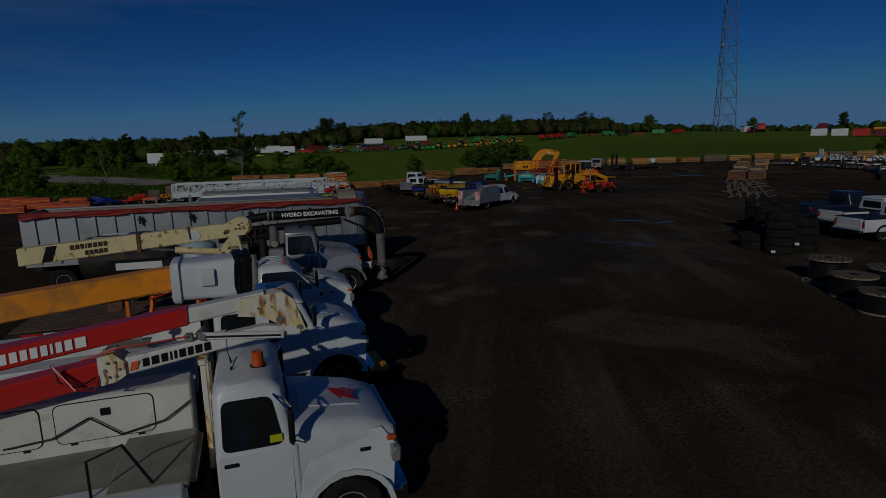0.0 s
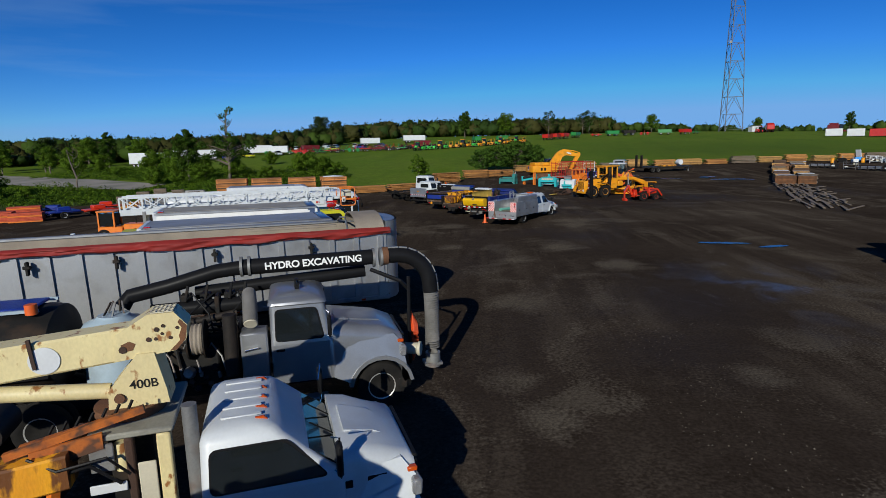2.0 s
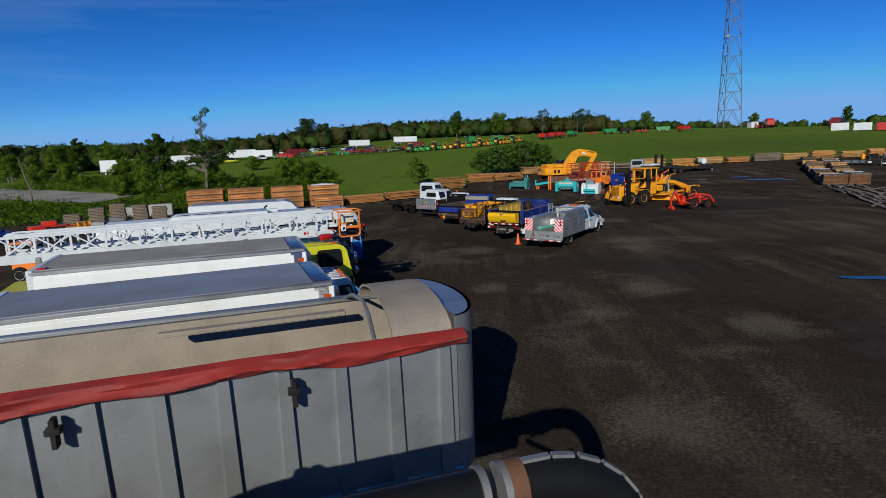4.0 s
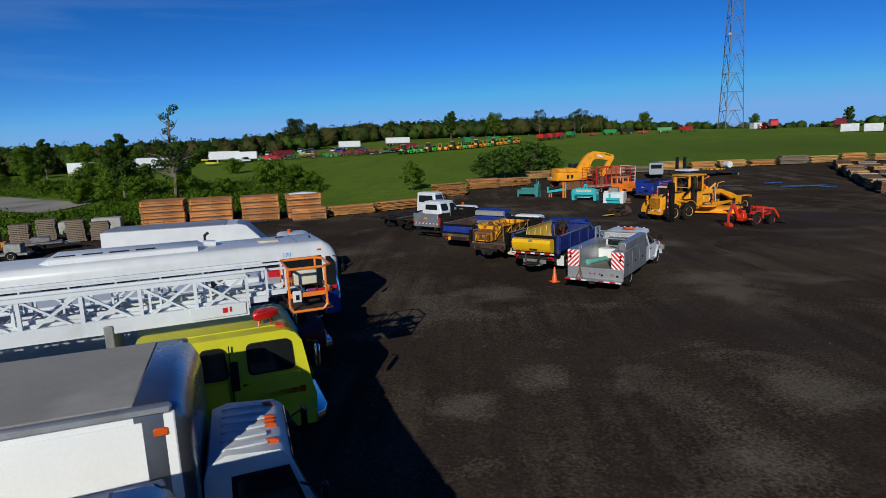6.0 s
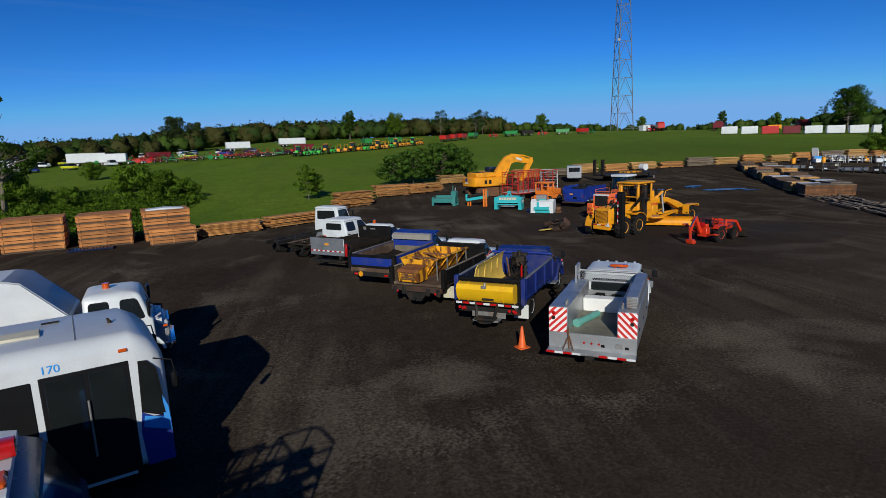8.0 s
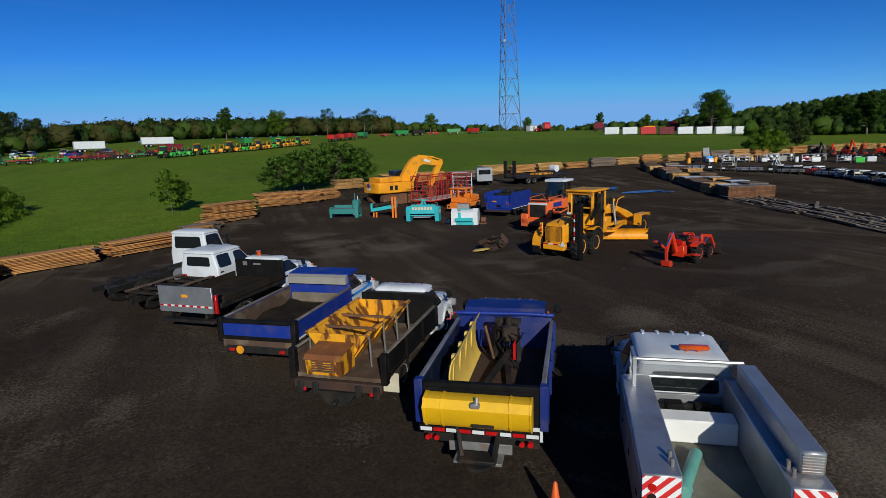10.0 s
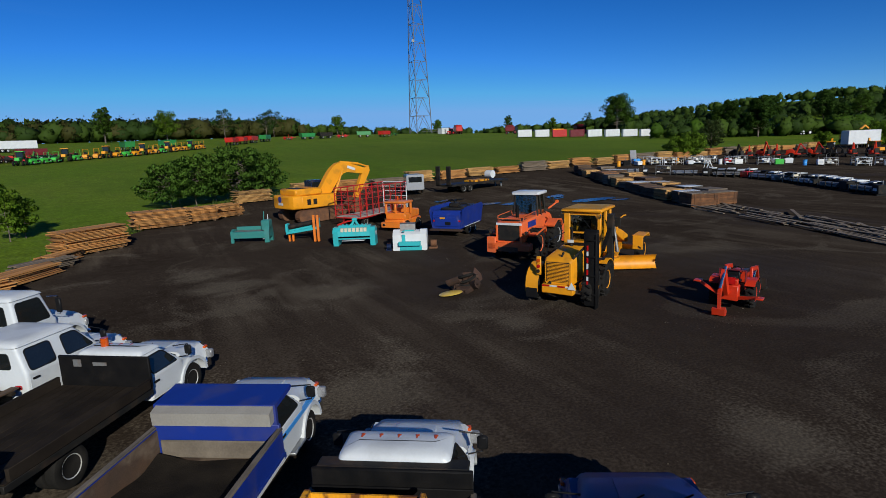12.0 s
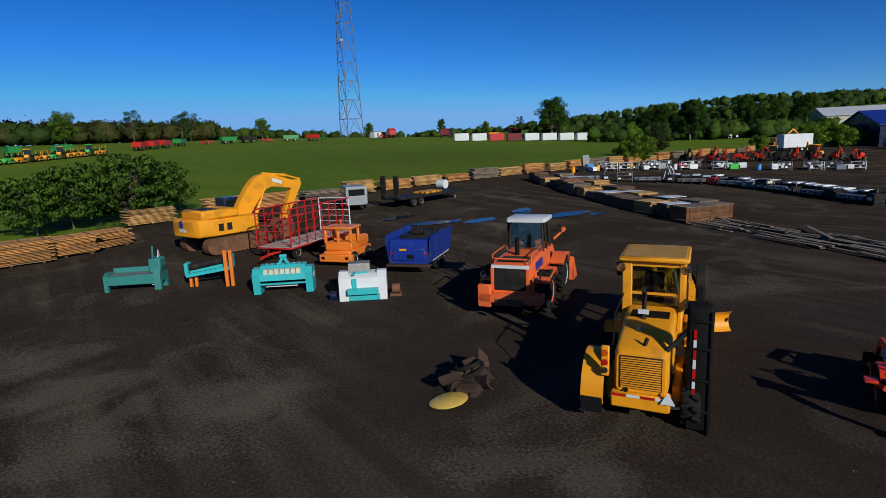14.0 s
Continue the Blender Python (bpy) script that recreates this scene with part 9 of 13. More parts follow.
def wheel_loader():
    T = stand("wheel_loader", 13.3, 76.9, 31.0, "faded orange wheel loader with a white cab roof", "wheel loader")
    for x in (1.45, 4.4):
        for s in (-1, 1):
            wheel(T, x, s * 1.0, 0.76, 0.55, LOADER if x < 2 else RIMW, True, s)
    part("rear_weight", G().box(0.0, 0.5, -1.2, 1.2, 0.55, 0.95, 0.06).box(0.0, 0.15, 0.7, 1.2, 0.4, 1.25, 0.03), LOADER, T)
    part("number_panel", G().box(-0.02, 0.0, -0.55, 0.55, 0.5, 0.75, 0.01), RUST, T)
    hd = part("engine_hood", G().loft([rr(0.2, 0.72, 0.95, 1.95, 0.08), rr(0.4, 0.78, 0.95, 2.02, 0.1), rr(2.5, 0.72, 1.0, 2.12, 0.1)]), LOADER, T)
    part("radiator_grille", G().box(0.14, 0.2, -0.6, 0.6, 1.05, 1.86, 0.02), DARK, hd)
    part("grille_frame", G().box(0.12, 0.19, -0.7, 0.7, 1.86, 1.98, 0.01), VINYL, hd, "white band over the grille")
    part("grille_frame", G().box(0.12, 0.19, -0.72, -0.6, 1.0, 1.86, 0.01).box(0.12, 0.19, 0.6, 0.72, 1.0, 1.86, 0.01), LOADER, hd)
    part("name_band", G().box(0.9, 2.0, -0.79, -0.76, 1.65, 1.95), BLUE, hd)
    part("hood_rail", G().tube([(0.3, 0.6, 2.02), (0.3, 0.6, 2.18), (0.3, -0.6, 2.18), (0.3, -0.6, 2.02)], 0.03, 8), LOADER, hd)
    part("exhaust", G().tube([(1.6, 0.1, 2.05), (1.6, 0.1, 2.75)], 0.09, 12), BLACKSTEEL, T)
    part("hood_grating", G().box(0.5, 1.4, -0.55, 0.55, 2.04, 2.07, 0.005), RUSTDARK, T)
    for s in (-1, 1):
        part("hood_handrail", G().tube([(0.4, s * 0.72, 1.95), (0.45, s * 0.72, 2.3), (2.2, s * 0.7, 2.36), (2.35, s * 0.7, 2.1)], 0.022, 6), LOADER, T)
        part("headlamp_bracket", G().bar((4.0, s * 0.8, 2.3), (4.6, s * 1.1, 2.6), 0.07).cyl((4.58, s * 1.1, 2.62), (4.68, s * 1.1, 2.62), 0.1, None, 12), LOADER, T)
    for s in (-1, 1):
        part("rear_fender", G().prism([(0.6, 1.35), (2.2, 1.55), (2.4, 1.3), (2.38, 1.22), (2.15, 1.46), (0.6, 1.26)], s * 0.72, s * 1.28), LOADER, T)
        part("front_fender", G().prism([(3.5, 1.4), (4.2, 1.72), (4.9, 1.62), (5.2, 1.2), (5.14, 1.18), (4.86, 1.55), (4.2, 1.64), (3.55, 1.33)], s * 0.74, s * 1.3), LOADER, T)
        part("tail_light", G().cyl((0.05, s * 0.98, 1.5), (0.12, s * 0.98, 1.5), 0.09, None, 14), CHROME, T)
        part("guard_rail", G().tube([(0.15, s * 1.1, 0.9), (0.15, s * 1.1, 1.65), (0.5, s * 1.1, 1.65)], 0.03, 8), DARK, T)
        part("loader_arm", G().bar((3.6, s * 0.5, 2.1), (4.9, s * 0.5, 1.75), 0.16, 0.32).bar((4.9, s * 0.5, 1.75), (6.1, s * 0.5, 0.55), 0.16, 0.3), LOADER, T)
        part("lift_cylinder", G().cyl((3.5, s * 0.5, 1.0), (4.8, s * 0.5, 1.6), 0.08, None, 10), CHROME, T)
        part("mirror", G().box(3.9, 3.96, s * 1.05 - 0.1, s * 1.05 + 0.1, 2.6, 2.95, 0.02).bar((3.85, s * 0.72, 2.8), (3.93, s * 1.05, 2.8), 0.03), DARK, T)
    cab = part("cab_base", G().box(2.45, 3.75, -0.72, 0.72, 1.3, 2.1, 0.05), LOADER, T)
    for s in (-1, 1):
        part("side_pane", G().prism([(2.55, 2.1), (2.65, 3.2), (3.68, 3.2), (3.74, 2.1)], [s * 0.66, s * 0.58, s * 0.58, s * 0.66], [s * 0.67, s * 0.59, s * 0.59, s * 0.67]), CLEAR, cab, "clear cab glass").visible_shadow = False
    part("rear_pane", G().hull([(2.52, 2.1, 0.66), (2.64, 3.2, 0.58), (2.65, 3.2, 0.58), (2.53, 2.1, 0.66)]), CLEAR, cab, "clear cab glass").visible_shadow = False
    part("seat", G().box(2.9, 3.3, -0.24, 0.24, 2.1, 2.3, 0.05).box(2.84, 2.96, -0.24, 0.24, 2.3, 2.85, 0.05), BLACK, cab, "black operator seat")
    part("steering_post", G().bar((3.55, 0, 2.1), (3.42, 0, 2.55), 0.07), BLACK, cab)
    for x, y in ((2.52, 1), (2.52, -1), (3.74, 1), (3.74, -1), (3.1, 1), (3.1, -1)):
        part("cab_post", G().bar((x, y * 0.7, 2.05), (x + (0.1 if x < 3 else -0.05), y * 0.62, 3.22), 0.07), DARK, cab)
    part("cab_roof", G().loft([rr(2.45, 0.72, 3.2, 3.3, 0.04), rr(2.6, 0.8, 3.18, 3.36, 0.06), rr(3.75, 0.8, 3.18, 3.36, 0.06), rr(3.9, 0.7, 3.2, 3.3, 0.04)]), VINYL, cab, "white cab roof")
    part("front_frame", G().box(3.5, 5.0, -0.45, 0.45, 0.7, 1.9, 0.06), LOADER, T)
    part("tilt_link", G().bar((4.4, 0, 2.0), (5.4, 0, 1.9), 0.14, 0.3).bar((5.4, 0, 1.9), (5.9, 0, 0.9), 0.1), LOADER, T)
    part("bucket", G().prism([(5.9, 0.12), (7.0, 0.05), (7.02, 0.1), (6.2, 0.25), (6.0, 0.6), (6.15, 1.1), (6.08, 1.15), (5.85, 0.6)], -1.3, 1.3), LOADER, T)
    for s in (-1, 1):
        part("bucket_cheek", G().prism([(5.9, 0.12), (7.0, 0.06), (6.1, 1.12), (5.85, 0.6)], s * 1.3, s * 1.26), LOADER, T)


def backhoe_tractor():
    T = stand("backhoe_tractor", 15.2, 65.75, 23.0, "small red tractor with front loader and rear backhoe", "tractor")
    for s in (-1, 1):
        wheel(T, 0.0, s * 0.58, 0.46, 0.3, REDORANGE, True, s)
        wheel(T, 1.55, s * 0.52, 0.32, 0.22, REDORANGE, True, s)
        part("fender", G().prism([(-0.5, 0.85), (-0.3, 1.0), (0.25, 1.02), (0.5, 0.85), (0.46, 0.82), (0.22, 0.97), (-0.28, 0.95), (-0.45, 0.82)], s * 0.42, s * 0.74), REDORANGE, T)
        part("loader_post", G().box(0.75, 0.88, s * 0.42 - 0.05, s * 0.42 + 0.05, 0.4, 1.25, 0.02), REDORANGE, T)
        part("loader_arm", G().bar((0.8, s * 0.44, 1.2), (1.8, s * 0.44, 1.05), 0.09, 0.14).bar((1.8, s * 0.44, 1.05), (2.35, s * 0.44, 0.4), 0.09, 0.13), REDORANGE, T)
        part("loader_cylinder", G().cyl((0.85, s * 0.44, 0.75), (1.6, s * 0.44, 1.0), 0.04, None, 8), CHROME, T)
        part("stabiliser", G().bar((-0.75, s * 0.2, 0.45), (-1.0, s * 0.95, 1.0 if s > 0 else 0.6), 0.1).box(-1.15, -0.85, s * 0.98 - 0.12, s * 0.98 + 0.12, 0.98 if s > 0 else 0.56, 1.04 if s > 0 else 0.62, 0.01), REDORANGE, T)
    part("bonnet", G().loft([rr(0.7, 0.3, 0.62, 1.08, 0.08), rr(1.7, 0.27, 0.6, 1.0, 0.08), rr(1.85, 0.22, 0.62, 0.92, 0.08)]), REDORANGE, T)
    part("grille", G().box(1.84, 1.88, -0.18, 0.18, 0.64, 0.9, 0.02), DARK, T)
    part("chassis", G().box(-0.5, 1.8, -0.22, 0.22, 0.35, 0.65, 0.03), DARK, T)
    part("seat", G().box(-0.25, 0.15, -0.24, 0.24, 0.85, 0.95, 0.04).box(-0.3, -0.2, -0.24, 0.24, 0.95, 1.3, 0.04), BLACK, T, "black vinyl seat")
    part("steering_wheel", G().tube([(0.48 + 0.03 * math.cos(a), 0.17 * math.cos(a), 1.15 + 0.17 * math.sin(a)) for a in (2 * math.pi * k / 14 for k in range(15))], 0.018, 6).bar((0.48, 0, 1.15), (0.7, 0, 0.95), 0.03), BLACK, T)
    part("roll_bar", G().tube([(-0.35, -0.42, 0.7), (-0.35, -0.42, 1.35), (-0.35, 0.42, 1.35), (-0.35, 0.42, 0.7)], 0.035, 8), MAROON, T)
    part("loader_bucket", G().prism([(2.3, 0.1), (2.85, 0.05), (2.86, 0.09), (2.45, 0.2), (2.4, 0.5), (2.34, 0.52)], -0.72, 0.72), DARK, T)
    part("backhoe_frame", G().box(-0.85, -0.5, -0.3, 0.3, 0.35, 0.9, 0.03).box(-0.8, -0.55, -0.25, 0.25, 0.9, 1.1, 0.02), REDORANGE, T)
    part("backhoe_seat", G().box(-0.7, -0.45, -0.2, 0.2, 1.1, 1.2, 0.03), BLACK, T)
    part("backhoe_boom", G().bar((-0.9, 0.05, 0.6), (-1.35, 0.1, 1.55), 0.13, 0.2).bar((-1.35, 0.1, 1.55), (-1.75, 0.12, 0.75), 0.11, 0.16), REDORANGE, T)
    part("dipper", G().bar((-1.75, 0.12, 0.95), (-1.7, 0.12, 0.25), 0.1, 0.13), REDORANGE, T)
    part("backhoe_bucket", G().prism([(-1.85, 0.28), (-1.6, 0.3), (-1.45, 0.12), (-1.55, 0.0), (-1.8, 0.05)], -0.08, 0.32), REDORANGE, T)
    part("backhoe_cylinder", G().cyl((-0.95, 0.05, 0.9), (-1.3, 0.1, 1.35), 0.045, None, 8).cyl((-1.3, 0.05, 1.65), (-1.8, 0.1, 1.0), 0.04, None, 8), CHROME, T)
    part("warning_triangle", G().box(-0.9, -0.87, -0.2, 0.1, 0.95, 1.2), REDLENS, T)


def excavator():
    T = stand("excavator", 9.6, 98.9, 15.0, "yellow tracked excavator with a folded boom", "excavator")
    T.scale = (1.1, 1.1, 1.1)
    for s in (-1, 1):
        tr = []
        for a in range(-90, 91, 20):
            tr.append((1.55 + 0.42 * math.cos(radians(a)), 0.45 + 0.42 * math.sin(radians(a))))
        for a in range(90, 271, 20):
            tr.append((-1.55 + 0.42 * math.cos(radians(a)), 0.45 + 0.42 * math.sin(radians(a))))
        cr = part("track", G().prism(tr, s * 0.92, s * 1.5), RUST, T, "rusty steel crawler track")
        n = 44
        per = []
        for (x0, z0), (x1, z1) in zip(tr, tr[1:] + tr[:1]):
            d = math.hypot(x1 - x0, z1 - z0)
            k = max(1, round(d / 0.2))
            per += [(x0 + (x1 - x0) * i / k, z0 + (z1 - z0) * i / k, math.degrees(math.atan2(z1 - z0, x1 - x0))) for i in range(k)]
        for x, z, a in per:
            part("track_shoe", G().box(-0.075, 0.075, s * 1.21 - 0.31, s * 1.21 + 0.31, -0.02, 0.03, 0, pose(x, 0, z, 0, -a, 0)), RUST, cr)
    part("track_frame", G().box(-1.4, 1.4, -1.4, 1.4, 0.25, 0.65, 0.05).box(-0.5, 0.5, -0.9, 0.9, 0.4, 0.8, 0.05), DARK, T)
    part("slew_ring", G().cyl((0, 0, 0.8), (0, 0, 1.0), 0.65, None, 24), DARK, T)
    cw = part("counterweight", G().loft([rr(-2.45, 1.1, 1.05, 1.85, 0.15), rr(-2.3, 1.4, 1.0, 1.95, 0.18), rr(-1.6, 1.45, 1.0, 1.95, 0.12)]), YELLOW, T, "yellow counterweight")
    part("badge", G().cyl((-2.47, 0.2, 1.68), (-2.45, 0.2, 1.68), 0.22, None, 18), BLUE, cw)
    part("lettering_bar", G().box(-2.47, -2.44, -0.2, 0.45, 1.28, 1.45), VINYL, cw, "pale bar of lettering")
    part("house", G().box(-1.6, 1.3, -1.4, -0.3, 1.0, 1.9, 0.06).box(-1.6, 1.0, -0.3, 1.4, 1.0, 1.85, 0.06), YELLOW, T)
    part("engine_cover", G().box(-2.0, 0.2, -1.25, 1.0, 1.9, 2.4, 0.1), YELLOW, T)
    part("cover_grille", G().box(-1.7, -0.8, -0.8, 0.6, 2.4, 2.42), DARK, T)
    part("vent", G().box(-1.2, -0.9, -1.412, -1.4, 1.25, 1.65).box(-0.7, -0.4, -1.412, -1.4, 1.25, 1.65), DARK, T)
    cab = part("cab", G().hull([(0.3, 1.0, 0.5), (1.55, 1.0, 0.5), (1.6, 1.9, 0.5), (1.25, 2.85, 0.46), (0.35, 2.85, 0.46)], pose(0, 0.95, 0)), NAVY, T, "dark cab")
    for y0 in (1.44, 0.44):
        part("cab_glass", G().box(0.4, 1.3, y0, y0 + 0.03, 1.9, 2.7, 0.03), GLASS, cab)
    boom = [(0.2, 1.7), (0.5, 2.2), (0.9, 2.8), (1.35, 3.4), (1.75, 3.8), (2.15, 4.03), (2.55, 4.1), (2.95, 4.04), (3.9, 3.78), (4.8, 3.5), (4.95, 3.3), (4.75, 3.06), (3.8, 3.2), (3.0, 3.32), (2.65, 3.24), (2.25, 2.9), (1.75, 2.3), (1.2, 1.6)]
    bo = part("boom", G().prism(boom, -0.52, -0.08), YELLOW, T, "yellow bent boom")
    part("lettering_bar", G().prism([(3.0, 3.62), (3.7, 3.4), (3.76, 3.58), (3.06, 3.82)], -0.535, -0.522), VINYL, bo)
    for s in (-0.68, 0.08):
        part("boom_cylinder", G().cyl((1.4, s, 1.4), (2.0, s, 2.5), 0.11, None, 12).cyl((2.0, s, 2.5), (2.4, s, 3.35), 0.06, None, 10), YELLOW, T)
    part("stick_cylinder", G().cyl((2.5, -0.3, 4.1), (4.2, -0.3, 3.9), 0.1, None, 12).cyl((4.2, -0.3, 3.9), (5.05, -0.3, 3.65), 0.06, None, 10), YELLOW, T)
    part("stick", G().prism([(4.6, 3.5), (5.1, 3.72), (5.2, 3.3), (3.9, 1.2), (3.55, 1.25)], -0.46, -0.14), YELLOW, T)
    part("bucket", G().prism([(3.4, 1.35), (4.0, 1.25), (4.2, 0.7), (3.8, 0.1), (3.1, 0.2), (2.9, 0.8)], -0.85, 0.25), RUST, T)


DECKGREY = surf("bleached_deck_board", (0.42, 0.38, 0.35), (0.33, 0.3, 0.28), 0.85, 0, 2, 0.4, 25, 0.004, islands="object")


def hay_wagon():
    T = stand("hay_wagon", 10.6, 93.2, 32.0, "red steel hay wagon with slatted sides", "wagon")
    L, hw, z0 = 6.4, 1.15, 0.85
    part("wagon_frame", G().box(0, L, -hw, hw, z0 - 0.15, z0 - 0.05, 0.02), RED, T)
    for k in range(12):
        part("deck_board", G().box(0.02, L - 0.02, -hw + 0.19 * k + 0.01, -hw + 0.19 * k + 0.175, z0 - 0.05, z0, 0.005), DECKGREY, T)
    for s in (-1, 1):
        sd = part("side_rack", G().tube([(0, s * hw, z0), (0, s * hw, z0 + 2.1), (L, s * hw, z0 + 2.1), (L, s * hw, z0)], 0.045, 8), RED, T)
        for k in range(9):
            x = L * k / 8
            part("rack_post", G().bar((x, s * hw, z0), (x, s * hw, z0 + 2.1), 0.05), RED, sd)
        for z in (0.35, 0.8, 1.3, 1.7):
            part("rack_rail", G().bar((0, s * hw, z0 + z), (L, s * hw, z0 + z), 0.024), RED, sd)
        for k in range(4):
            part("rack_brace", G().bar((L * k / 4, s * hw, z0 + 0.1), (L * (k + 1) / 4, s * hw, z0 + 2.0), 0.02), RED, sd)
    for x, h in ((L, 2.1), (0.0, 1.9)):
        e = part("end_rack", G().tube([(x, -hw, z0), (x, -hw, z0 + h), (x, hw, z0 + h), (x, hw, z0)], 0.045, 8), RED if x < 1 else VINYL, T)
        for k in range(5):
            part("rack_rail", G().bar((x, -hw, z0 + h * (k + 0.5) / 5.5), (x, hw, z0 + h * (k + 0.5) / 5.5), 0.035), RED if x < 1 else VINYL, e)
    for x in (0.9, L - 1.2):
        axle(T, x, 0.85, 0.38, 0.24)
    part("drawbar", G().bar((0, 0.0, 0.55), (-1.2, 0.05, 0.4), 0.1).bar((0, -0.4, 0.6), (-0.6, 0.0, 0.5), 0.08).bar((0, 0.4, 0.6), (-0.6, 0.0, 0.5), 0.08), RED, T)


def sweeper_machine():
    T = stand("sweeper_machine", 12.7, 89.6, 36.0, "small orange road machine with an open cab", "road machine")
    part("chassis", G().box(0, 2.6, -0.8, 0.8, 0.45, 0.85, 0.05), ORANGE, T)
    part("front_plate", G().box(-0.25, 0.1, -0.95, 0.95, 0.3, 0.7, 0.03), ORANGE, T)
    cab = part("cab", G().box(0.2, 0.9, -0.8, 0.8, 0.85, 1.3, 0.05), ORANGE, T)
    for x, y in ((0.25, -0.75), (0.25, 0.75), (0.25, 0.0), (1.15, -0.75), (1.15, 0.75)):
        part("cab_post", G().box(x - 0.06, x + 0.06, y - 0.07, y + 0.07, 1.2, 2.0, 0.02), ORANGE, cab)
    part("cab_roof", G().box(0.1, 1.4, -0.85, 0.85, 1.98, 2.14, 0.05), ORANGE, cab)
    part("engine_cover", G().loft([rr(1.2, 0.75, 0.85, 1.6, 0.1), rr(2.6, 0.65, 0.85, 1.4, 0.12)]), ORANGE, T)
    part("beacon", G().cyl((1.2, 0.3, 2.14), (1.2, 0.3, 2.4), 0.06, None, 10), AMBER, T)
    part("exhaust", G().tube([(2.0, -0.5, 1.4), (2.0, -0.5, 2.2)], 0.05, 8), DARK, T)
    for x in (0.35, 2.1):
        axle(T, x, 0.78, 0.4, 0.28)
    for y0 in (0.6, -0.8):
        part("lamp", G().box(-0.28, -0.25, y0, y0 + 0.2, 0.45, 0.6, 0.01), CHROME, T)


def blue_trailer():
    T = stand("compressor_trailer", 14.6, 85.5, 37.0, "dark blue two-axle equipment trailer", "trailer")
    part("body", G().prism([(0.02, 0.55), (0.0, 1.45), (0.2, 1.7), (3.6, 1.7), (3.8, 1.45), (3.8, 0.55)], -1.0, 1.0), BLUE, T)
    for sd in (-1, 1):
        part("flared_side", G().prism([(0.0, 0.6), (-0.08, 1.75), (0.3, 1.95), (3.5, 1.95), (3.85, 1.75), (3.8, 0.6)], [sd * 1.0, sd * 1.14, sd * 1.2, sd * 1.2, sd * 1.14, sd * 1.0], [sd * 1.05, sd * 1.19, sd * 1.25, sd * 1.25, sd * 1.19, sd * 1.05]), BLUE, T)
    part("rear_door", G().box(-0.03, 0.01, -0.85, 0.85, 0.7, 1.3, 0.02), BLUE, T)
    part("door_slot", G().box(-0.04, -0.02, -0.3, 0.1, 0.78, 1.0, 0.01), BLACK, T)
    part("plate_bar", G().box(-0.045, -0.03, 0.1, 0.45, 1.2, 1.3), YELLOW, T)
    part("bumper", G().box(-0.25, 0.1, -1.15, 1.15, 0.42, 0.54, 0.02), RUSTDARK, T)
    part("roof_gear", G().box(0.7, 3.0, -0.7, 0.7, 1.7, 1.84, 0.04).box(1.2, 1.7, -0.4, 0.3, 1.84, 2.1, 0.05).cyl((2.2, 0.2, 1.84), (2.2, 0.2, 2.15), 0.12, None, 10).tube([(0.9, -0.5, 1.84), (1.3, -0.5, 2.1), (2.4, -0.4, 2.0), (2.8, -0.5, 1.84)], 0.05, 6), DARK, T)
    for s in (-1, 1):
        part("tail_light", G().box(0.0, 0.04, s * 0.9 - 0.08, s * 0.9 + 0.08, 1.0, 1.12, 0.01), REDLENS, T)
        part("side_light", G().box(0.5, 3.4, s * 1.1 - 0.01, s * 1.1 + 0.01, 0.62, 0.66), VINYL, T)
    for x in (1.4, 2.35):
        axle(T, x, 0.98, 0.36, 0.24)
    part("drawbar", G().bar((3.8, 0.4, 0.5), (5.0, 0, 0.5), 0.1).bar((3.8, -0.4, 0.5), (5.0, 0, 0.5), 0.1), DARK, T)
    part("jack", G().cyl((4.8, 0, 0.0), (4.8, 0, 0.9), 0.05, None, 8), STEEL, T)


def teal_frame_press():
    T = stand("sheet_folding_machine", 3.45, 92.2, 60.0, "dark teal sheet metal folding machine", "machine tool", "workshop machines")
    T.scale = (1, -1, 1)
    for s, w in ((-1, 0.18), (1, 0.3)):
        part("end_frame", G().prism([(-0.5, 0), (-0.35, 0), (-0.25, 0.35), (0.25, 0.35), (0.3, 0), (0.5, 0), (0.5, 0.7), (0.3, 1.05 if s > 0 else 0.85), (-0.2, 1.15 if s > 0 else 0.9), (-0.5, 0.75)], s * 1.15 - w / 2, s * 1.15 + w / 2, pose(0, 0, 0, 0, 0, 90) @ pose(0, 0, 0, 0, 0, -90)), TEALDARK, T)
    part("front_beam", G().box(-0.5, -0.35, -1.1, 1.1, 0.3, 0.75, 0.03), TEALDARK, T)
    part("bed", G().box(-0.35, 0.4, -1.1, 1.1, 0.55, 0.75, 0.03), STEEL, T)
    part("back_guard", G().box(0.3, 0.4, -1.1, 0.6, 0.75, 1.0, 0.02), TEALDARK, T)
    hd = part("head_stock", G().box(-0.3, 0.45, 0.75, 1.3, 0.75, 1.45, 0.06), TEALDARK, T)
    part("cover_plate", G().box(-0.33, -0.3, 0.8, 1.25, 0.2, 0.6, 0.02), VINYL, hd)
    part("hand_wheel", G().lathe([(0.1, -0.02), (0.14, -0.02), (0.14, 0.02), (0.1, 0.02)], 16, pose(-0.36, 1.02, 0.4, 0, 0, 90)), DARK, hd)
    part("lever", G().bar((0.1, 0.85, 1.45), (0.1, 0.9, 2.0), 0.06), TEALDARK, hd)
    part("paper_flag", G().prism([(0.0, 1.45), (0.15, 1.8), (0.25, 1.5)], 1.1, 1.13), VINYL, hd)


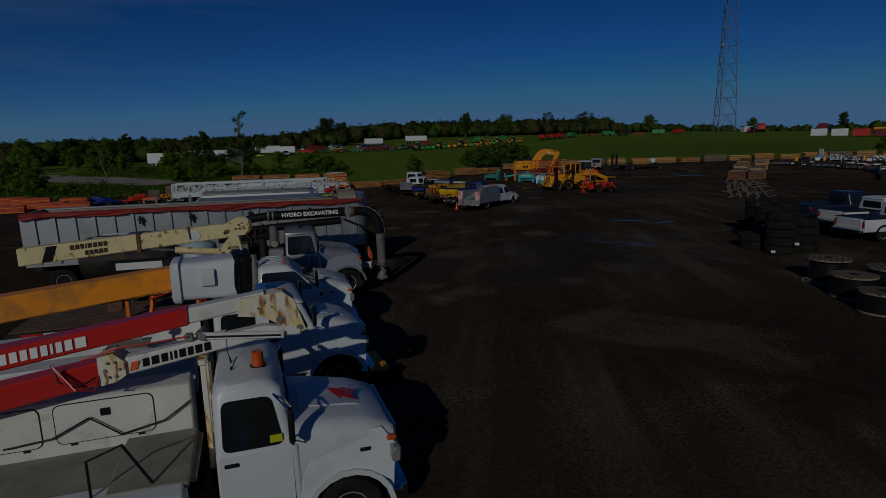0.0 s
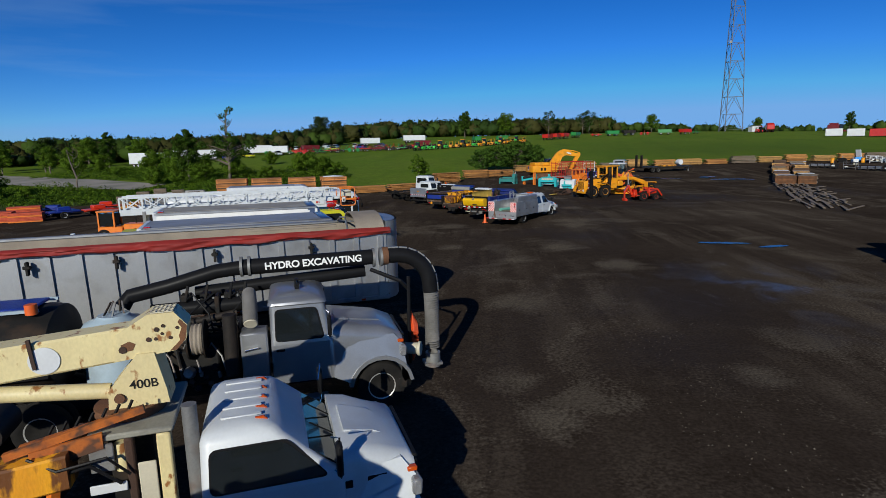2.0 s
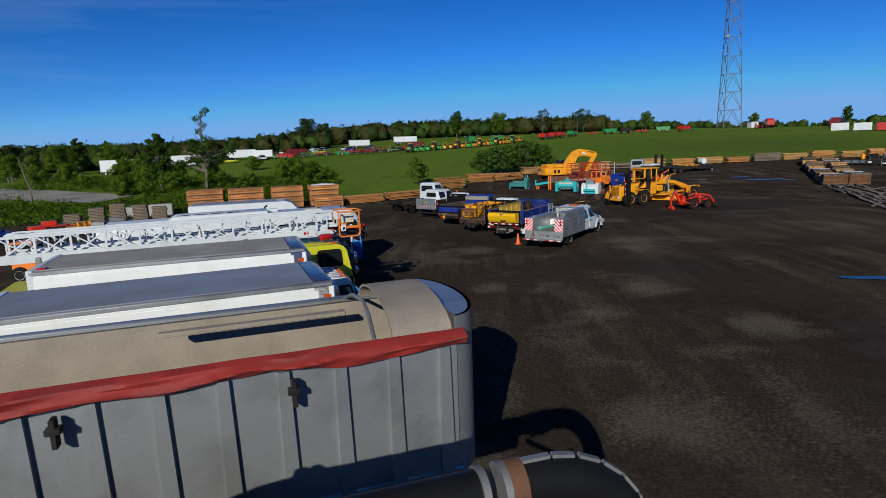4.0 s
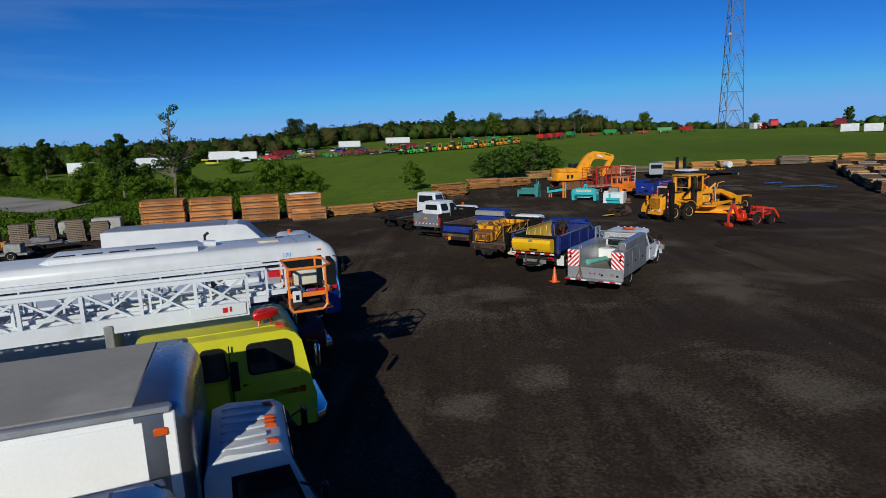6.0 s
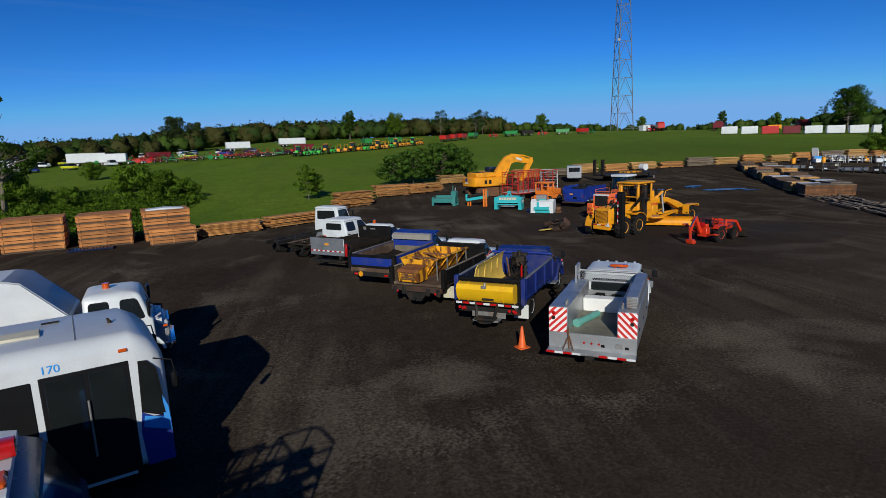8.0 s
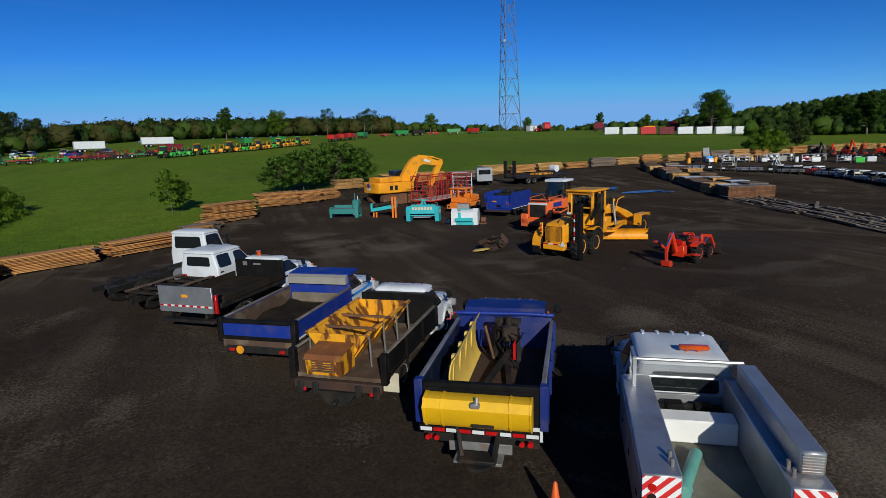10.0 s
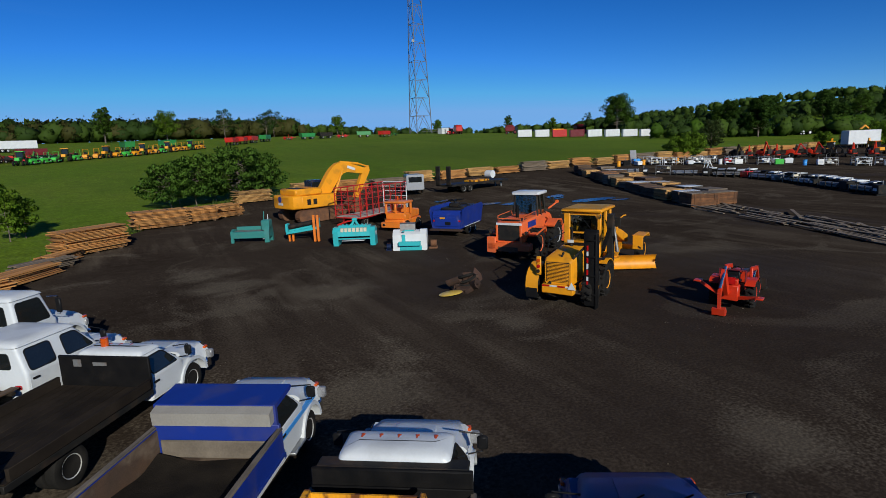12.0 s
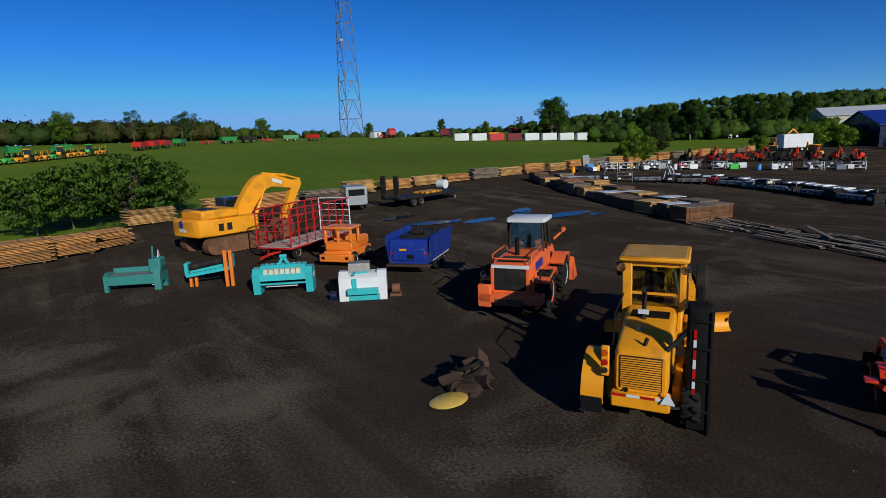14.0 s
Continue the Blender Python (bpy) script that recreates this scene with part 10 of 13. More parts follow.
def teal_roller():
    T = stand("bending_roller", 6.4, 90.3, 58.0, "teal roller machine leaning on orange legs", "machine tool", "workshop machines")
    T.scale = (1, -1, 1)
    part("bed_beam", G().bar((0.1, -1.05, 0.75), (0.1, 1.05, 1.05), 0.14, 0.2).bar((-0.3, -1.05, 0.6), (-0.3, 1.05, 0.9), 0.12, 0.16), TEAL, T)
    part("roller", G().cyl((0.0, -0.95, 0.95), (0.0, 0.95, 1.28), 0.16, None, 18), DARK, T)
    part("end_plate", G().box(-0.3, 0.25, -1.12, -0.95, 0.6, 1.2, 0.03).box(-0.3, 0.25, 0.95, 1.1, 0.85, 1.5, 0.03), TEAL, T)
    for y, h in ((-0.95, 0.65), (-0.7, 0.65)):
        part("leg", G().box(-0.08, 0.08, y - 0.06, y + 0.06, 0, h, 0.01), ORANGE, T)
    for y in (0.85, 1.1):
        part("leg", G().box(-0.45, -0.3, y - 0.08, y + 0.08, 0, 1.75, 0.02), ORANGE, T, "orange upright leg")


def teal_press():
    T = stand("seeding_machine", 8.75, 86.9, 59.0, "bright teal machine with a row of pale hoppers", "machine tool", "workshop machines")
    for s in (-1, 1):
        part("end_frame", G().prism([(-0.45, 0), (0.45, 0), (0.45, 0.95), (0.2, 1.15), (-0.3, 1.15), (-0.55, 0.9), (-0.5, 0.5)], s * 1.0, s * 1.32), TEAL, T)
        part("side_panel", G().box(-0.2, 0.3, s * 1.32 - 0.01, s * 1.32 + 0.015, 0.6, 0.85, 0.01), VINYL, T)
    part("upper_beam", G().prism([(-0.55, 0.62), (-0.5, 0.95), (-0.15, 1.25), (0.3, 1.25), (0.4, 0.62)], -1.0, 1.0), TEAL, T)
    for k in range(7):
        y = -0.72 + 0.24 * k
        part("hopper", G().prism([(-0.54, 0.9), (-0.5, 1.12), (-0.35, 1.14), (-0.4, 0.9)], y - 0.09, y + 0.09), BEIGE, T)
        part("knob", G().cyl((-0.1, y, 1.22), (-0.1, y, 1.34), 0.04, None, 8), TEAL, T)
    part("lower_bar", G().box(-0.5, -0.4, -1.0, 1.0, 0.42, 0.5, 0.01), TEAL, T)
    part("roller", G().cyl((-0.2, -0.95, 0.56), (-0.2, 0.95, 0.56), 0.07, None, 12), DARK, T)
    part("tray", G().box(-0.3, 0.2, -0.6, 0.8, 0.28, 0.32, 0.01), VINYL, T)
    part("top_bracket", G().bar((0.1, -0.2, 1.25), (0.1, 0.0, 1.6), 0.12).bar((0.1, 0.2, 1.25), (0.1, 0.0, 1.6), 0.12).cyl((0.1, -0.15, 1.6), (0.1, 0.15, 1.6), 0.09, None, 10), TEAL, T)


def white_planer():
    T = stand("planer_machine", 10.9, 83.4, 58.0, "white and teal planer on a low pallet", "machine tool", "workshop machines")
    for s in (-1, 1):
        part("side_cover", G().prism([(-0.5, 0), (0.6, 0), (0.65, 0.8), (0.45, 1.15), (-0.1, 1.2), (-0.45, 0.95)], s * 0.6, s * 1.0), VINYL, T)
    part("front_panel", G().prism([(-0.5, 0.25), (-0.45, 0.95), (-0.2, 1.1), (0.5, 1.1), (0.5, 0.25)], -0.62, 0.62), VINYL, T)
    part("infeed_tray", G().box(-0.72, -0.45, -0.65, 0.65, 0.3, 0.55, 0.02), TEAL, T)
    part("lower_skirt", G().box(-0.52, 0.5, -0.7, 0.6, 0.0, 0.28, 0.02), TEAL, T)
    part("teal_strip", G().box(-0.53, -0.48, 0.25, 0.45, 0.3, 0.95, 0.01).box(-0.5, 0.3, 0.3, 0.42, 1.1, 1.15, 0.01), TEAL, T)
    part("hood", G().prism([(-0.1, 1.1), (0.0, 1.5), (0.35, 1.55), (0.45, 1.1)], -0.3, 0.6), STEEL, T)
    part("name_plate", G().box(-0.2, -0.16, -0.25, 0.3, 1.1, 1.18), TEAL, T)
    part("motor", G().cyl((0.1, -1.2, 0.3), (0.1, -1.55, 0.3), 0.2, None, 16).box(-0.15, 0.35, -1.6, -1.1, 0.0, 0.1, 0.01), RUST, T)
    part("motor", G().cyl((-0.2, 1.15, 0.22), (-0.2, 1.4, 0.22), 0.17, None, 14).box(-0.4, 0.0, 1.1, 1.45, 0.0, 0.06, 0.01), NAVY, T)


RUSTSHEET = surf("brown_rust_sheet", (0.1, 0.05, 0.034), (0.07, 0.036, 0.026), 0.85, 0.1, 2.0, 0.5, 40, 0.006)


def plow_scrap():
    T = stand("scrap_plough", 8.7, 73.5, 40.0, "heap of rusted plough parts on the gravel", "scrap heap")
    rs = random.Random(8)
    for k in range(9):
        a, b, c = rs.uniform(-0.7, 0.8), rs.uniform(-0.45, 0.45), rs.uniform(0, 180)
        rings = [[(x, 0.16 * math.cos(t) - q * 0.03, 0.2 * math.sin(t)) for q, ts in ((0, range(-70, 71, 28)), (1, range(70, -71, -28))) for t in (radians(v) for v in ts)] for x in (-0.3, 0.0, 0.28)]
        part("rusted_share", G().loft(rings, pose(a, b, 0.14 + 0.05 * k, rs.uniform(-60, 60), rs.uniform(-25, 25), c)), RUSTDARK, T)
    for k in range(3):
        part("tyre_ring", G().tube([((0.42 - 0.05 * k) * math.cos(t), 0.05 * k + (0.42 - 0.05 * k) * math.sin(t), 0.36 + 0.1 * k + 0.12 * math.cos(t + k)) for t in (2 * math.pi * i / 18 for i in range(19))], 0.06, 7), TYRE, T)
    for k in range(6):
        a = rs.uniform(0, 3.1)
        part("rusted_arm", G().bar((-0.8 * math.cos(a), -0.5 * math.sin(a), 0.1), (0.85 * math.cos(a), 0.55 * math.sin(a), 0.2 + 0.07 * k), 0.06, 0.09), RUSTDARK, T)
    part("frame_hoop", G().loft([rr(-0.7, 0.3, 0.0, 0.2, 0.05), rr(0.1, 0.5, 0.0, 0.34, 0.1), rr(0.95, 0.28, 0.0, 0.18, 0.05)]), RUSTDARK, T)
    part("bent_sheet", G().prism([(0.2, 0.05), (1.15, 0.05), (1.2, 0.3), (0.7, 0.72), (0.3, 0.5)], -0.36, -0.33, pose(0, 0, 0, -18, 0, 0)), RUSTSHEET, T, "brown rusted sheet")
    D = stand("yellow_disc", 7.6, 73.05, 35.0, "flat yellow painted steel disc leaning on scrap", "disc")
    part("disc", G().lathe([(0.001, 0.05), (0.4, 0.04), (0.5, 0.0), (0.49, -0.02), (0.001, 0.03)], 24, pose(0, 0, 0.1, 82, 4, 20)), YELLOWPALE, D)


def grey_van():
    T = stand("van", 24.4, 110.6, 70.0, "grey and red van at the back of the yard", "van")
    part("body", G().loft([rr(0, 0.85, 0.45, 1.0, 0.12), rr(-0.7, 0.92, 0.4, 1.15, 0.12), rr(-1.5, 0.92, 0.4, 1.95, 0.15), rr(-4.7, 0.92, 0.4, 2.0, 0.15)]), SILVER, T)
    part("window_band", G().box(-4.4, -1.5, -0.94, 0.94, 1.25, 1.75, 0.02), GLASS, T)
    part("rear_window", G().box(-4.72, -4.68, -0.7, 0.7, 1.2, 1.75, 0.03), GLASS, T)
    part("windscreen", G().hull([(-0.75, 1.2, 0.8), (-1.4, 1.85, 0.72), (-1.45, 1.85, 0.72), (-0.85, 1.2, 0.8)], pose(0.05, 0, 0)), GLASS, T)
    axle(T, -0.9, 0.8, 0.34, 0.2)
    axle(T, -3.8, 0.8, 0.34, 0.2)


def flat_trailer():
    T = stand("flatbed_trailer", 28.0, 106.5, 15.0, "long low equipment trailer with upright ramps", "trailer")
    part("deck", G().box(-2, 7.5, -1.2, 1.2, 0.75, 0.95, 0.02), DARK, T)
    for y in (-0.8, 0.8):
        part("ramp", G().box(-2.1, -1.95, y - 0.3, y + 0.3, 0.9, 2.9, 0.02), DARK, T)
    for x in (0.0, 1.0):
        axle(T, x, 1.0, 0.4, 0.25)
    part("load", G().box(2.0, 4.5, -0.8, 0.8, 0.95, 1.15, 0.03), RUSTYEL, T)
    part("tank", G().cyl((5.5, -0.5, 1.6), (5.5, 0.4, 1.6), 0.45, None, 14), VINYL, T)
    part("support", G().box(6.9, 7.1, -0.5, -0.4, 0, 0.8).box(6.9, 7.1, 0.4, 0.5, 0, 0.8), STEEL, T)


def simple_car(name, x, y, turn, mat, label, bed=True, cat="pickup"):
    """A pickup seen from some way off."""
    T = stand(name, x, y, turn, label, cat, "far pickups")
    p = dict(PICK)
    x2 = truck_cab(T, mat, cab=1.9, crew=True, lights=0, **p)
    if bed:
        part("bed", G().loft([rr(x2 - 0.04, 0.98, 0.55, 1.24, 0.06), rr(-5.7, 0.98, 0.55, 1.24, 0.06)]), mat, T)
        part("bed_inside", G().box(-5.6, x2 - 0.12, -0.86, 0.86, 1.1, 1.246), BLACK, T)
        for s in (-1, 1):
            part("bed_rail", G().box(-5.7, x2 - 0.04, s * 0.93 - 0.05, s * 0.93 + 0.05, 1.22, 1.28, 0.02), BLACK, T)
            part("tail_light", G().box(-5.73, -5.6, s * 0.9 - 0.07, s * 0.9 + 0.07, 0.8, 1.12, 0.02), REDLENS, T)
            part("wheel_arch", G().prism(arch(-4.5, 0.41, 0.54, 175, 5) + arch(-4.5, 0.41, 0.44, 5, 175), s * 0.8, s * 1.02), BLACK, T)
        part("tailgate", G().box(-5.74, -5.7, -0.8, 0.8, 0.7, 1.2, 0.02), mat, T)
    part("rear_bumper", G().box(-5.95, -5.72, -0.95, 0.95, 0.5, 0.66, 0.03), CHROME, T)
    axle(T, -4.5, 0.84, 0.41, 0.25)
    return T


road_grader()
wheel_loader()
backhoe_tractor()
excavator()
hay_wagon()
sweeper_machine()
blue_trailer()
teal_frame_press()
teal_roller()
teal_press()
white_planer()
plow_scrap()
grey_van()
flat_trailer()
simple_car("pickup", 29.0, 39.6, 12, NAVY, "dark blue pickup parked at the yard side")
simple_car("pickup", 28.6, 35.6, 12, WHITE, "white pickup parked beside others")
simple_car("pickup", 27.6, 32.2, 12, WHITE, "white pickup with a black-lined bed", cat="pickup")

# ---- timber, crates and pallets ----
rnd = random.Random(5)
STACKED = {}
for base, c1, c2 in ((WOOD, (0.66, 0.33, 0.1), (0.44, 0.19, 0.055)), (WOODPALE, (0.6, 0.36, 0.13), (0.46, 0.25, 0.08)), (WOODGREY, (0.24, 0.19, 0.14), (0.16, 0.13, 0.1)), (WOODDARK, (0.15, 0.085, 0.045), (0.07, 0.045, 0.03)), (CRATE, (0.5, 0.24, 0.1), (0.4, 0.18, 0.07))):
    STACKED[base.name] = surf(base.name + "_boards", c1, c2, 0.85, 0, 1.2, 0.5, 18, 0.004, (0.1, 0.06, 0.03), 0.7, 1.5, islands="object", stretch=(0.25, 2, 3))


def lumber_stack(x, y, turn, L, W, H, mat, label, group, board=0.05, gap=False, ragged=0.24):
    """A stack of sawn boards in layers, with bearers under it and loose ends."""
    T = stand("lumber_stack", x, y, turn, label, "lumber stack", group)
    n = max(2, int(H / (board + (0.03 if gap else 0.022))))
    step = H / n
    for k in range(3):
        xx = -L / 2 + L * (0.12 + 0.38 * k)
        part("bearer", G().box(xx - 0.06, xx + 0.06, -W / 2, W / 2, 0, 0.1), WOODDARK, T)
    for i in range(n):
        o, q, w = rnd.uniform(-ragged, ragged), rnd.uniform(-ragged, ragged), rnd.uniform(-0.1, 0.06)
        z, dy = 0.1 + i * step, rnd.uniform(-0.1, 0.1)
        if i < n - 1:
            part("board", G().box(-L / 2 + o, L / 2 + q, -W / 2 - w + dy, W / 2 + w + dy - 0.12 * W * i / n, z, z + board * rnd.uniform(0.7, 1.0), 0, pose(0, 0, 0, 0, 0, rnd.uniform(-7, 7) * ragged)), STACKED[mat.name], T, smooth=False)
        else:
            y0 = -W / 2
            while y0 < W / 2 - 0.1:
                b = rnd.uniform(0.18, 0.34)
                part("board", G().box(-L / 2 + rnd.uniform(-ragged, ragged), L / 2 + rnd.uniform(-ragged, ragged), y0, min(y0 + b - 0.012, W / 2), z, z + board * rnd.uniform(0.7, 1.0)), STACKED[mat.name], T, smooth=False)
                y0 += b
        if gap and i % 2 == 0:
            q = G()
            for k in range(4):
                xx = -L / 2 + L * (0.06 + 0.29 * k)
                q.box(xx - 0.03, xx + 0.03, -W / 2, W / 2, 0.1 + i * step + board, 0.1 + (i + 1) * step)
            part("spacer", q, WOODDARK, T, smooth=False)
    return T


def crate(x, y, z, turn, L, W, H, label):
    T = thing("wooden_crate", x, y, turn, label, "crate", "stacked crates", z)
    for s in (-1, 1):
        for k in range(2):
            z0 = 0.12 + (H - 0.13) * k / 2
            part("side_board", G().box(-L / 2, L / 2, s * W / 2 - 0.015, s * W / 2 + 0.015, z0, z0 + (H - 0.2) / 2, 0.005), CRATE, T)
            part("end_board", G().box(s * L / 2 - 0.015, s * L / 2 + 0.015, -W / 2 + 0.02, W / 2 - 0.02, z0, z0 + (H - 0.16) / 2, 0.005), CRATE, T)
        for xx in (-L / 2 + 0.08, -0.05, L / 2 - 0.16):
            part("cleat", G().box(xx, xx + 0.09, s * (W / 2 + 0.03) - 0.015, s * (W / 2 + 0.03) + 0.015, 0.08, H, 0.004), CRATE, T)
    for k in range(5):
        y0 = -W / 2 + W * k / 5
        part("lid_board", G().box(-L / 2 - 0.04, L / 2 + 0.04, y0 - 0.02, y0 + W / 5 - 0.0, H - 0.03, H, 0.004), CRATE, T)
    part("runner", G().box(-L / 2, L / 2, -W / 2, -W / 2 + 0.1, 0, 0.1).box(-L / 2, L / 2, W / 2 - 0.1, W / 2, 0, 0.1), WOODDARK, T)


for cx, cy, tiers, L in ((-31.7, 77.3, 4, 3.6), (-27.4, 77.7, 4, 3.6), (-23.1, 78.5, 4, 3.3), (-19.4, 79.8, 4, 3.1)):
    for d in (0.0, 1.55):
        for k in range(tiers):
            crate(cx - d * 0.35 + rnd.uniform(-0.04, 0.04), cy + d * 0.94 + rnd.uniform(-0.04, 0.04), hgt(cx, cy) + 0.56 * k, 20 + rnd.uniform(-1.8, 1.8), L, 1.45, 0.555, "long orange-brown wooden crate stacked with others")
for k in range(2):
    crate(-18.4, 77.75, 0.56 * k, 19, 3.0, 1.2, 0.555, "low wooden crate with a pale plastic cover")
solo("plastic_sheet", G().loft([rr(-1.3, 0.6, 0, 0.08, 0.03), rr(0, 0.66, 0, 0.16, 0.05), rr(1.2, 0.58, 0, 0.07, 0.03)]), VINYL, pose(-19.4, 79.8, 2.245, 0, 0, 20), "crumpled white plastic sheet on crates", "sheet")


PALLET = {m.name: [G().box(*b).mesh(n, m, False) for n, b in (("deck_board", (-0.05, 0.05, -0.5, 0.5, 0.11, 0.13)), ("stringer", (-0.6, 0.6, -0.04, 0.04, 0.02, 0.11)), ("base_board", (-0.05, 0.05, -0.5, 0.5, 0.0, 0.02)))] for m in (WOODGREY, NAVY, PALLETRED)}


def pallet(x, y, z, turn, mat=WOODGREY, label="weathered wooden pallet in a stack", s=1.0):
    T = thing("pallet", x, y, turn, label, "pallet", "pallets", z)
    T.scale = (s, s, 1)
    deck, stringer, base = PALLET[mat.name]
    for k in range(7):
        part("deck_board", deck, None, T).location.x = -0.55 + 0.1833 * k
    for k in range(3):
        part("stringer", stringer, None, T).location.y = -0.46 + 0.46 * k
        part("base_board", base, None, T).location.x = -0.55 + 0.55 * k


for px, py, n in ((-37.0, 67.0, 12), (-35.4, 67.6, 14), (-33.9, 68.6, 12), (-32.4, 69.2, 10), (-38.6, 66.0, 9)):
    for k in range(n):
        pallet(px + rnd.uniform(-0.05, 0.05), py + rnd.uniform(-0.05, 0.05), 0.135 * k - 0.04 * (py < 68), 25 + rnd.uniform(-3, 3))
for k in range(2):
    pallet(-24.0 + 1.3 * k, 76.2 + 0.4 * k, 0.02, 20, NAVY, "dark blue pallet leaning before the crates", 1.1)

ST = "stack of reddish sawn boards at the yard's edge"
for a in ((-15.2, 80.9, 27, 4.4, 1.3, 0.85, WOOD), (-10.8, 84.1, 37, 5.0, 1.3, 0.85, WOOD), (-13.6, 83.3, 32, 4.0, 1.2, 0.45, WOODGREY),
          (-8.7, 88.2, 55, 4.2, 1.3, 0.55, WOOD), (-7.9, 90.8, 40, 3.0, 1.2, 0.5, WOODGREY), (-5.9, 95.0, 32, 4.0, 1.7, 1.5, WOOD),
          (-1.5, 102.4, 5, 4.0, 2.0, 1.25, WOOD), (1.0, 103.2, 12, 3.6, 2.0, 1.1, WOOD), (3.2, 104.4, 20, 3.2, 1.8, 1.0, WOOD), (7.3, 112.0, 8, 3.4, 1.6, 1.1, WOODPALE), (-7.3, 92.6, 60, 2.6, 1.1, 0.5, WOOD)):
    lumber_stack(*a[:6], a[6], ST, "edge lumber", gap=a[5] > 0.9, ragged=0.24)
k = 0
x = 13.5
while x < 132:
    y = edge_y(x) - 2.0
    mats = (WOODPALE, WOOD, WOODGREY, WOODPALE, WOOD)
    lumber_stack(x, y, 2 + rnd.uniform(-5, 5), rnd.uniform(3.4, 4.5), 1.3, rnd.choice((0.9, 1.1, 1.2, 1.35)), mats[k % 5], "long stack of boards along the meadow", "back lumber", 0.09)
    x += 5.1
    k += 1


WOODBROWN = WOODDARK.copy()
WOODBROWN.name = "brown_lumber"
STACKED[WOODBROWN.name] = surf("brown_lumber_boards", (0.26, 0.13, 0.055), (0.16, 0.075, 0.035), 0.85, 0, 1.2, 0.5, 18, 0.004, (0.06, 0.035, 0.02), 0.6, 1.5, islands="object", stretch=(0.25, 2, 3))


# rows of dark timber bundles and strewn planks
def bundle(x, y, turn, L, W, H, mat, label):
    T = stand("timber_bundle", x, y, turn, label, "timber bundle", "timber bundles")
    n = int(H / 0.12)
    for i in range(n):
        o, q, d = rnd.uniform(-0.1, 0.1), rnd.uniform(-0.1, 0.1), rnd.uniform(-0.07, 0.07)
        part("timber", G().box(-L / 2 + o, L / 2 + q, -W / 2 + d, W / 2 + d, 0.08 + i * 0.12, 0.08 + i * 0.12 + rnd.uniform(0.08, 0.11)), STACKED[mat.name], T, smooth=False)
    part("bearer", G().box(-L * 0.35, -L * 0.35 + 0.1, -W / 2, W / 2, 0, 0.09).box(L * 0.3, L * 0.3 + 0.1, -W / 2, W / 2, 0, 0.09), WOODDARK, T)
    if rnd.random() < 0.12:
        part("wrap_sheet", G().box(-L / 2, L / 2 - 0.3, -W / 2 - 0.01, W / 2 + 0.01, H + 0.06, H + 0.1, 0.01), VINYL, T, "torn white wrap")


def timber_box(x, y, turn, L, W, H):
    T = stand("wooden_box", x, y, turn, "brown nailed wooden box at the end of the timber row", "wooden box", "timber bundles")
    n = 6
    for k in range(n):
        z = 0.05 + (H - 0.1) * k / n
        for s in (-1, 1):
            part("board", G().box(-L / 2, L / 2, s * W / 2 - 0.02, s * W / 2 + 0.02, z, z + (H - 0.1) / n - 0.015), BOXBROWN, T, smooth=False)
            part("board", G().box(s * L / 2 - 0.02, s * L / 2 + 0.02, -W / 2 + 0.025, W / 2 - 0.025, z, z + (H - 0.1) / n - 0.015), BOXBROWN, T, smooth=False)
    for k in range(7):
        y0 = -W / 2 - 0.03 + (W + 0.06) * k / 7
        part("lid_board", G().box(-L / 2 - 0.05, L / 2 + 0.05, y0, y0 + (W + 0.06) / 7 - 0.012, H - 0.05, H), STACKED[WOODGREY.name], T, smooth=False)
    for s in (-1, 1):
        part("batten", G().box(-L / 2 - 0.05, -L / 2 - 0.02, s * W * 0.38 - 0.06, s * W * 0.38 + 0.06, 0, H - 0.06), BOXBROWN, T, smooth=False)


BOXBROWN = surf("brown_box_boards", (0.2, 0.085, 0.03), (0.12, 0.05, 0.02), 0.85, 0, 1.5, 0.5, 20, 0.004, (0.05, 0.028, 0.015), 0.6, 2.0, islands="object")
timber_box(38.9, 84.6, 66, 2.0, 2.3, 1.15)
timber_box(41.3, 84.2, 70, 1.6, 2.0, 1.1)
for i in range(15):
    f = i / 14
    bx, by = 40.2 + 10.4 * f + 2.0 * f * f, 87.0 + 25.6 * f
    for r in range(2):
        bundle(bx + 2.6 * r * 0.9 + rnd.uniform(-0.3, 0.3), by - 1.1 * r + rnd.uniform(-0.4, 0.4), 66 + rnd.uniform(-6, 6), rnd.uniform(1.6, 2.2), 1.9, rnd.uniform(0.8, 1.2), rnd.choice((WOODDARK, WOODDARK, WOODDARK, WOODBROWN, WOODGREY, WOODPALE, WOODDARK)), "bundle of dark timber in a long row")
PLANK = [G().box(-2.3, 2.3, -0.12, 0.12, 0, 0.045, 0.004).mesh("plank", WOODGREY, False), G().box(-1.7, 1.7, -0.1, 0.1, 0, 0.05, 0.004).mesh("plank", WOODGREY, False)]
for i in range(110):
    f = rnd.random()
    lane = rnd.randrange(5)
    px, py = 38.6 - 10.6 * f + (lane - 2) * 0.75 + rnd.uniform(-0.2, 0.2), 83.0 - 27.0 * f - (lane - 2) * 0.3
    solo("plank", rnd.choice(PLANK), None, pose(px, py, hgt(px, py) + 0.02 + 0.05 * rnd.randrange(3 if rnd.random() < 0.6 else 5), rnd.uniform(-1, 1), rnd.uniform(-1, 1), (68 if rnd.random() < 0.9 else 40) + rnd.uniform(-6, 6)), "weathered grey plank strewn on the gravel", "plank", "strewn planks", smooth=False)


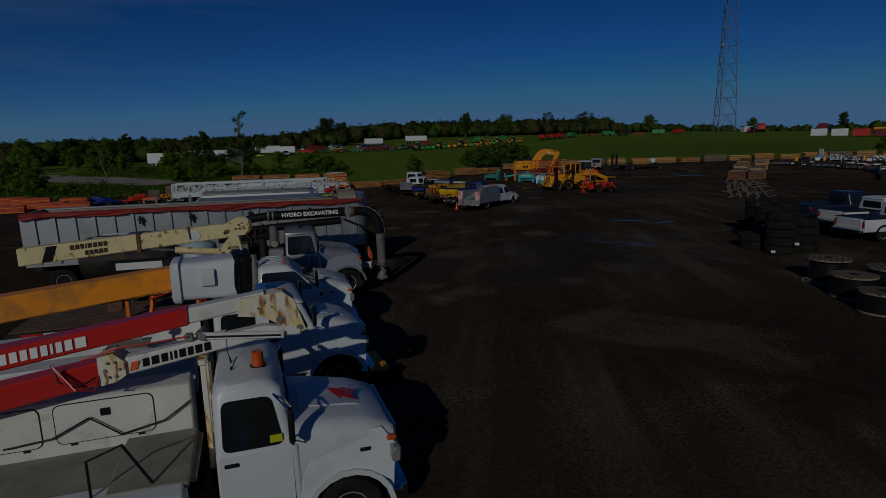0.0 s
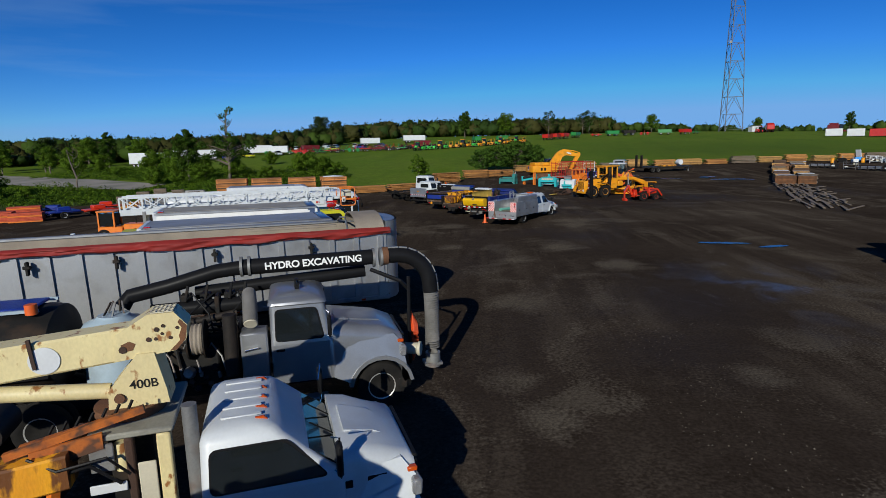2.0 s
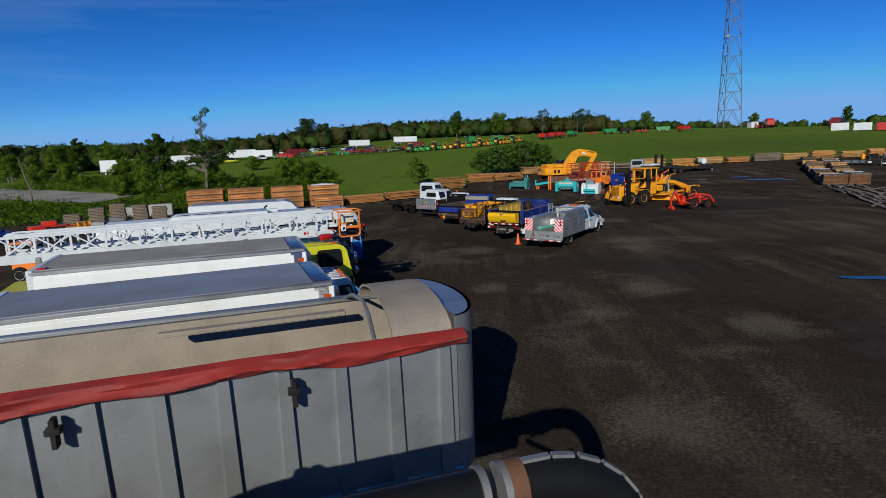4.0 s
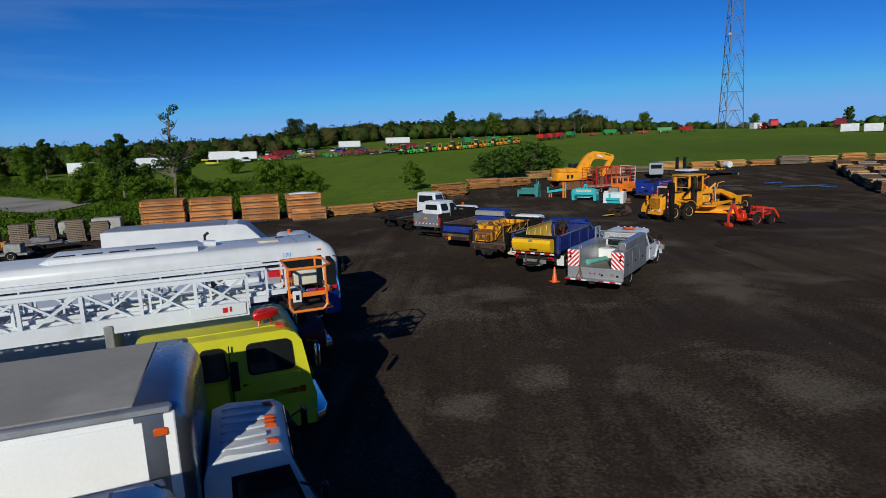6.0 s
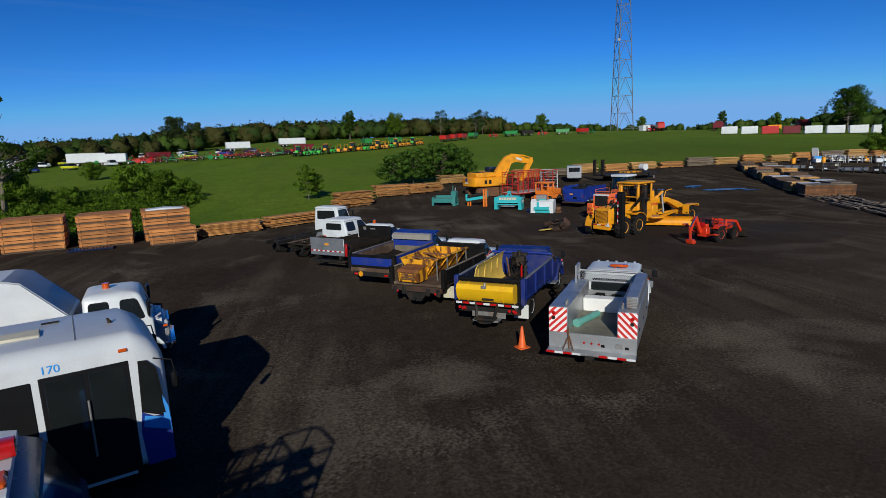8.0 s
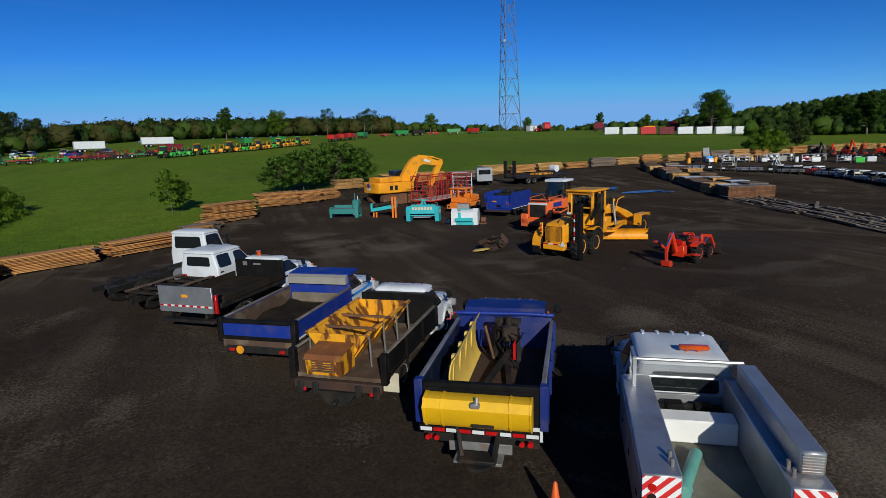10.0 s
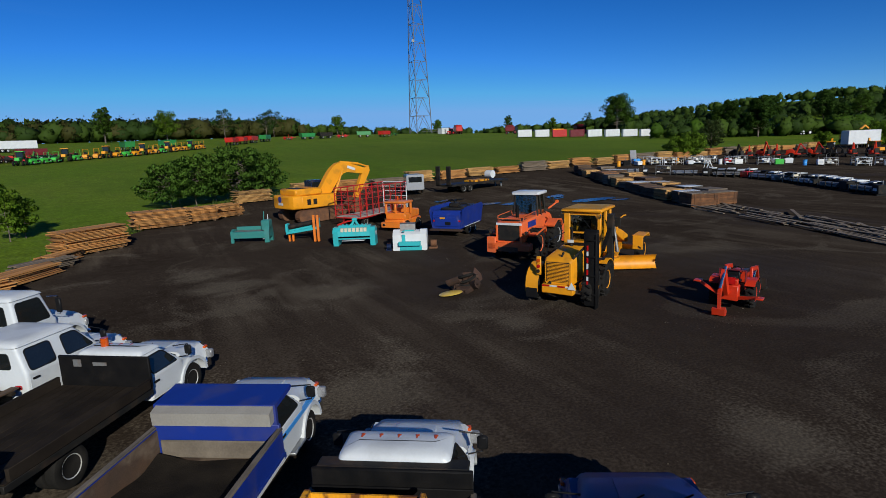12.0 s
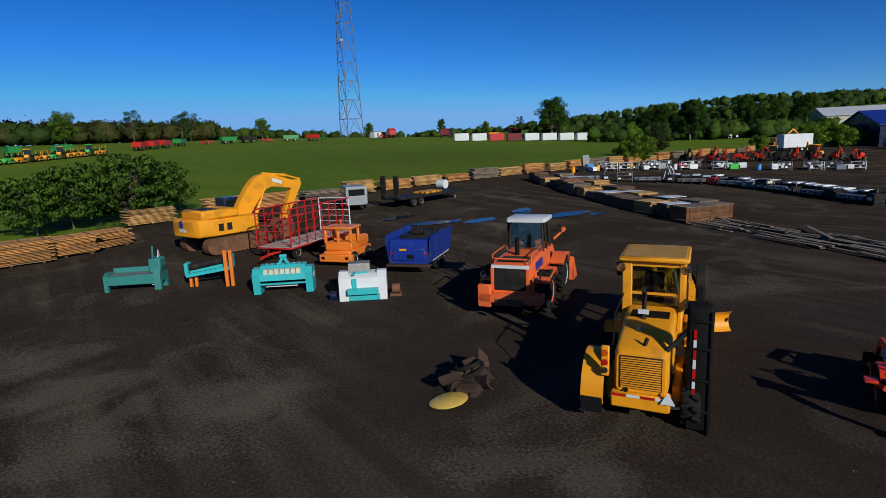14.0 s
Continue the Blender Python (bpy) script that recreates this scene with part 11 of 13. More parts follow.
# ---- tyres, reels and the gear on the yard's east side ----
def big_tyre_mesh(r, w):
    h = w / 2
    g = G().lathe([(r * 0.5, -h * 0.8), (r * 0.6, -h), (r * 0.85, -h), (r * 0.97, -h * 0.8), (r, -h * 0.5), (r, h * 0.5), (r * 0.97, h * 0.8), (r * 0.85, h), (r * 0.6, h), (r * 0.5, h * 0.8), (r * 0.47, 0), (r * 0.5, -h * 0.8)], 28, pose(0, 0, h, 90, 0, 0))
    for i in range(24):
        a = 360 * i / 24
        for s in (-1, 1):
            g.box(r * 0.94, r * 1.03, -0.04, 0.04, h + s * h * 0.5 - h * 0.42, h + s * h * 0.5 + h * 0.42, 0, pose(0, 0, 0, 0, 0, a + s * 4))
    return g.mesh("tyre", TYRE)


BIGT = big_tyre_mesh(0.66, 0.4)
for tx, ty, n in ((16.8, 27.6, 5), (18.2, 28.3, 4), (17.5, 30.3, 5), (18.9, 31.6, 5), (18.4, 33.4, 5), (19.7, 34.8, 5), (16.2, 29.0, 2)):
    for k in range(n):
        solo("tyre", BIGT, None, pose(tx + rnd.uniform(-0.06, 0.06), ty + rnd.uniform(-0.06, 0.06), 0.41 * k, 0, 0, rnd.uniform(0, 40)), "large black lorry tyre in a stack", "tyre", "stacked tyres")
for lx, ly, lz in ((16.25, 27.3, 0.2), (16.95, 30.0, 1.1), (18.1, 33.0, 1.8), (17.2, 27.1, 0.6)):
    solo("tyre_label", G().box(-0.09, 0.09, -0.01, 0.01, -0.06, 0.06), VINYL, pose(lx - 0.1, ly - 0.45, lz, 0, 0, -20), "white paper label on a tyre", "label")


def cable_reel(x, y, r, h, full, label):
    T = stand("cable_reel", x, y, rnd.uniform(0, 90), label, "cable reel", "cable reels")
    up = pose(0, 0, 0, 90, 0, 0)
    for z in (0.08, h):
        part("flange", G().lathe([(0.001, z - 0.06), (r, z - 0.06), (r, z), (0.001, z)], 26, up), WOODGREY, T)
    prof = [(r * full, 0.08)]
    for k in range(9):
        prof += [(r * full + 0.02, 0.08 + (h - 0.16) * (k + 0.5) / 9), (r * full, 0.08 + (h - 0.16) * (k + 1) / 9)]
    part("cable", G().lathe(prof, 26, up), STEEL if full < 0.8 else BLACK, T)
    part("hub", G().lathe([(0.12, h), (0.14, h + 0.02), (0.05, h + 0.02)], 16, up), DARK, T)
    for k in range(8):
        a = 360 * k / 8
        part("flange_board", G().box(-r * 0.97, r * 0.97, -0.02 + (k - 3.5) * r * 0.24, 0.02 + (k - 3.5) * r * 0.24, h + 0.001, h + 0.012) if abs((k - 3.5) * 0.24) < 0.7 else G().box(-r * 0.5, r * 0.5, -0.02 + (k - 3.5) * r * 0.24, 0.02 + (k - 3.5) * r * 0.24, h + 0.001, h + 0.012), WOODDARK, T)


cable_reel(15.6, 21.6, 0.75, 0.95, 0.8, "wooden cable reel lying on its side")
cable_reel(15.2, 19.4, 0.7, 0.8, 0.95, "wooden cable reel wound with black cable")
cable_reel(17.0, 20.3, 0.75, 0.85, 0.9, "wooden cable reel beside other reels")
cable_reel(14.9, 17.5, 0.65, 0.7, 0.95, "wooden cable reel wound with black cable")
cable_reel(16.6, 18.2, 0.7, 0.8, 0.9, "wooden cable reel beside other reels")
for k in range(3):
    for j in range(4):
        solo("tyre", BIGT, None, pose(16.4 + 1.4 * k, 14.6 - 0.9 * k, 0.41 * j, 0, 0, 10 * j), "large black lorry tyre in a stack", "tyre", "stacked tyres")
pallet(15.5, 21.5, 0.0, 15, WOODGREY, "weathered wooden pallet under a cable reel")


def barrel(x, y, mat, label):
    T = stand("barrel", x, y, 0, label, "barrel", "barrels")
    part("drum", G().lathe([(0.001, 0), (0.29, 0), (0.3, 0.02), (0.29, 0.3), (0.305, 0.31), (0.29, 0.33), (0.29, 0.6), (0.305, 0.61), (0.29, 0.63), (0.3, 0.88), (0.001, 0.88)], 18, pose(0, 0, 0, 90, 0, 0)), mat, T)
    part("lid", G().lathe([(0.001, 0.88), (0.31, 0.88), (0.31, 0.91), (0.001, 0.91)], 18, pose(0, 0, 0, 90, 0, 0)), DARK, T)


def engine_box(x, y, turn, mat, label):
    """A small stationary machine: a cased engine on skids."""
    T = stand("generator", x, y, turn, label, "generator", "small machines")
    part("skid", G().box(-0.8, 0.8, -0.45, -0.35, 0, 0.12).box(-0.8, 0.8, 0.35, 0.45, 0, 0.12), DARK, T)
    part("casing", G().box(-0.7, 0.5, -0.42, 0.42, 0.12, rnd.uniform(0.7, 1.1), 0.06), mat, T)
    part("radiator", G().box(0.5, 0.7, -0.36, 0.36, 0.12, 0.75, 0.02), DARK, T)
    part("exhaust", G().tube([(0.1, 0.2, 0.6), (0.1, 0.2, 1.3)], 0.04, 8), STEEL, T)
    part("panel", G().box(-0.72, -0.7, -0.25, 0.25, 0.4, 0.65, 0.01), VINYL, T)


def rack(x, y, turn, mat, label):
    T = stand("storage_rack", x, y, turn, label, "rack", "small machines")
    for a in (-0.9, 0.9):
        for b in (-0.4, 0.4):
            part("post", G().box(a - 0.03, a + 0.03, b - 0.03, b + 0.03, 0, 1.2), mat, T)
    for z in (0.3, 0.75, 1.17):
        part("shelf", G().box(-0.95, 0.95, -0.45, 0.45, z, z + 0.04, 0.005), mat, T)
    for j in range(4):
        part("box", G().box(-0.8 + 0.42 * j, -0.48 + 0.42 * j, -0.3, 0.3, 0.34 + 0.45 * (j % 2), 0.34 + 0.45 * (j % 2) + rnd.uniform(0.15, 0.3), 0.01), rnd.choice((VINYL, STEEL, BOXWHITE, BEIGE, DARK)), T)


def pipe_bundle(x, y, turn, mat, label, L=5.5):
    T = stand("pipe_bundle", x, y, turn, label, "pipe bundle", "pipe bundles")
    for j in range(9):
        r = 0.11
        yy, zz = (-0.5 + 0.24 * (j % 5) + (0.12 if j >= 5 else 0)), 0.25 + r + 0.2 * (j // 5)
        part("pipe", G().cyl((-L / 2 + rnd.uniform(-0.2, 0.2), yy, zz), (L / 2, yy, zz), r, None, 10), mat, T)
    for xx in (-L * 0.35, 0.0, L * 0.35):
        part("trestle", G().box(xx - 0.06, xx + 0.06, -0.75, 0.75, 0, 0.25, 0.01).box(xx - 0.04, xx + 0.04, -0.72, -0.64, 0.25, 0.75).box(xx - 0.04, xx + 0.04, 0.64, 0.72, 0.25, 0.75), DARK, T)


def white_ladder(x, y, turn):
    T = stand("platform_ladder", x, y, turn, "white steel platform ladder", "ladder")
    for s in (-0.45, 0.45):
        part("stile", G().bar((-0.6, s, 0), (0.2, s, 1.7), 0.07).bar((0.7, s, 0), (0.25, s, 1.7), 0.06), VINYL, T)
    for k in range(5):
        part("tread", G().box(-0.52 + 0.16 * k - 0.1, -0.52 + 0.16 * k + 0.1, -0.45, 0.45, 0.2 + 0.33 * k, 0.24 + 0.33 * k), VINYL, T)


def attachment(x, y, turn, mat, label):
    """A red farm or yard attachment: mast, frame and wheels."""
    T = stand("farm_attachment", x, y, turn, label, "farm machine", "red machines")
    T.scale = (1.25, 1.25, 1.25)
    part("frame", G().box(-1.0, 1.0, -0.5, 0.5, 0.45, 0.62, 0.03).bar((1.0, 0, 0.5), (1.9, 0, 0.45), 0.12), mat, T)
    h = rnd.uniform(1.7, 2.4)
    part("arm", G().bar((-0.3, 0, 0.6), (-0.75, 0, h), 0.16).bar((-0.75, 0, h), (-1.5, 0, h * 0.55), 0.12), mat, T)
    part("bucket", G().prism([(-1.7, h * 0.3), (-1.25, h * 0.3), (-1.35, h * 0.58), (-1.6, h * 0.58)], -0.25, 0.25), DARK, T)
    part("engine_cover", G().loft([rr(-0.1, 0.3, 0.62, 1.1, 0.08), rr(0.3, 0.38, 0.62, 1.25, 0.1), rr(0.9, 0.32, 0.62, 1.05, 0.08)]), mat, T)
    part("seat", G().box(-0.15, 0.15, -0.2, 0.2, 1.0, 1.4, 0.05), BLACK, T)
    part("tine_bar", G().box(-1.3, -1.1, -0.9, 0.9, 0.3, 0.42, 0.02).bar((-1.2, -0.7, 0.3), (-1.35, -0.7, 0.0), 0.05).bar((-1.2, 0.7, 0.3), (-1.35, 0.7, 0.0), 0.05), DARK, T)
    for s in (-1, 1):
        wheel(T, 0.1, s * 0.7, 0.36, 0.2, VINYL, False, s)


def covered_engine(x, y, turn):
    """A squat black machine under a pale cover, one of a close row."""
    T = stand("covered_machine", x, y, turn, "squat black machine with a pale cover in a close row", "machine", "covered machines")
    h = rnd.uniform(0.75, 1.05)
    part("body", G().loft([rr(-0.75, 0.36, 0.12, h - 0.15, 0.08), rr(-0.6, 0.42, 0.08, h, 0.1), rr(0.6, 0.42, 0.08, h, 0.1), rr(0.75, 0.34, 0.12, h - 0.2, 0.08)]), BLACKSTEEL, T)
    part("cover", G().loft([rr(-0.66, 0.38, h - 0.06, h + 0.05, 0.02), rr(-0.1, 0.44, h - 0.1, h + 0.12, 0.04), rr(0.6, 0.38, h - 0.05, h + 0.06, 0.02)]), rnd.choice((VINYL, ALU, ALU, BLACKSTEEL)), T)
    for s in (-1, 1):
        part("wheel", G().cyl((-0.4, s * 0.42, 0.2), (-0.4, s * 0.56, 0.2), 0.2, None, 12), TYRE, T)


MM = "small grey yard machine set out in a row"
white_ladder(67.0, 103.6, 150)
solo("steel_chute", G().box(-0.06, 0.06, -0.5, 0.5, 0, 2.2, 0.01).box(-0.3, 0.3, -0.55, 0.55, 0, 0.15, 0.01), VINYL, pose(70.5, 120.0, hgt(70, 120), 0, -14, 20), "tall pale metal chute standing in a row", "chute")
row_b = [(64, 117.5), (69, 116.5), (74, 114), (79, 110.5), (84, 106), (89, 100.5), (93, 95), (96, 89)]
row_c = [(57, 109), (60, 105.5), (63, 101), (64.5, 96.5), (63.5, 92), (61.5, 88), (59, 84), (56.5, 80), (54, 76)]


def along(pts, step):
    for (a, b), (c, d) in zip(pts, pts[1:]):
        L = math.hypot(c - a, d - b)
        n = max(1, int(L / step))
        for i in range(n):
            yield a + (c - a) * i / n, b + (d - b) * i / n, math.degrees(math.atan2(d - b, c - a))


for i, (x, y, a) in enumerate(along(row_b, 1.5)):
    for r in range(2):
        xx, yy = x + 1.9 * r + rnd.uniform(-0.4, 0.4), y + 1.5 * r + rnd.uniform(-0.4, 0.4)
        pick = rnd.random()
        if pick < 0.35:
            engine_box(xx, yy, a + rnd.choice((0, 90)), rnd.choice((STEEL, VINYL, BOXWHITE, DARK, ALU, BLACKSTEEL)), MM)
        elif pick < 0.6:
            rack(xx, yy, a + rnd.uniform(-10, 10), rnd.choice((STEEL, ALU, VINYL)), "steel rack loaded with boxes in a row")
        elif pick < 0.72:
            m, c = rnd.choice(((YELLOW, "yellow"), (SKYBLUE, "light blue"), (DARK, "black"), (VINYL, "white"), (VINYL, "white")))
            barrel(xx, yy, m, f"{c} steel drum standing on the gravel")
        elif pick < 0.78:
            engine_box(xx, yy, a, rnd.choice((RED, LGREEN, SKYBLUE, RED)), "bright painted small machine set out in a row")
for i, (x, y, a) in enumerate(along(row_c, 2.0)):
    pick = i % 7
    if pick in (0, 3, 5):
        pipe_bundle(x, y, a, rnd.choice((ALU, STEEL, BLACK)), "bundle of grey pipes on trestles", 3.0)
    elif pick in (1, 4):
        engine_box(x, y, a + 90, rnd.choice((STEEL, DARK, DARK)), MM)
    elif pick == 2:
        rack(x, y, a, STEEL, "steel rack loaded with boxes in a row")
    else:
        engine_box(x, y, a, rnd.choice((RED, DARK)), "dark small machine set out in a row")
for i, (x, y, a) in enumerate(along(row_c[2:], 1.15)):
    covered_engine(x + 1.5 + rnd.uniform(-0.1, 0.1), y + 0.3, a + 90 + rnd.uniform(-6, 6))
for i, (x, y, a) in enumerate(along([(90, 115), (97, 112), (104, 109.5), (110, 106), (114, 101), (116, 95)], 2.5)):
    attachment(x, y, a + rnd.choice((60, 90, 120)), REDORANGE if i % 6 else DARK, "red farm attachment parked in a row")
for i, (x, y) in enumerate(((112, 110.5), (120, 106.5))):
    T = stand("loader_tractor", x, y, 200 + 40 * i, "yellow and dark tractor with a cab", "tractor", "far tractors")
    part("body", G().box(-1.2, 1.6, -0.5, 0.5, 0.7, 1.3, 0.06), YELLOW, T)
    part("cab_glass", G().box(-1.1, 0.3, -0.6, 0.6, 1.3, 2.35, 0.05), GLASS, T)
    part("cab_roof", G().box(-1.2, 0.4, -0.7, 0.7, 2.35, 2.48, 0.03), YELLOW, T)
    part("boom", G().bar((-1.4, 0, 0.9), (-2.0, 0, 3.0), 0.25).bar((-2.0, 0, 3.0), (-2.4, 0, 1.2), 0.2), YELLOW, T)
    axle(T, -0.8, 0.75, 0.65, 0.4)
    axle(T, 1.2, 0.7, 0.45, 0.3)


# ---- west side: farm implements, pallets of red panels, small loader ----
def red_panels(x, y, turn, n, label):
    T = stand("panel_stack", x, y, turn, label, "panel stack", "red panels")
    for k in range(n):
        part("panel", G().box(-1.3, 1.3, -0.6, 0.6, 0.12 * k + 0.02, 0.12 * k + 0.13, 0.01), PALLETRED if k % 4 else ORANGE, T)
        if k % 3 == 2:
            part("bearer", G().box(-1.2, -1.1, -0.6, 0.6, 0.12 * k + 0.1, 0.12 * k + 0.14), WOODGREY, T)


for x, y, n in ((-44.0, 56.0, 8), (-46.8, 57.3, 11), (-49.6, 59.0, 10), (-41.6, 56.5, 7), (-52.4, 60.5, 10), (-43.5, 58.6, 10), (-47.5, 54.5, 6)):
    red_panels(x, y, 30 + rnd.uniform(-6, 6), n, "stack of orange-red painted panels")


def implement(x, y, turn, mat, label):
    T = stand("farm_implement", x, y, turn, label, "farm machine", "west implements")
    part("frame", G().bar((-1.4, -0.5, 0.6), (1.4, -0.5, 0.6), 0.1).bar((-1.4, 0.5, 0.6), (1.4, 0.5, 0.6), 0.1).bar((1.4, -0.5, 0.6), (2.2, 0, 0.5), 0.09).bar((1.4, 0.5, 0.6), (2.2, 0, 0.5), 0.09), mat, T)
    part("deck", G().box(-1.3, 1.2, -0.7, 0.7, 0.62, 0.75, 0.03).box(-0.6, 0.5, -0.4, 0.4, 0.75, 1.1, 0.05), mat, T)
    for s in (-1, 1):
        wheel(T, -0.2, s * 0.85, 0.36, 0.2, VINYL, False, s)


for x, y, m in ((-39.8, 58.8, BLUE), (-37.4, 60.3, REDORANGE), (-35.0, 62.5, RUSTYEL), (-33.4, 64.3, STEEL), (-42.2, 60.6, BLUE), (-38.6, 63.2, REDORANGE)):
    implement(x, y, rnd.uniform(10, 60), m, "small wheeled farm implement at the yard's edge")


def skid_loader():
    T = stand("forklift_loader", -25.6, 45.4, 10.0, "small orange loader with an open cab", "loader")
    part("body", G().box(-1.0, 0.6, -0.6, 0.6, 0.4, 1.0, 0.06), ORANGE, T)
    for a, b in ((-0.9, -0.55), (-0.9, 0.55), (0.1, -0.55), (0.1, 0.55)):
        part("cab_post", G().box(a - 0.05, a + 0.05, b - 0.05, b + 0.05, 0.95, 2.0, 0.01), ORANGE, T)
    part("cab_glass", G().box(-0.85, 0.06, -0.52, 0.52, 1.05, 1.9), GLASS, T)
    part("cab_roof", G().box(-1.0, 0.2, -0.65, 0.65, 1.98, 2.08, 0.03), ORANGE, T)
    part("engine_cover", G().box(0.6, 2.0, -0.5, 0.5, 0.55, 1.15, 0.08), ORANGE, T)
    part("exhaust", G().tube([(1.2, 0.2, 1.1), (1.2, 0.2, 1.7), (1.5, 0.2, 1.85)], 0.05, 8), DARK, T)
    for x in (-0.6, 1.4):
        axle(T, x, 0.62, 0.42, 0.26)


skid_loader()
T = stand("drill_rig", -23.5, 38.3, 30.0, "small white pump rig standing on the gravel", "pump")
part("base", G().box(-0.8, 0.8, -0.4, 0.4, 0.1, 0.4, 0.03), DARK, T)
part("housing", G().box(-0.4, 0.3, -0.3, 0.3, 0.4, 1.1, 0.05).cyl((0.1, 0, 1.1), (0.1, 0, 1.5), 0.12, None, 12), VINYL, T)
for s in (-1, 1):
    wheel(T, -0.5, s * 0.5, 0.3, 0.15, VINYL, False, s)
T = stand("concrete_block", -35.0, 74.2, 20, "grey concrete block beside the crates", "concrete block")
part("block", G().box(-1.1, 1.1, -0.6, 0.6, 0, 1.15, 0.05), CONCRETE, T)
T = stand("concrete_block", -37.6, 73.4, 24, "grey concrete block beside the crates", "concrete block")
part("block", G().box(-0.9, 0.9, -0.6, 0.6, 0, 1.0, 0.05), CONCRETE, T)
T = stand("snow_pusher", -33.5, 62.0, 15, "grey machine frame on small wheels", "machine")
part("frame", G().box(-0.9, 0.9, -0.5, 0.5, 0.35, 0.5, 0.02).box(-0.5, 0.5, -0.35, 0.35, 0.5, 1.1, 0.04), STEEL, T)
for s in (-1, 1):
    wheel(T, 0.0, s * 0.6, 0.32, 0.16, VINYL, False, s)

# ---- trees, bushes and grass ----
def leaf_quads(g, centre, radius, count, size, rg, flat=0.8):
    for _ in range(count):
        while True:
            d = Vector((rg.uniform(-1, 1), rg.uniform(-1, 1), rg.uniform(-1, 1)))
            if 0.2 < d.length < 1.0:
                break
        p = Vector(centre) + Vector((d.x * radius, d.y * radius, d.z * radius * flat))
        q = Euler((rg.uniform(-1.5, 1.5), rg.uniform(-1.5, 1.5), rg.uniform(0, 6.3))).to_matrix()
        s = size * rg.uniform(0.6, 1.3)
        k = len(g.v)
        g.v += [tuple(p + q @ Vector(v)) for v in ((-s, 0, 0), (0.1 * s, -s * 0.55, 0.12 * s), (s, 0, 0), (0.1 * s, s * 0.55, 0.12 * s))]
        # a leaf is shaded much as the clump that it belongs to
        out = (d.normalized() + Vector((rg.uniform(-0.5, 0.5), rg.uniform(-0.5, 0.5), rg.uniform(-0.2, 0.7)))).normalized()
        g.n += [tuple(out)] * 4
        g.f.append((k, k + 1, k + 2, k + 3) if (q @ Vector((0, 0, 1))).dot(out) > 0 else (k + 3, k + 2, k + 1, k))


def leafy(name, g, mat):
    me = bpy.data.meshes.new(name)
    me.from_pydata(g.v, [], g.f, shade_flat=False)
    me.materials.append(mat)
    if len(g.n) == len(g.v):
        me.normals_split_custom_set_from_vertices(g.n)
    return me


def tree_kind(seed, h, spread_, clumps, per, size, mat, trunk_r=0.22, low=0.3, open_=False, tuft=(0.24, 0.46), flat=0.62):
    """Meshes of a trunk with limbs and of a crown in uneven clumps."""
    rg = random.Random(seed)
    t, c = G(), G()
    pts = [(0.15 * math.sin(i * 1.7 + seed) * i / 5, 0.15 * math.cos(i * 1.3 + seed) * i / 5, h * 0.85 * i / 5) for i in range(6)]
    t.tube(pts, [trunk_r * (1 - 0.16 * i) for i in range(6)], 8)
    for k in range(clumps):
        f = low + (1 - low) * (k + rg.random()) / clumps
        a = k * 2.4 + rg.uniform(-0.5, 0.5)
        reach = spread_ * (1.0 - 0.75 * abs(f - 0.55) / 0.55) * rg.uniform(0.55, 1.1)
        end = Vector((math.cos(a) * reach, math.sin(a) * reach, h * f * rg.uniform(0.95, 1.03)))
        st = Vector((0, 0, h * max(0.1, f * 0.72)))
        mid = (st + end) / 2 + Vector((0, 0, -0.06 * h))
        t.tube([st, mid, end], [trunk_r * 0.34, trunk_r * 0.22, trunk_r * 0.08], 5)
        leaf_quads(c, end, spread_ * rg.uniform(*tuft), int(per * 2.1), size * 0.64, rg, flat)
        if not open_:
            leaf_quads(c, mid + Vector((0, 0, 0.1 * h)), spread_ * 0.3, per, size * 0.64, rg)
    return t.mesh("trunk", BARK), leafy("crown", c, mat)


KINDS = {
    "round": tree_kind(1, 8.0, 3.2, 22, 110, 0.26, LEAFSCRUB),
    "tall": tree_kind(2, 10.0, 2.6, 24, 100, 0.26, LEAF),
    "open": tree_kind(3, 9.0, 3.4, 14, 70, 0.24, LEAFDARK, 0.2, 0.35, True),
    "pale": tree_kind(4, 9.0, 3.6, 26, 110, 0.26, LEAFPALE),
    "bush": tree_kind(5, 3.2, 2.1, 18, 120, 0.17, LEAFSCRUB, 0.09, 0.15),
    "darkbush": tree_kind(6, 4.6, 3.0, 60, 56, 0.2, LEAFBUSH, 0.09, 0.24, True, (0.16, 0.3), 0.5),
    "sapling": tree_kind(7, 3.4, 1.2, 12, 70, 0.15, LEAFSCRUB, 0.05, 0.2),
    "big": tree_kind(8, 18.0, 6.5, 34, 150, 0.5, LEAFDARK, 0.45, 0.3),
    "big2": tree_kind(9, 16.0, 7.0, 26, 130, 0.48, LEAF, 0.45, 0.35, True),
}
LABELS = {"round": "leafy green tree with a rounded crown", "tall": "tall dark green tree behind the yard", "open": "thin tree with an open ragged crown", "pale": "pale grey-green leafy tree", "bush": "green bush at the meadow's edge",
          "darkbush": "large dark green bush beside the lumber", "sapling": "small green sapling in the grass", "big": "big dark green tree on the hill", "big2": "big tree with an open crown"}


def tree(kind, x, y, s=1.0, turn=0.0, sink=0.0):
    bushy = kind in ("bush", "darkbush")
    T = thing("bush" if bushy else "tree", x, y, turn, LABELS[kind], "bush" if bushy else "tree", "trees and bushes", hgt(x, y) - 0.05 - sink)
    T.scale = (s, s, s)
    a, b = KINDS[kind]
    part("stem" if bushy else "trunk", a, None, T)
    part("crown", b, None, T)


rt = random.Random(11)
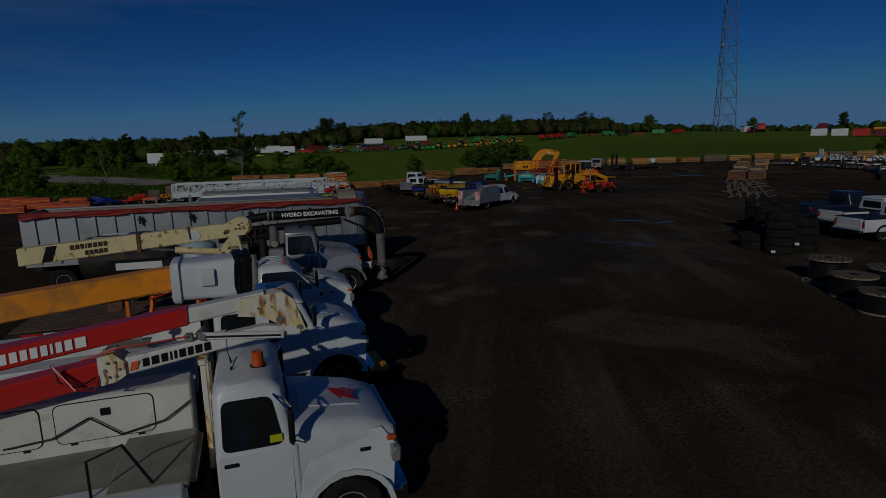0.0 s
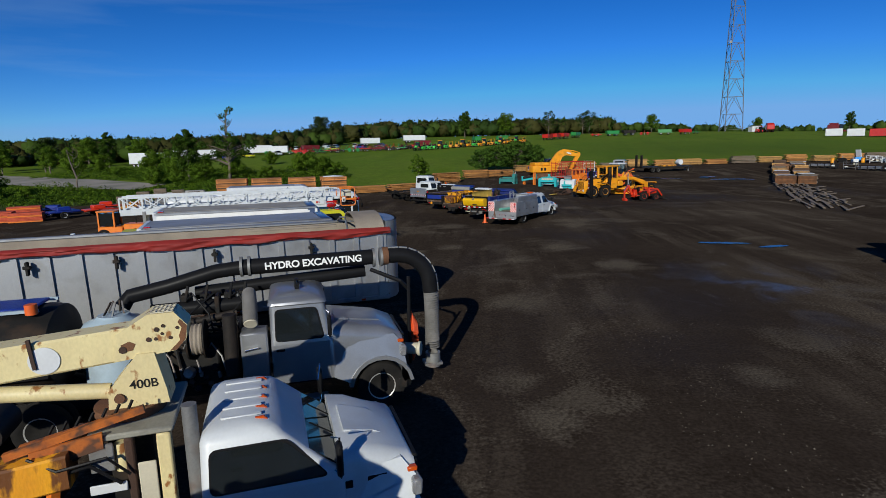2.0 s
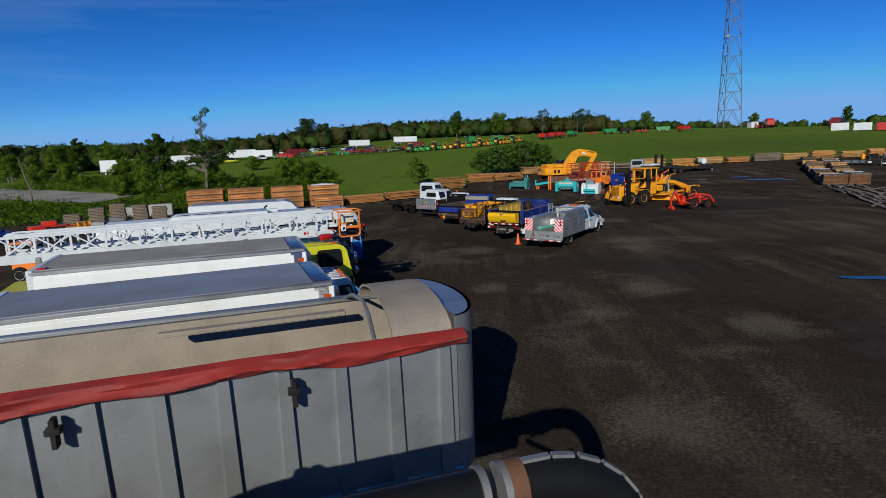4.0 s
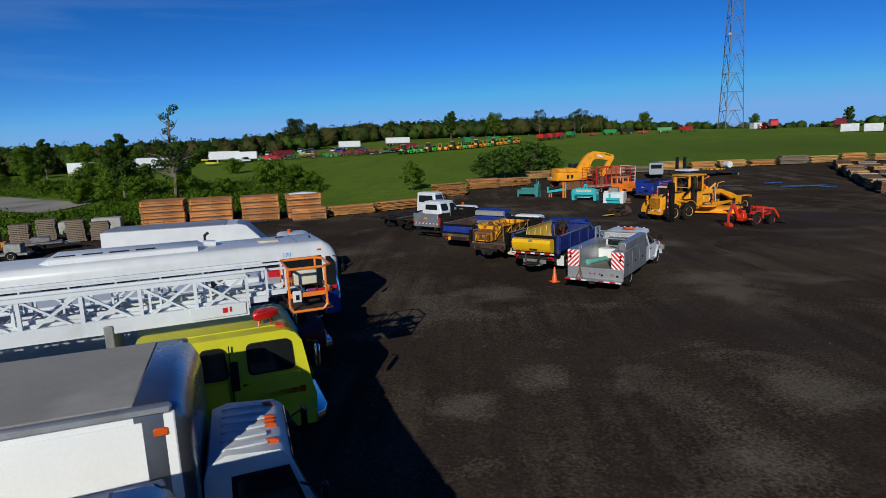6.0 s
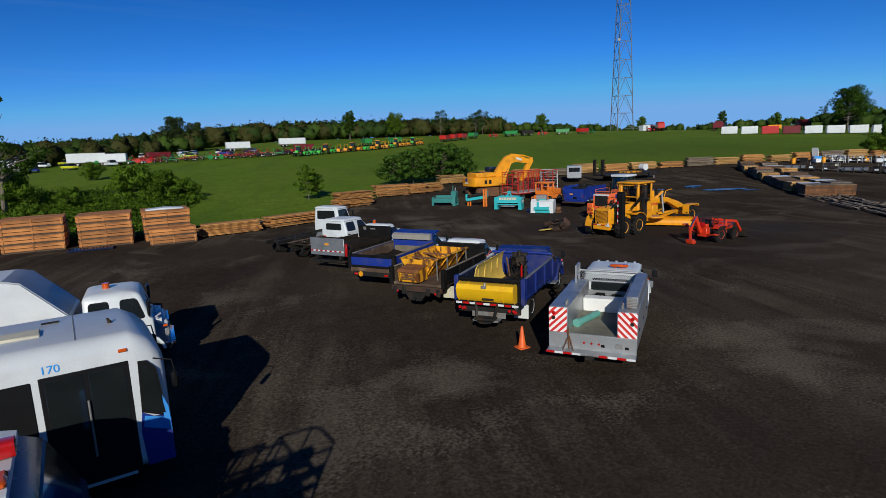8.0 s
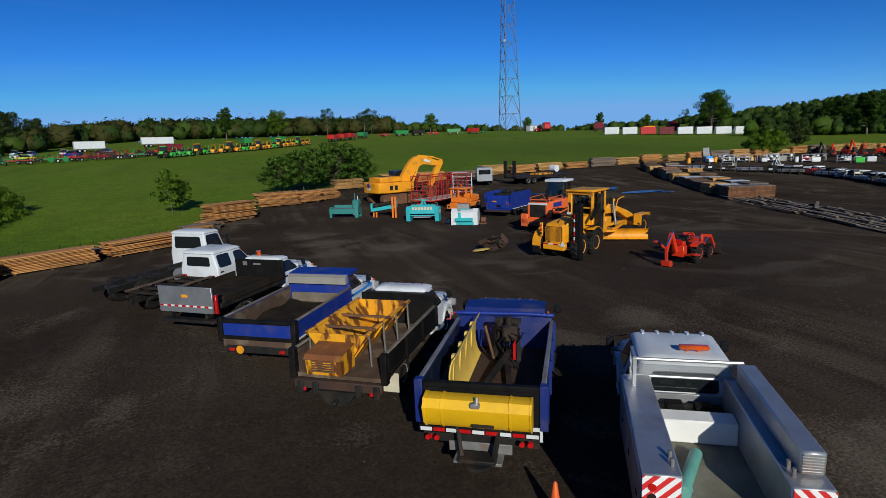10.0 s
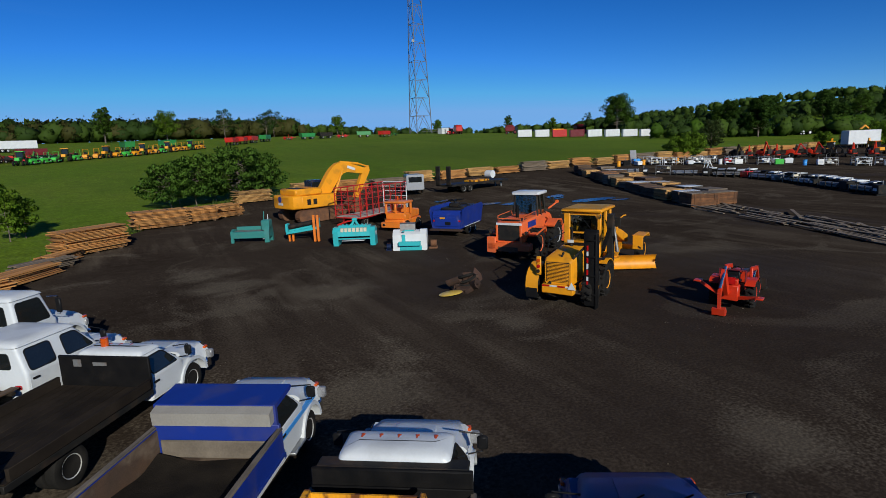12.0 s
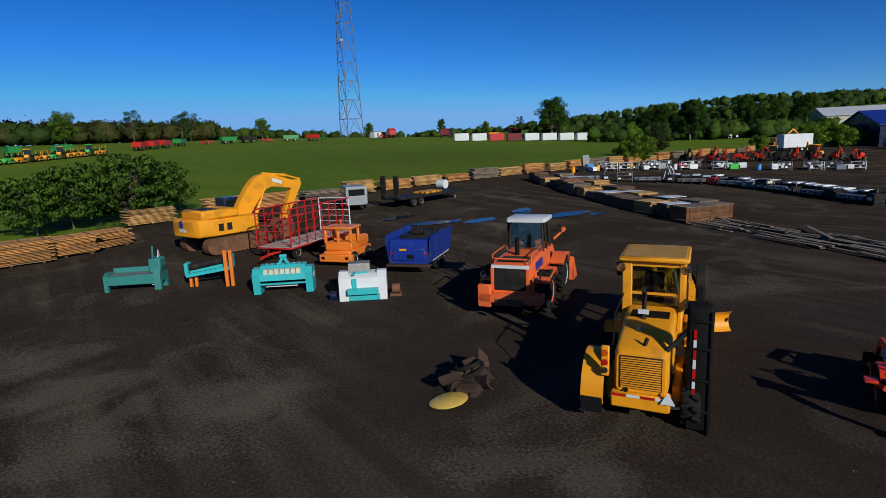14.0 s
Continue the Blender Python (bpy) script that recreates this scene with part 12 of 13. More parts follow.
# the dark bushes and saplings behind the lumber
for x, y, s in ((0.0, 111.8, 0.9), (2.3, 113.2, 1.02), (6.6, 113.8, 1.14), (8.9, 115.2, 0.95), (4.4, 115.2, 0.62), (1.0, 115.4, 0.9)):
    tree("darkbush", x, y, s, rt.uniform(0, 360))
tree("sapling", -11.0, 102.5, 1.15, 40)
tree("sapling", -10.2, 103.4, 0.9, 140)
# the scrub west of the meadow
for k, x, y, s in (("tall", -52.0, 105.0, 0.92), ("open", -46.5, 108.5, 0.85), ("round", -50.0, 107.0, 0.55), ("bush", -49.0, 103.0, 1.0), ("bush", -44.0, 106.0, 1.0),
                   ("bush", -31.6, 107.4, 1.25), ("bush", -28.6, 108.2, 1.05), ("bush", -26.4, 108.6, 0.8), ("sapling", -33.0, 107.0, 1.2), ("bush", -50.8, 141.6, 0.95), 
                   ("round", -66.0, 79.5, 0.62), ("round", -69.0, 78.0, 0.6), ("bush", -64.0, 76.5, 0.95), ("bush", -61.5, 74.5, 0.7), ("round", -74.0, 76.0, 0.65), ("tall", -79.0, 80.0, 0.6), ("bush", -57.0, 75.0, 0.5), 
                   ("round", -112.0, 163.0, 1.0), ("tall", -104.0, 160.0, 0.95), ("round", -97.0, 164.0, 0.9), ("pale", -120.0, 158.0, 0.9), ("round", -128.0, 150.0, 1.0)):
    tree(k, x, y, s * rt.uniform(0.94, 1.06), rt.uniform(0, 360))
for k, x, y, s in (("bush", -50.5, 98.5, 0.7), ("round", -47.5, 113.0, 0.5)):
    tree(k, x, y, s, rt.uniform(0, 360))
rs = random.Random(77)
n = 0
while n < 5:
    x = rs.uniform(-88, -33)
    y = edge_y(x) + 5 + (106 - (x + 25) * 0.55 - edge_y(x) - 5) * rs.random()
    lot = 92 - (x + 55) * 0.42
    if (x < -50 and lot - 3 < y < lot + 13) or noise.noise((x * 0.07, y * 0.07, 5)) < -0.08 - (x + 60) * 0.004:
        continue
    k = rs.choice(("bush", "bush", "sapling", "sapling", "bush"))
    tree(k, x, y, rs.uniform(0.45, 0.9), rs.uniform(0, 360))
    n += 1

# two dead trunks
for x, y, s, lean in ((-44.3, 104.5, 1.0, 0), (-63.5, 92.5, 0.55, 14)):
    T = thing("dead_tree", x, y, 30, "bare weathered dead tree with broken limbs", "tree", "trees and bushes", hgt(x, y) - 0.1)
    T.scale = (s, s, s)
    g = G().tube([(0, 0, 0), (0.1, 0.1, 4), (-0.1 - lean * 0.06, 0.1, 8.5), (0.2 - lean * 0.12, 0.0, 12.0)], [0.3, 0.24, 0.15, 0.05], 8)
    for k in range(9):
        a, z = k * 2.2, 4.0 + 0.85 * k
        g.tube([(0, 0, z), (math.cos(a) * 0.9, math.sin(a) * 0.9, z + 0.7), (math.cos(a) * 1.5, math.sin(a) * 1.5, z + 1.7)], [0.09, 0.06, 0.02], 5)
    if s > 0.9:
        c, rg = G(), random.Random(3)
        for p in ((0.5, 0.2, 11.9), (-0.5, 0, 11.2), (0.9, 0.3, 12.4), (0.2, 0.4, 10.2), (-0.3, 0.3, 9.2), (0.4, -0.4, 8.2)):
            leaf_quads(c, p, 0.62, 70, 0.17, rg)
        # a broad ragged lower crown on level limbs
        for k in range(17):
            a, r, z = k * 2.39, rg.uniform(1.6, 5.0), rg.uniform(3.6, 7.8)
            end = (r * math.cos(a), r * math.sin(a), z)
            g.tube([(0, 0, z - 1.4), (end[0] * 0.5, end[1] * 0.5, z - 0.5), end], [0.12, 0.08, 0.02], 5)
            leaf_quads(c, end, rg.uniform(0.8, 1.4), 150, 0.17, rg, 0.5)
        part("crown", leafy("crown", c, LEAF), None, T)
    part("trunk", g, BARK, T)

# single trees on the rise
for k, x, y, s in (("pale", -68.0, 248.0, 1.35), ("pale", -62.5, 252.0, 1.1), ("open", 34.0, 300.0, 1.3), ("round", 12.0, 290.0, 1.3), ("open", 52.0, 306.0, 1.2), ("open", 56.0, 310.0, 1.3), ("round", 100.0, 352.0, 1.2), ("tall", -8.0, 285.0, 1.2),
                   ("round", 150.0, 330.0, 0.9), ("big2", 176.0, 224.0, 0.95), ("big2", 184.0, 230.0, 0.85), ("pale", 99.0, 126.1, 0.72), ("bush", 87.9, 122.2, 1.35), ("bush", 85.1, 122.6, 1.2), ("tall", 198.0, 330.0, 1.0), ("round", 232.0, 330.0, 0.9), ("open", 262.0, 330.0, 1.0)):
    tree(k, x, y, s, rt.uniform(0, 360))
for x, y, s in ((222.0, 205.0, 1.0), (238.0, 200.0, 1.1), (252.0, 205.0, 1.0), (266.0, 190.0, 1.1), (280.0, 182.0, 1.0), (230.0, 215.0, 0.9), (296.0, 176.0, 1.0), (250.0, 175.0, 0.75), (262.0, 165.0, 0.7)):
    tree(rt.choice(("big", "big2", "big")), x, y, s * 0.62, rt.uniform(0, 360))
for x, y, s in ((165.0, 125.0, 1.2), (172.0, 128.0, 1.5), (185.0, 132.0, 1.4), (196.0, 131.0, 1.5), (190.0, 126.0, 1.2)):
    tree("bush", x, y, s, rt.uniform(0, 360))


def woods(name, line, depth, height, count, mats, label, seed):
    """A far wood: many ragged crowns, one mesh a colour."""
    rg = random.Random(seed)
    gs = [G() for _ in mats]
    for _ in range(count):
        k = rg.randrange(len(line) - 1)
        f = rg.random()
        x = line[k][0] + (line[k + 1][0] - line[k][0]) * f + rg.uniform(-depth, depth)
        y = line[k][1] + (line[k + 1][1] - line[k][1]) * f + rg.uniform(0, depth)
        g, h, z = gs[rg.randrange(len(mats))], height * rg.uniform(0.55, 1.22), hgt(x, y)
        w = h * rg.uniform(0.36, 0.72)
        # a lumpy inner mass of foliage with leaves standing off it

        def skin(d):
            r = 0.78 + 0.62 * noise.noise((d.x * 1.7 + x, d.y * 1.7 + y, d.z * 2.2)) + 0.3 * noise.noise((d.x * 4.5 + y, d.y * 4.5, d.z * 5.0 + x))
            return Vector((x + d.x * w * r, y + d.y * w * r, z + h * (0.46 + 0.46 * d.z * r)))

        k, rows_ = len(g.v), 6
        for a in range(rows_ + 1):
            lat = -1.4 + 2.9 * a / rows_
            for b in range(9):
                lon = 2 * math.pi * b / 9 + 0.3 * a
                d = Vector((math.cos(lat) * math.cos(lon), math.cos(lat) * math.sin(lon), math.sin(lat)))
                p = skin(d)
                g.v.append((x + 0.88 * (p.x - x), y + 0.88 * (p.y - y), p.z - 0.04 * h))
                g.n.append(tuple(d))
        g.f += [(k + 9 * a + b, k + 9 * a + (b + 1) % 9, k + 9 * a + 9 + (b + 1) % 9, k + 9 * a + 9 + b) for a in range(rows_) for b in range(9)]
        for j in range(120):
            d = Vector((rg.gauss(0, 1), rg.gauss(0, 1), rg.gauss(0.25, 1))).normalized()
            p = skin(d)
            q = Euler((rg.uniform(-1.5, 1.5), rg.uniform(-1.5, 1.5), rg.uniform(0, 6.3))).to_matrix()
            ls, k = h * rg.uniform(0.03, 0.06), len(g.v)
            g.v += [tuple(p + q @ Vector(v)) for v in ((-ls, 0, 0), (0.1 * ls, -ls * 0.6, 0.12 * ls), (ls, 0, 0), (0.1 * ls, ls * 0.6, 0.12 * ls))]
            out = (d + Vector((rg.uniform(-0.6, 0.6), rg.uniform(-0.6, 0.6), rg.uniform(-0.2, 0.6)))).normalized()
            g.n += [tuple(out)] * 4
            g.f.append((k, k + 1, k + 2, k + 3) if (q @ Vector((0, 0, 1))).dot(out) > 0 else (k + 3, k + 2, k + 1, k))
    for g, m in zip(gs, mats):
        ob = solo(name, leafy(name, g, m), None, Matrix(), label, "woodland", kind="stuff")


woods("far_wood", [(-420, 90), (-330, 170), (-230, 240), (-150, 280), (-85, 300)], 30, 8.5, 560, (WOODDEEP, WOODRUST, WOODMID, WOODDEEP), "mixed dark woodland far beyond the yard", 21)
woods("far_wood", [(-100, 295), (-40, 315), (20, 325), (70, 345)], 22, 9.0, 460, (WOODRUST, WOODRUST, WOODMID, WOODDEEP), "reddish green woodland behind the machines", 22)
woods("far_wood", [(70, 362), (120, 385), (220, 420), (330, 400), (420, 380)], 18, 6.0, 380, (WOODDEEP, WOODMID), "low woodland along the skyline", 23)
woods("far_wood", [(205, 225), (260, 205), (310, 180), (400, 170), (480, 150)], 30, 7.0, 380, (WOODDEEP, WOODDEEP, WOODMID), "dark woodland on the eastern hill", 24)
woods("far_wood", [(300, 330), (380, 260), (450, 200), (560, 130)], 50, 5.5, 360, (WOODDEEP, WOODMID), "dark woodland on the eastern hill", 25)
woods("far_wood", [(150, 176), (172, 170), (196, 160), (216, 150), (240, 142)], 8, 6.4, 90, (WOODDEEP, WOODMID, LEAF), "dark trees behind the far machines", 27)
tree("big", 178.0, 165.0, 0.68, 30)
woods("far_wood", [(-260, 130), (-190, 158), (-130, 184), (-98, 208), (-70, 246)], 13, 7.4, 260, (WOODRUST, WOODDEEP, WOODMID, WOODRUST), "dark reddish woodland behind the white trailers", 28)
for k, x, y, s in (("round", -104.0, 138.0, 0.75), ("round", -97.5, 136.0, 0.7), ("tall", -110.0, 144.0, 0.75), ("round", -118.0, 140.0, 0.8), ("bush", -88.0, 134.0, 1.2), ("bush", -93.0, 131.0, 1.1), ("bush", -78.0, 138.0, 1.2), ("round", -64.0, 121.0, 0.6), ("bush", -57.5, 112.0, 1.2), ("bush", -69.0, 124.0, 1.3), ("bush", -55.5, 100.5, 0.9), ("bush", -38.0, 105.5, 0.7)):
    tree(k, x, y, s, rt.uniform(0, 360))
for x, y, s in ((146.0, 121.0, 1.1), (150.0, 118.5, 1.4), (155.0, 119.5, 1.5), (163.0, 117.0, 1.6), (170.0, 116.0, 1.3), (140.0, 126.0, 1.0), (176.0, 120.0, 1.6)):
    tree("bush", x, y, s, rt.uniform(0, 360))


def weeds(count, seed, mats):
    """Knee-high weeds and brambles over the bank west of the meadow."""
    rg = random.Random(seed)
    gs = [G() for _ in mats]
    n = 0
    while n < count:
        x = rg.uniform(-95, -24)
        y = edge_y(x) + 1.0 + (108 - (x + 25) * 0.55 - edge_y(x)) * rg.random() ** 1.15
        lot = 92 - (x + 55) * 0.42
        if x < -50 and lot - 2 < y < lot + 12:
            continue
        h = rg.uniform(0.35, 1.1) * (0.45 + 0.9 * (noise.noise((x * 0.12, y * 0.12, 2)) + 0.5))
        leaf_quads(gs[n % len(mats)], (x, y, hgt(x, y) + 0.4 * h), 0.55 + 0.5 * h, 34, 0.12, rg, 0.6 * h / (0.55 + 0.5 * h))
        n += 1
    for g, m in zip(gs, mats):
        solo("weeds", leafy("weeds", g, m), None, Matrix(), "bright green weeds and brambles on the bank", "weeds", kind="stuff")


weeds(4200, 26, (LEAFBRIGHT, LEAF, LEAFBRIGHT))


def grass_fringe():
    rg = random.Random(31)
    g = G()
    for _ in range(9000):
        x = rg.uniform(-75, 60)
        y = edge_y(x) + abs(rg.gauss(0, 1.4)) - 0.25
        h = rg.uniform(0.15, 0.6)
        a = rg.uniform(0, 6.3)
        dx, dy, z = 0.05 * math.cos(a), 0.05 * math.sin(a), hgt(x, y) - 0.02
        k = len(g.v)
        g.v += [(x - dx, y - dy, z), (x + dx, y + dy, z), (x + rg.uniform(-0.15, 0.15), y + rg.uniform(-0.15, 0.15), z + h)]
        g.f.append((k, k + 1, k + 2))
    solo("tall_grass", leafy("tall_grass", g, LEAFPALE), None, Matrix(), "tall grass along the gravel's edge", "grass", kind="stuff")


grass_fringe()


# ---- the rise: mast, far machines, trailers, sheds ----
MASTSTEEL = surf("galvanised_mast_steel", (0.16, 0.17, 0.19), (0.12, 0.13, 0.15), 0.7, 0.1, 0.5, 0.3, 8, 0.0)


def radio_mast(x, y):
    T = stand("radio_mast", x, y, 22, "tall three-legged steel lattice radio mast", "radio mast")
    H, b0, b1, n = 120.0, 6.1, 0.7, 15
    lv = [H * i / n for i in range(n + 1)]
    ring = lambda z: [Vector(((b0 + (b1 - b0) * z / H) * math.cos(a), (b0 + (b1 - b0) * z / H) * math.sin(a), z)) for a in (radians(90), radians(210), radians(330))]  # noqa: E731
    for i in range(3):
        part("leg", G().cyl(ring(0)[i], ring(H)[i], 0.2, 0.12, 6), MASTSTEEL, T)
    for k in range(n):
        a, b = ring(lv[k]), ring(lv[k + 1])
        for i in range(3):
            j = (i + 1) % 3
            mid = (b[i] + b[j]) / 2
            for p, q in ((a[i], mid), (a[j], mid), (b[i], b[j])):
                part("brace", G().bar(p, q, 0.15), MASTSTEEL, T, smooth=False)
    d = ring(40)[1]
    part("dish", G().cyl(d + Vector((-0.9, -0.4, 0)), d + Vector((-1.5, -0.9, 0)), 0.6, 0.6, 16).bar(d, d + Vector((-1.4, -0.6, 1.2)), 0.12).bar(d + Vector((-2.2, -0.9, 1.2)), d + Vector((0, 0, 1.2)), 0.12), STEEL, T)
    part("fence", G().bar((-9, -9, 1.5), (9, -9, 1.5), 0.08).bar((-9, -9, 0.7), (9, -9, 0.7), 0.08), STEEL, T)
    S = stand("equipment_shed", x + 8, y - 8, 10, "small white equipment shed below the mast", "shed")
    part("wall", G().box(-2, 2, -1.5, 1.5, 0, 2.6, 0.03), VINYL, S)
    part("roof", G().prism([(-2.2, 2.6), (2.2, 2.6), (2.2, 2.75), (-2.2, 2.75)], -1.7, 1.7), STEEL, S)
    part("door", G().box(-0.5, 0.5, -1.54, -1.49, 0, 2.0, 0.02), STEEL, S)


radio_mast(117.4, 288.4)


def farm_machine(x, y, turn, mat, kind, label, group):
    T = stand("farm_machine", x, y, turn, label, "farm machine", group)
    if kind == "tractor":
        part("bonnet", G().box(0.2, 1.9, -0.4, 0.4, 0.9, 1.5, 0.08), mat, T)
        part("cab", G().box(-1.0, 0.2, -0.6, 0.6, 1.1, 2.5, 0.08), GLASS, T)
        part("roof", G().box(-1.1, 0.3, -0.7, 0.7, 2.5, 2.65, 0.04), mat, T)
        plain_axle(T, -0.6, 0.8, 0.75, 0.4, mat)
        plain_axle(T, 1.4, 0.75, 0.45, 0.3, mat)
    elif kind == "wagon":
        part("box", G().prism([(-2.6, 0.9), (2.6, 0.9), (2.8, 2.2), (-2.8, 2.2)], -1.2, 1.2), mat, T)
        part("rim", G().box(-2.85, 2.85, -1.26, 1.26, 2.2, 2.28, 0.02), mat, T)
        plain_axle(T, -1.5, 1.0, 0.5, 0.3, RIMW)
        plain_axle(T, 1.5, 1.0, 0.5, 0.3, RIMW)
        part("drawbar", G().bar((2.6, 0, 0.8), (4.0, 0, 0.6), 0.12), mat, T)
    elif kind == "combine":
        part("body", G().box(-2.6, 1.6, -1.5, 1.5, 1.2, 3.4, 0.15), mat, T)
        part("cab", G().box(1.6, 3.0, -0.8, 0.8, 1.6, 3.4, 0.12), GLASS, T)
        part("hopper", G().prism([(-1.8, 3.4), (1.0, 3.4), (1.3, 4.0), (-2.1, 4.0)], -1.3, 1.3), mat, T)
        part("header", G().box(3.2, 4.2, -2.4, 2.4, 0.3, 1.0, 0.1), mat, T)
        plain_axle(T, 1.8, 1.4, 0.9, 0.6, mat)
        plain_axle(T, -2.0, 1.2, 0.6, 0.4, mat)
    elif kind == "rake":
        part("frame", G().bar((-2.5, -0.6, 0.8), (2.5, 0.6, 0.9), 0.14).bar((-2.5, 0.6, 0.8), (2.5, -0.6, 0.8), 0.12).bar((0, 0, 0.9), (0, 0, 1.9), 0.12), mat, T)
        for q in range(2):
            part("rotor", G().lathe([(0.4, -0.03), (0.6, -0.03), (0.6, 0.03), (0.4, 0.03)], 14, pose(-1.4 + 2.6 * q, 0.3, 0.7, 0, 0, 15)), mat, T)
        plain_axle(T, 0, 0.9, 0.4, 0.2, RIMW)
    elif kind == "tiller":
        g = G().bar((-2.2, -0.7, 0.7), (2.2, -0.7, 0.75), 0.13).bar((-2.2, 0.5, 0.65), (2.2, 0.5, 0.7), 0.13).bar((-1.2, -0.7, 0.7), (0, 2.4, 0.6), 0.12).bar((1.2, -0.7, 0.7), (0, 2.4, 0.6), 0.12)
        part("frame", g.bar((-2.2, -0.7, 0.7), (-2.6, -0.2, 1.5), 0.1).bar((2.2, -0.7, 0.7), (2.6, -0.2, 1.5), 0.1).bar((-2.6, -0.6, 1.5), (-2.5, 0.6, 1.5), 0.08).bar((2.6, -0.6, 1.5), (2.5, 0.6, 1.5), 0.08).bar((0, -0.7, 0.7), (0.2, 0.1, 1.9), 0.1).bar((0.2, 0.1, 1.9), (0, 2.0, 0.7), 0.07), mat, T)
        g = G()
        for q in range(9):
            g.tube([(-2.1 + 0.52 * q, -0.7, 0.7), (-2.1 + 0.52 * q, -1.0, 0.55), (-2.1 + 0.52 * q, -0.85, 0.1)], 0.035, 5)
        tagged(part("tine", g, DARK, T), kind="stuff")
        plain_axle(T, 0, 1.3, 0.38, 0.22, RIMW)
    else:
        part("hood", G().loft([rr(-0.9, 0.45, 0.4, 0.85, 0.1), rr(0.2, 0.45, 0.4, 0.95, 0.1), rr(0.9, 0.4, 0.4, 0.8, 0.1)]), mat, T)
        part("deck", G().box(-0.7, 0.7, -0.75, 0.75, 0.2, 0.4, 0.05), mat, T)
        part("seat", G().box(-0.5, 0.0, -0.25, 0.25, 0.85, 1.3, 0.06), BLACK, T)
        part("roll_bar", G().tube([(-0.7, -0.4, 0.7), (-0.7, -0.4, 1.8), (-0.7, 0.4, 1.8), (-0.7, 0.4, 0.7)], 0.04, 6), mat, T)
        T.scale = (1.2, 1.2, 1.2)
        plain_axle(T, -0.55, 0.55, 0.38, 0.25, RIMW)
        plain_axle(T, 0.7, 0.5, 0.27, 0.2, RIMW)


# a long row of mowers and small tractors on the meadow's western brow
for i, (x, y, a) in enumerate(along([(-20.0, 184.0), (-10.2, 194.0), (-0.7, 201.0), (9.4, 214.0), (17.0, 222.0)], 2.2)):
    m = LGREEN if i < 4 else (YELLOW if i % 5 else LGREEN)
    farm_machine(x, y, 250 + rt.uniform(-15, 15), m, "mower" if i % 4 else "tractor", "yellow and green mower in a long row" if m is YELLOW else "bright green mower in a long row", "mowers")
for i, (x, y, a) in enumerate(along([(-66, 190), (-47.0, 182.0), (-37.2, 184.0), (-26.2, 187.0), (-14, 202)], 3.7)):
    for r in range(3):
        m, c = rt.choice(((RED, "red"), (MAROON, "dark red"), (MAROON, "dark red"), (DARK, "black"), (GREEN, "green")))
        farm_machine(x - 3 + 2 * r, y + 4.6 * r, rt.uniform(-40, 40) + 180 * rt.randrange(2), m, rt.choice(("tiller", "tiller", "rake", "tiller", "wagon" if r == 2 else "tiller")), c + " tillage machinery on the meadow's brow", "hay machines")
for i, (x, y, a) in enumerate(along([(26.0, 236.0), (34.0, 247.0), (46.0, 262.0)], 6.5)):
    farm_machine(x, y, a + rt.uniform(-20, 20), RED if i < 3 else GREEN, "wagon", "red grain wagon on the rise" if i < 3 else "green grain wagon on the rise", "wagons")
for i, (x, y, a) in enumerate(along([(50.0, 262.0), (72.0, 266.0), (88.0, 262.0), (100.0, 270.0)], 6.0)):
    m = (RED, GREEN, DARK, RED, GREEN)[i % 5]
    farm_machine(x, y, a, m, "wagon" if i % 3 else "rake", ("red", "green", "dark", "red", "green")[i % 5] + " farm wagon in a row on the rise", "wagons")
for x, y, m, k, lb in ((128.0, 272.0, RED, "combine", "red combine harvester on the rise"), (150.0, 262.0, MAROON, "combine", "dark red combine harvester on the rise"), (163.0, 246.0, YELLOW, "wagon", "yellow farm wagon on the rise"), (180.0, 250.0, MAROON, "combine", "dark red combine harvester on the rise"),
                       (122.0, 268.0, RED, "tractor", "red tractor on the rise"), (-2.0, 228.0, GREEN, "wagon", "green grain wagon by the wood"), (8.0, 232.0, GREEN, "wagon", "green grain wagon by the wood")):
    farm_machine(x, y, rt.uniform(0, 360), m, k, lb, "rise machines")


def container(x, y, turn, mat, label, L=6.0, group="containers"):
    T = stand("shipping_container", x, y, turn, label, "container", group)
    part("shell", G().box(0, L, -1.22, 1.22, 0.1, 2.6, 0.03), mat, T)
    g = G()
    for k in range(int(L / 0.3)):
        g.box(0.1 + 0.3 * k, 0.24 + 0.3 * k, -1.26, -1.21, 0.25, 2.45, 0.01)
    tagged(part("corrugation", g, mat, T), kind="stuff")
    part("door", G().box(-0.03, 0.01, -1.1, 1.1, 0.2, 2.5, 0.02), mat, T)


def far_trailer(x, y, turn, L, label, top=3.0):
    T = stand("semi_trailer", x, y, turn, label, "trailer", "white trailers")
    part("box", G().box(0, L, -1.25, 1.25, 0.9, top, 0.05), VINYL, T)
    part("rail", G().box(0, L, -1.27, 1.27, 0.85, 1.0, 0.02), STEEL, T)
    plain_axle(T, 1.2, 1.0, 0.5, 0.25, RIMW)
    plain_axle(T, 2.4, 1.0, 0.5, 0.25, RIMW)
    part("landing_leg", G().box(L - 2.5, L - 2.35, -0.8, -0.7, 0, 1.1).box(L - 2.5, L - 2.35, 0.7, 0.8, 0, 1.1), STEEL, T)


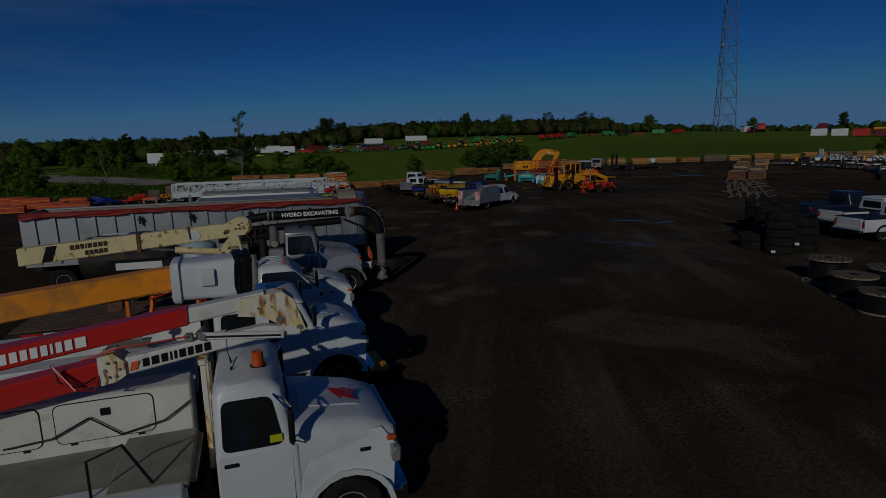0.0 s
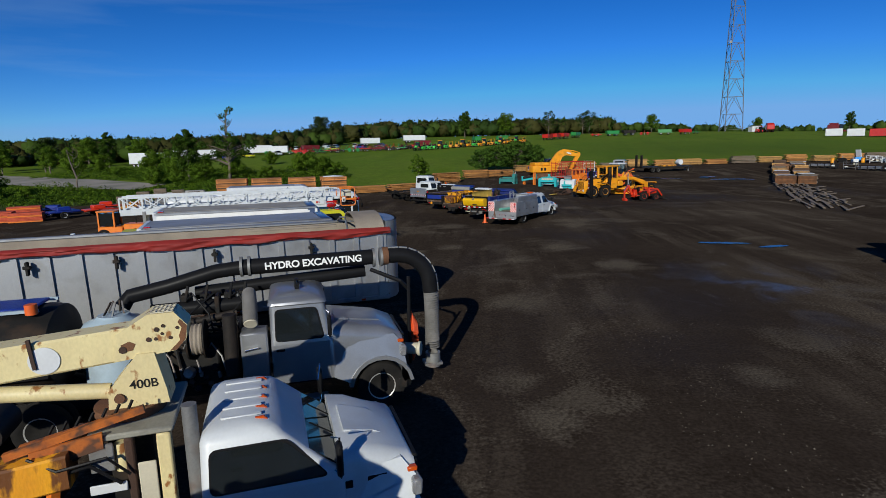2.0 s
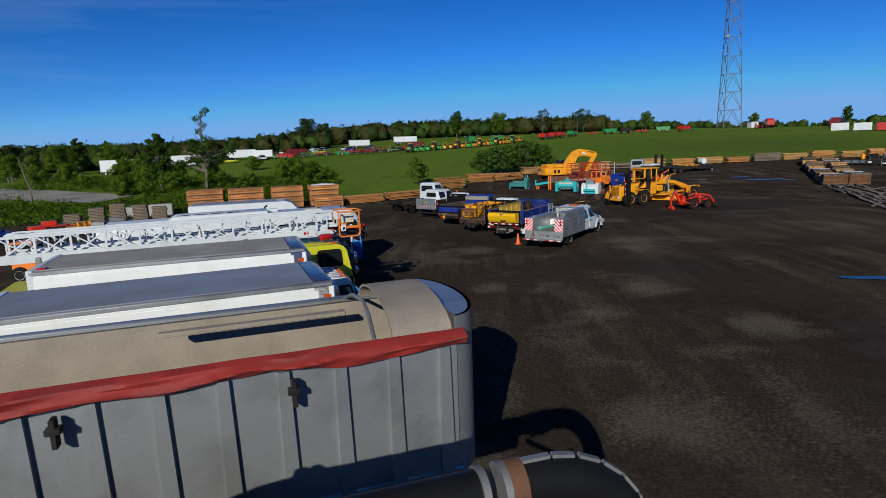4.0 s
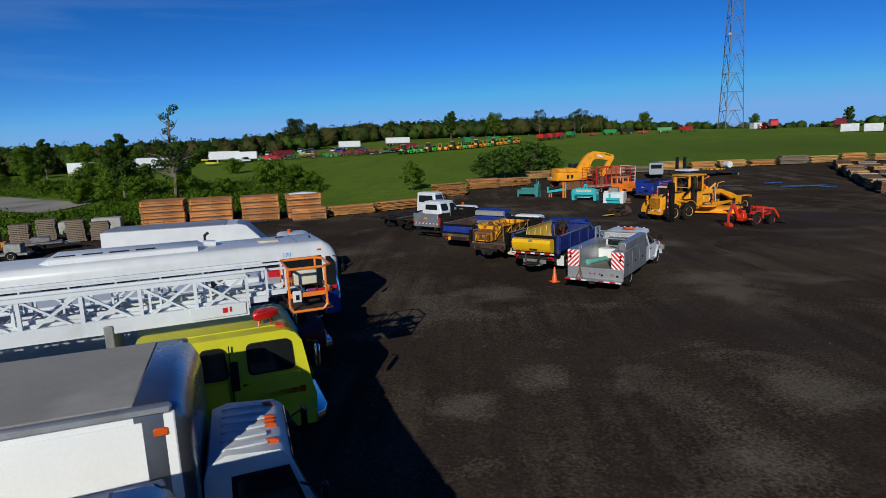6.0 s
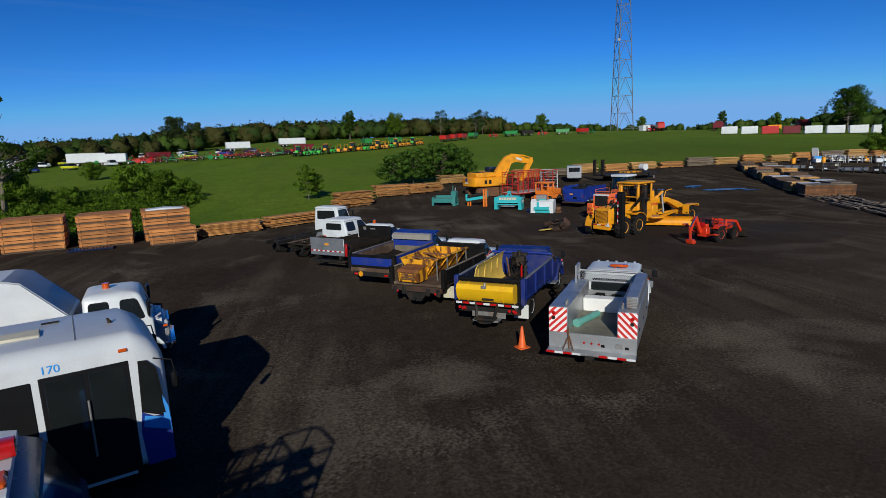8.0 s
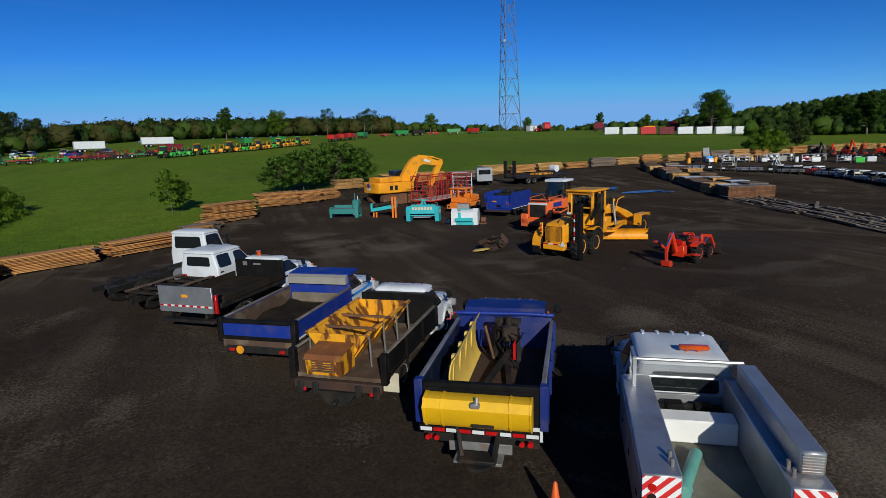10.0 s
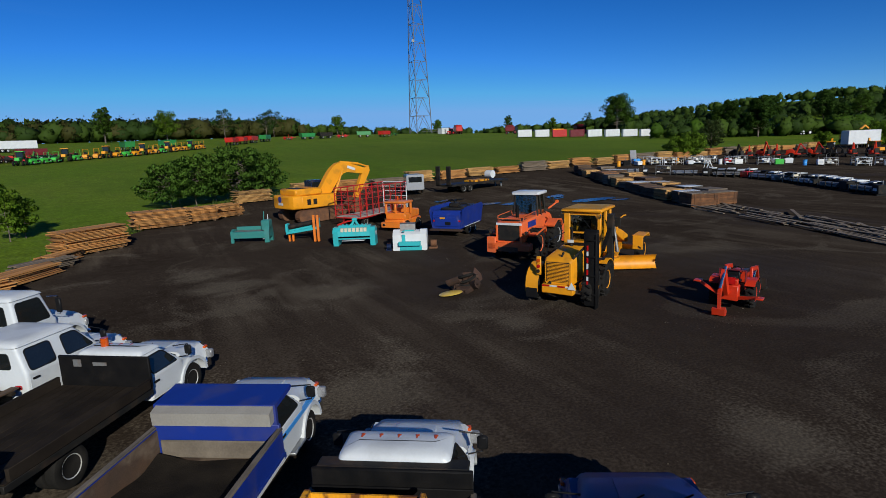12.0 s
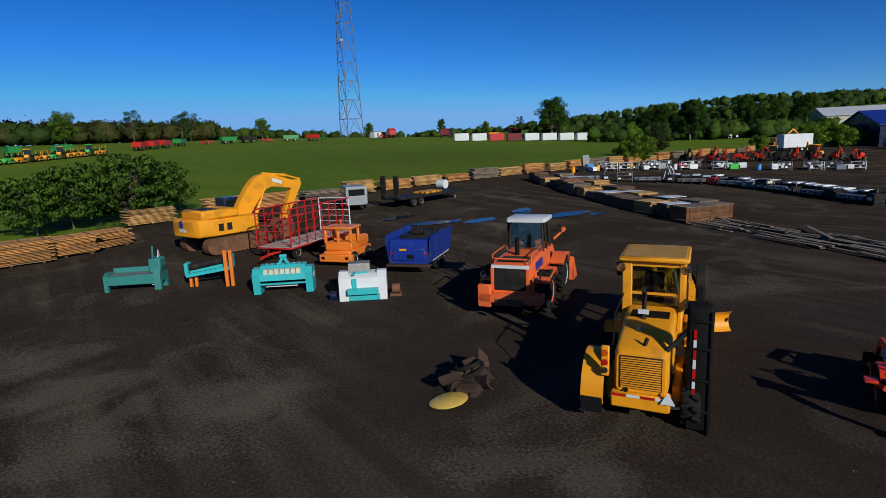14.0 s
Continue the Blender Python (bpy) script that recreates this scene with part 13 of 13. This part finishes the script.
cx, cy = 122.0, 220.0
for i, m in enumerate((VINYL, VINYL, RED, MAROON, VINYL, VINYL, VINYL, VINYL)):
    container(cx + 5.3 * i, cy - 3.3 * i, -32, m, ("white", "white", "red", "dark red", "white", "pale", "white", "white")[i] + " container in a row on the rise", 5.0)
far_trailer(-91.5, 151.0, -3, 12.5, "long white semi-trailer beyond the scrub", 3.7)
far_trailer(-91.0, 170.0, 24, 12, "long white semi-trailer beyond the scrub", 3.6)
far_trailer(-81.0, 198.0, 18, 9, "white semi-trailer beyond the scrub", 3.4)
far_trailer(-68.0, 186.0, 12, 6, "short white trailer beyond the scrub")
far_trailer(-47.0, 227.0, 20, 7.5, "white trailer by the wood")
far_trailer(-32.0, 240.0, 15, 9, "white trailer by the wood")
for i, (x, y) in enumerate(((-70, 178), (-63, 182), (-58, 203), (-51, 206), (-44, 204), (-53, 199), (-46, 212), (-38, 208), (-66, 200), (-78, 176), (-66, 194), (-71, 222), (-67, 226), (-62, 229), (-76, 205), (-84, 209), (-90, 213), (-97, 216), (-55, 216), (-60, 212), (-103, 206), (-88, 203))):
    m, c = ((LIME, "lime yellow"), (WHITE, "white"), (NAVY, "dark blue"), (WHITE, "white"), (BLUE, "blue"))[i % 5]
    T = stand("parked_car", x, y, rt.uniform(0, 360), f"{c} car parked beyond the scrub", "car", "far cars")
    part("body", G().loft([rr(0, 0.7, 0.4, 0.7, 0.1), rr(-0.3, 0.85, 0.35, 0.85, 0.12), rr(-4.0, 0.85, 0.35, 0.95, 0.12), rr(-4.3, 0.75, 0.45, 0.85, 0.1)]), m, T)
    part("greenhouse", G().hull([(-1.0, 0.9, 0.78), (-1.6, 1.5, 0.62), (-3.0, 1.52, 0.62), (-3.7, 0.92, 0.76)]), GLASS, T)
    part("roof", G().box(-2.95, -1.65, -0.62, 0.62, 1.49, 1.56, 0.02), m, T)
    plain_axle(T, -0.8, 0.72, 0.32, 0.2, RIMW)
    plain_axle(T, -3.4, 0.72, 0.32, 0.2, RIMW)


def barn(x, y, turn, L, W, eave, ridge, wall, roof, label):
    T = stand("barn", x, y, turn, label, "barn", "sheds")
    part("wall", G().prism([(-W / 2, 0), (W / 2, 0), (W / 2, eave), (0, ridge), (-W / 2, eave)], -L / 2, L / 2), wall, T)
    for s in (-1, 1):
        sl = (ridge - eave) / (W / 2)
        part("roof", G().prism([(0, ridge + 0.02), (s * (W / 2 + 0.5), eave - 0.5 * sl + 0.02), (s * (W / 2 + 0.5), eave - 0.5 * sl + 0.2), (0, ridge + 0.22)], -L / 2 - 0.4, L / 2 + 0.4), roof, T)
    d = part("door", G().box(-1.8, 1.8, -L / 2 - 0.06, -L / 2, 0, 3.6, 0.02), STEEL, T)
    for k in range(4):
        part("window", G().box(W / 2, W / 2 + 0.05, -L / 2 + 3 + k * (L - 6) / 3 - 0.7, -L / 2 + 3 + k * (L - 6) / 3 + 0.7, 1.6, 2.6, 0.02), GLASS, T)


barn(274.0, 150.0, 30, 26.0, 34.0, 4.2, 7.6, BEIGE, VINYL, "large barn with a pale metal roof")
barn(186.0, 106.0, 40, 30.0, 22.0, 5.5, 9.0, NAVY, BLUE, "dark shed with a blue metal roof")
T = stand("camper", 160.0, 107.0, 120, "grey and white camper bus by the shed", "camper", "")
part("body", G().loft([rr(0, 1.1, 0.5, 2.4, 0.2), rr(-0.5, 1.2, 0.4, 3.0, 0.25), rr(-9.0, 1.2, 0.4, 3.0, 0.2)]), SILVER, T)
part("window_band", G().box(-8.6, -0.8, -1.22, 1.22, 1.6, 2.3, 0.02), GLASS, T)
axle(T, -1.8, 1.0, 0.45, 0.28)
axle(T, -7.0, 1.0, 0.45, 0.28)
container(216.0, 217.0, -30, ORANGE, "orange container beside the far road", 5.0)
far_trailer(206.0, 191.0, 60, 5, "white box truck body beside the far road", 3.4)
farm_machine(197.0, 160.0, 150, VINYL, "tractor", "white tractor beside the far road", "rise machines")
far_trailer(142.0, 116.0, 150, 7, "white box trailer beyond the lumber", 3.9)
T = stand("excavator", 160.0, 130.0, -30, "yellow excavator far behind the lumber", "excavator")
part("house", G().box(-1.6, 1.6, -1.2, 1.2, 0.9, 2.2, 0.1), YELLOW, T)
part("boom", G().bar((1.2, 0, 1.8), (4.0, 0, 4.2), 0.4), YELLOW, T)
part("stick", G().bar((4.0, 0, 4.2), (6.5, 0, 2.0), 0.3), YELLOW, T)
for y0 in (-1.3, 0.8):
    part("track", G().box(-1.8, 1.8, y0, y0 + 0.5, 0.0, 0.8, 0.2), DARK, T)
